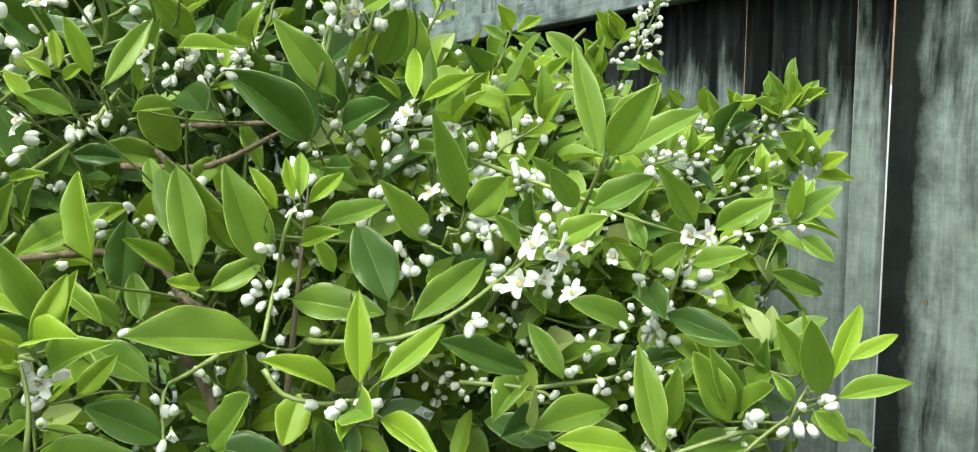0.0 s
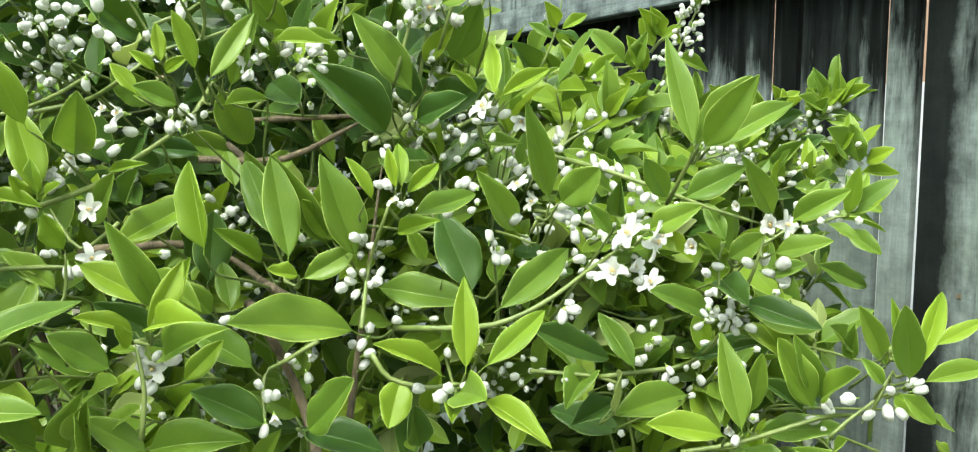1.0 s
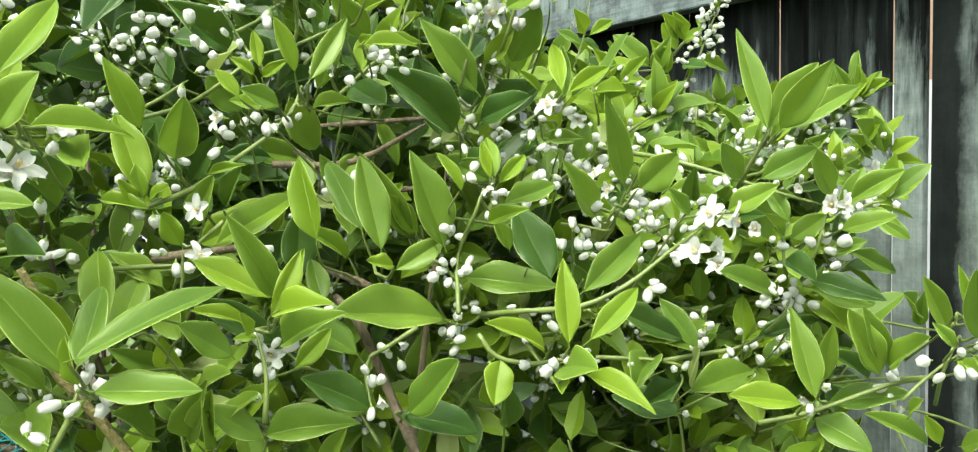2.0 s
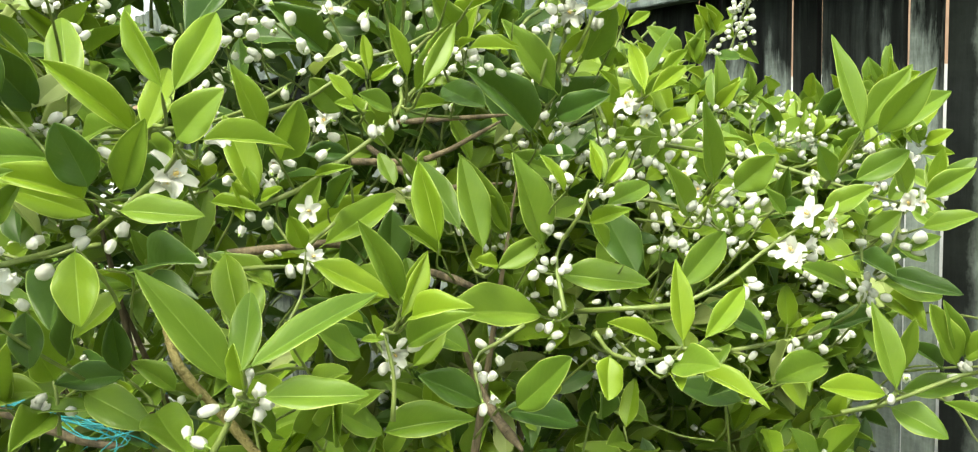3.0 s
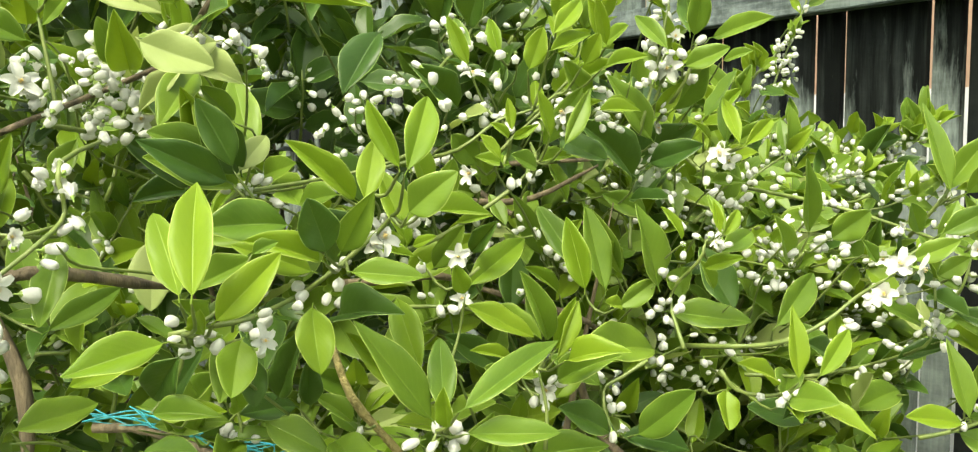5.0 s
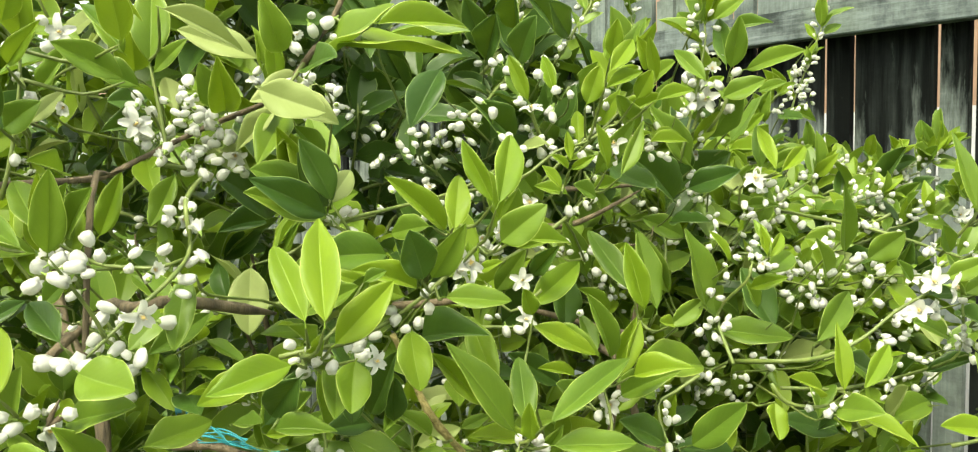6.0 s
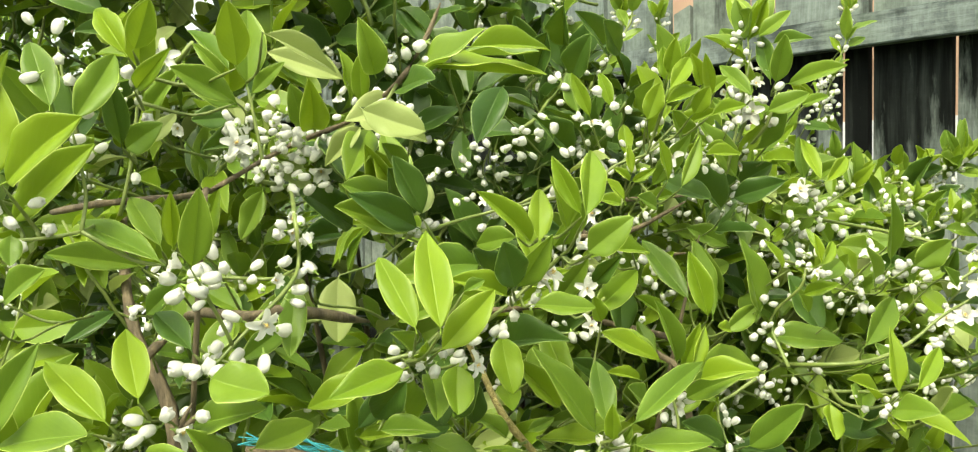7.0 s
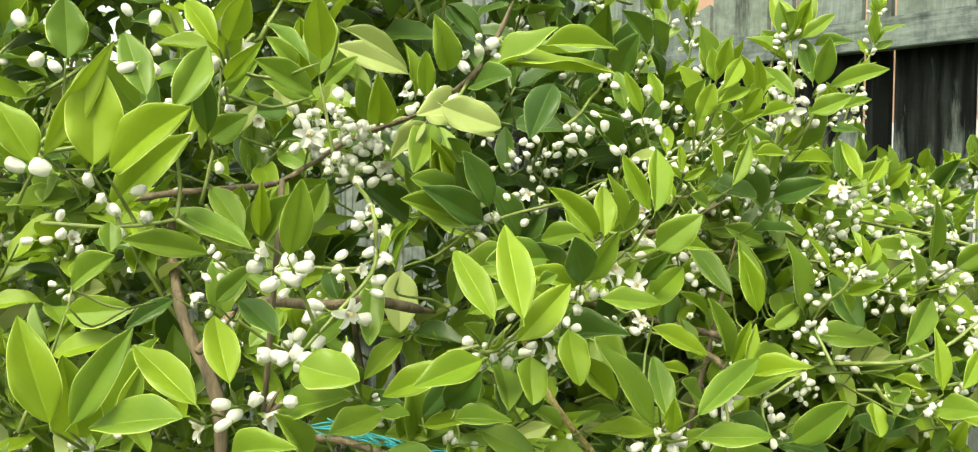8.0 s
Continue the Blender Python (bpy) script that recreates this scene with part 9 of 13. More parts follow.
twig(shoots[143], [(0.4357, -0.9012, 1.5118), (0.4392, -0.9042, 1.5152), (0.4611, -0.9194, 1.5312)], 0.0011, 0.0008, STEM)
leaf(shoots[0], (0.4803, -0.9421, 1.5067), (0.4834, -0.9080, 1.5226), 0.0121, (0.67, -0.62, 0.40), "Y", 1)
twig(shoots[0], [(0.4500, -0.9306, 1.4715), (0.4561, -0.9304, 1.4831), (0.4804, -0.9414, 1.5070)], 0.0011, 0.0008, STEM)
leaf(shoots[0], (0.4778, -0.9108, 1.4999), (0.4936, -0.9097, 1.5191), 0.0140, (0.72, -0.70, 0.03), "Y", 2)
twig(shoots[0], [(0.4454, -0.9078, 1.4819), (0.4526, -0.9033, 1.4849), (0.4781, -0.9108, 1.5003)], 0.0011, 0.0008, STEM)
leaf(shoots[43], (0.4755, -0.8879, 1.5129), (0.4877, -0.9074, 1.5434), 0.0098, (0.71, -0.70, -0.10), "Y", 0)
twig(shoots[43], [(0.4436, -0.8745, 1.5143), (0.4506, -0.8752, 1.5076), (0.4757, -0.8883, 1.5135)], 0.0011, 0.0008, STEM)
leaf(shoots[0], (0.4807, -0.8958, 1.4989), (0.4846, -0.8563, 1.5114), 0.0136, (0.61, -0.63, 0.49), "Y", 1)
twig(shoots[0], [(0.4439, -0.9002, 1.4854), (0.4533, -0.8920, 1.4862), (0.4808, -0.8950, 1.4991)], 0.0011, 0.0008, STEM)
leaf(shoots[56], (0.4772, -0.8983, 1.4703), (0.4867, -0.8646, 1.4730), 0.0129, (0.57, -0.58, 0.58), "Y", 1)
twig(shoots[56], [(0.4516, -0.8857, 1.4732), (0.4554, -0.8860, 1.4658), (0.4774, -0.8976, 1.4704)], 0.0011, 0.0008, STEM)
leaf(shoots[42], (0.4302, -0.7836, 1.5185), (0.3978, -0.7900, 1.5511), 0.0154, (0.81, -0.57, 0.11), "M", 0)
twig(shoots[42], [(0.4142, -0.7781, 1.5197), (0.4132, -0.7749, 1.5131), (0.4296, -0.7837, 1.5192)], 0.0011, 0.0008, STEM)
leaf(shoots[2], (0.4287, -0.7588, 1.5310), (0.3989, -0.7369, 1.5815), 0.0173, (0.58, -0.81, -0.11), "M", 0)
leaf(shoots[2], (0.4343, -0.7614, 1.5304), (0.4574, -0.7758, 1.5686), 0.0185, (0.72, -0.69, -0.11), "M", 0)
twig(shoots[2], [(0.4296, -0.7528, 1.5254), (0.4229, -0.7511, 1.5219), (0.4348, -0.7617, 1.5312)], 0.0011, 0.0008, STEM)
leaf(shoots[2], (0.4181, -0.7265, 1.5332), (0.4744, -0.7138, 1.5444), 0.0198, (0.57, -0.72, 0.39), "M", 8)
twig(shoots[2], [(0.4296, -0.7528, 1.5254), (0.4148, -0.7337, 1.5233), (0.4192, -0.7262, 1.5334)], 0.0011, 0.0008, STEM)
leaf(shoots[2], (0.4317, -0.7698, 1.5070), (0.4627, -0.7526, 1.5226), 0.0199, (0.61, -0.72, 0.32), "M", 0)
twig(shoots[2], [(0.4274, -0.7601, 1.5031), (0.4206, -0.7589, 1.4991), (0.4323, -0.7695, 1.5073)], 0.0011, 0.0008, STEM)
leaf(shoots[132], (0.3957, -0.7175, 1.5725), (0.4277, -0.6997, 1.5786), 0.0156, (0.54, -0.66, 0.52), "M", 1)
twig(shoots[132], [(0.3767, -0.7584, 1.5489), (0.3772, -0.7319, 1.5547), (0.3963, -0.7171, 1.5726)], 0.0011, 0.0008, STEM)
leaf(shoots[132], (0.3969, -0.7584, 1.5551), (0.3660, -0.7531, 1.5901), 0.0187, (0.68, -0.73, -0.03), "M", 0)
twig(shoots[132], [(0.3909, -0.7677, 1.5569), (0.3849, -0.7571, 1.5500), (0.3963, -0.7583, 1.5558)], 0.0011, 0.0008, STEM)
leaf(shoots[169], (0.3868, -0.7707, 1.4396), (0.3963, -0.7778, 1.4740), 0.0226, (0.69, -0.72, 0.10), "D", 2)
twig(shoots[169], [(0.3823, -0.7816, 1.4391), (0.3756, -0.7702, 1.4334), (0.3870, -0.7708, 1.4403)], 0.0011, 0.0008, STEM)
leaf(shoots[2], (0.3926, -0.7690, 1.4308), (0.4394, -0.7573, 1.4482), 0.0247, (0.61, -0.68, 0.40), "D", 0)
twig(shoots[2], [(0.3777, -0.7693, 1.4320), (0.3761, -0.7632, 1.4254), (0.3935, -0.7688, 1.4311)], 0.0011, 0.0008, STEM)
leaf(shoots[60], (0.4325, -0.7184, 1.4448), (0.4269, -0.7186, 1.4862), 0.0136, (0.63, -0.78, -0.01), "M", 0)
twig(shoots[60], [(0.4334, -0.7386, 1.4369), (0.4240, -0.7225, 1.4349), (0.4324, -0.7184, 1.4456)], 0.0011, 0.0008, STEM)
leaf(shoots[60], (0.4350, -0.7174, 1.4448), (0.4711, -0.7021, 1.4689), 0.0137, (0.56, -0.73, 0.38), "M", 1)
twig(shoots[60], [(0.4334, -0.7386, 1.4369), (0.4252, -0.7220, 1.4349), (0.4357, -0.7171, 1.4453)], 0.0011, 0.0008, STEM)
leaf(shoots[146], (0.3706, -0.7457, 1.3836), (0.3521, -0.7808, 1.4049), 0.0215, (0.72, -0.59, 0.36), "M", 0)
twig(shoots[146], [(0.3545, -0.7679, 1.3946), (0.3536, -0.7508, 1.3831), (0.3702, -0.7464, 1.3840)], 0.0011, 0.0008, STEM)
leaf(shoots[174], (0.1437, -0.8762, 1.4993), (0.1136, -0.9188, 1.5045), 0.0304, (0.82, -0.46, 0.35), "D", 0)
twig(shoots[174], [(0.1678, -0.8260, 1.5226), (0.1468, -0.8451, 1.5050), (0.1431, -0.8771, 1.4994)], 0.0011, 0.0008, STEM)
flower(shoots[1], (0.4463, -0.9463, 1.4280), (0.29, -0.41, -0.86), 0.0116, "bud", 0)
flower(shoots[1], (0.4543, -0.9443, 1.4196), (-0.70, -0.06, 0.71), 0.0106, "blossom", 2)
flower(shoots[1], (0.4537, -0.9396, 1.4311), (0.43, 0.17, -0.89), 0.0101, "bud", 2)
flower(shoots[1], (0.4508, -0.9302, 1.4258), (0.85, -0.21, 0.48), 0.0095, "bud", 3)
flower(shoots[49], (0.4310, -0.9608, 1.4169), (0.51, -0.85, 0.14), 0.0117, "bud", 1)
flower(shoots[1], (0.4369, -0.9715, 1.4116), (-0.23, -0.79, -0.57), 0.0106, "bud", 2)
flower(shoots[49], (0.4372, -0.9706, 1.4282), (-0.05, -0.99, 0.10), 0.0192, "blossom", 1)
flower(shoots[173], (0.4213, -1.0029, 1.3955), (-0.94, 0.12, 0.31), 0.0094, "bud", 1)
flower(shoots[173], (0.4221, -1.0002, 1.3936), (-0.13, 0.72, 0.68), 0.0108, "blossom", 2)
flower(shoots[173], (0.4165, -0.9964, 1.4055), (0.58, 0.71, -0.39), 0.0108, "bud", 3)
flower(shoots[1], (0.4202, -1.0060, 1.3888), (-0.81, -0.39, 0.43), 0.0108, "bud", 4)
flower(shoots[1], (0.4125, -1.0001, 1.3901), (0.69, -0.69, -0.21), 0.0116, "bud", 0)
flower(shoots[46], (0.4067, -0.9967, 1.4034), (0.91, -0.26, -0.33), 0.0138, "blossom", 2)
flower(shoots[1], (0.4310, -0.9617, 1.3923), (0.36, -0.82, 0.44), 0.0100, "bud", 2)
flower(shoots[25], (0.4478, -0.9899, 1.3749), (0.74, -0.66, 0.09), 0.0171, "blossom", 3)
flower(shoots[25], (0.4416, -1.0145, 1.3741), (-0.58, 0.26, -0.77), 0.0114, "bud", 4)
flower(shoots[25], (0.4288, -1.0271, 1.3616), (-0.64, 0.53, 0.56), 0.0121, "blossom", 2)
flower(shoots[25], (0.4242, -1.0156, 1.3688), (0.72, -0.53, 0.45), 0.0103, "bud", 1)
add_bud(inner_buds, (0.2378, -0.9898, 1.4615), (0.71, -0.37, -0.60), 0.0113, 4)
add_bud(inner_buds, (0.2465, -0.9931, 1.4571), (-0.28, 0.68, 0.68), 0.0103, 0)
add_bud(inner_buds, (0.2533, -0.9763, 1.4614), (-0.54, -0.72, -0.43), 0.0097, 1)
add_bud(inner_buds, (0.2557, -0.9743, 1.4635), (0.48, 0.83, -0.26), 0.0090, 2)
add_bud(inner_buds, (0.2411, -0.9826, 1.4863), (0.36, -0.65, -0.67), 0.0101, 3)
add_bud(inner_buds, (0.2376, -0.9899, 1.4554), (0.61, -0.79, -0.09), 0.0106, 4)
flower(shoots[0], (0.3664, -1.0205, 1.4406), (0.75, -0.23, 0.62), 0.0095, "bud", 0)
flower(shoots[0], (0.3650, -1.0184, 1.4250), (0.65, 0.46, 0.60), 0.0105, "bud", 1)
flower(shoots[0], (0.3720, -1.0177, 1.4349), (-0.48, -0.88, 0.04), 0.0109, "blossom", 2)
add_bud(inner_buds, (0.3182, -0.8753, 1.3644), (0.75, -0.64, 0.19), 0.0101, 3)
add_bud(inner_buds, (0.3295, -0.8798, 1.3527), (-0.20, 0.65, 0.74), 0.0088, 4)
add_bud(inner_buds, (0.3178, -0.8840, 1.3639), (0.97, -0.24, 0.00), 0.0104, 0)
add_bud(inner_buds, (0.3504, -0.8324, 1.4435), (-0.92, 0.16, -0.36), 0.0111, 1)
flower(shoots[10], (0.1538, -0.5033, 1.5550), (0.58, -0.68, -0.46), 0.0172, "blossom", 2)
add_bud(inner_buds, (0.3805, -0.7655, 1.4740), (-0.06, 0.43, -0.90), 0.0113, 2)
add_bud(inner_buds, (0.3842, -0.7637, 1.4290), (0.35, 0.64, 0.68), 0.0109, 3)
add_bud(inner_buds, (0.3872, -0.7670, 1.4376), (-0.62, -0.52, -0.59), 0.0108, 4)
add_bud(inner_buds, (0.3842, -0.7693, 1.4507), (-0.33, -0.65, -0.68), 0.0089, 0)
add_bud(inner_buds, (0.3847, -0.7535, 1.4692), (0.80, 0.57, -0.18), 0.0107, 1)
add_bud(inner_buds, (0.3734, -0.7645, 1.4814), (0.59, -0.25, -0.77), 0.0104, 2)
flower(shoots[2], (0.3879, -0.7496, 1.4601), (0.31, -0.95, 0.10), 0.0167, "blossom", 2)
add_bud(inner_buds, (0.4506, -0.7624, 1.4116), (-0.14, 0.47, 0.87), 0.0108, 2)
add_bud(inner_buds, (0.4436, -0.7549, 1.4062), (0.73, 0.49, 0.47), 0.0112, 3)
add_bud(inner_buds, (0.3548, -0.7795, 1.4203), (0.09, -0.86, -0.50), 0.0099, 1)
add_bud(inner_buds, (0.3559, -0.7780, 1.4131), (0.98, 0.03, -0.22), 0.0091, 2)
add_bud(inner_buds, (0.3695, -0.7514, 1.4220), (0.09, -0.63, -0.77), 0.0101, 3)
add_bud(inner_buds, (0.3824, -0.7431, 1.4018), (-0.66, 0.52, 0.53), 0.0089, 4)
add_bud(inner_buds, (0.3800, -0.7274, 1.4047), (0.73, -0.67, -0.13), 0.0103, 0)
add_bud(inner_buds, (0.4052, -0.7028, 1.4015), (0.72, 0.57, 0.39), 0.0092, 1)
add_bud(inner_buds, (0.4116, -0.6824, 1.4003), (0.32, -0.47, -0.82), 0.0101, 2)
add_bud(inner_buds, (0.4011, -0.7119, 1.3903), (0.29, 0.85, -0.45), 0.0109, 3)
add_bud(inner_buds, (0.4083, -0.6905, 1.3828), (0.26, -0.89, 0.37), 0.0094, 4)
add_bud(inner_buds, (0.4043, -0.6945, 1.4061), (0.23, -0.74, -0.64), 0.0112, 0)
flower(shoots[151], (0.5379, -0.7770, 1.3671), (0.78, 0.15, 0.60), 0.0113, "bud", 2)
add_bud(inner_buds, (0.1501, -0.5250, 1.4691), (0.51, -0.08, 0.85), 0.0086, 0)
add_bud(inner_buds, (0.1556, -0.5205, 1.4651), (-0.61, 0.64, 0.47), 0.0088, 1)
add_bud(inner_buds, (0.1630, -0.5061, 1.4738), (-0.54, -0.84, 0.07), 0.0111, 2)
add_bud(inner_buds, (0.1655, -0.5028, 1.4622), (-0.36, -0.86, 0.36), 0.0098, 3)
add_bud(inner_buds, (0.1297, -0.5500, 1.5127), (0.64, 0.57, 0.51), 0.0106, 4)
add_bud(inner_buds, (0.1385, -0.5319, 1.4940), (0.21, -0.87, 0.44), 0.0097, 0)
add_bud(inner_buds, (0.1503, -0.5210, 1.4514), (0.21, 0.12, 0.97), 0.0101, 1)
add_bud(inner_buds, (0.1173, -0.4499, 1.4769), (0.71, 0.50, -0.50), 0.0096, 2)
add_bud(inner_buds, (0.1220, -0.4388, 1.4690), (0.75, 0.26, 0.61), 0.0091, 3)
add_bud(inner_buds, (0.1283, -0.4337, 1.4689), (0.40, 0.91, 0.07), 0.0105, 4)
add_bud(inner_buds, (0.1368, -0.4144, 1.4695), (0.71, -0.50, -0.49), 0.0110, 0)
add_bud(inner_buds, (0.1472, -0.3970, 1.4561), (0.38, -0.74, 0.55), 0.0094, 1)
add_bud(inner_buds, (0.1615, -0.3920, 1.4572), (-0.44, -0.51, -0.74), 0.0097, 2)
add_bud(inner_buds, (0.1561, -0.3811, 1.4421), (0.67, -0.24, 0.70), 0.0087, 3)
add_bud(inner_buds, (0.1726, -0.3723, 1.4523), (-0.42, -0.90, 0.12), 0.0091, 4)
add_bud(inner_buds, (0.1677, -0.3659, 1.4482), (0.94, -0.25, 0.22), 0.0110, 0)
add_bud(inner_buds, (0.1597, -0.3935, 1.4455), (0.66, 0.54, -0.52), 0.0096, 1)
add_bud(inner_buds, (0.1490, -0.3995, 1.4649), (0.90, -0.31, -0.31), 0.0099, 2)
add_bud(inner_buds, (0.1431, -0.4297, 1.4708), (-0.58, 0.75, 0.33), 0.0088, 3)
add_bud(inner_buds, (0.1162, -0.4505, 1.4641), (0.93, -0.10, -0.36), 0.0103, 4)
add_bud(inner_buds, (0.2266, -0.5055, 1.4223), (0.75, -0.32, -0.58), 0.0091, 0)
add_bud(inner_buds, (0.2451, -0.5044, 1.4241), (-0.87, -0.16, -0.47), 0.0110, 1)
add_bud(inner_buds, (0.2327, -0.5054, 1.4129), (-0.29, -0.96, -0.05), 0.0089, 2)
add_bud(inner_buds, (0.2291, -0.4992, 1.5007), (-0.14, -0.76, -0.63), 0.0104, 3)
add_bud(inner_buds, (0.2290, -0.4988, 1.4827), (0.91, -0.36, 0.19), 0.0095, 4)
add_bud(inner_buds, (0.2326, -0.4918, 1.4948), (0.77, -0.05, -0.63), 0.0107, 0)
add_bud(inner_buds, (0.2415, -0.4838, 1.4838), (-0.24, -0.75, -0.61), 0.0109, 1)
add_bud(inner_buds, (0.2221, -0.5208, 1.4361), (0.82, -0.56, 0.12), 0.0106, 2)
add_bud(inner_buds, (0.2277, -0.5338, 1.4208), (-0.81, 0.32, 0.50), 0.0112, 3)
add_bud(inner_buds, (0.2308, -0.5247, 1.4183), (-1.00, -0.04, 0.02), 0.0110, 4)
add_bud(inner_buds, (0.5108, -0.6976, 1.3996), (-0.05, 0.20, 0.98), 0.0095, 0)
add_bud(inner_buds, (0.5159, -0.6985, 1.4077), (0.25, 0.57, -0.78), 0.0113, 1)
add_bud(inner_buds, (0.5197, -0.6851, 1.4035), (-0.29, -0.56, -0.78), 0.0108, 2)
add_bud(inner_buds, (0.5199, -0.6881, 1.4063), (0.36, 0.37, -0.86), 0.0111, 3)
add_bud(inner_buds, (0.5196, -0.6776, 1.3912), (0.86, 0.17, -0.48), 0.0093, 4)
add_bud(inner_buds, (0.5255, -0.6674, 1.3825), (0.10, -0.79, 0.61), 0.0097, 0)
add_bud(inner_buds, (0.5081, -0.6921, 1.3997), (0.80, -0.57, 0.19), 0.0108, 1)
add_bud(inner_buds, (0.1890, -0.3456, 1.5690), (0.46, -0.32, -0.83), 0.0098, 2)
add_bud(inner_buds, (0.1870, -0.3521, 1.5484), (0.00, 0.65, 0.76), 0.0113, 3)
add_bud(inner_buds, (0.1902, -0.3382, 1.5781), (0.69, -0.50, -0.52), 0.0094, 4)
add_bud(inner_buds, (0.1885, -0.3622, 1.5281), (-0.62, -0.78, 0.09), 0.0091, 0)
add_bud(inner_buds, (0.1739, -0.3743, 1.5189), (0.59, -0.57, -0.57), 0.0113, 1)
add_bud(inner_buds, (0.1973, -0.3501, 1.5692), (-0.58, 0.81, 0.01), 0.0104, 2)
add_bud(inner_buds, (0.1874, -0.3527, 1.5426), (-0.56, 0.34, 0.76), 0.0091, 3)
add_bud(inner_buds, (0.1804, -0.3627, 1.5400), (0.78, 0.51, -0.37), 0.0107, 4)
add_bud(inner_buds, (0.1778, -0.3666, 1.5192), (0.63, -0.69, 0.36), 0.0108, 0)
add_bud(inner_buds, (0.1898, -0.3307, 1.5680), (0.59, -0.08, 0.80), 0.0099, 1)
add_bud(inner_buds, (0.1827, -0.3678, 1.5100), (-0.70, -0.45, 0.56), 0.0106, 2)
add_bud(inner_buds, (0.1921, -0.3472, 1.5596), (-0.92, -0.35, 0.17), 0.0101, 3)
add_bud(inner_buds, (0.1765, -0.3708, 1.4495), (-0.80, 0.17, 0.58), 0.0101, 4)
add_bud(inner_buds, (0.1710, -0.3598, 1.4602), (0.78, -0.03, -0.63), 0.0094, 0)
add_bud(inner_buds, (0.1805, -0.3434, 1.4500), (0.43, -0.71, 0.56), 0.0105, 1)
add_bud(inner_buds, (0.1772, -0.3536, 1.4545), (0.52, -0.59, -0.62), 0.0110, 2)
add_bud(inner_buds, (0.1875, -0.3220, 1.4499), (0.61, -0.79, 0.05), 0.0107, 3)
add_bud(inner_buds, (0.1953, -0.3273, 1.4526), (-0.05, 0.48, -0.87), 0.0113, 4)
add_bud(inner_buds, (0.1586, -0.3699, 1.4593), (0.74, -0.66, -0.07), 0.0111, 0)
add_bud(inner_buds, (0.2054, -0.3087, 1.4550), (-0.17, 0.25, 0.95), 0.0113, 1)
add_bud(inner_buds, (0.3086, -0.3514, 1.4298), (-0.56, 0.74, 0.37), 0.0109, 2)
add_bud(inner_buds, (0.3202, -0.3429, 1.4207), (-0.85, -0.51, -0.12), 0.0109, 3)
add_bud(inner_buds, (0.3196, -0.3254, 1.4389), (0.09, -0.90, -0.42), 0.0109, 4)
add_bud(inner_buds, (0.3193, -0.3100, 1.4504), (0.78, -0.06, -0.62), 0.0108, 0)
add_bud(inner_buds, (0.3282, -0.3018, 1.4305), (0.82, -0.57, -0.03), 0.0094, 1)
add_bud(inner_buds, (0.3386, -0.2966, 1.4659), (-0.72, 0.25, -0.65), 0.0088, 2)
add_bud(inner_buds, (0.3403, -0.2730, 1.4573), (0.67, -0.68, 0.30), 0.0109, 3)
add_bud(inner_buds, (0.3442, -0.2803, 1.4626), (-0.40, -0.63, -0.67), 0.0106, 4)
add_bud(inner_buds, (0.3081, -0.3403, 1.4314), (0.97, 0.23, -0.02), 0.0101, 0)
add_bud(inner_buds, (0.3234, -0.3247, 1.4397), (0.04, 0.44, -0.90), 0.0092, 1)
add_bud(inner_buds, (0.3157, -0.3254, 1.4123), (0.47, -0.56, 0.69), 0.0106, 2)
add_bud(inner_buds, (0.3369, -0.2957, 1.4075), (-0.34, -0.93, 0.14), 0.0089, 3)
add_bud(inner_buds, (0.3065, -0.3451, 1.4152), (0.35, -0.03, 0.94), 0.0097, 4)
add_bud(inner_buds, (0.3159, -0.3258, 1.4475), (0.35, 0.49, -0.80), 0.0095, 0)
add_bud(inner_buds, (0.3673, -0.3449, 1.3773), (0.61, -0.72, -0.34), 0.0090, 1)
flower(shoots[8], (0.5786, -0.6366, 1.3795), (0.48, -0.88, -0.03), 0.0112, "blossom", 2)
flower(shoots[8], (0.5736, -0.6350, 1.4013), (0.36, -0.86, 0.36), 0.0116, "bud", 2)
flower(shoots[8], (0.5693, -0.6411, 1.4010), (0.74, -0.18, 0.65), 0.0118, "bud", 3)
flower(shoots[4], (0.5814, -0.6985, 1.3906), (-0.23, -0.92, -0.30), 0.0104, "blossom", 2)
flower(shoots[4], (0.5803, -0.7049, 1.3893), (-0.22, -0.74, -0.63), 0.0102, "bud", 0)
flower(shoots[4], (0.5847, -0.7025, 1.3810), (-0.74, -0.23, 0.63), 0.0111, "bud", 1)
flower(shoots[77], (0.4846, -0.9698, 1.2683), (-0.95, 0.28, -0.14), 0.0111, "bud", 0)
flower(shoots[112], (0.4798, -0.9545, 1.2566), (0.99, -0.14, 0.03), 0.0096, "bud", 4)
flower(shoots[26], (0.4730, -0.9608, 1.3518), (-0.65, 0.75, -0.13), 0.0092, "bud", 4)
flower(shoots[150], (0.4902, -0.9229, 1.3176), (-0.67, -0.59, -0.46), 0.0098, "bud", 0)
flower(shoots[150], (0.4886, -0.9204, 1.3145), (0.90, -0.23, -0.38), 0.0093, "bud", 1)
flower(shoots[3], (0.4896, -0.8429, 1.2993), (-0.05, -0.74, -0.67), 0.0109, "bud", 0)
flower(shoots[3], (0.4901, -0.8492, 1.2869), (0.45, 0.80, 0.41), 0.0107, "bud", 1)
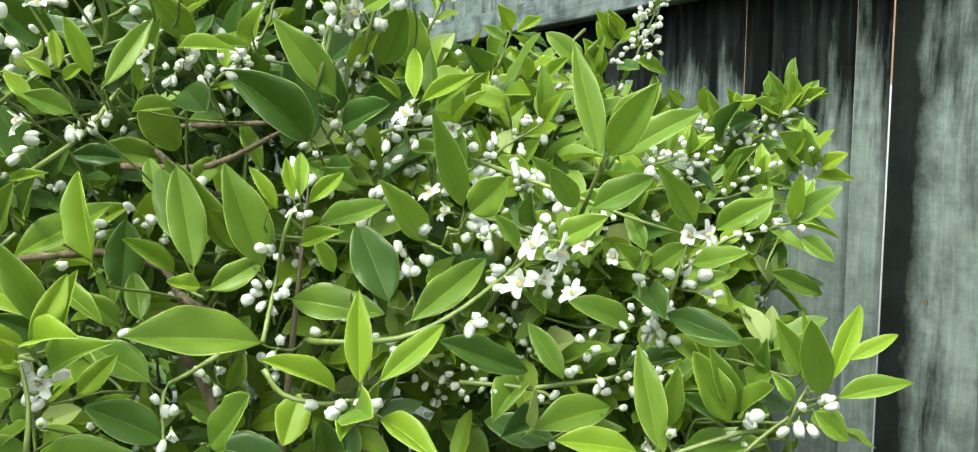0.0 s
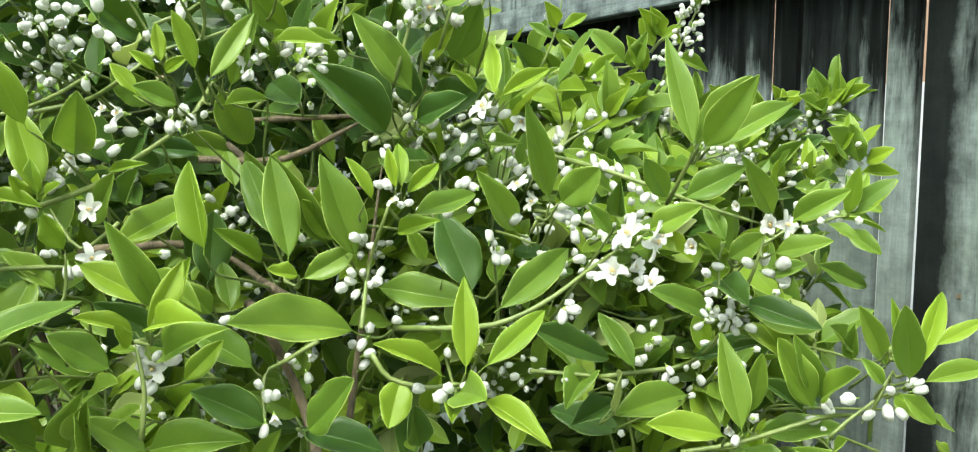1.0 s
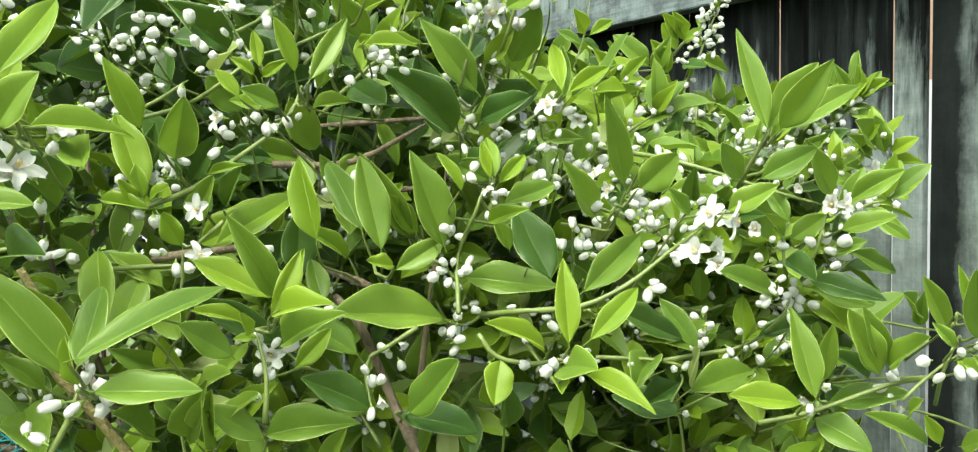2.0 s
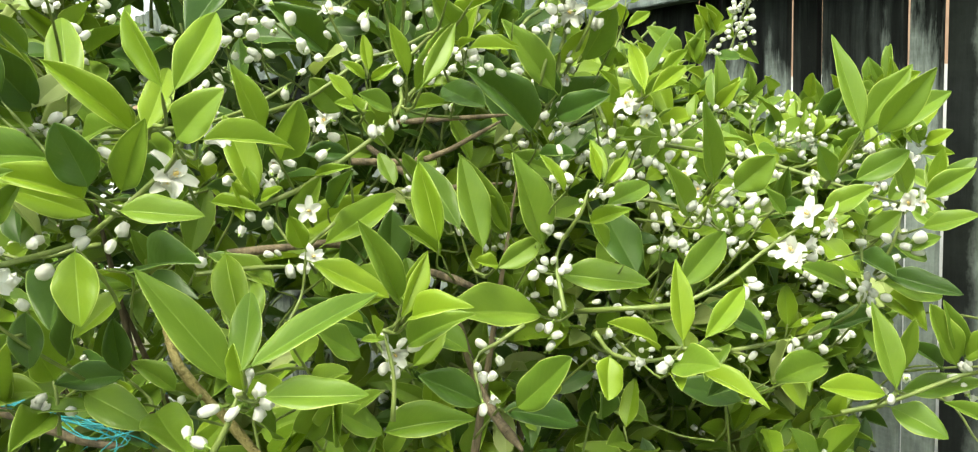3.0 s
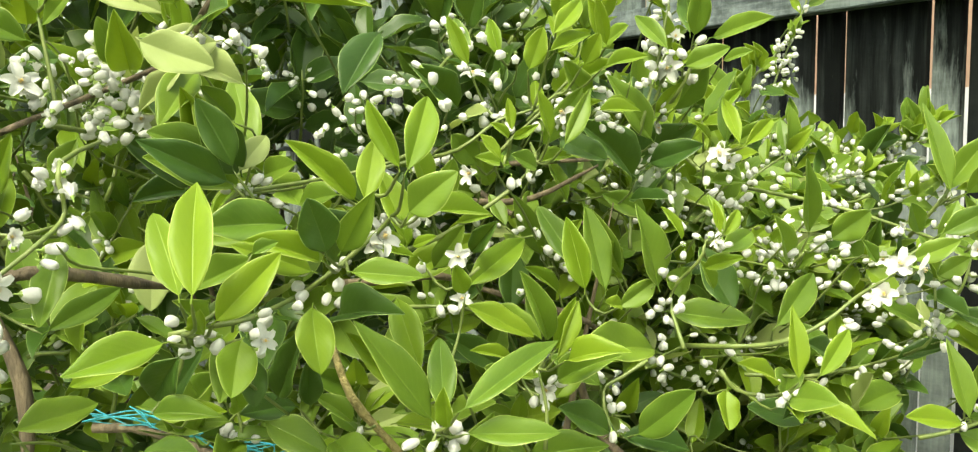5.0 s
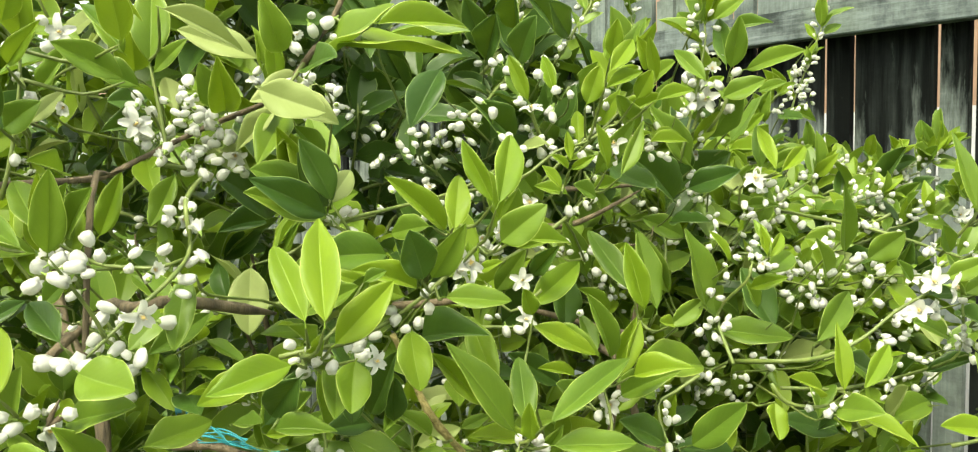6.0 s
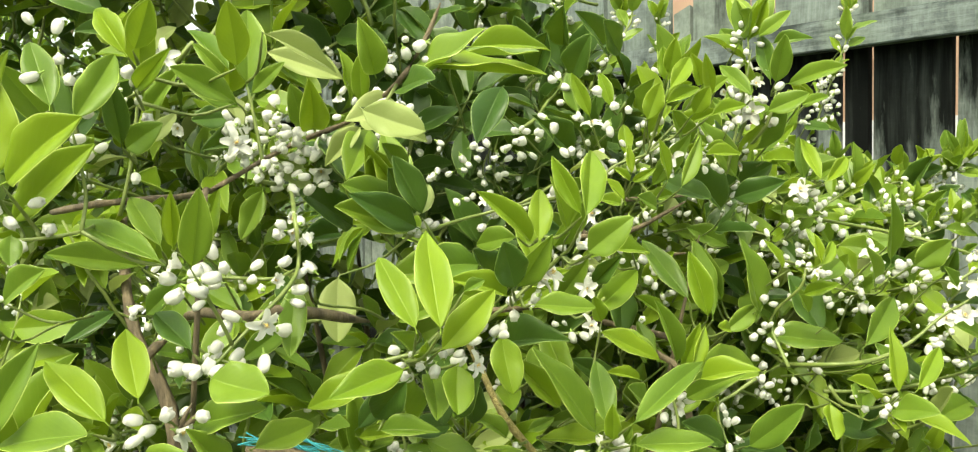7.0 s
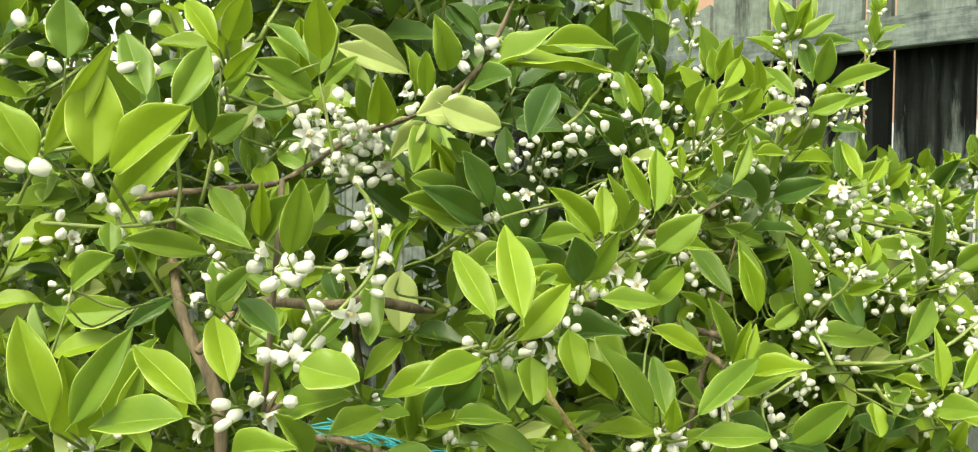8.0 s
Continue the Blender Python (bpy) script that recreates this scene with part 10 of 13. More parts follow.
flower(shoots[154], (0.4869, -0.8496, 1.2773), (0.39, 0.60, 0.70), 0.0095, "bud", 2)
flower(shoots[3], (0.4790, -0.8400, 1.3001), (0.91, -0.09, 0.40), 0.0110, "bud", 4)
flower(shoots[3], (0.4825, -0.8509, 1.2896), (0.53, -0.30, 0.80), 0.0099, "bud", 0)
flower(shoots[12], (0.4686, -0.8784, 1.2808), (-0.41, -0.78, 0.46), 0.0113, "bud", 1)
flower(shoots[12], (0.4696, -0.8744, 1.2870), (0.83, 0.42, -0.36), 0.0116, "blossom", 2)
flower(shoots[12], (0.4658, -0.8834, 1.2845), (-0.15, 0.60, -0.79), 0.0099, "bud", 3)
flower(shoots[81], (0.4708, -0.8763, 1.2784), (0.57, 0.17, -0.81), 0.0093, "bud", 4)
add_bud(inner_buds, (0.3410, -0.8699, 1.3108), (-0.50, -0.86, 0.08), 0.0086, 0)
add_bud(inner_buds, (0.3295, -0.8658, 1.3035), (0.94, -0.15, 0.32), 0.0096, 1)
flower(shoots[3], (0.5751, -0.7620, 1.3240), (0.99, 0.17, 0.00), 0.0119, "bud", 0)
flower(shoots[3], (0.5739, -0.7598, 1.3272), (0.98, -0.22, -0.02), 0.0096, "bud", 2)
flower(shoots[3], (0.5788, -0.7621, 1.3269), (-0.25, -0.12, -0.96), 0.0119, "bud", 1)
flower(shoots[151], (0.5319, -0.7866, 1.3626), (0.61, 0.22, -0.76), 0.0091, "bud", 3)
flower(shoots[151], (0.5345, -0.7814, 1.3442), (0.62, 0.56, 0.55), 0.0093, "bud", 4)
flower(shoots[151], (0.5352, -0.7804, 1.3559), (-0.09, -0.30, -0.95), 0.0117, "bud", 0)
flower(shoots[151], (0.5380, -0.7891, 1.3560), (-0.20, 0.20, 0.96), 0.0090, "bud", 2)
flower(shoots[151], (0.5396, -0.7853, 1.3558), (-0.49, 0.66, -0.57), 0.0117, "bud", 3)
add_bud(inner_buds, (0.3377, -0.6423, 1.2213), (0.01, -0.98, -0.22), 0.0111, 4)
add_bud(inner_buds, (0.3394, -0.6321, 1.2214), (0.43, -0.73, 0.52), 0.0095, 0)
add_bud(inner_buds, (0.3363, -0.6419, 1.2318), (0.77, -0.13, 0.62), 0.0101, 1)
add_bud(inner_buds, (0.3314, -0.6621, 1.2195), (-0.04, 0.66, 0.75), 0.0101, 2)
add_bud(inner_buds, (0.3422, -0.6299, 1.2118), (0.59, 0.09, 0.80), 0.0093, 3)
add_bud(inner_buds, (0.3327, -0.6415, 1.2093), (0.74, -0.21, 0.64), 0.0102, 4)
add_bud(inner_buds, (0.3355, -0.6354, 1.2350), (0.82, 0.52, -0.26), 0.0086, 0)
add_bud(inner_buds, (0.3370, -0.6394, 1.2120), (0.88, -0.02, -0.48), 0.0096, 1)
add_bud(inner_buds, (0.3334, -0.6459, 1.2295), (-0.21, -0.98, -0.01), 0.0100, 2)
add_bud(inner_buds, (0.3444, -0.6333, 1.2251), (0.22, 0.97, -0.09), 0.0107, 3)
add_bud(inner_buds, (0.4664, -0.6483, 1.2426), (0.97, -0.22, 0.01), 0.0092, 4)
add_bud(inner_buds, (0.4730, -0.6448, 1.2397), (0.49, 0.45, 0.75), 0.0108, 0)
add_bud(inner_buds, (0.4783, -0.6300, 1.2642), (1.00, -0.02, -0.02), 0.0113, 1)
add_bud(inner_buds, (0.4744, -0.6385, 1.2054), (0.41, -0.75, 0.52), 0.0102, 2)
add_bud(inner_buds, (0.4528, -0.6790, 1.2457), (0.90, -0.34, 0.29), 0.0103, 3)
add_bud(inner_buds, (0.4776, -0.6378, 1.2623), (0.61, 0.77, -0.17), 0.0105, 4)
add_bud(inner_buds, (0.4667, -0.7715, 1.2945), (0.69, -0.59, 0.42), 0.0105, 0)
add_bud(inner_buds, (0.4752, -0.7606, 1.2931), (0.13, -0.99, 0.04), 0.0090, 1)
add_bud(inner_buds, (0.4865, -0.7624, 1.2837), (-0.74, -0.29, 0.60), 0.0112, 2)
add_bud(inner_buds, (0.4611, -0.7917, 1.3003), (0.78, 0.59, 0.20), 0.0086, 3)
add_bud(inner_buds, (0.4519, -0.8023, 1.2977), (-0.08, -0.96, 0.26), 0.0094, 4)
add_bud(inner_buds, (0.4661, -0.7779, 1.2835), (0.48, -0.46, -0.75), 0.0092, 0)
flower(shoots[13], (0.5789, -0.6455, 1.3569), (-0.54, -0.83, -0.12), 0.0102, "bud", 2)
flower(shoots[16], (0.6642, -0.6211, 1.2633), (0.52, 0.03, 0.85), 0.0101, "bud", 0)
flower(shoots[16], (0.6155, -0.6549, 1.2571), (-0.62, 0.77, -0.17), 0.0110, "bud", 4)
flower(shoots[16], (0.5985, -0.6573, 1.2486), (0.78, -0.48, -0.39), 0.0123, "blossom", 2)
flower(shoots[16], (0.6071, -0.6559, 1.2468), (0.09, -0.77, -0.63), 0.0092, "bud", 2)
flower(shoots[16], (0.6296, -0.6060, 1.2387), (-0.56, 0.28, 0.78), 0.0114, "bud", 3)
flower(shoots[16], (0.6124, -0.6071, 1.2419), (0.75, -0.47, -0.46), 0.0104, "bud", 4)
flower(shoots[15], (0.6269, -0.5993, 1.2339), (-0.02, 0.43, 0.90), 0.0117, "blossom", 2)
add_bud(inner_buds, (0.4915, -0.6176, 1.2429), (-0.26, 0.29, 0.92), 0.0113, 1)
add_bud(inner_buds, (0.4888, -0.6123, 1.2449), (0.84, 0.28, 0.47), 0.0099, 2)
add_bud(inner_buds, (0.4977, -0.6014, 1.2536), (0.44, -0.56, 0.70), 0.0092, 3)
add_bud(inner_buds, (0.4964, -0.5976, 1.2550), (0.67, 0.33, 0.67), 0.0096, 4)
add_bud(inner_buds, (0.4974, -0.6039, 1.2674), (0.14, -0.84, 0.53), 0.0102, 0)
add_bud(inner_buds, (0.5116, -0.5897, 1.2771), (-0.68, -0.71, -0.20), 0.0099, 1)
add_bud(inner_buds, (0.5120, -0.5716, 1.2631), (-0.26, -0.96, 0.14), 0.0107, 2)
add_bud(inner_buds, (0.5106, -0.5811, 1.2594), (0.39, -0.84, -0.38), 0.0112, 3)
add_bud(inner_buds, (0.5002, -0.5950, 1.2534), (0.70, 0.17, -0.69), 0.0107, 4)
add_bud(inner_buds, (0.5027, -0.6073, 1.2376), (0.38, 0.92, 0.09), 0.0088, 0)
add_bud(inner_buds, (0.4922, -0.6175, 1.2608), (0.47, 0.39, -0.79), 0.0103, 1)
add_bud(inner_buds, (0.5141, -0.5724, 1.2611), (-0.18, -0.83, -0.53), 0.0097, 2)
add_bud(inner_buds, (0.4937, -0.6160, 1.2436), (-0.31, -0.91, -0.26), 0.0108, 3)
flower(shoots[98], (0.3607, -1.1311, 1.4337), (0.55, 0.54, -0.64), 0.0125, "blossom", 2)
flower(shoots[158], (0.3778, -1.1109, 1.4252), (0.83, 0.40, -0.40), 0.0101, "bud", 3)
flower(shoots[45], (0.3990, -1.0199, 1.3900), (0.65, -0.68, 0.35), 0.0104, "bud", 4)
flower(shoots[173], (0.4160, -1.0117, 1.3942), (0.36, 0.93, 0.07), 0.0135, "blossom", 2)
flower(shoots[173], (0.4148, -0.9946, 1.3963), (0.58, -0.67, 0.46), 0.0099, "bud", 1)
flower(shoots[1], (0.4116, -1.0086, 1.3893), (0.80, -0.24, 0.55), 0.0092, "bud", 2)
flower(shoots[1], (0.4087, -1.0072, 1.3953), (0.60, 0.39, -0.70), 0.0114, "bud", 3)
flower(shoots[23], (0.5453, -1.0914, 1.2798), (-0.84, -0.09, 0.53), 0.0101, "bud", 1)
flower(shoots[23], (0.5496, -1.0831, 1.2764), (-0.75, -0.54, 0.38), 0.0104, "bud", 2)
flower(shoots[21], (0.4670, -1.0740, 1.2812), (0.98, -0.18, -0.10), 0.0098, "bud", 1)
flower(shoots[24], (0.4218, -1.1374, 1.2726), (-0.37, 0.71, 0.60), 0.0129, "blossom", 2)
flower(shoots[24], (0.4124, -1.1360, 1.2711), (0.69, -0.28, 0.67), 0.0113, "bud", 4)
flower(shoots[24], (0.4235, -1.1191, 1.2693), (0.63, -0.62, 0.47), 0.0114, "bud", 0)
flower(shoots[24], (0.4129, -1.1327, 1.2809), (0.90, -0.38, -0.23), 0.0115, "bud", 1)
flower(shoots[106], (0.4541, -1.0740, 1.3550), (0.96, -0.26, -0.10), 0.0113, "blossom", 2)
flower(shoots[26], (0.4631, -1.0659, 1.3561), (-0.44, -0.83, -0.33), 0.0096, "bud", 3)
flower(shoots[26], (0.4597, -1.0643, 1.3510), (0.75, 0.65, 0.14), 0.0099, "bud", 4)
flower(shoots[102], (0.4623, -1.0717, 1.3648), (-0.40, -0.28, -0.87), 0.0102, "bud", 0)
flower(shoots[26], (0.4593, -1.0765, 1.3533), (-0.57, 0.45, 0.69), 0.0107, "blossom", 2)
flower(shoots[106], (0.4588, -1.0731, 1.3603), (-0.52, -0.57, -0.63), 0.0117, "bud", 2)
flower(shoots[26], (0.4622, -1.0603, 1.3566), (0.20, -0.96, -0.21), 0.0110, "bud", 3)
flower(shoots[34], (0.4340, -1.3299, 1.5129), (0.90, -0.41, 0.13), 0.0105, "bud", 4)
flower(shoots[34], (0.4208, -1.3417, 1.5047), (0.96, -0.25, 0.08), 0.0105, "blossom", 2)
flower(shoots[34], (0.4378, -1.3204, 1.4969), (0.76, -0.65, -0.05), 0.0114, "bud", 1)
flower(shoots[35], (0.4474, -1.2935, 1.4935), (0.76, -0.65, 0.07), 0.0117, "bud", 2)
flower(shoots[35], (0.4570, -1.2835, 1.4891), (0.90, -0.34, -0.26), 0.0129, "blossom", 2)
flower(shoots[35], (0.4468, -1.2990, 1.5225), (0.17, -0.81, -0.57), 0.0116, "bud", 4)
flower(shoots[115], (0.4071, -1.2732, 1.5325), (0.81, -0.58, -0.05), 0.0169, "blossom", 0)
flower(shoots[33], (0.4916, -1.3701, 1.4300), (0.81, 0.37, 0.46), 0.0095, "bud", 4)
flower(shoots[33], (0.4760, -1.3851, 1.4299), (0.91, 0.29, 0.28), 0.0114, "blossom", 2)
flower(shoots[33], (0.4983, -1.3527, 1.4416), (0.74, -0.66, -0.09), 0.0114, "bud", 2)
flower(shoots[30], (0.4140, -1.3182, 1.4492), (0.99, 0.07, 0.07), 0.0103, "bud", 3)
flower(shoots[30], (0.4440, -1.2896, 1.4449), (-0.03, -0.55, 0.83), 0.0131, "blossom", 2)
flower(shoots[118], (0.4181, -1.2368, 1.4952), (-0.27, -0.68, -0.68), 0.0110, "bud", 2)
flower(shoots[36], (0.4267, -1.2410, 1.4910), (-0.70, 0.54, 0.47), 0.0097, "bud", 3)
flower(shoots[36], (0.4235, -1.2333, 1.4864), (-0.02, 0.14, 0.99), 0.0108, "blossom", 2)
flower(shoots[36], (0.4186, -1.2356, 1.4795), (0.75, -0.50, 0.43), 0.0112, "bud", 0)
flower(shoots[36], (0.4250, -1.2278, 1.4778), (0.01, -0.93, -0.36), 0.0110, "bud", 1)
flower(shoots[36], (0.4193, -1.2304, 1.4733), (0.54, -0.71, -0.46), 0.0102, "bud", 2)
flower(shoots[36], (0.4308, -1.2290, 1.4627), (-0.73, 0.02, 0.68), 0.0107, "blossom", 2)
flower(shoots[36], (0.4400, -1.2302, 1.4648), (-0.76, 0.45, 0.47), 0.0116, "bud", 4)
flower(shoots[31], (0.4279, -1.2335, 1.4571), (0.23, 0.77, 0.59), 0.0099, "bud", 0)
flower(shoots[36], (0.4233, -1.2345, 1.4917), (-0.00, -1.00, 0.02), 0.0109, "bud", 1)
flower(shoots[36], (0.4203, -1.2373, 1.4726), (0.47, -0.00, 0.88), 0.0134, "blossom", 2)
add_bud(inner_buds, (0.3904, -1.1915, 1.4842), (-0.11, -0.83, -0.55), 0.0113, 3)
add_bud(inner_buds, (0.3903, -1.1957, 1.4725), (-0.27, 0.93, 0.26), 0.0086, 4)
add_bud(inner_buds, (0.3823, -1.1919, 1.4645), (0.29, -0.88, -0.38), 0.0096, 0)
add_bud(inner_buds, (0.3931, -1.1820, 1.4662), (-0.24, -0.78, -0.57), 0.0113, 1)
add_bud(inner_buds, (0.3978, -1.1834, 1.4839), (0.09, -0.13, -0.99), 0.0099, 2)
add_bud(inner_buds, (0.3847, -1.1981, 1.4713), (0.71, 0.57, -0.40), 0.0113, 3)
add_bud(inner_buds, (0.3784, -1.1980, 1.4682), (0.66, -0.46, -0.60), 0.0092, 4)
add_bud(inner_buds, (0.3930, -1.1787, 1.4701), (-0.32, -0.93, 0.20), 0.0111, 0)
add_bud(inner_buds, (0.3985, -1.1831, 1.4679), (0.30, 0.50, 0.81), 0.0114, 1)
add_bud(inner_buds, (0.3963, -1.1866, 1.4472), (0.67, 0.27, 0.69), 0.0112, 2)
add_bud(inner_buds, (0.3983, -1.1788, 1.4540), (0.83, 0.52, 0.18), 0.0108, 3)
add_bud(inner_buds, (0.3981, -1.1666, 1.4496), (0.61, -0.60, 0.51), 0.0097, 4)
add_bud(inner_buds, (0.3946, -1.1761, 1.4931), (0.51, 0.44, -0.74), 0.0103, 0)
add_bud(inner_buds, (0.3933, -1.1711, 1.4858), (1.00, -0.02, 0.03), 0.0105, 1)
add_bud(inner_buds, (0.4012, -1.1680, 1.4763), (0.21, -0.15, 0.97), 0.0108, 2)
add_bud(inner_buds, (0.3789, -1.1996, 1.4866), (0.54, 0.79, 0.28), 0.0107, 3)
add_bud(inner_buds, (0.3835, -1.1864, 1.4842), (0.72, 0.04, 0.69), 0.0110, 4)
add_bud(inner_buds, (0.3820, -1.1952, 1.4915), (0.26, -0.94, -0.19), 0.0095, 0)
flower(shoots[36], (0.4248, -1.2415, 1.4810), (0.96, 0.08, 0.26), 0.0188, "blossom", 0)
flower(shoots[30], (0.3999, -1.1748, 1.4661), (0.71, -0.38, -0.59), 0.0174, "blossom", 1)
flower(shoots[30], (0.4937, -1.1622, 1.5378), (0.70, -0.71, -0.02), 0.0099, "bud", 3)
flower(shoots[30], (0.5022, -1.1523, 1.5380), (-0.33, -0.75, -0.57), 0.0112, "bud", 4)
flower(shoots[30], (0.4994, -1.1698, 1.5353), (-0.23, 0.60, -0.77), 0.0119, "bud", 0)
flower(shoots[30], (0.4907, -1.1740, 1.5289), (0.75, 0.53, -0.39), 0.0104, "blossom", 2)
flower(shoots[30], (0.4876, -1.1736, 1.5251), (0.78, -0.09, -0.62), 0.0117, "bud", 2)
flower(shoots[30], (0.5008, -1.1465, 1.5224), (-0.15, -0.86, 0.48), 0.0112, "bud", 3)
flower(shoots[30], (0.5113, -1.1404, 1.5252), (-0.59, -0.79, 0.17), 0.0109, "bud", 4)
flower(shoots[30], (0.5028, -1.1475, 1.5200), (0.64, -0.56, 0.52), 0.0114, "blossom", 2)
flower(shoots[30], (0.5018, -1.1750, 1.4991), (-0.84, 0.49, 0.24), 0.0106, "bud", 1)
flower(shoots[30], (0.4801, -1.1783, 1.5008), (0.81, 0.51, 0.29), 0.0102, "bud", 2)
flower(shoots[120], (0.4177, -1.1617, 1.5195), (-0.04, -0.75, -0.66), 0.0100, "bud", 3)
flower(shoots[30], (0.4240, -1.1730, 1.5123), (-0.50, 0.42, -0.76), 0.0125, "blossom", 2)
flower(shoots[30], (0.3930, -1.2012, 1.4851), (0.42, 0.81, 0.40), 0.0103, "bud", 0)
flower(shoots[31], (0.5450, -1.3201, 1.4066), (0.71, 0.41, 0.56), 0.0118, "bud", 2)
flower(shoots[125], (0.4279, -1.3802, 1.3172), (0.79, 0.44, 0.42), 0.0091, "bud", 4)
flower(shoots[125], (0.4302, -1.3658, 1.3183), (0.43, -0.79, -0.45), 0.0108, "bud", 0)
flower(shoots[125], (0.4260, -1.3802, 1.3202), (0.55, 0.83, 0.10), 0.0117, "bud", 1)
add_bud(inner_buds, (0.3151, -1.2602, 1.4098), (-0.03, -0.53, -0.85), 0.0086, 1)
add_bud(inner_buds, (0.3168, -1.2647, 1.3966), (0.04, 0.75, 0.66), 0.0098, 2)
add_bud(inner_buds, (0.3034, -1.2676, 1.3903), (0.70, 0.34, -0.63), 0.0111, 3)
add_bud(inner_buds, (0.3142, -1.2515, 1.3855), (0.41, -0.91, 0.11), 0.0092, 4)
add_bud(inner_buds, (0.3184, -1.2645, 1.3976), (0.49, 0.78, -0.39), 0.0106, 0)
add_bud(inner_buds, (0.3056, -1.2609, 1.4072), (1.00, 0.08, -0.04), 0.0109, 1)
add_bud(inner_buds, (0.3034, -1.2730, 1.3652), (0.81, -0.29, 0.51), 0.0089, 2)
add_bud(inner_buds, (0.3042, -1.2746, 1.3754), (0.78, 0.60, -0.19), 0.0100, 3)
add_bud(inner_buds, (0.3194, -1.2659, 1.3671), (-0.50, -0.15, -0.85), 0.0090, 4)
add_bud(inner_buds, (0.3210, -1.2640, 1.3520), (0.02, 0.89, 0.45), 0.0091, 0)
add_bud(inner_buds, (0.3053, -1.2770, 1.3753), (0.78, 0.49, -0.38), 0.0113, 1)
flower(shoots[31], (0.4913, -1.2451, 1.4300), (0.94, -0.23, 0.25), 0.0119, "bud", 2)
flower(shoots[31], (0.4960, -1.2401, 1.4328), (0.85, 0.48, -0.21), 0.0137, "blossom", 2)
flower(shoots[31], (0.4970, -1.2412, 1.4342), (0.76, -0.57, 0.32), 0.0107, "bud", 1)
flower(shoots[31], (0.4946, -1.2364, 1.4384), (0.82, -0.32, 0.47), 0.0113, "blossom", 2)
flower(shoots[31], (0.5042, -1.2328, 1.4304), (-0.51, -0.58, -0.64), 0.0093, "bud", 3)
flower(shoots[31], (0.5076, -1.2381, 1.4362), (-0.77, 0.56, 0.32), 0.0092, "bud", 0)
flower(shoots[31], (0.5144, -1.2352, 1.4260), (-0.63, -0.07, 0.78), 0.0136, "blossom", 2)
flower(shoots[32], (0.5108, -1.2298, 1.4099), (-0.75, -0.30, 0.59), 0.0104, "bud", 2)
flower(shoots[32], (0.5066, -1.2312, 1.4151), (-0.11, -0.87, -0.49), 0.0110, "bud", 3)
flower(shoots[130], (0.5489, -1.2173, 1.3616), (-0.69, 0.67, 0.27), 0.0137, "blossom", 2)
flower(shoots[103], (0.4931, -1.1342, 1.3605), (0.32, -0.82, -0.47), 0.0118, "bud", 4)
add_bud(inner_buds, (0.4081, -0.7832, 1.5307), (0.69, -0.41, -0.59), 0.0094, 2)
add_bud(inner_buds, (0.4048, -0.7888, 1.4915), (0.90, -0.01, 0.43), 0.0111, 1)
add_bud(inner_buds, (0.4455, -0.8795, 1.4926), (-0.32, -0.53, -0.78), 0.0094, 4)
add_bud(inner_buds, (0.4526, -0.8681, 1.4879), (0.25, 0.38, -0.89), 0.0090, 1)
add_bud(inner_buds, (0.4274, -0.8928, 1.4935), (0.42, -0.57, 0.70), 0.0100, 2)
add_bud(inner_buds, (0.4264, -0.9047, 1.4866), (0.95, -0.16, 0.25), 0.0086, 3)
add_bud(inner_buds, (0.4226, -0.9051, 1.4973), (0.57, -0.78, -0.28), 0.0095, 4)
add_bud(inner_buds, (0.4140, -0.9952, 1.4986), (-0.91, -0.18, 0.38), 0.0110, 3)
add_bud(inner_buds, (0.3867, -1.0098, 1.4819), (0.93, -0.30, 0.24), 0.0095, 0)
add_bud(inner_buds, (0.3899, -1.0126, 1.4804), (0.49, -0.83, -0.26), 0.0103, 1)
add_bud(inner_buds, (0.3362, -1.0181, 1.4795), (0.80, 0.54, 0.27), 0.0101, 4)
add_bud(inner_buds, (0.3407, -1.0138, 1.4781), (0.96, 0.29, 0.08), 0.0090, 0)
add_bud(inner_buds, (0.3498, -1.0032, 1.4778), (-0.42, -0.41, 0.81), 0.0110, 1)
add_bud(inner_buds, (0.3416, -1.0157, 1.4743), (0.85, 0.04, -0.52), 0.0089, 2)
add_bud(inner_buds, (0.3574, -1.0085, 1.4654), (-0.94, 0.17, -0.29), 0.0087, 3)
add_bud(inner_buds, (0.3484, -0.9955, 1.4517), (0.60, -0.47, 0.65), 0.0109, 4)
add_bud(inner_buds, (0.3628, -0.9931, 1.4587), (-0.55, -0.83, -0.01), 0.0090, 0)
add_bud(inner_buds, (0.3220, -1.0399, 1.4872), (0.23, 0.84, -0.49), 0.0090, 1)
add_bud(inner_buds, (0.3394, -1.0051, 1.4548), (0.45, -0.65, 0.61), 0.0109, 2)
add_bud(inner_buds, (0.3342, -1.0197, 1.4694), (0.91, -0.09, -0.41), 0.0108, 3)
add_bud(inner_buds, (0.3540, -1.0006, 1.4782), (-0.59, 0.09, -0.80), 0.0086, 4)
add_bud(inner_buds, (0.3536, -0.9963, 1.4676), (0.70, 0.47, 0.53), 0.0096, 0)
add_bud(inner_buds, (0.3387, -1.0278, 1.4771), (-0.25, 0.58, -0.78), 0.0110, 1)
add_bud(inner_buds, (0.3398, -1.0046, 1.4549), (0.67, -0.53, -0.53), 0.0094, 2)
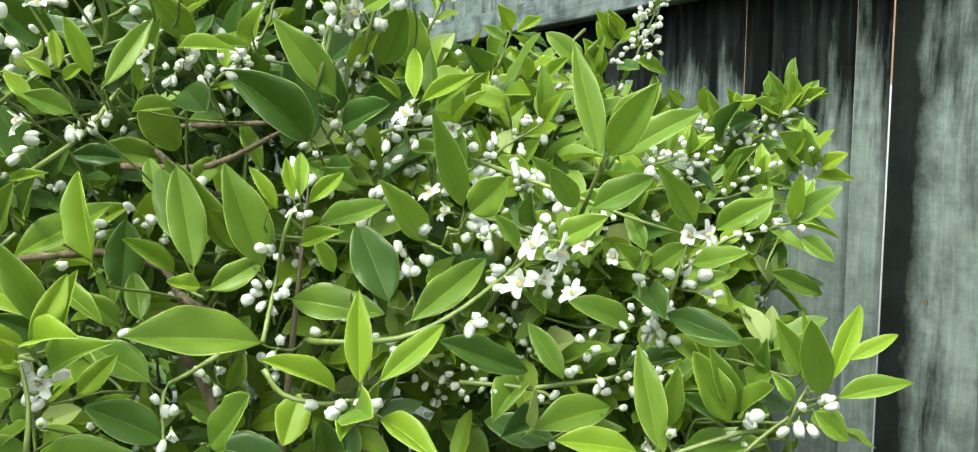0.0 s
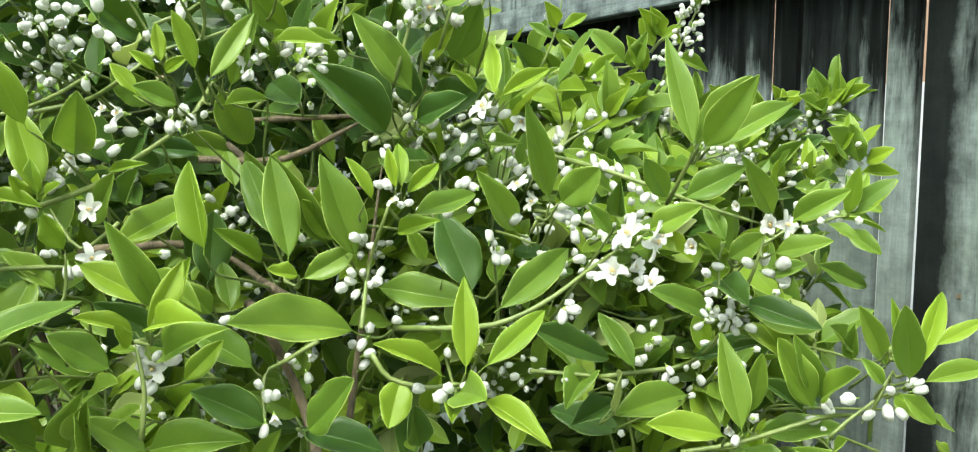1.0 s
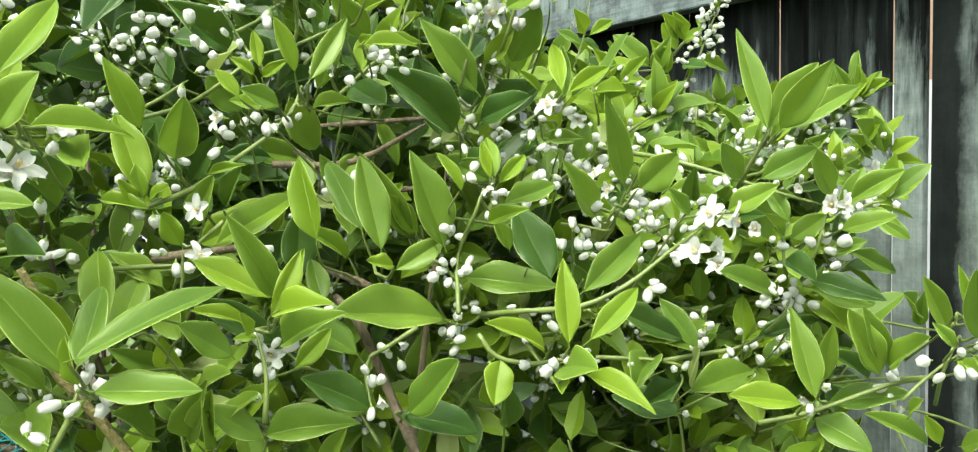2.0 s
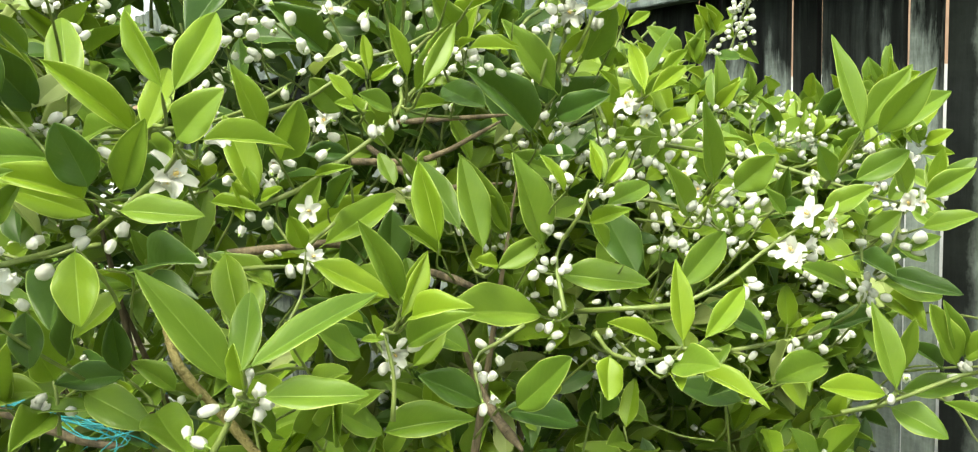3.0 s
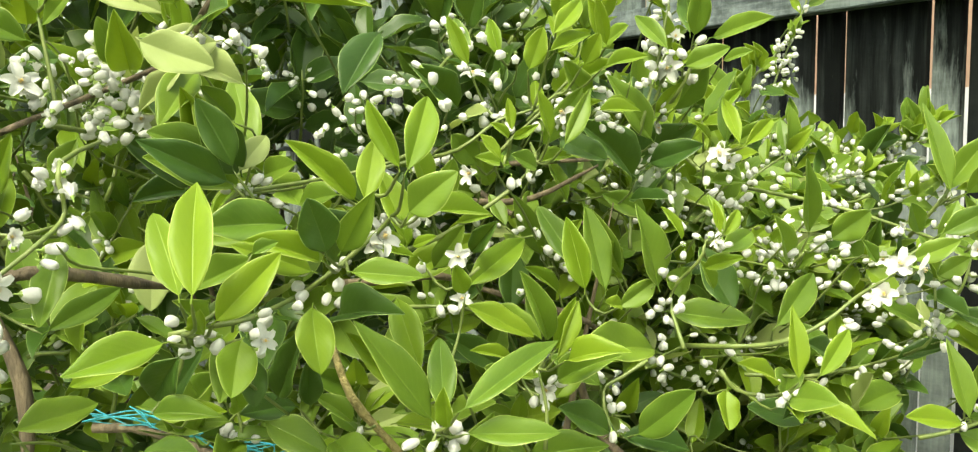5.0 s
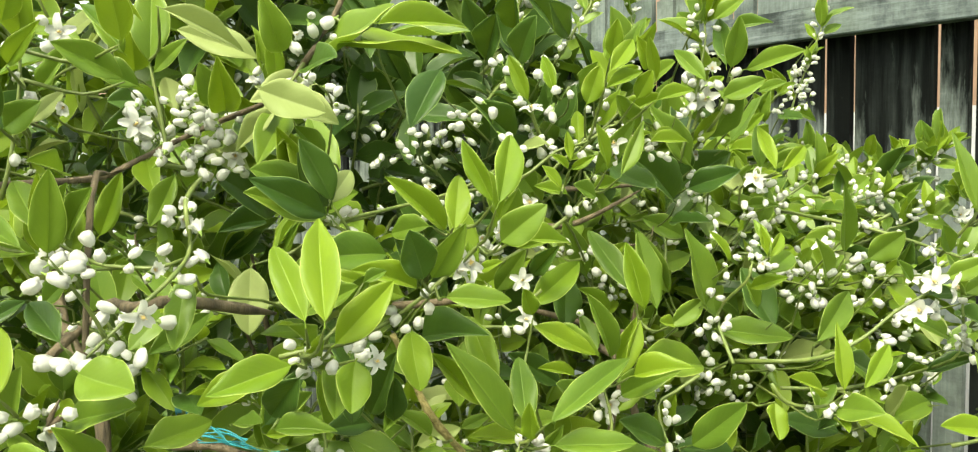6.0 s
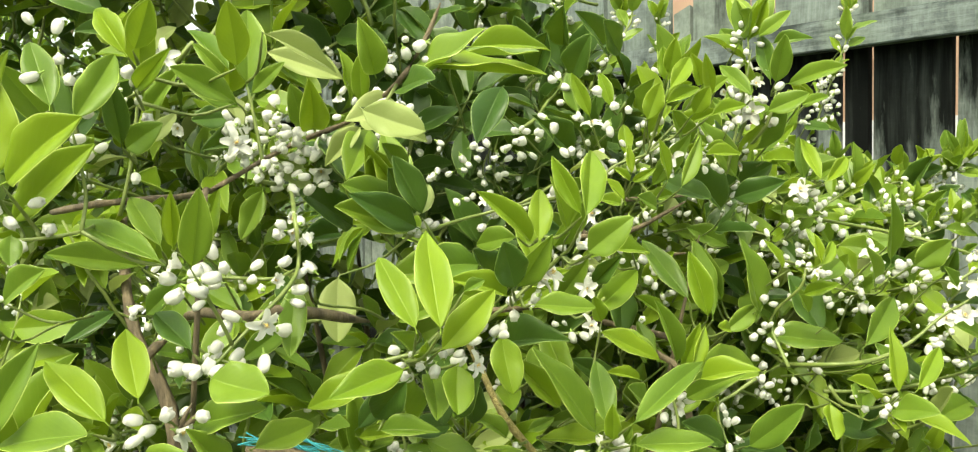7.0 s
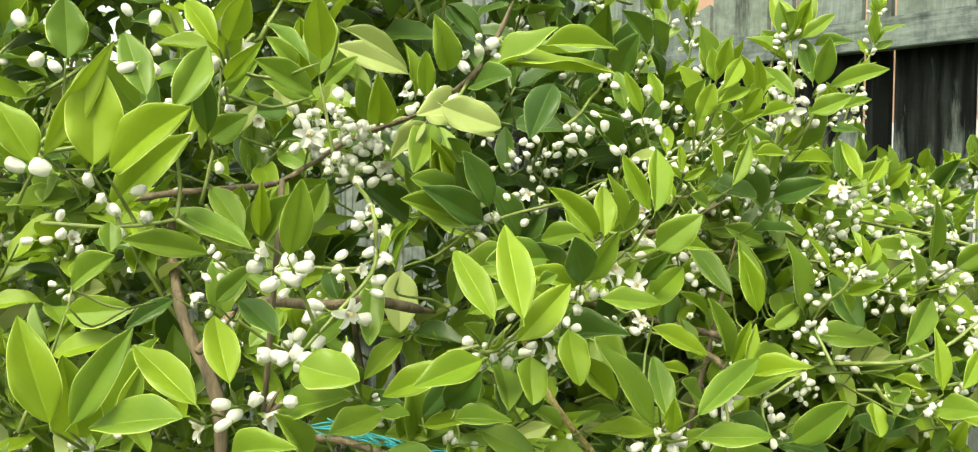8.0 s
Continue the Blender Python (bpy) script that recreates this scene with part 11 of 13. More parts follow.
add_bud(inner_buds, (0.3579, -1.0397, 1.4402), (-0.02, 1.00, -0.08), 0.0096, 3)
add_bud(inner_buds, (0.3539, -1.0236, 1.4444), (0.63, -0.65, -0.43), 0.0086, 4)
add_bud(inner_buds, (0.3569, -1.0421, 1.4348), (-0.73, 0.58, 0.36), 0.0112, 0)
add_bud(inner_buds, (0.3481, -1.0501, 1.4276), (-0.37, 0.64, -0.67), 0.0100, 1)
add_bud(inner_buds, (0.1614, -0.3820, 1.4537), (0.78, -0.17, -0.60), 0.0100, 2)
add_bud(inner_buds, (0.1712, -0.3747, 1.4494), (-0.01, -0.35, -0.94), 0.0093, 3)
add_bud(inner_buds, (0.1737, -0.3660, 1.4561), (0.42, -0.73, -0.55), 0.0113, 4)
add_bud(inner_buds, (0.1816, -0.3599, 1.4499), (-0.06, -0.93, -0.36), 0.0102, 0)
add_bud(inner_buds, (0.1908, -0.3552, 1.4510), (-0.64, -0.08, 0.76), 0.0099, 1)
add_bud(inner_buds, (0.1858, -0.3484, 1.4417), (0.85, 0.52, -0.13), 0.0095, 2)
add_bud(inner_buds, (0.1999, -0.3342, 1.4468), (-0.73, -0.22, 0.65), 0.0114, 3)
add_bud(inner_buds, (0.1987, -0.3253, 1.4425), (0.37, -0.89, 0.27), 0.0088, 4)
add_bud(inner_buds, (0.2076, -0.3258, 1.4466), (-0.06, 0.52, 0.85), 0.0104, 0)
add_bud(inner_buds, (0.2107, -0.3139, 1.4524), (0.10, -0.30, 0.95), 0.0111, 1)
add_bud(inner_buds, (0.2197, -0.3065, 1.4532), (-0.62, -0.67, 0.41), 0.0086, 2)
add_bud(inner_buds, (0.2210, -0.2994, 1.4431), (-0.09, -0.62, 0.78), 0.0095, 3)
add_bud(inner_buds, (0.2340, -0.2953, 1.4460), (0.10, 0.55, -0.83), 0.0102, 4)
add_bud(inner_buds, (0.1816, -0.3672, 1.3809), (-0.53, -0.70, 0.48), 0.0089, 0)
add_bud(inner_buds, (0.2060, -0.3386, 1.3692), (-0.56, -0.60, 0.57), 0.0089, 1)
add_bud(inner_buds, (0.2054, -0.3359, 1.3708), (0.73, -0.52, -0.44), 0.0092, 2)
add_bud(inner_buds, (0.1628, -0.3800, 1.4556), (0.97, -0.01, -0.23), 0.0090, 3)
add_bud(inner_buds, (0.2080, -0.3244, 1.4452), (-0.78, -0.22, 0.58), 0.0089, 4)
add_bud(inner_buds, (0.2165, -0.3080, 1.4460), (-0.60, -0.64, 0.48), 0.0087, 0)
add_bud(inner_buds, (0.3047, -0.3599, 1.4281), (-0.95, 0.32, 0.06), 0.0114, 1)
add_bud(inner_buds, (0.3052, -0.3389, 1.4189), (-0.60, -0.73, -0.34), 0.0105, 2)
add_bud(inner_buds, (0.3096, -0.3386, 1.4248), (-0.67, -0.05, -0.74), 0.0095, 3)
add_bud(inner_buds, (0.3120, -0.3386, 1.4207), (-0.16, 0.43, 0.89), 0.0102, 4)
add_bud(inner_buds, (0.2956, -0.3571, 1.4061), (-0.30, -0.93, -0.20), 0.0110, 0)
add_bud(inner_buds, (0.2923, -0.3565, 1.3986), (0.81, 0.42, 0.41), 0.0094, 1)
add_bud(inner_buds, (0.3050, -0.3453, 1.4129), (-0.94, -0.34, 0.03), 0.0090, 2)
add_bud(inner_buds, (0.3135, -0.3176, 1.4423), (0.77, -0.12, -0.63), 0.0106, 3)
add_bud(inner_buds, (0.3212, -0.3196, 1.4495), (0.52, 0.44, -0.73), 0.0111, 4)
add_bud(inner_buds, (0.3241, -0.3036, 1.4440), (0.66, -0.73, 0.17), 0.0091, 0)
add_bud(inner_buds, (0.3331, -0.3073, 1.4453), (0.06, 0.17, 0.98), 0.0104, 1)
add_bud(inner_buds, (0.3213, -0.3196, 1.4256), (-0.15, -0.95, 0.27), 0.0104, 2)
add_bud(inner_buds, (0.3208, -0.3246, 1.4161), (0.76, 0.41, 0.51), 0.0112, 3)
add_bud(inner_buds, (0.3090, -0.3225, 1.4347), (0.33, -0.89, -0.31), 0.0090, 4)
add_bud(inner_buds, (0.3208, -0.3105, 1.4433), (0.60, 0.12, -0.79), 0.0103, 0)
flower(shoots[64], (0.5424, -0.6643, 1.3576), (0.43, -0.77, 0.48), 0.0169, "blossom", 1)
flower(shoots[13], (0.5508, -0.6471, 1.3508), (0.60, -0.76, 0.26), 0.0173, "blossom", 2)
flower(shoots[64], (0.5398, -0.6695, 1.3268), (0.34, -0.75, 0.56), 0.0194, "blossom", 3)
flower(shoots[7], (0.1797, -0.3597, 1.4549), (0.80, -0.34, 0.50), 0.0160, "blossom", 0)
flower(shoots[7], (0.1548, -0.3914, 1.4496), (0.61, -0.79, 0.02), 0.0162, "blossom", 1)
flower(shoots[60], (0.4110, -0.6909, 1.4329), (0.65, -0.74, -0.17), 0.0176, "blossom", 1)
flower(shoots[130], (0.5533, -1.1786, 1.3716), (0.46, 0.10, 0.88), 0.0114, "bud", 0)
flower(shoots[22], (0.5558, -1.1683, 1.3715), (0.87, 0.31, 0.37), 0.0101, "bud", 3)
flower(shoots[22], (0.5662, -1.1565, 1.3754), (0.76, 0.56, 0.33), 0.0087, "bud", 1)
flower(shoots[130], (0.5364, -1.1945, 1.3687), (-0.02, -0.99, 0.17), 0.0088, "bud", 4)
flower(shoots[130], (0.5434, -1.1956, 1.3631), (0.12, -0.99, 0.07), 0.0093, "bud", 3)
flower(shoots[130], (0.5434, -1.1865, 1.3656), (0.05, -0.97, 0.24), 0.0088, "bud", 1)
flower(shoots[130], (0.5479, -1.1808, 1.3632), (-0.29, -0.93, 0.21), 0.0095, "bud", 3)
flower(shoots[130], (0.5455, -1.1802, 1.3628), (0.63, -0.49, -0.61), 0.0108, "bud", 4)
flower(shoots[130], (0.5450, -1.1854, 1.3616), (0.26, -0.97, 0.03), 0.0087, "bud", 2)
flower(shoots[130], (0.5407, -1.1885, 1.3563), (-0.07, -0.99, -0.10), 0.0102, "bud", 4)
flower(shoots[130], (0.5532, -1.1763, 1.3660), (0.81, 0.48, 0.33), 0.0081, "bud", 2)
flower(shoots[130], (0.5639, -1.1692, 1.3628), (0.91, 0.41, -0.08), 0.0143, "blossom", 0)
flower(shoots[22], (0.5072, -1.1253, 1.3820), (-0.36, -0.90, 0.24), 0.0094, "bud", 0)
flower(shoots[22], (0.5078, -1.1187, 1.3828), (-0.02, -1.00, 0.07), 0.0086, "bud", 2)
flower(shoots[22], (0.5145, -1.1047, 1.3852), (0.43, -0.90, 0.04), 0.0110, "bud", 0)
flower(shoots[22], (0.5113, -1.1047, 1.3841), (0.83, -0.10, 0.54), 0.0103, "bud", 2)
flower(shoots[22], (0.5157, -1.1074, 1.3801), (0.77, -0.40, -0.50), 0.0109, "bud", 4)
flower(shoots[22], (0.5076, -1.1215, 1.3757), (0.17, -0.99, -0.02), 0.0094, "bud", 4)
flower(shoots[21], (0.5092, -1.1208, 1.3743), (0.23, -0.85, -0.47), 0.0109, "bud", 2)
flower(shoots[22], (0.5152, -1.1114, 1.3733), (0.14, -0.71, -0.69), 0.0094, "bud", 0)
flower(shoots[22], (0.4994, -1.1378, 1.3735), (-0.20, -0.96, -0.19), 0.0086, "bud", 2)
flower(shoots[22], (0.5262, -1.0905, 1.3993), (0.75, 0.49, 0.43), 0.0229, "blossom", 0)
flower(shoots[22], (0.5230, -1.0935, 1.3953), (0.58, 0.60, 0.55), 0.0177, "blossom", 3)
flower(shoots[22], (0.5380, -1.0761, 1.4144), (0.59, 0.35, 0.73), 0.0206, "blossom", 1)
flower(shoots[22], (0.5327, -1.0783, 1.4044), (0.61, 0.57, 0.54), 0.0110, "bud", 1)
flower(shoots[23], (0.5506, -1.0645, 1.3036), (0.46, -0.16, 0.87), 0.0102, "bud", 3)
flower(shoots[23], (0.5490, -1.0650, 1.2936), (0.05, -0.51, 0.86), 0.0111, "bud", 1)
flower(shoots[23], (0.5501, -1.0624, 1.2967), (0.80, 0.12, 0.58), 0.0118, "bud", 4)
flower(shoots[23], (0.5526, -1.0632, 1.2972), (0.79, 0.59, -0.13), 0.0111, "bud", 4)
flower(shoots[23], (0.5516, -1.0670, 1.3003), (0.38, -0.08, 0.92), 0.0094, "bud", 2)
flower(shoots[23], (0.5430, -1.0722, 1.2935), (-0.09, -0.99, -0.09), 0.0143, "bud", 3)
flower(shoots[23], (0.5506, -1.0668, 1.2959), (0.00, -0.85, -0.53), 0.0118, "bud", 3)
flower(shoots[23], (0.5446, -1.0600, 1.2910), (0.99, -0.00, -0.13), 0.0143, "bud", 1)
flower(shoots[77], (0.5140, -0.9751, 1.3017), (0.19, -0.42, 0.89), 0.0101, "bud", 4)
flower(shoots[77], (0.5159, -0.9709, 1.2984), (-0.22, -0.71, 0.66), 0.0093, "bud", 1)
flower(shoots[77], (0.5163, -0.9709, 1.3008), (0.66, 0.11, 0.74), 0.0102, "bud", 3)
flower(shoots[77], (0.5147, -0.9654, 1.2994), (0.83, 0.38, 0.42), 0.0121, "bud", 0)
flower(shoots[77], (0.5130, -0.9705, 1.2983), (0.96, -0.27, -0.03), 0.0182, "blossom", 1)
flower(shoots[77], (0.5074, -0.9698, 1.2934), (0.28, -0.86, -0.41), 0.0112, "bud", 0)
flower(shoots[17], (0.5119, -0.9688, 1.2916), (0.78, -0.31, -0.54), 0.0112, "bud", 1)
flower(shoots[25], (0.4436, -1.0029, 1.3466), (0.41, -0.13, -0.90), 0.0109, "bud", 2)
flower(shoots[26], (0.4477, -0.9991, 1.3443), (0.95, -0.06, -0.30), 0.0117, "bud", 0)
flower(shoots[26], (0.4509, -0.9921, 1.3472), (0.90, 0.13, 0.42), 0.0163, "blossom", 0)
flower(shoots[25], (0.4397, -1.0085, 1.3484), (-0.21, -0.90, 0.37), 0.0079, "bud", 2)
flower(shoots[25], (0.4455, -1.0068, 1.3483), (-0.06, -0.71, 0.70), 0.0069, "bud", 3)
flower(shoots[37], (0.4428, -1.1281, 1.4252), (0.29, -0.95, -0.09), 0.0094, "bud", 1)
flower(shoots[37], (0.4446, -1.1279, 1.4246), (0.72, 0.19, 0.67), 0.0111, "bud", 0)
flower(shoots[37], (0.4434, -1.1228, 1.4245), (0.78, 0.40, 0.48), 0.0103, "bud", 3)
flower(shoots[37], (0.4375, -1.1247, 1.4258), (0.64, -0.50, -0.59), 0.0087, "bud", 4)
flower(shoots[37], (0.4407, -1.1364, 1.4216), (-0.11, -0.95, 0.29), 0.0077, "bud", 2)
flower(shoots[32], (0.5118, -1.2831, 1.4205), (0.27, -0.53, 0.80), 0.0106, "bud", 4)
flower(shoots[32], (0.5155, -1.2808, 1.4139), (0.56, -0.32, 0.76), 0.0091, "bud", 4)
flower(shoots[32], (0.5146, -1.2852, 1.4133), (-0.14, -0.84, 0.53), 0.0113, "bud", 4)
flower(shoots[32], (0.5164, -1.2908, 1.4114), (-0.05, -0.95, 0.29), 0.0097, "bud", 0)
flower(shoots[32], (0.5232, -1.2837, 1.4117), (-0.16, -0.99, -0.04), 0.0082, "bud", 2)
flower(shoots[32], (0.5235, -1.2726, 1.4161), (0.67, 0.44, 0.59), 0.0091, "bud", 0)
flower(shoots[32], (0.5244, -1.2754, 1.4106), (0.75, 0.54, 0.39), 0.0090, "bud", 1)
flower(shoots[32], (0.5309, -1.2640, 1.4111), (0.81, 0.51, 0.27), 0.0126, "blossom", 2)
flower(shoots[32], (0.5097, -1.3001, 1.4190), (0.10, -0.80, 0.59), 0.0168, "blossom", 2)
flower(shoots[32], (0.5056, -1.2989, 1.4129), (0.01, -0.99, 0.11), 0.0113, "bud", 4)
flower(shoots[31], (0.5160, -1.2798, 1.3956), (0.59, -0.38, -0.71), 0.0136, "bud", 1)
flower(shoots[31], (0.5334, -1.2707, 1.3925), (0.88, 0.32, -0.35), 0.0168, "blossom", 3)
flower(shoots[32], (0.5316, -1.2617, 1.4178), (0.72, 0.45, 0.53), 0.0091, "bud", 2)
flower(shoots[32], (0.5095, -1.2875, 1.4028), (0.22, -0.93, -0.30), 0.0106, "bud", 3)
flower(shoots[31], (0.5214, -1.3003, 1.3715), (0.24, -0.94, 0.26), 0.0139, "bud", 2)
flower(shoots[31], (0.5290, -1.2942, 1.3716), (-0.04, -1.00, 0.09), 0.0138, "bud", 1)
flower(shoots[31], (0.5263, -1.2971, 1.3710), (0.90, 0.04, 0.43), 0.0124, "bud", 4)
flower(shoots[31], (0.5313, -1.2986, 1.3706), (0.88, 0.39, 0.26), 0.0123, "bud", 0)
flower(shoots[31], (0.5255, -1.2968, 1.3735), (0.69, -0.61, -0.39), 0.0109, "bud", 1)
flower(shoots[127], (0.5148, -1.3193, 1.3480), (-0.28, -0.92, 0.29), 0.0124, "bud", 0)
flower(shoots[127], (0.5146, -1.3142, 1.3455), (0.16, -0.98, -0.09), 0.0124, "bud", 0)
flower(shoots[39], (0.5216, -1.3155, 1.3480), (0.69, -0.06, 0.72), 0.0122, "bud", 2)
flower(shoots[39], (0.5325, -1.3053, 1.3513), (0.83, 0.51, 0.24), 0.0101, "bud", 4)
flower(shoots[39], (0.5236, -1.3087, 1.3499), (0.64, 0.27, 0.72), 0.0080, "bud", 0)
flower(shoots[39], (0.5245, -1.3109, 1.3449), (0.80, 0.58, -0.18), 0.0184, "blossom", 1)
flower(shoots[126], (0.5091, -1.3330, 1.3394), (-0.16, -0.98, -0.07), 0.0163, "blossom", 1)
flower(shoots[127], (0.5182, -1.3206, 1.3437), (0.12, -0.97, -0.20), 0.0130, "bud", 3)
flower(shoots[34], (0.4922, -1.3487, 1.5267), (0.18, 0.09, 0.98), 0.0107, "bud", 1)
flower(shoots[34], (0.4877, -1.3558, 1.5324), (0.21, -0.60, 0.77), 0.0085, "bud", 1)
flower(shoots[34], (0.4825, -1.3522, 1.5138), (0.23, -0.83, -0.51), 0.0115, "bud", 1)
flower(shoots[34], (0.4895, -1.3479, 1.5181), (1.00, 0.01, -0.01), 0.0093, "bud", 4)
flower(shoots[35], (0.4963, -1.3406, 1.5059), (0.80, -0.02, -0.60), 0.0086, "bud", 1)
flower(shoots[35], (0.4628, -1.3062, 1.5304), (0.31, 0.01, 0.95), 0.0143, "bud", 2)
flower(shoots[35], (0.4591, -1.2986, 1.5287), (0.52, -0.10, 0.85), 0.0089, "bud", 0)
flower(shoots[34], (0.4499, -1.3254, 1.4837), (0.07, -1.00, -0.04), 0.0111, "bud", 0)
flower(shoots[35], (0.4572, -1.3178, 1.4824), (0.06, -0.73, -0.68), 0.0095, "bud", 1)
flower(shoots[34], (0.4503, -1.3226, 1.4778), (-0.09, -0.85, -0.52), 0.0104, "bud", 4)
flower(shoots[35], (0.4634, -1.3066, 1.4988), (0.67, 0.03, 0.74), 0.0080, "bud", 3)
flower(shoots[35], (0.4559, -1.3062, 1.4832), (0.84, -0.07, -0.53), 0.0105, "bud", 3)
flower(shoots[35], (0.4580, -1.3072, 1.4671), (0.61, -0.03, -0.79), 0.0089, "bud", 4)
flower(shoots[113], (0.4971, -1.4022, 1.4617), (-0.24, -0.91, 0.34), 0.0129, "bud", 1)
flower(shoots[113], (0.5006, -1.3927, 1.4604), (-0.24, -0.91, 0.32), 0.0130, "bud", 4)
flower(shoots[33], (0.5032, -1.3810, 1.4533), (0.76, -0.10, 0.64), 0.0103, "bud", 1)
flower(shoots[33], (0.5123, -1.3789, 1.4518), (0.96, -0.02, -0.29), 0.0102, "bud", 1)
flower(shoots[33], (0.5131, -1.3766, 1.4485), (0.80, 0.24, -0.56), 0.0096, "bud", 2)
flower(shoots[33], (0.5173, -1.3686, 1.4519), (0.82, 0.53, 0.24), 0.0096, "bud", 0)
flower(shoots[117], (0.2858, -1.3546, 1.4243), (0.42, 0.07, 0.91), 0.0122, "bud", 3)
flower(shoots[117], (0.2845, -1.3574, 1.4153), (0.75, 0.50, 0.43), 0.0142, "bud", 1)
flower(shoots[117], (0.2907, -1.3450, 1.4095), (0.98, 0.19, -0.07), 0.0132, "bud", 1)
flower(shoots[117], (0.2858, -1.3548, 1.4165), (0.03, -0.98, -0.21), 0.0111, "bud", 1)
flower(shoots[117], (0.2835, -1.3662, 1.4150), (-0.45, -0.89, 0.03), 0.0101, "bud", 2)
flower(shoots[113], (0.4571, -1.3958, 1.5267), (-0.17, -0.53, 0.83), 0.0125, "bud", 1)
flower(shoots[113], (0.4564, -1.3886, 1.5182), (0.48, -0.67, -0.57), 0.0111, "bud", 4)
flower(shoots[113], (0.4661, -1.3897, 1.5148), (0.68, 0.23, -0.70), 0.0095, "bud", 0)
flower(shoots[19], (0.5002, -0.8547, 1.3350), (0.11, -0.65, 0.75), 0.0097, "bud", 0)
flower(shoots[19], (0.4978, -0.8506, 1.3351), (0.59, -0.29, 0.76), 0.0088, "bud", 3)
flower(shoots[19], (0.4980, -0.8522, 1.3326), (0.14, -0.96, 0.22), 0.0097, "bud", 1)
flower(shoots[19], (0.4927, -0.8555, 1.3313), (0.22, -0.95, -0.22), 0.0106, "bud", 4)
flower(shoots[19], (0.5003, -0.8523, 1.3299), (0.55, -0.77, -0.33), 0.0114, "bud", 3)
flower(shoots[19], (0.4976, -0.8496, 1.3316), (0.94, 0.34, 0.09), 0.0097, "bud", 1)
flower(shoots[19], (0.5013, -0.8445, 1.3341), (0.43, 0.37, 0.82), 0.0097, "bud", 3)
flower(shoots[19], (0.4987, -0.8471, 1.3319), (0.85, 0.43, 0.30), 0.0106, "bud", 4)
flower(shoots[19], (0.4976, -0.8507, 1.3268), (0.92, -0.07, -0.38), 0.0097, "bud", 2)
flower(shoots[19], (0.4901, -0.8483, 1.3517), (0.49, -0.14, 0.86), 0.0116, "bud", 4)
flower(shoots[168], (0.4944, -0.8485, 1.3548), (0.91, 0.39, -0.12), 0.0089, "bud", 2)
flower(shoots[62], (0.4960, -0.8489, 1.3563), (0.24, -0.86, 0.44), 0.0123, "bud", 0)
flower(shoots[19], (0.5431, -0.8501, 1.3822), (-0.10, -0.70, 0.70), 0.0104, "blossom", 0)
flower(shoots[19], (0.5390, -0.8451, 1.3810), (0.88, -0.47, 0.00), 0.0082, "bud", 2)
flower(shoots[19], (0.5413, -0.8439, 1.3806), (0.95, -0.08, 0.30), 0.0082, "bud", 0)
flower(shoots[18], (0.5827, -0.8479, 1.2887), (0.08, -0.95, 0.29), 0.0100, "bud", 2)
flower(shoots[18], (0.5904, -0.8399, 1.2881), (0.43, -0.90, -0.04), 0.0114, "bud", 4)
flower(shoots[18], (0.5925, -0.8380, 1.2885), (0.36, -0.78, 0.51), 0.0091, "bud", 4)
flower(shoots[18], (0.5958, -0.8396, 1.2876), (0.87, -0.05, -0.49), 0.0126, "blossom", 1)
flower(shoots[90], (0.5940, -0.8346, 1.2875), (0.83, 0.51, 0.23), 0.0114, "bud", 0)
flower(shoots[18], (0.5975, -0.8321, 1.2905), (0.77, 0.57, 0.29), 0.0099, "bud", 2)
flower(shoots[18], (0.5920, -0.8368, 1.2906), (0.81, 0.47, 0.35), 0.0084, "bud", 0)
flower(shoots[20], (0.5083, -0.9094, 1.2687), (0.15, -0.16, 0.98), 0.0100, "bud", 4)
flower(shoots[20], (0.5112, -0.9129, 1.2783), (0.06, -0.50, 0.86), 0.0082, "bud", 2)
flower(shoots[20], (0.5094, -0.9090, 1.2712), (0.53, 0.41, 0.74), 0.0108, "bud", 1)
flower(shoots[20], (0.5154, -0.9085, 1.2663), (0.72, -0.09, -0.68), 0.0137, "blossom", 2)
flower(shoots[20], (0.5094, -0.9116, 1.2627), (0.50, -0.08, -0.86), 0.0108, "bud", 1)
flower(shoots[3], (0.6041, -0.7372, 1.3661), (0.09, -0.90, 0.43), 0.0223, "blossom", 3)
flower(shoots[3], (0.6089, -0.7301, 1.3644), (0.75, 0.64, -0.19), 0.0232, "blossom", 3)
flower(shoots[3], (0.5932, -0.7395, 1.3433), (0.26, -0.75, 0.61), 0.0228, "blossom", 1)
flower(shoots[3], (0.5946, -0.7320, 1.3455), (0.72, 0.53, 0.46), 0.0196, "blossom", 2)
flower(shoots[3], (0.5891, -0.7449, 1.3433), (-0.14, -0.99, 0.04), 0.0109, "bud", 3)
flower(shoots[3], (0.5905, -0.7272, 1.3389), (0.96, 0.25, 0.14), 0.0110, "bud", 1)
flower(shoots[63], (0.5274, -0.7624, 1.3889), (0.10, -0.65, 0.75), 0.0160, "blossom", 3)
flower(shoots[63], (0.5315, -0.7526, 1.3800), (-0.27, -0.92, 0.29), 0.0160, "blossom", 1)
flower(shoots[63], (0.5340, -0.7445, 1.3762), (0.87, 0.39, 0.29), 0.0136, "bud", 3)
flower(shoots[63], (0.5326, -0.7403, 1.3756), (0.85, 0.40, -0.34), 0.0128, "bud", 0)
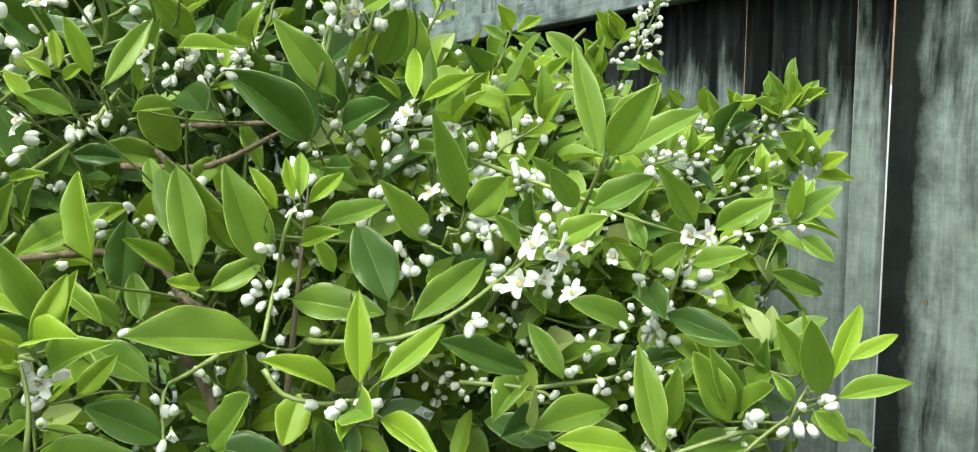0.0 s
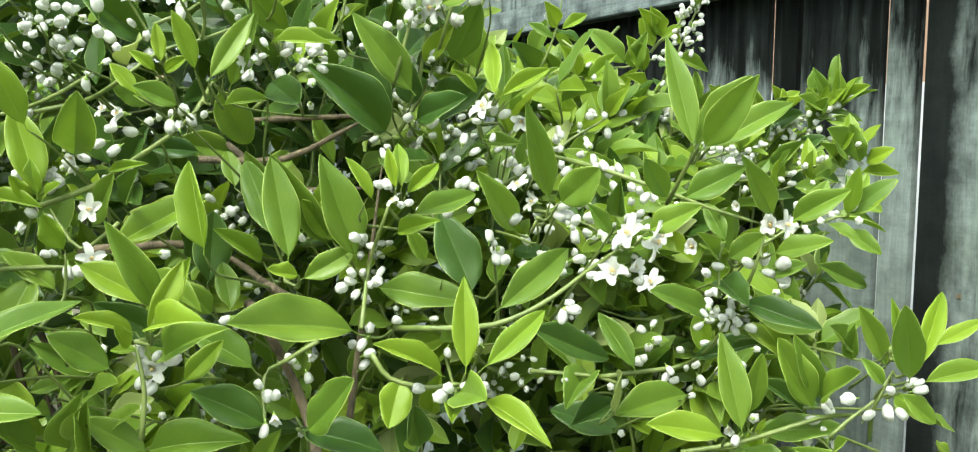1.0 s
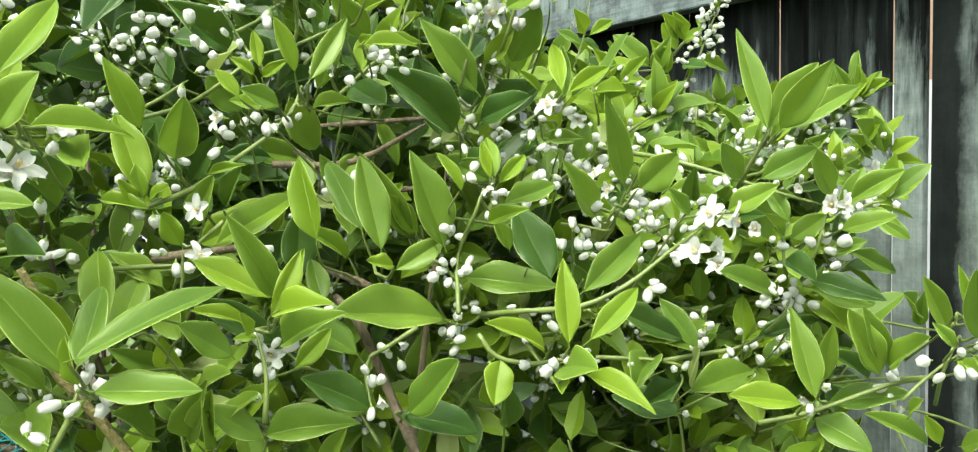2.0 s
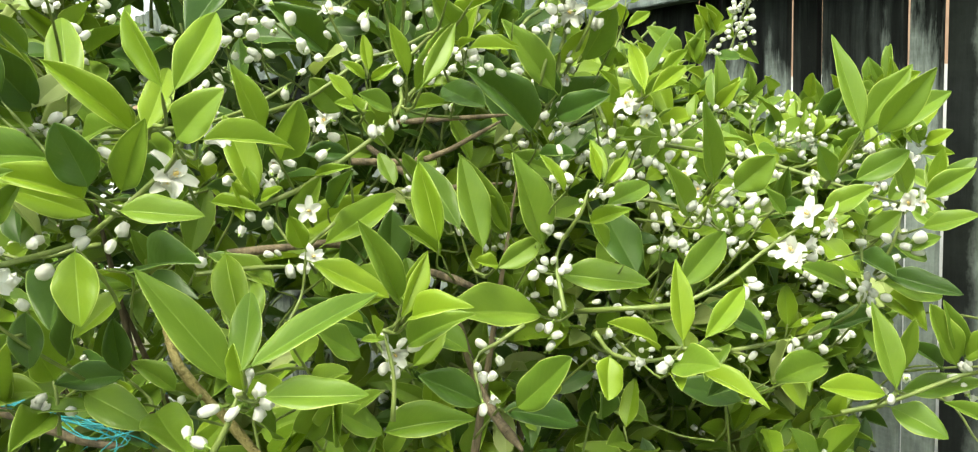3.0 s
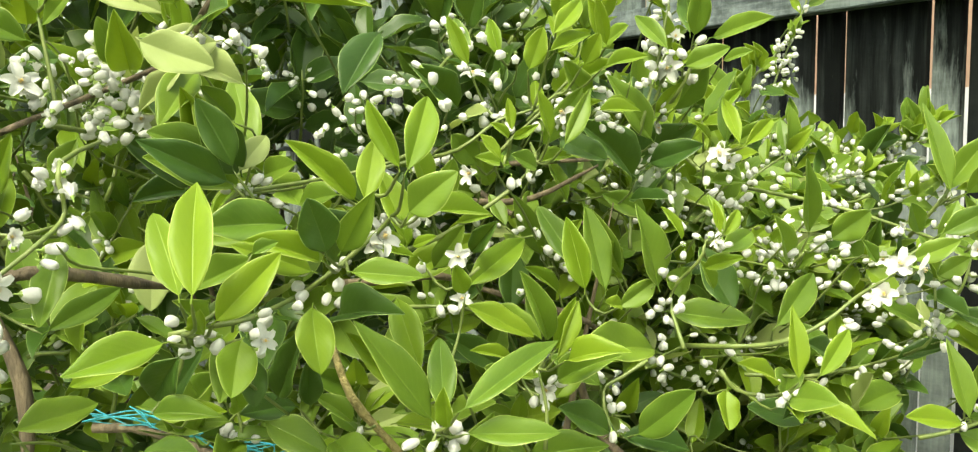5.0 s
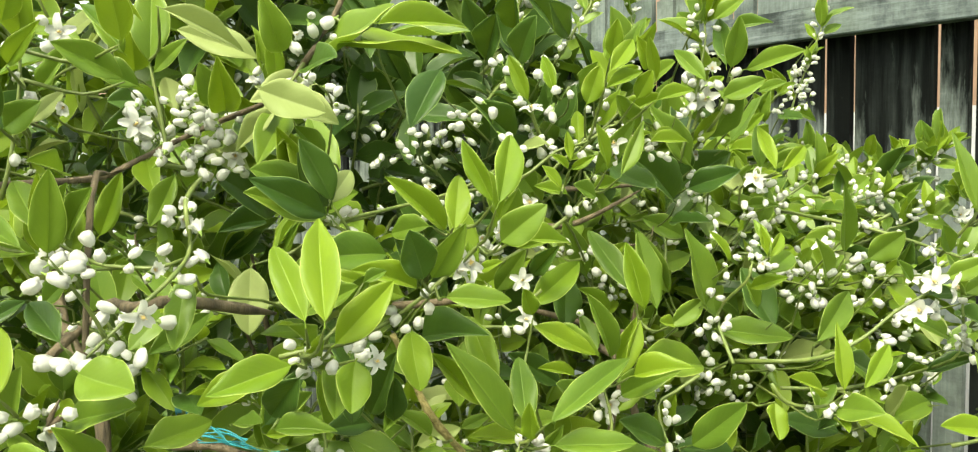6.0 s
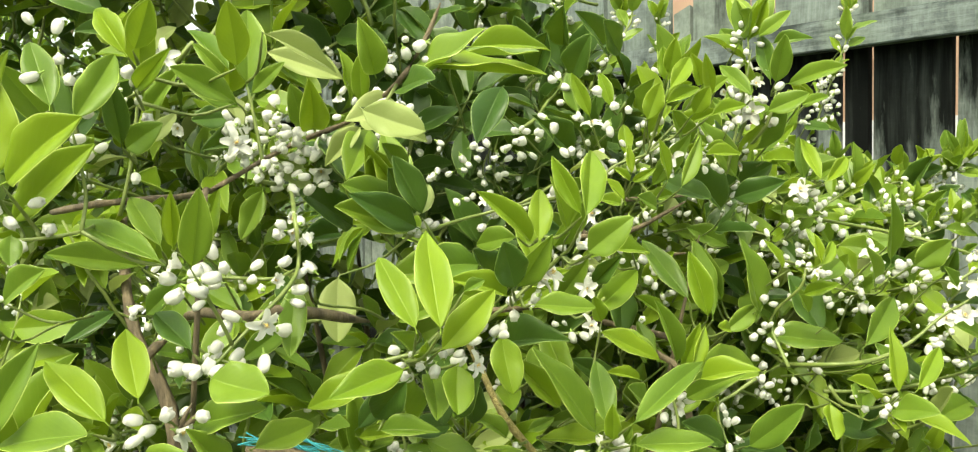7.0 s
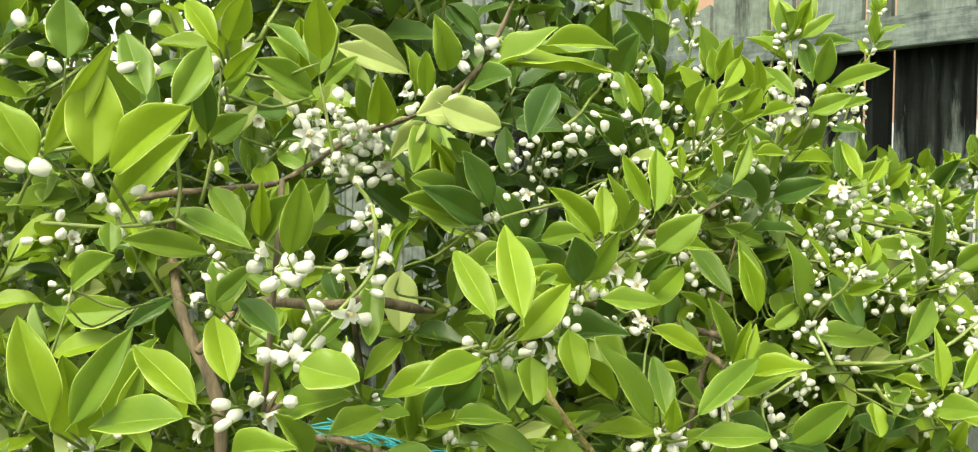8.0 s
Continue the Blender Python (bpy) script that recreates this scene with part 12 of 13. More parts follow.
flower(shoots[63], (0.5311, -0.7431, 1.3750), (0.88, 0.27, -0.39), 0.0119, "bud", 2)
flower(shoots[42], (0.4118, -0.7626, 1.5073), (0.15, -0.98, 0.11), 0.0257, "blossom", 0)
flower(shoots[2], (0.4167, -0.7515, 1.5022), (0.95, 0.05, -0.31), 0.0157, "bud", 1)
flower(shoots[2], (0.4230, -0.7462, 1.5105), (0.63, 0.69, 0.35), 0.0116, "bud", 2)
flower(shoots[60], (0.4487, -0.7430, 1.4371), (0.24, -0.73, 0.64), 0.0231, "blossom", 0)
flower(shoots[60], (0.4461, -0.7322, 1.4312), (0.84, 0.13, 0.53), 0.0124, "bud", 0)
flower(shoots[60], (0.4462, -0.7374, 1.4322), (0.48, 0.01, 0.88), 0.0093, "bud", 2)
flower(shoots[7], (0.4475, -0.7430, 1.4284), (-0.02, -0.97, 0.26), 0.0103, "bud", 3)
flower(shoots[7], (0.4516, -0.7390, 1.4237), (0.66, -0.20, -0.72), 0.0103, "bud", 1)
flower(shoots[0], (0.4543, -0.9063, 1.4680), (0.07, -0.89, 0.45), 0.0199, "blossom", 0)
flower(shoots[56], (0.4520, -0.9023, 1.4605), (0.05, -0.99, -0.13), 0.0200, "blossom", 2)
flower(shoots[56], (0.4559, -0.8863, 1.4672), (0.78, 0.50, 0.38), 0.0099, "bud", 4)
flower(shoots[56], (0.4630, -0.8902, 1.4635), (0.73, 0.60, 0.34), 0.0089, "bud", 2)
flower(shoots[5], (0.5601, -0.6194, 1.3038), (0.45, -0.66, 0.60), 0.0118, "bud", 4)
flower(shoots[5], (0.5598, -0.6224, 1.3047), (0.42, -0.81, -0.42), 0.0127, "bud", 4)
flower(shoots[5], (0.5610, -0.6211, 1.3057), (0.93, -0.18, -0.31), 0.0107, "bud", 4)
flower(shoots[5], (0.5654, -0.6276, 1.3053), (0.10, -0.94, 0.32), 0.0106, "bud", 0)
flower(shoots[14], (0.5694, -0.6238, 1.3115), (0.45, 0.34, 0.82), 0.0116, "bud", 2)
flower(shoots[5], (0.5620, -0.6220, 1.3025), (0.68, -0.28, -0.68), 0.0098, "bud", 0)
flower(shoots[5], (0.5667, -0.6197, 1.3007), (0.82, 0.56, -0.08), 0.0117, "bud", 1)
flower(shoots[5], (0.5633, -0.6221, 1.3090), (0.05, -0.41, 0.91), 0.0108, "bud", 3)
flower(shoots[14], (0.5925, -0.6213, 1.3663), (0.43, -0.81, 0.39), 0.0209, "blossom", 2)
flower(shoots[14], (0.5944, -0.6147, 1.3679), (0.95, 0.28, 0.14), 0.0182, "blossom", 3)
flower(shoots[14], (0.5814, -0.6229, 1.3396), (0.19, -0.85, 0.48), 0.0122, "bud", 1)
flower(shoots[14], (0.5906, -0.6185, 1.3402), (0.72, 0.49, 0.50), 0.0131, "bud", 4)
flower(shoots[14], (0.5851, -0.6206, 1.3395), (0.33, -0.10, 0.94), 0.0113, "bud", 2)
flower(shoots[14], (0.5856, -0.6136, 1.3343), (0.91, 0.39, -0.09), 0.0123, "bud", 3)
flower(shoots[14], (0.5837, -0.6224, 1.3395), (0.93, 0.29, -0.22), 0.0103, "bud", 2)
flower(shoots[13], (0.5768, -0.6411, 1.3407), (-0.18, -0.98, 0.12), 0.0103, "bud", 1)
flower(shoots[74], (0.3870, -0.3088, 1.3858), (0.62, -0.75, 0.23), 0.0201, "blossom", 3)
flower(shoots[74], (0.3858, -0.3115, 1.3815), (0.39, -0.92, -0.09), 0.0132, "bud", 0)
flower(shoots[74], (0.3876, -0.3084, 1.3847), (0.38, 0.15, 0.91), 0.0118, "bud", 1)
flower(shoots[74], (0.3847, -0.3032, 1.3860), (0.81, 0.33, 0.48), 0.0118, "bud", 0)
flower(shoots[15], (0.6847, -0.6162, 1.2869), (0.71, 0.27, 0.65), 0.0097, "bud", 0)
flower(shoots[44], (0.6903, -0.6182, 1.2865), (0.87, 0.31, 0.38), 0.0096, "bud", 2)
flower(shoots[44], (0.6791, -0.6429, 1.2837), (-0.11, -0.99, -0.01), 0.0111, "bud", 4)
flower(shoots[44], (0.6845, -0.6219, 1.2831), (0.03, -0.67, 0.74), 0.0089, "bud", 0)
flower(shoots[44], (0.6826, -0.6249, 1.2818), (0.38, -0.41, -0.83), 0.0113, "bud", 2)
flower(shoots[44], (0.6843, -0.6215, 1.2792), (0.73, -0.00, -0.68), 0.0097, "bud", 2)
flower(shoots[15], (0.6911, -0.6182, 1.2896), (0.76, 0.28, 0.59), 0.0080, "bud", 3)
flower(shoots[122], (0.2944, -0.9398, 1.4248), (0.65, 0.69, 0.32), 0.0121, "bud", 1)
flower(shoots[47], (0.2995, -0.9294, 1.4272), (0.88, 0.16, 0.46), 0.0109, "bud", 1)
flower(shoots[47], (0.2966, -0.9221, 1.4309), (0.87, 0.41, 0.28), 0.0132, "bud", 1)
flower(shoots[47], (0.3050, -0.9170, 1.4309), (0.70, 0.45, 0.56), 0.0131, "bud", 4)
flower(shoots[122], (0.2822, -0.9606, 1.4349), (0.03, -0.94, 0.35), 0.0161, "blossom", 1)
flower(shoots[122], (0.2909, -0.9517, 1.4231), (-0.07, -0.99, -0.10), 0.0120, "bud", 2)
flower(shoots[122], (0.2776, -0.9581, 1.4132), (0.16, -0.96, -0.22), 0.0143, "bud", 0)
flower(shoots[0], (0.4232, -0.9614, 1.4928), (0.20, -0.28, 0.94), 0.0181, "blossom", 0)
flower(shoots[0], (0.4191, -0.9599, 1.4779), (0.26, -0.73, 0.63), 0.0091, "bud", 3)
flower(shoots[0], (0.4209, -0.9581, 1.4716), (0.92, 0.27, 0.28), 0.0114, "bud", 1)
flower(shoots[0], (0.4203, -0.9545, 1.4686), (0.72, -0.08, -0.69), 0.0125, "bud", 4)
flower(shoots[0], (0.4290, -0.9530, 1.4674), (0.99, 0.05, -0.11), 0.0102, "bud", 3)
flower(shoots[0], (0.4194, -0.9594, 1.4598), (0.49, -0.56, -0.67), 0.0102, "bud", 1)
flower(shoots[145], (0.4088, -0.7584, 1.5404), (-0.13, -0.44, 0.89), 0.0147, "bud", 3)
flower(shoots[145], (0.4140, -0.7526, 1.5438), (0.43, -0.12, 0.89), 0.0160, "blossom", 3)
flower(shoots[145], (0.4125, -0.7583, 1.5305), (0.38, -0.43, 0.82), 0.0170, "blossom", 1)
flower(shoots[145], (0.4094, -0.7583, 1.5109), (0.30, -0.78, -0.55), 0.0214, "blossom", 3)
flower(shoots[2], (0.4153, -0.7526, 1.5071), (0.64, -0.13, -0.76), 0.0146, "bud", 2)
flower(shoots[145], (0.4133, -0.7559, 1.5249), (0.68, -0.44, -0.59), 0.0146, "bud", 0)
flower(shoots[2], (0.4213, -0.7491, 1.5258), (0.62, 0.57, 0.53), 0.0133, "bud", 0)
rng = random.Random(31)
add_cluster(Vector((0.4523, -0.8745, 1.4656)), 3, 0.011, rng, 0.012)
add_cluster(Vector((0.3841, -1.0982, 1.4172)), 3, 0.011, rng, 0.012)
add_cluster(Vector((0.5246, -1.1617, 1.3531)), 3, 0.011, rng, 0.012)
add_cluster(Vector((0.3996, -1.2706, 1.5338)), 3, 0.011, rng, 0.012)
add_cluster(Vector((0.5440, -1.3127, 1.4163)), 3, 0.011, rng, 0.012)
add_cluster(Vector((0.5137, -1.2584, 1.4035)), 3, 0.011, rng, 0.012)
add_cluster(Vector((0.5264, -1.2696, 1.3884)), 3, 0.011, rng, 0.012)
add_cluster(Vector((0.5085, -1.0773, 1.3883)), 3, 0.011, rng, 0.012)
add_cluster(Vector((0.4159, -0.7776, 1.5054)), 3, 0.011, rng, 0.012)
add_cluster(Vector((0.5229, -0.6997, 1.3457)), 2, 0.007, rng, 0.0110)
add_cluster(Vector((0.5169, -0.6926, 1.3394)), 2, 0.007, rng, 0.0110)
add_cluster(Vector((0.5123, -0.7224, 1.3402)), 2, 0.007, rng, 0.0110)
add_cluster(Vector((0.5030, -0.6562, 1.3661)), 2, 0.007, rng, 0.0110)
add_cluster(Vector((0.5212, -0.6308, 1.3689)), 2, 0.007, rng, 0.0110)
add_cluster(Vector((0.5040, -0.6658, 1.3615)), 2, 0.007, rng, 0.0110)
add_cluster(Vector((0.4628, -0.5113, 1.2565)), 2, 0.007, rng, 0.0110)
add_cluster(Vector((0.4412, -0.5450, 1.2988)), 2, 0.007, rng, 0.0110)
add_cluster(Vector((0.4777, -0.5520, 1.2648)), 2, 0.007, rng, 0.0110)
add_cluster(Vector((0.4645, -0.5638, 1.2988)), 2, 0.007, rng, 0.0110)
add_cluster(Vector((0.4325, -0.5839, 1.2634)), 2, 0.007, rng, 0.0110)
add_cluster(Vector((0.4822, -0.5485, 1.2560)), 2, 0.007, rng, 0.0110)
add_cluster(Vector((0.4585, -0.5272, 1.2984)), 2, 0.007, rng, 0.0110)
add_cluster(Vector((0.4759, -0.5419, 1.2833)), 2, 0.007, rng, 0.0110)
add_cluster(Vector((0.4262, -0.5772, 1.2666)), 2, 0.007, rng, 0.0110)
add_cluster(Vector((0.4488, -0.5979, 1.2566)), 2, 0.007, rng, 0.0110)
add_cluster(Vector((0.4257, -0.6859, 1.3321)), 2, 0.007, rng, 0.0110)
add_cluster(Vector((0.4210, -0.6490, 1.3303)), 2, 0.007, rng, 0.0110)
add_cluster(Vector((0.4527, -0.6661, 1.3474)), 2, 0.007, rng, 0.0110)
add_cluster(Vector((0.4195, -0.7138, 1.3290)), 2, 0.007, rng, 0.0110)
add_cluster(Vector((0.4155, -0.6682, 1.3214)), 2, 0.007, rng, 0.0110)
add_cluster(Vector((0.4374, -0.6395, 1.3455)), 2, 0.007, rng, 0.0110)
add_cluster(Vector((0.4215, -0.6828, 1.3351)), 2, 0.007, rng, 0.0110)
add_cluster(Vector((0.4386, -0.6866, 1.3590)), 2, 0.007, rng, 0.0110)
add_cluster(Vector((0.4216, -0.6525, 1.3294)), 2, 0.007, rng, 0.0110)
add_cluster(Vector((0.4386, -0.6611, 1.3198)), 2, 0.007, rng, 0.0110)
add_cluster(Vector((0.3446, -0.7547, 1.4458)), 2, 0.007, rng, 0.0110)
add_cluster(Vector((0.3868, -0.7601, 1.4182)), 2, 0.007, rng, 0.0110)
add_cluster(Vector((0.3715, -0.7642, 1.4555)), 2, 0.007, rng, 0.0110)
add_cluster(Vector((0.3622, -0.7576, 1.4414)), 2, 0.007, rng, 0.0110)
add_cluster(Vector((0.3894, -0.7499, 1.4428)), 2, 0.007, rng, 0.0110)
add_cluster(Vector((0.3742, -0.7663, 1.4674)), 2, 0.007, rng, 0.0110)
add_cluster(Vector((0.2716, -0.7295, 1.4021)), 2, 0.007, rng, 0.0110)
add_cluster(Vector((0.3167, -0.6926, 1.3767)), 2, 0.007, rng, 0.0110)
add_cluster(Vector((0.2943, -0.6941, 1.3732)), 2, 0.007, rng, 0.0110)
add_cluster(Vector((0.2999, -0.6759, 1.4193)), 2, 0.007, rng, 0.0110)
add_cluster(Vector((0.2977, -0.6876, 1.4368)), 2, 0.007, rng, 0.0110)
add_cluster(Vector((0.3156, -0.6672, 1.4047)), 2, 0.007, rng, 0.0110)
add_cluster(Vector((0.3055, -0.6953, 1.4279)), 2, 0.007, rng, 0.0110)
add_cluster(Vector((0.2873, -0.7367, 1.3866)), 2, 0.007, rng, 0.0110)
add_cluster(Vector((0.2948, -0.6964, 1.4293)), 2, 0.007, rng, 0.0110)
add_cluster(Vector((0.2959, -0.7022, 1.3957)), 2, 0.007, rng, 0.0110)
add_cluster(Vector((0.3066, -0.6804, 1.3887)), 2, 0.007, rng, 0.0110)
add_cluster(Vector((0.3273, -0.6632, 1.3952)), 2, 0.007, rng, 0.0110)
add_cluster(Vector((0.2303, -0.3100, 1.4478)), 2, 0.007, rng, 0.0110)
add_cluster(Vector((0.2315, -0.3471, 1.4357)), 2, 0.007, rng, 0.0110)
add_cluster(Vector((0.2386, -0.3347, 1.4421)), 2, 0.007, rng, 0.0110)
add_cluster(Vector((0.2411, -0.3256, 1.4451)), 2, 0.007, rng, 0.0110)
add_cluster(Vector((0.1978, -0.3295, 1.4637)), 2, 0.007, rng, 0.0110)
add_cluster(Vector((0.3292, -0.2875, 1.4283)), 2, 0.007, rng, 0.0110)
add_cluster(Vector((0.3255, -0.3071, 1.4145)), 2, 0.007, rng, 0.0110)
add_cluster(Vector((0.3189, -0.3178, 1.4387)), 2, 0.007, rng, 0.0110)
add_cluster(Vector((0.3156, -0.2936, 1.4127)), 2, 0.007, rng, 0.0110)
add_cluster(Vector((0.2998, -0.3426, 1.4162)), 2, 0.007, rng, 0.0110)
add_cluster(Vector((0.3329, -0.3200, 1.4112)), 2, 0.007, rng, 0.0110)
add_cluster(Vector((0.3003, -0.3557, 1.4402)), 2, 0.007, rng, 0.0110)
add_cluster(Vector((0.3050, -0.3256, 1.4377)), 2, 0.007, rng, 0.0110)
add_cluster(Vector((0.3185, -0.3002, 1.4137)), 2, 0.007, rng, 0.0110)
add_cluster(Vector((0.3284, -0.3249, 1.4154)), 2, 0.007, rng, 0.0110)
add_cluster(Vector((0.3543, -0.8290, 1.4540)), 2, 0.007, rng, 0.0110)
add_cluster(Vector((0.3475, -0.8739, 1.4672)), 2, 0.007, rng, 0.0110)
add_cluster(Vector((0.3582, -0.8490, 1.4480)), 2, 0.007, rng, 0.0110)
add_cluster(Vector((0.3605, -0.8632, 1.4736)), 2, 0.007, rng, 0.0110)
add_cluster(Vector((0.3690, -0.8351, 1.4652)), 2, 0.007, rng, 0.0110)
add_cluster(Vector((0.3316, -0.8692, 1.4682)), 2, 0.007, rng, 0.0110)
add_cluster(Vector((0.3613, -0.8253, 1.4782)), 2, 0.007, rng, 0.0110)
add_cluster(Vector((0.3600, -0.8422, 1.4786)), 2, 0.007, rng, 0.0110)
add_cluster(Vector((0.3750, -0.8273, 1.4745)), 2, 0.007, rng, 0.0110)
add_cluster(Vector((0.3551, -0.8301, 1.4758)), 2, 0.007, rng, 0.0110)
add_cluster(Vector((0.3657, -0.8406, 1.3655)), 2, 0.007, rng, 0.0110)
add_cluster(Vector((0.3365, -0.9021, 1.3595)), 2, 0.007, rng, 0.0110)
add_cluster(Vector((0.3744, -0.8708, 1.3694)), 2, 0.007, rng, 0.0110)
add_cluster(Vector((0.3774, -0.8471, 1.3737)), 2, 0.007, rng, 0.0110)
add_cluster(Vector((0.3819, -0.8709, 1.3830)), 2, 0.007, rng, 0.0110)
add_cluster(Vector((0.3536, -0.9133, 1.3620)), 2, 0.007, rng, 0.0110)
add_cluster(Vector((0.3546, -0.8974, 1.3694)), 2, 0.007, rng, 0.0110)
add_cluster(Vector((0.3899, -0.8558, 1.3566)), 2, 0.007, rng, 0.0110)
add_cluster(Vector((0.3663, -0.8740, 1.3809)), 2, 0.007, rng, 0.0110)
add_cluster(Vector((0.3799, -0.8507, 1.3667)), 2, 0.007, rng, 0.0110)
add_cluster(Vector((0.4950, -0.7908, 1.3826)), 2, 0.007, rng, 0.0110)
add_cluster(Vector((0.4873, -0.8321, 1.3960)), 2, 0.007, rng, 0.0110)
add_cluster(Vector((0.4933, -0.7928, 1.3837)), 2, 0.007, rng, 0.0110)
add_cluster(Vector((0.4692, -0.8024, 1.3709)), 2, 0.007, rng, 0.0110)
add_cluster(Vector((0.4680, -0.8217, 1.3875)), 2, 0.007, rng, 0.0110)
add_cluster(Vector((0.3652, -1.1915, 1.4877)), 2, 0.007, rng, 0.0110)
add_cluster(Vector((0.3707, -1.2174, 1.4918)), 2, 0.007, rng, 0.0110)
add_cluster(Vector((0.3828, -1.1924, 1.5001)), 2, 0.007, rng, 0.0110)
add_cluster(Vector((0.3709, -1.1918, 1.4864)), 2, 0.007, rng, 0.0110)
add_cluster(Vector((0.3701, -1.1873, 1.4804)), 2, 0.007, rng, 0.0110)
add_cluster(Vector((0.3754, -1.2050, 1.4975)), 2, 0.007, rng, 0.0110)
add_cluster(Vector((0.3664, -1.2109, 1.4771)), 2, 0.007, rng, 0.0110)
add_cluster(Vector((0.3851, -1.1915, 1.4745)), 2, 0.007, rng, 0.0110)
add_cluster(Vector((0.3633, -1.1867, 1.5047)), 2, 0.007, rng, 0.0110)
add_cluster(Vector((0.3566, -1.1997, 1.4727)), 2, 0.007, rng, 0.0110)
add_cluster(Vector((0.3886, -1.2037, 1.4664)), 2, 0.007, rng, 0.0110)
add_cluster(Vector((0.3701, -1.1772, 1.4885)), 2, 0.007, rng, 0.0110)
add_cluster(Vector((0.3664, -1.1851, 1.4802)), 2, 0.007, rng, 0.0110)
add_cluster(Vector((0.3768, -1.1879, 1.4858)), 2, 0.007, rng, 0.0110)
add_cluster(Vector((0.3801, -1.1994, 1.4951)), 2, 0.007, rng, 0.0110)
add_cluster(Vector((0.3756, -1.1993, 1.4913)), 2, 0.007, rng, 0.0110)
add_cluster(Vector((0.3440, -1.2004, 1.4938)), 2, 0.007, rng, 0.0110)
add_cluster(Vector((0.3720, -1.2151, 1.4828)), 2, 0.007, rng, 0.0110)
add_cluster(Vector((0.3707, -1.2135, 1.4708)), 2, 0.007, rng, 0.0110)
add_cluster(Vector((0.3993, -1.1880, 1.4653)), 2, 0.007, rng, 0.0110)
add_cluster(Vector((0.3990, -1.1960, 1.4561)), 2, 0.007, rng, 0.0110)
add_cluster(Vector((0.3804, -1.1691, 1.4806)), 2, 0.007, rng, 0.0110)
add_cluster(Vector((0.4082, -1.1856, 1.4792)), 2, 0.007, rng, 0.0110)
add_cluster(Vector((0.3895, -1.1835, 1.4793)), 2, 0.007, rng, 0.0110)
add_cluster(Vector((0.3983, -1.1971, 1.4600)), 2, 0.007, rng, 0.0110)
add_cluster(Vector((0.3877, -1.1558, 1.4663)), 2, 0.007, rng, 0.0110)
add_cluster(Vector((0.3777, -1.1883, 1.4653)), 2, 0.007, rng, 0.0110)
add_cluster(Vector((0.3962, -1.1840, 1.4751)), 2, 0.007, rng, 0.0110)
add_cluster(Vector((0.3813, -1.1685, 1.4716)), 2, 0.007, rng, 0.0110)
add_cluster(Vector((0.4871, -1.2709, 1.3698)), 2, 0.007, rng, 0.0110)
add_cluster(Vector((0.4873, -1.2732, 1.3546)), 2, 0.007, rng, 0.0110)
add_cluster(Vector((0.5112, -1.2933, 1.3699)), 2, 0.007, rng, 0.0110)
add_cluster(Vector((0.5000, -1.2813, 1.3661)), 2, 0.007, rng, 0.0110)
add_cluster(Vector((0.5182, -1.2836, 1.3671)), 2, 0.007, rng, 0.0110)
add_cluster(Vector((0.3359, -1.0947, 1.4863)), 2, 0.007, rng, 0.0110)
add_cluster(Vector((0.3173, -1.1098, 1.5006)), 2, 0.007, rng, 0.0110)
add_cluster(Vector((0.3374, -1.1002, 1.5165)), 2, 0.007, rng, 0.0110)
add_cluster(Vector((0.3469, -1.0972, 1.5133)), 2, 0.007, rng, 0.0110)
add_cluster(Vector((0.3504, -1.1063, 1.4925)), 2, 0.007, rng, 0.0110)
add_cluster(Vector((0.3370, -1.1083, 1.5074)), 2, 0.007, rng, 0.0110)
add_cluster(Vector((0.3355, -1.0817, 1.4904)), 2, 0.007, rng, 0.0110)
add_cluster(Vector((0.3307, -1.0832, 1.5128)), 2, 0.007, rng, 0.0110)
add_cluster(Vector((0.3412, -1.1214, 1.5050)), 2, 0.007, rng, 0.0110)
add_cluster(Vector((0.3648, -1.0907, 1.4999)), 2, 0.007, rng, 0.0110)
add_cluster(Vector((0.4290, -0.7917, 1.5156)), 2, 0.007, rng, 0.0110)
add_cluster(Vector((0.4191, -0.7922, 1.4899)), 2, 0.007, rng, 0.0110)
add_cluster(Vector((0.4107, -0.7924, 1.5144)), 2, 0.007, rng, 0.0110)
add_cluster(Vector((0.4070, -0.7621, 1.5535)), 2, 0.007, rng, 0.0110)
add_cluster(Vector((0.4231, -0.7980, 1.5152)), 2, 0.007, rng, 0.0110)
add_cluster(Vector((0.2953, -0.7903, 1.4667)), 2, 0.007, rng, 0.0110)
add_cluster(Vector((0.3298, -0.7279, 1.4920)), 2, 0.007, rng, 0.0110)
add_cluster(Vector((0.3093, -0.7616, 1.4957)), 2, 0.007, rng, 0.0110)
add_cluster(Vector((0.3061, -0.7309, 1.5047)), 2, 0.007, rng, 0.0110)
add_cluster(Vector((0.2796, -0.7722, 1.4915)), 2, 0.007, rng, 0.0110)
add_cluster(Vector((0.3149, -0.7466, 1.4549)), 2, 0.007, rng, 0.0110)
add_cluster(Vector((0.3240, -0.7441, 1.4672)), 2, 0.007, rng, 0.0110)
add_cluster(Vector((0.3059, -0.7284, 1.4817)), 2, 0.007, rng, 0.0110)
add_cluster(Vector((0.3272, -0.7220, 1.4856)), 2, 0.007, rng, 0.0110)
add_cluster(Vector((0.3245, -0.7680, 1.4730)), 2, 0.007, rng, 0.0110)
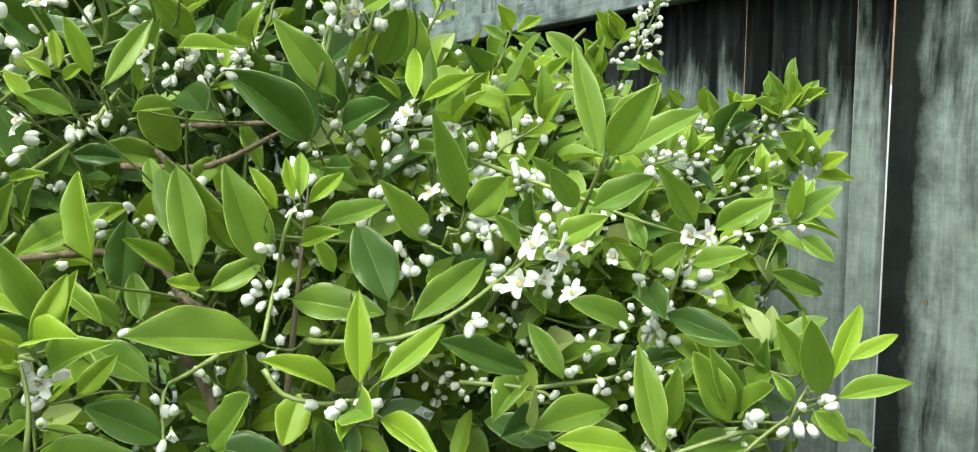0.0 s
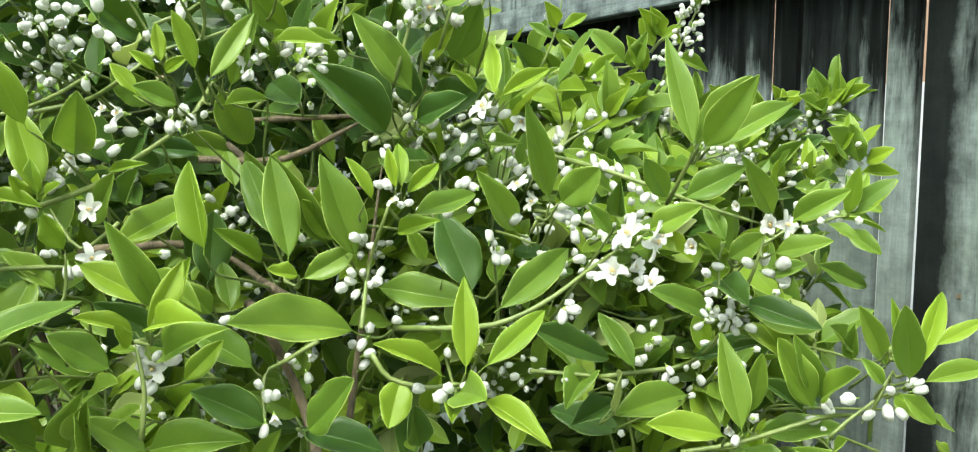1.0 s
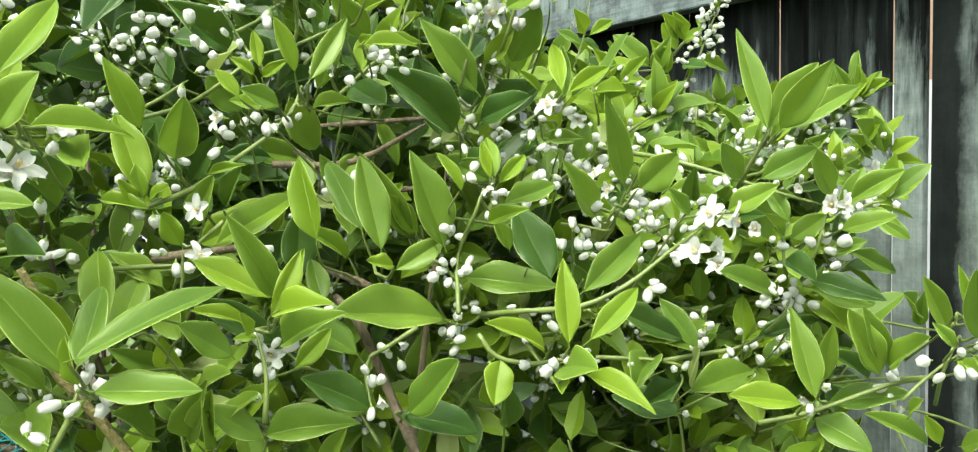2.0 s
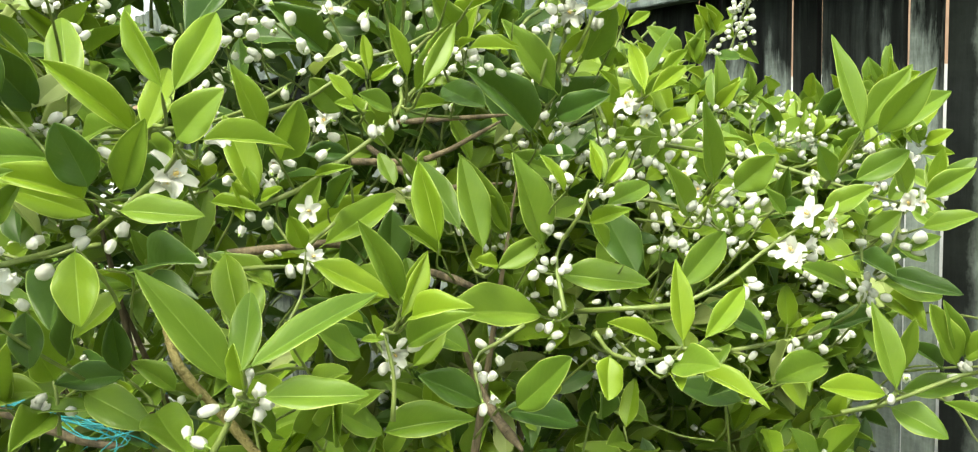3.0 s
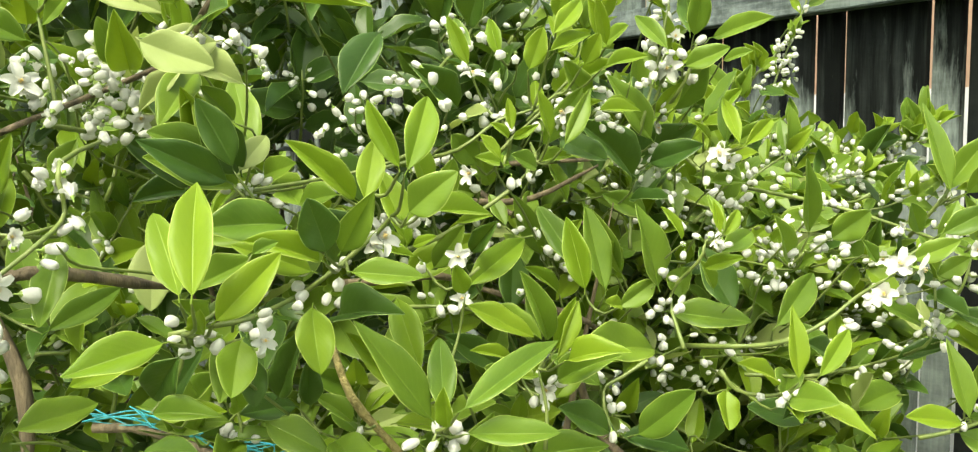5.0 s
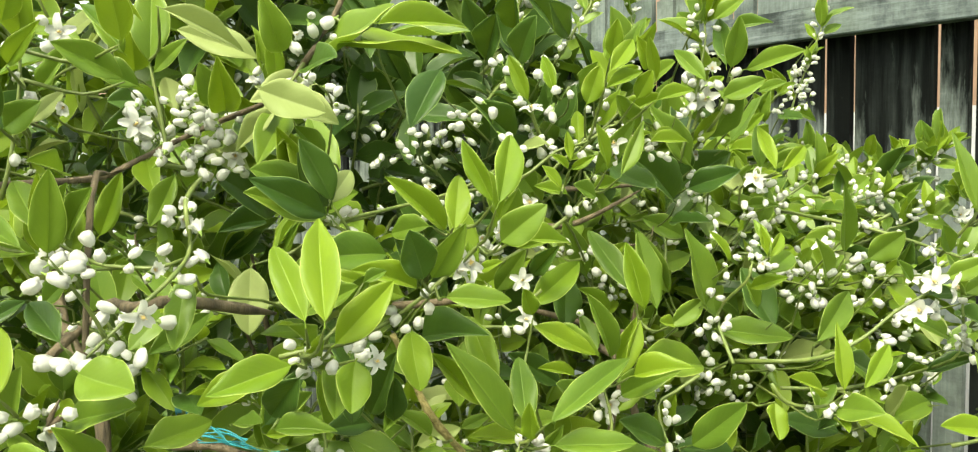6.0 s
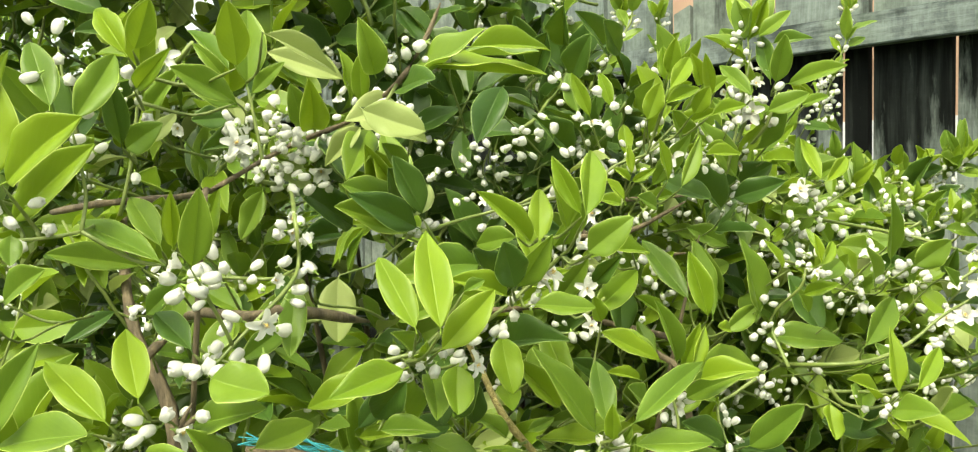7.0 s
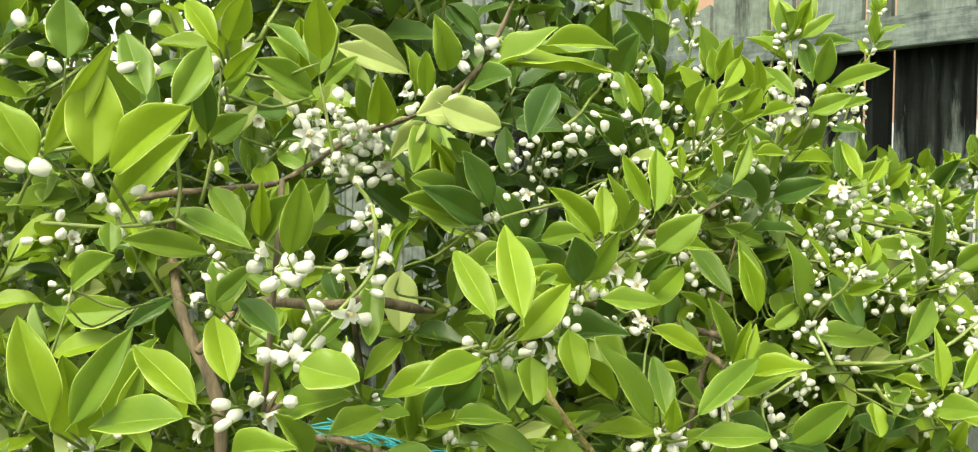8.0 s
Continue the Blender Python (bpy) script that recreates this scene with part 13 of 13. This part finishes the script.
add_cluster(Vector((0.3885, -0.9478, 1.5231)), 2, 0.007, rng, 0.0110)
add_cluster(Vector((0.3933, -0.9503, 1.5115)), 2, 0.007, rng, 0.0110)
add_cluster(Vector((0.3953, -0.9164, 1.5172)), 2, 0.007, rng, 0.0110)
add_cluster(Vector((0.3749, -0.9393, 1.5154)), 2, 0.007, rng, 0.0110)
add_cluster(Vector((0.3850, -0.9571, 1.5273)), 2, 0.007, rng, 0.0110)
add_cluster(Vector((0.4248, -0.9302, 1.5115)), 2, 0.007, rng, 0.0110)
add_cluster(Vector((0.4130, -0.9311, 1.5024)), 2, 0.007, rng, 0.0110)
add_cluster(Vector((0.3857, -0.9564, 1.5049)), 2, 0.007, rng, 0.0110)
add_cluster(Vector((0.4039, -0.9523, 1.5234)), 2, 0.007, rng, 0.0110)
add_cluster(Vector((0.3808, -0.9959, 1.4782)), 2, 0.007, rng, 0.0110)
add_cluster(Vector((0.4180, -0.9781, 1.4676)), 2, 0.007, rng, 0.0110)
add_cluster(Vector((0.3979, -0.9790, 1.4833)), 2, 0.007, rng, 0.0110)
add_cluster(Vector((0.3774, -1.0063, 1.4805)), 2, 0.007, rng, 0.0110)
add_cluster(Vector((0.3986, -1.0237, 1.4733)), 2, 0.007, rng, 0.0110)
add_cluster(Vector((0.4018, -0.9893, 1.4843)), 2, 0.007, rng, 0.0110)
add_cluster(Vector((0.3898, -0.9965, 1.4876)), 2, 0.007, rng, 0.0110)
add_cluster(Vector((0.4140, -0.9873, 1.4541)), 2, 0.007, rng, 0.0110)
add_cluster(Vector((0.3864, -1.0029, 1.4913)), 2, 0.007, rng, 0.0110)
add_cluster(Vector((0.1872, -0.3447, 1.5648)), 2, 0.007, rng, 0.0110)
add_cluster(Vector((0.2062, -0.3490, 1.5522)), 2, 0.007, rng, 0.0110)
add_cluster(Vector((0.2030, -0.3611, 1.5217)), 2, 0.007, rng, 0.0110)
add_cluster(Vector((0.2041, -0.3456, 1.5288)), 2, 0.007, rng, 0.0110)
add_cluster(Vector((0.1963, -0.3455, 1.5464)), 2, 0.007, rng, 0.0110)
add_cluster(Vector((0.2083, -0.3511, 1.5308)), 2, 0.007, rng, 0.0110)
add_cluster(Vector((0.1976, -0.3583, 1.5487)), 2, 0.007, rng, 0.0110)
add_cluster(Vector((0.1950, -0.3540, 1.5339)), 2, 0.007, rng, 0.0110)
add_cluster(Vector((0.1851, -0.3326, 1.5510)), 2, 0.007, rng, 0.0110)
add_cluster(Vector((0.5445, -0.7332, 1.3737)), 2, 0.007, rng, 0.0110)
add_cluster(Vector((0.5441, -0.7344, 1.3679)), 2, 0.007, rng, 0.0110)
add_cluster(Vector((0.5585, -0.7506, 1.3675)), 2, 0.007, rng, 0.0110)
add_cluster(Vector((0.5665, -0.6448, 1.3103)), 2, 0.007, rng, 0.0110)
add_cluster(Vector((0.5835, -0.6562, 1.3067)), 2, 0.007, rng, 0.0110)
add_cluster(Vector((0.4869, -0.5647, 1.3155)), 2, 0.007, rng, 0.0110)
add_cluster(Vector((0.5184, -0.5423, 1.3098)), 2, 0.007, rng, 0.0110)
add_cluster(Vector((0.4782, -0.5564, 1.2989)), 2, 0.007, rng, 0.0110)
add_cluster(Vector((0.2393, -0.5166, 1.3999)), 2, 0.007, rng, 0.0110)
add_cluster(Vector((0.2660, -0.4944, 1.3989)), 2, 0.007, rng, 0.0110)
add_cluster(Vector((0.2490, -0.4981, 1.3853)), 2, 0.007, rng, 0.0110)
add_cluster(Vector((0.2717, -0.4943, 1.3906)), 2, 0.007, rng, 0.0110)
add_cluster(Vector((0.2510, -0.5003, 1.3902)), 2, 0.007, rng, 0.0110)
add_cluster(Vector((0.2614, -0.5211, 1.3928)), 2, 0.007, rng, 0.0110)
add_cluster(Vector((0.4446, -0.6633, 1.4063)), 2, 0.007, rng, 0.0110)
add_cluster(Vector((0.4301, -0.6934, 1.4068)), 2, 0.007, rng, 0.0110)
add_cluster(Vector((0.4076, -0.6740, 1.4230)), 2, 0.007, rng, 0.0110)
add_cluster(Vector((0.4350, -0.6318, 1.3954)), 2, 0.007, rng, 0.0110)
add_cluster(Vector((0.4382, -0.6470, 1.4118)), 2, 0.007, rng, 0.0110)
add_cluster(Vector((0.3945, -0.6774, 1.4183)), 2, 0.007, rng, 0.0110)
add_cluster(Vector((0.4210, -0.6664, 1.4057)), 2, 0.007, rng, 0.0110)
add_cluster(Vector((0.4156, -0.6529, 1.4122)), 2, 0.007, rng, 0.0110)
add_cluster(Vector((0.3527, -0.4212, 1.4046)), 2, 0.007, rng, 0.0110)
add_cluster(Vector((0.3532, -0.4387, 1.4142)), 2, 0.007, rng, 0.0110)
add_cluster(Vector((0.3474, -0.4164, 1.4024)), 2, 0.007, rng, 0.0110)
add_cluster(Vector((0.3510, -0.4673, 1.4140)), 2, 0.007, rng, 0.0110)
add_cluster(Vector((0.3595, -0.4141, 1.4130)), 2, 0.007, rng, 0.0110)
add_cluster(Vector((0.3384, -0.4493, 1.4240)), 2, 0.007, rng, 0.0110)
add_cluster(Vector((0.3562, -0.4418, 1.4194)), 2, 0.007, rng, 0.0110)
add_cluster(Vector((0.3353, -0.4588, 1.4006)), 2, 0.007, rng, 0.0110)
add_cluster(Vector((0.3479, -0.4657, 1.4063)), 2, 0.007, rng, 0.0110)
add_cluster(Vector((0.3490, -0.4504, 1.4079)), 2, 0.007, rng, 0.0110)
add_cluster(Vector((0.4224, -0.5938, 1.3820)), 2, 0.007, rng, 0.0110)
add_cluster(Vector((0.3978, -0.6127, 1.3614)), 2, 0.007, rng, 0.0110)
add_cluster(Vector((0.4434, -0.5949, 1.3443)), 2, 0.007, rng, 0.0110)
add_cluster(Vector((0.4085, -0.5961, 1.3386)), 2, 0.007, rng, 0.0110)
add_cluster(Vector((0.4636, -0.7547, 1.3837)), 2, 0.007, rng, 0.0110)
add_cluster(Vector((0.4748, -0.7860, 1.3754)), 2, 0.007, rng, 0.0110)
add_cluster(Vector((0.4652, -0.7558, 1.3726)), 2, 0.007, rng, 0.0110)
add_cluster(Vector((0.6256, -0.5963, 1.2522)), 2, 0.007, rng, 0.0110)
add_cluster(Vector((0.6298, -0.6006, 1.2529)), 2, 0.007, rng, 0.0110)

# ---- flowering sprays farther back, towards the fence ----
spray([(0.0979, -0.4741, 1.4268), (0.1424, -0.4053, 1.4592), (0.1808, -0.3510, 1.4536), (0.2138, -0.3048, 1.4464), (0.2574, -0.2802, 1.4278)], 100, .036, .013, 5)
spray([(0.2613, -0.3526, 1.3941), (0.2842, -0.3170, 1.4112), (0.3284, -0.3027, 1.4341), (0.3423, -0.2791, 1.4582)], 101, .036, .014, 5)
spray([(0.1977, -0.5522, 1.4355), (0.2303, -0.5101, 1.4061), (0.2658, -0.4621, 1.3866), (0.2908, -0.4309, 1.3571)], 102, .040, .015, 5)
spray([(0.3193, -0.4162, 1.3516), (0.3440, -0.3778, 1.3713), (0.3691, -0.3397, 1.3845)], 103, .040, .015, 5)
spray([(0.3020, -0.3841, 1.3798), (0.3573, -0.3554, 1.3922), (0.3893, -0.3062, 1.4140)], 104, .038, .016, 4)
spray([(0.3324, -0.6301, 1.3596), (0.3556, -0.5981, 1.3514), (0.3932, -0.5827, 1.3284)], 105, .042, .016, 5)
spray([(0.4431, -0.4913, 1.3333), (0.4609, -0.4631, 1.3502), (0.4856, -0.4259, 1.3615)], 106, .042, .018, 4)
spray([(0.1662, -0.3760, 1.5219), (0.1908, -0.3371, 1.5720), (0.2010, -0.3188, 1.6138), (0.2021, -0.3125, 1.6597)], 107, .030, .014, 2)
spray([(0.3898, -0.7674, 1.4493), (0.4021, -0.7616, 1.5053), (0.4021, -0.7576, 1.5444), (0.4013, -0.7557, 1.5723)], 108, .048, .016, 5)
spray([(0.3064, -0.8619, 1.4375), (0.3282, -0.8282, 1.4748), (0.3405, -0.8088, 1.5007), (0.3452, -0.7981, 1.5408)], 109, .046, .018, 4)
spray([(0.0430, -0.5450, 1.5379), (0.0552, -0.5231, 1.5880), (0.0580, -0.5149, 1.6297), (0.0543, -0.5174, 1.6547)], 110, .034, .010, 3)
spray([(0.0681, -0.6812, 1.5312), (0.0839, -0.6548, 1.5773), (0.0955, -0.6349, 1.6157), (0.0985, -0.6276, 1.6464)], 111, .036, .010, 3)
spray([(0.1869, -0.8601, 1.5305), (0.2040, -0.8334, 1.5622), (0.2133, -0.8167, 1.6003), (0.2151, -0.8102, 1.6383)], 112, .040, .012, 4)
spray([(0.3793, -0.6988, 1.3770), (0.3932, -0.6597, 1.4066), (0.4112, -0.6149, 1.4369)], 113, .040, .016, 5)
spray([(0.2624, -0.3938, 1.4085), (0.2935, -0.3488, 1.4320), (0.3338, -0.2912, 1.4556)], 114, .036, .015, 5)
spray([(0.3127, -0.4988, 1.3695), (0.3366, -0.4632, 1.3982), (0.3612, -0.4280, 1.4126)], 115, .038, .016, 5)
spray([(0.1771, -0.3741, 1.4777), (0.1844, -0.3555, 1.5158), (0.1887, -0.3429, 1.5469), (0.1928, -0.3303, 1.5814)], 116, .022, .016, 6)
spray([(0.2200, -0.7871, 1.5420), (0.2341, -0.7646, 1.5802), (0.2443, -0.7473, 1.6185), (0.2471, -0.7406, 1.6505)], 117, .046, .012, 2, "DMDM")
spray([(0.1426, -0.8070, 1.5550), (0.1574, -0.7833, 1.5951), (0.1602, -0.7760, 1.6356), (0.1571, -0.7772, 1.6695)], 118, .048, .012, 2, "DMDD")
spray([(0.1190, -0.8404, 1.5422), (0.1256, -0.8273, 1.5893), (0.1323, -0.8145, 1.6297), (0.1311, -0.8127, 1.6703)], 119, .048, .012, 2, "DMDD")
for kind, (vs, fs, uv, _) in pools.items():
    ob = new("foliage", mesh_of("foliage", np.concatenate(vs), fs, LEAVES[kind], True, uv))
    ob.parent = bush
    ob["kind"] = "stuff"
ob = new("bud_mass", three_tone("bud_mass", (np.concatenate(inner_buds[0]), inner_buds[1], inner_buds[2])))
ob.parent = bush
ob["kind"] = "stuff"
ob = new("brushwood", mesh_of("brushwood", inner_stems[0], inner_stems[1], STEM))
ob.parent = bush
ob["kind"] = "stuff"


# ---- shrubs farther down the garden ----
def shrub(x, y, height, spread, seed, label):
    rng = random.Random(seed)
    root = tagged(new("shrub"), label, "shrub", "shrubs down the garden")
    root.location = (x, y, 0)
    for k in range(5):
        w = rng.uniform(0, 6.28)
        top = Vector((math.cos(w) * spread * 0.6, math.sin(w) * spread * 0.6, height * rng.uniform(0.6, 0.9)))
        twig(root, [(0, 0, 0), top * 0.45 + Vector((0, 0, height * 0.1)), top], 0.012, 0.004, BARK, "branch", 4, 6)
    for tone, share in (("D", 0.5), ("M", 0.5)):
        vs, fs, uv = [], [], []
        o = 0
        for k in range(int(2300 * share)):
            d = Vector((rng.gauss(0, 1), rng.gauss(0, 1), rng.gauss(0, 1))).normalized()
            rr = rng.uniform(0.55, 1.0) * (0.85 + 0.3 * noise.noise(d * 2 + Vector((seed, 0, 0))))
            at = Vector((d.x * spread * rr, d.y * spread * rr, height * 0.55 + d.z * height * 0.47 * rr))
            way = (d + Vector((rng.uniform(-1, 1), rng.uniform(-1, 1), rng.uniform(-1, 1)))).normalized()
            x3, y3, z3 = frame_of(at, at + way, (d + Vector((0, 0, 0.8))))
            ln = rng.uniform(0.05, 0.10)
            arr, f, u = LEAF_SHAPES[rng.randrange(len(LEAF_SHAPES))]
            vs.append(arr @ np.array([x3 * ln * 0.42, y3 * ln, z3 * ln * 0.5]) + np.array(at))
            fs.extend(tuple(i + o for i in q) for q in f)
            uv.extend(u)
            o += len(arr)
        ob = new("crown", mesh_of("crown", np.concatenate(vs), fs, LEAVES[tone], True, uv))
        ob.parent = root
        ob["kind"] = "stuff"


for x, y, h, sp, sd in ((-1.3, -1.75, 1.9, 0.55, 1), (-1.5, -0.75, 1.75, 0.5, 2), (-0.9, -2.6, 1.7, 0.6, 3), (-2.4, -1.3, 2.3, 0.8, 4), (-2.2, -2.6, 2.2, 0.8, 5), (-3.4, -2.0, 2.9, 1.1, 6), (-1.9, -3.6, 2.9, 1.1, 7), (-4.6, -0.9, 3.0, 1.0, 8), (-3.3, -0.95, 2.7, 0.85, 9)):
    shrub(x, y, h, sp, sd, "dense dark green garden shrub growing behind the citrus bush")


# ---- pots on the ground by the fence ----
TEAL = plain_material("teal_plastic", (0.010, 0.10, 0.12), (0.02, 0.17, 0.19), 30.0, 0.45)
POT_WHITE = plain_material("white_plastic", (0.55, 0.58, 0.58), (0.68, 0.70, 0.70), 20.0, 0.5)
SOIL = plain_material("potting_soil", (0.03, 0.022, 0.015), (0.08, 0.06, 0.04), 80.0, 0.95, 0.8, 0.01)


def plant_pot(x, y, radius, height, body, rim, label):
    root = tagged(new("plant_pot"), label, "pot", "pots by the fence")
    root.location = (x, y, 0)
    v, f = lathe([(0.0, 0.001), (0.0, radius * 0.72), (height, radius), (height, radius * 0.93), (height * 0.86, radius * 0.90)], 28)
    ob = new("body", mesh_of("body", [(a, -c, b) for a, b, c in v], f, body))
    ob.parent = root
    v, f = lathe([(height * 0.90, radius * 1.0), (height * 0.90, radius * 1.07), (height * 1.01, radius * 1.07), (height * 1.01, radius * 0.98)], 28)
    ob = new("rim", mesh_of("rim", [(a, -c, b) for a, b, c in v], f, rim))
    ob.parent = root
    v, f = lathe([(height * 0.87, 0.001), (height * 0.88, radius * 0.9)], 28)
    ob = new("soil", mesh_of("soil", [(a, -c, b) for a, b, c in v], f, SOIL))
    ob.parent = root


plant_pot(-3.05, -0.30, 0.15, 0.40, TEAL, POT_WHITE, "dark teal plastic plant pot with a white rim on the ground")
plant_pot(-2.0, -0.60, 0.16, 0.38, TEAL, TEAL, "round teal plastic plant pot standing on the soil")
plant_pot(-2.45, -0.95, 0.14, 0.34, TEAL, POT_WHITE, "small teal plastic pot with a pale rim on the soil")

# ---- frayed teal twine caught on a branch ----
TWINE = plain_material("teal_twine", (0.01, 0.17, 0.20), (0.03, 0.33, 0.36), 200.0, 0.5)
twine = tagged(new("garden_twine"), "frayed teal plastic twine draped over a branch", "twine")
twig(bush, [(0.2614, -1.1817, 1.2472), (0.2774, -1.1587, 1.2466), (0.2892, -1.1425, 1.2423), (0.3036, -1.1232, 1.2332), (0.3204, -1.1007, 1.2230), (0.3356, -1.0795, 1.2195)], 0.0035, 0.0030, BARK, "branch")
for k in range(11):
    rng = random.Random(40 + k)
    line = [Vector(p) + Vector((rng.uniform(-1, 1), rng.uniform(-1, 1), rng.uniform(-0.4, 1.2))) * 0.008 for p in ((0.2614, -1.1817, 1.2532), (0.2774, -1.1587, 1.2526), (0.2892, -1.1425, 1.2483), (0.3036, -1.1232, 1.2392), (0.3204, -1.1007, 1.2290), (0.3356, -1.0795, 1.2255))]
    line = line[rng.randrange(2):]
    line.append(line[-1] + Vector((rng.uniform(-1, 1), rng.uniform(-1, 1), rng.uniform(-1, 0.3))) * 0.02)
    twig(twine, line, 0.0006, 0.0004, TWINE, "strand", 4, 4)
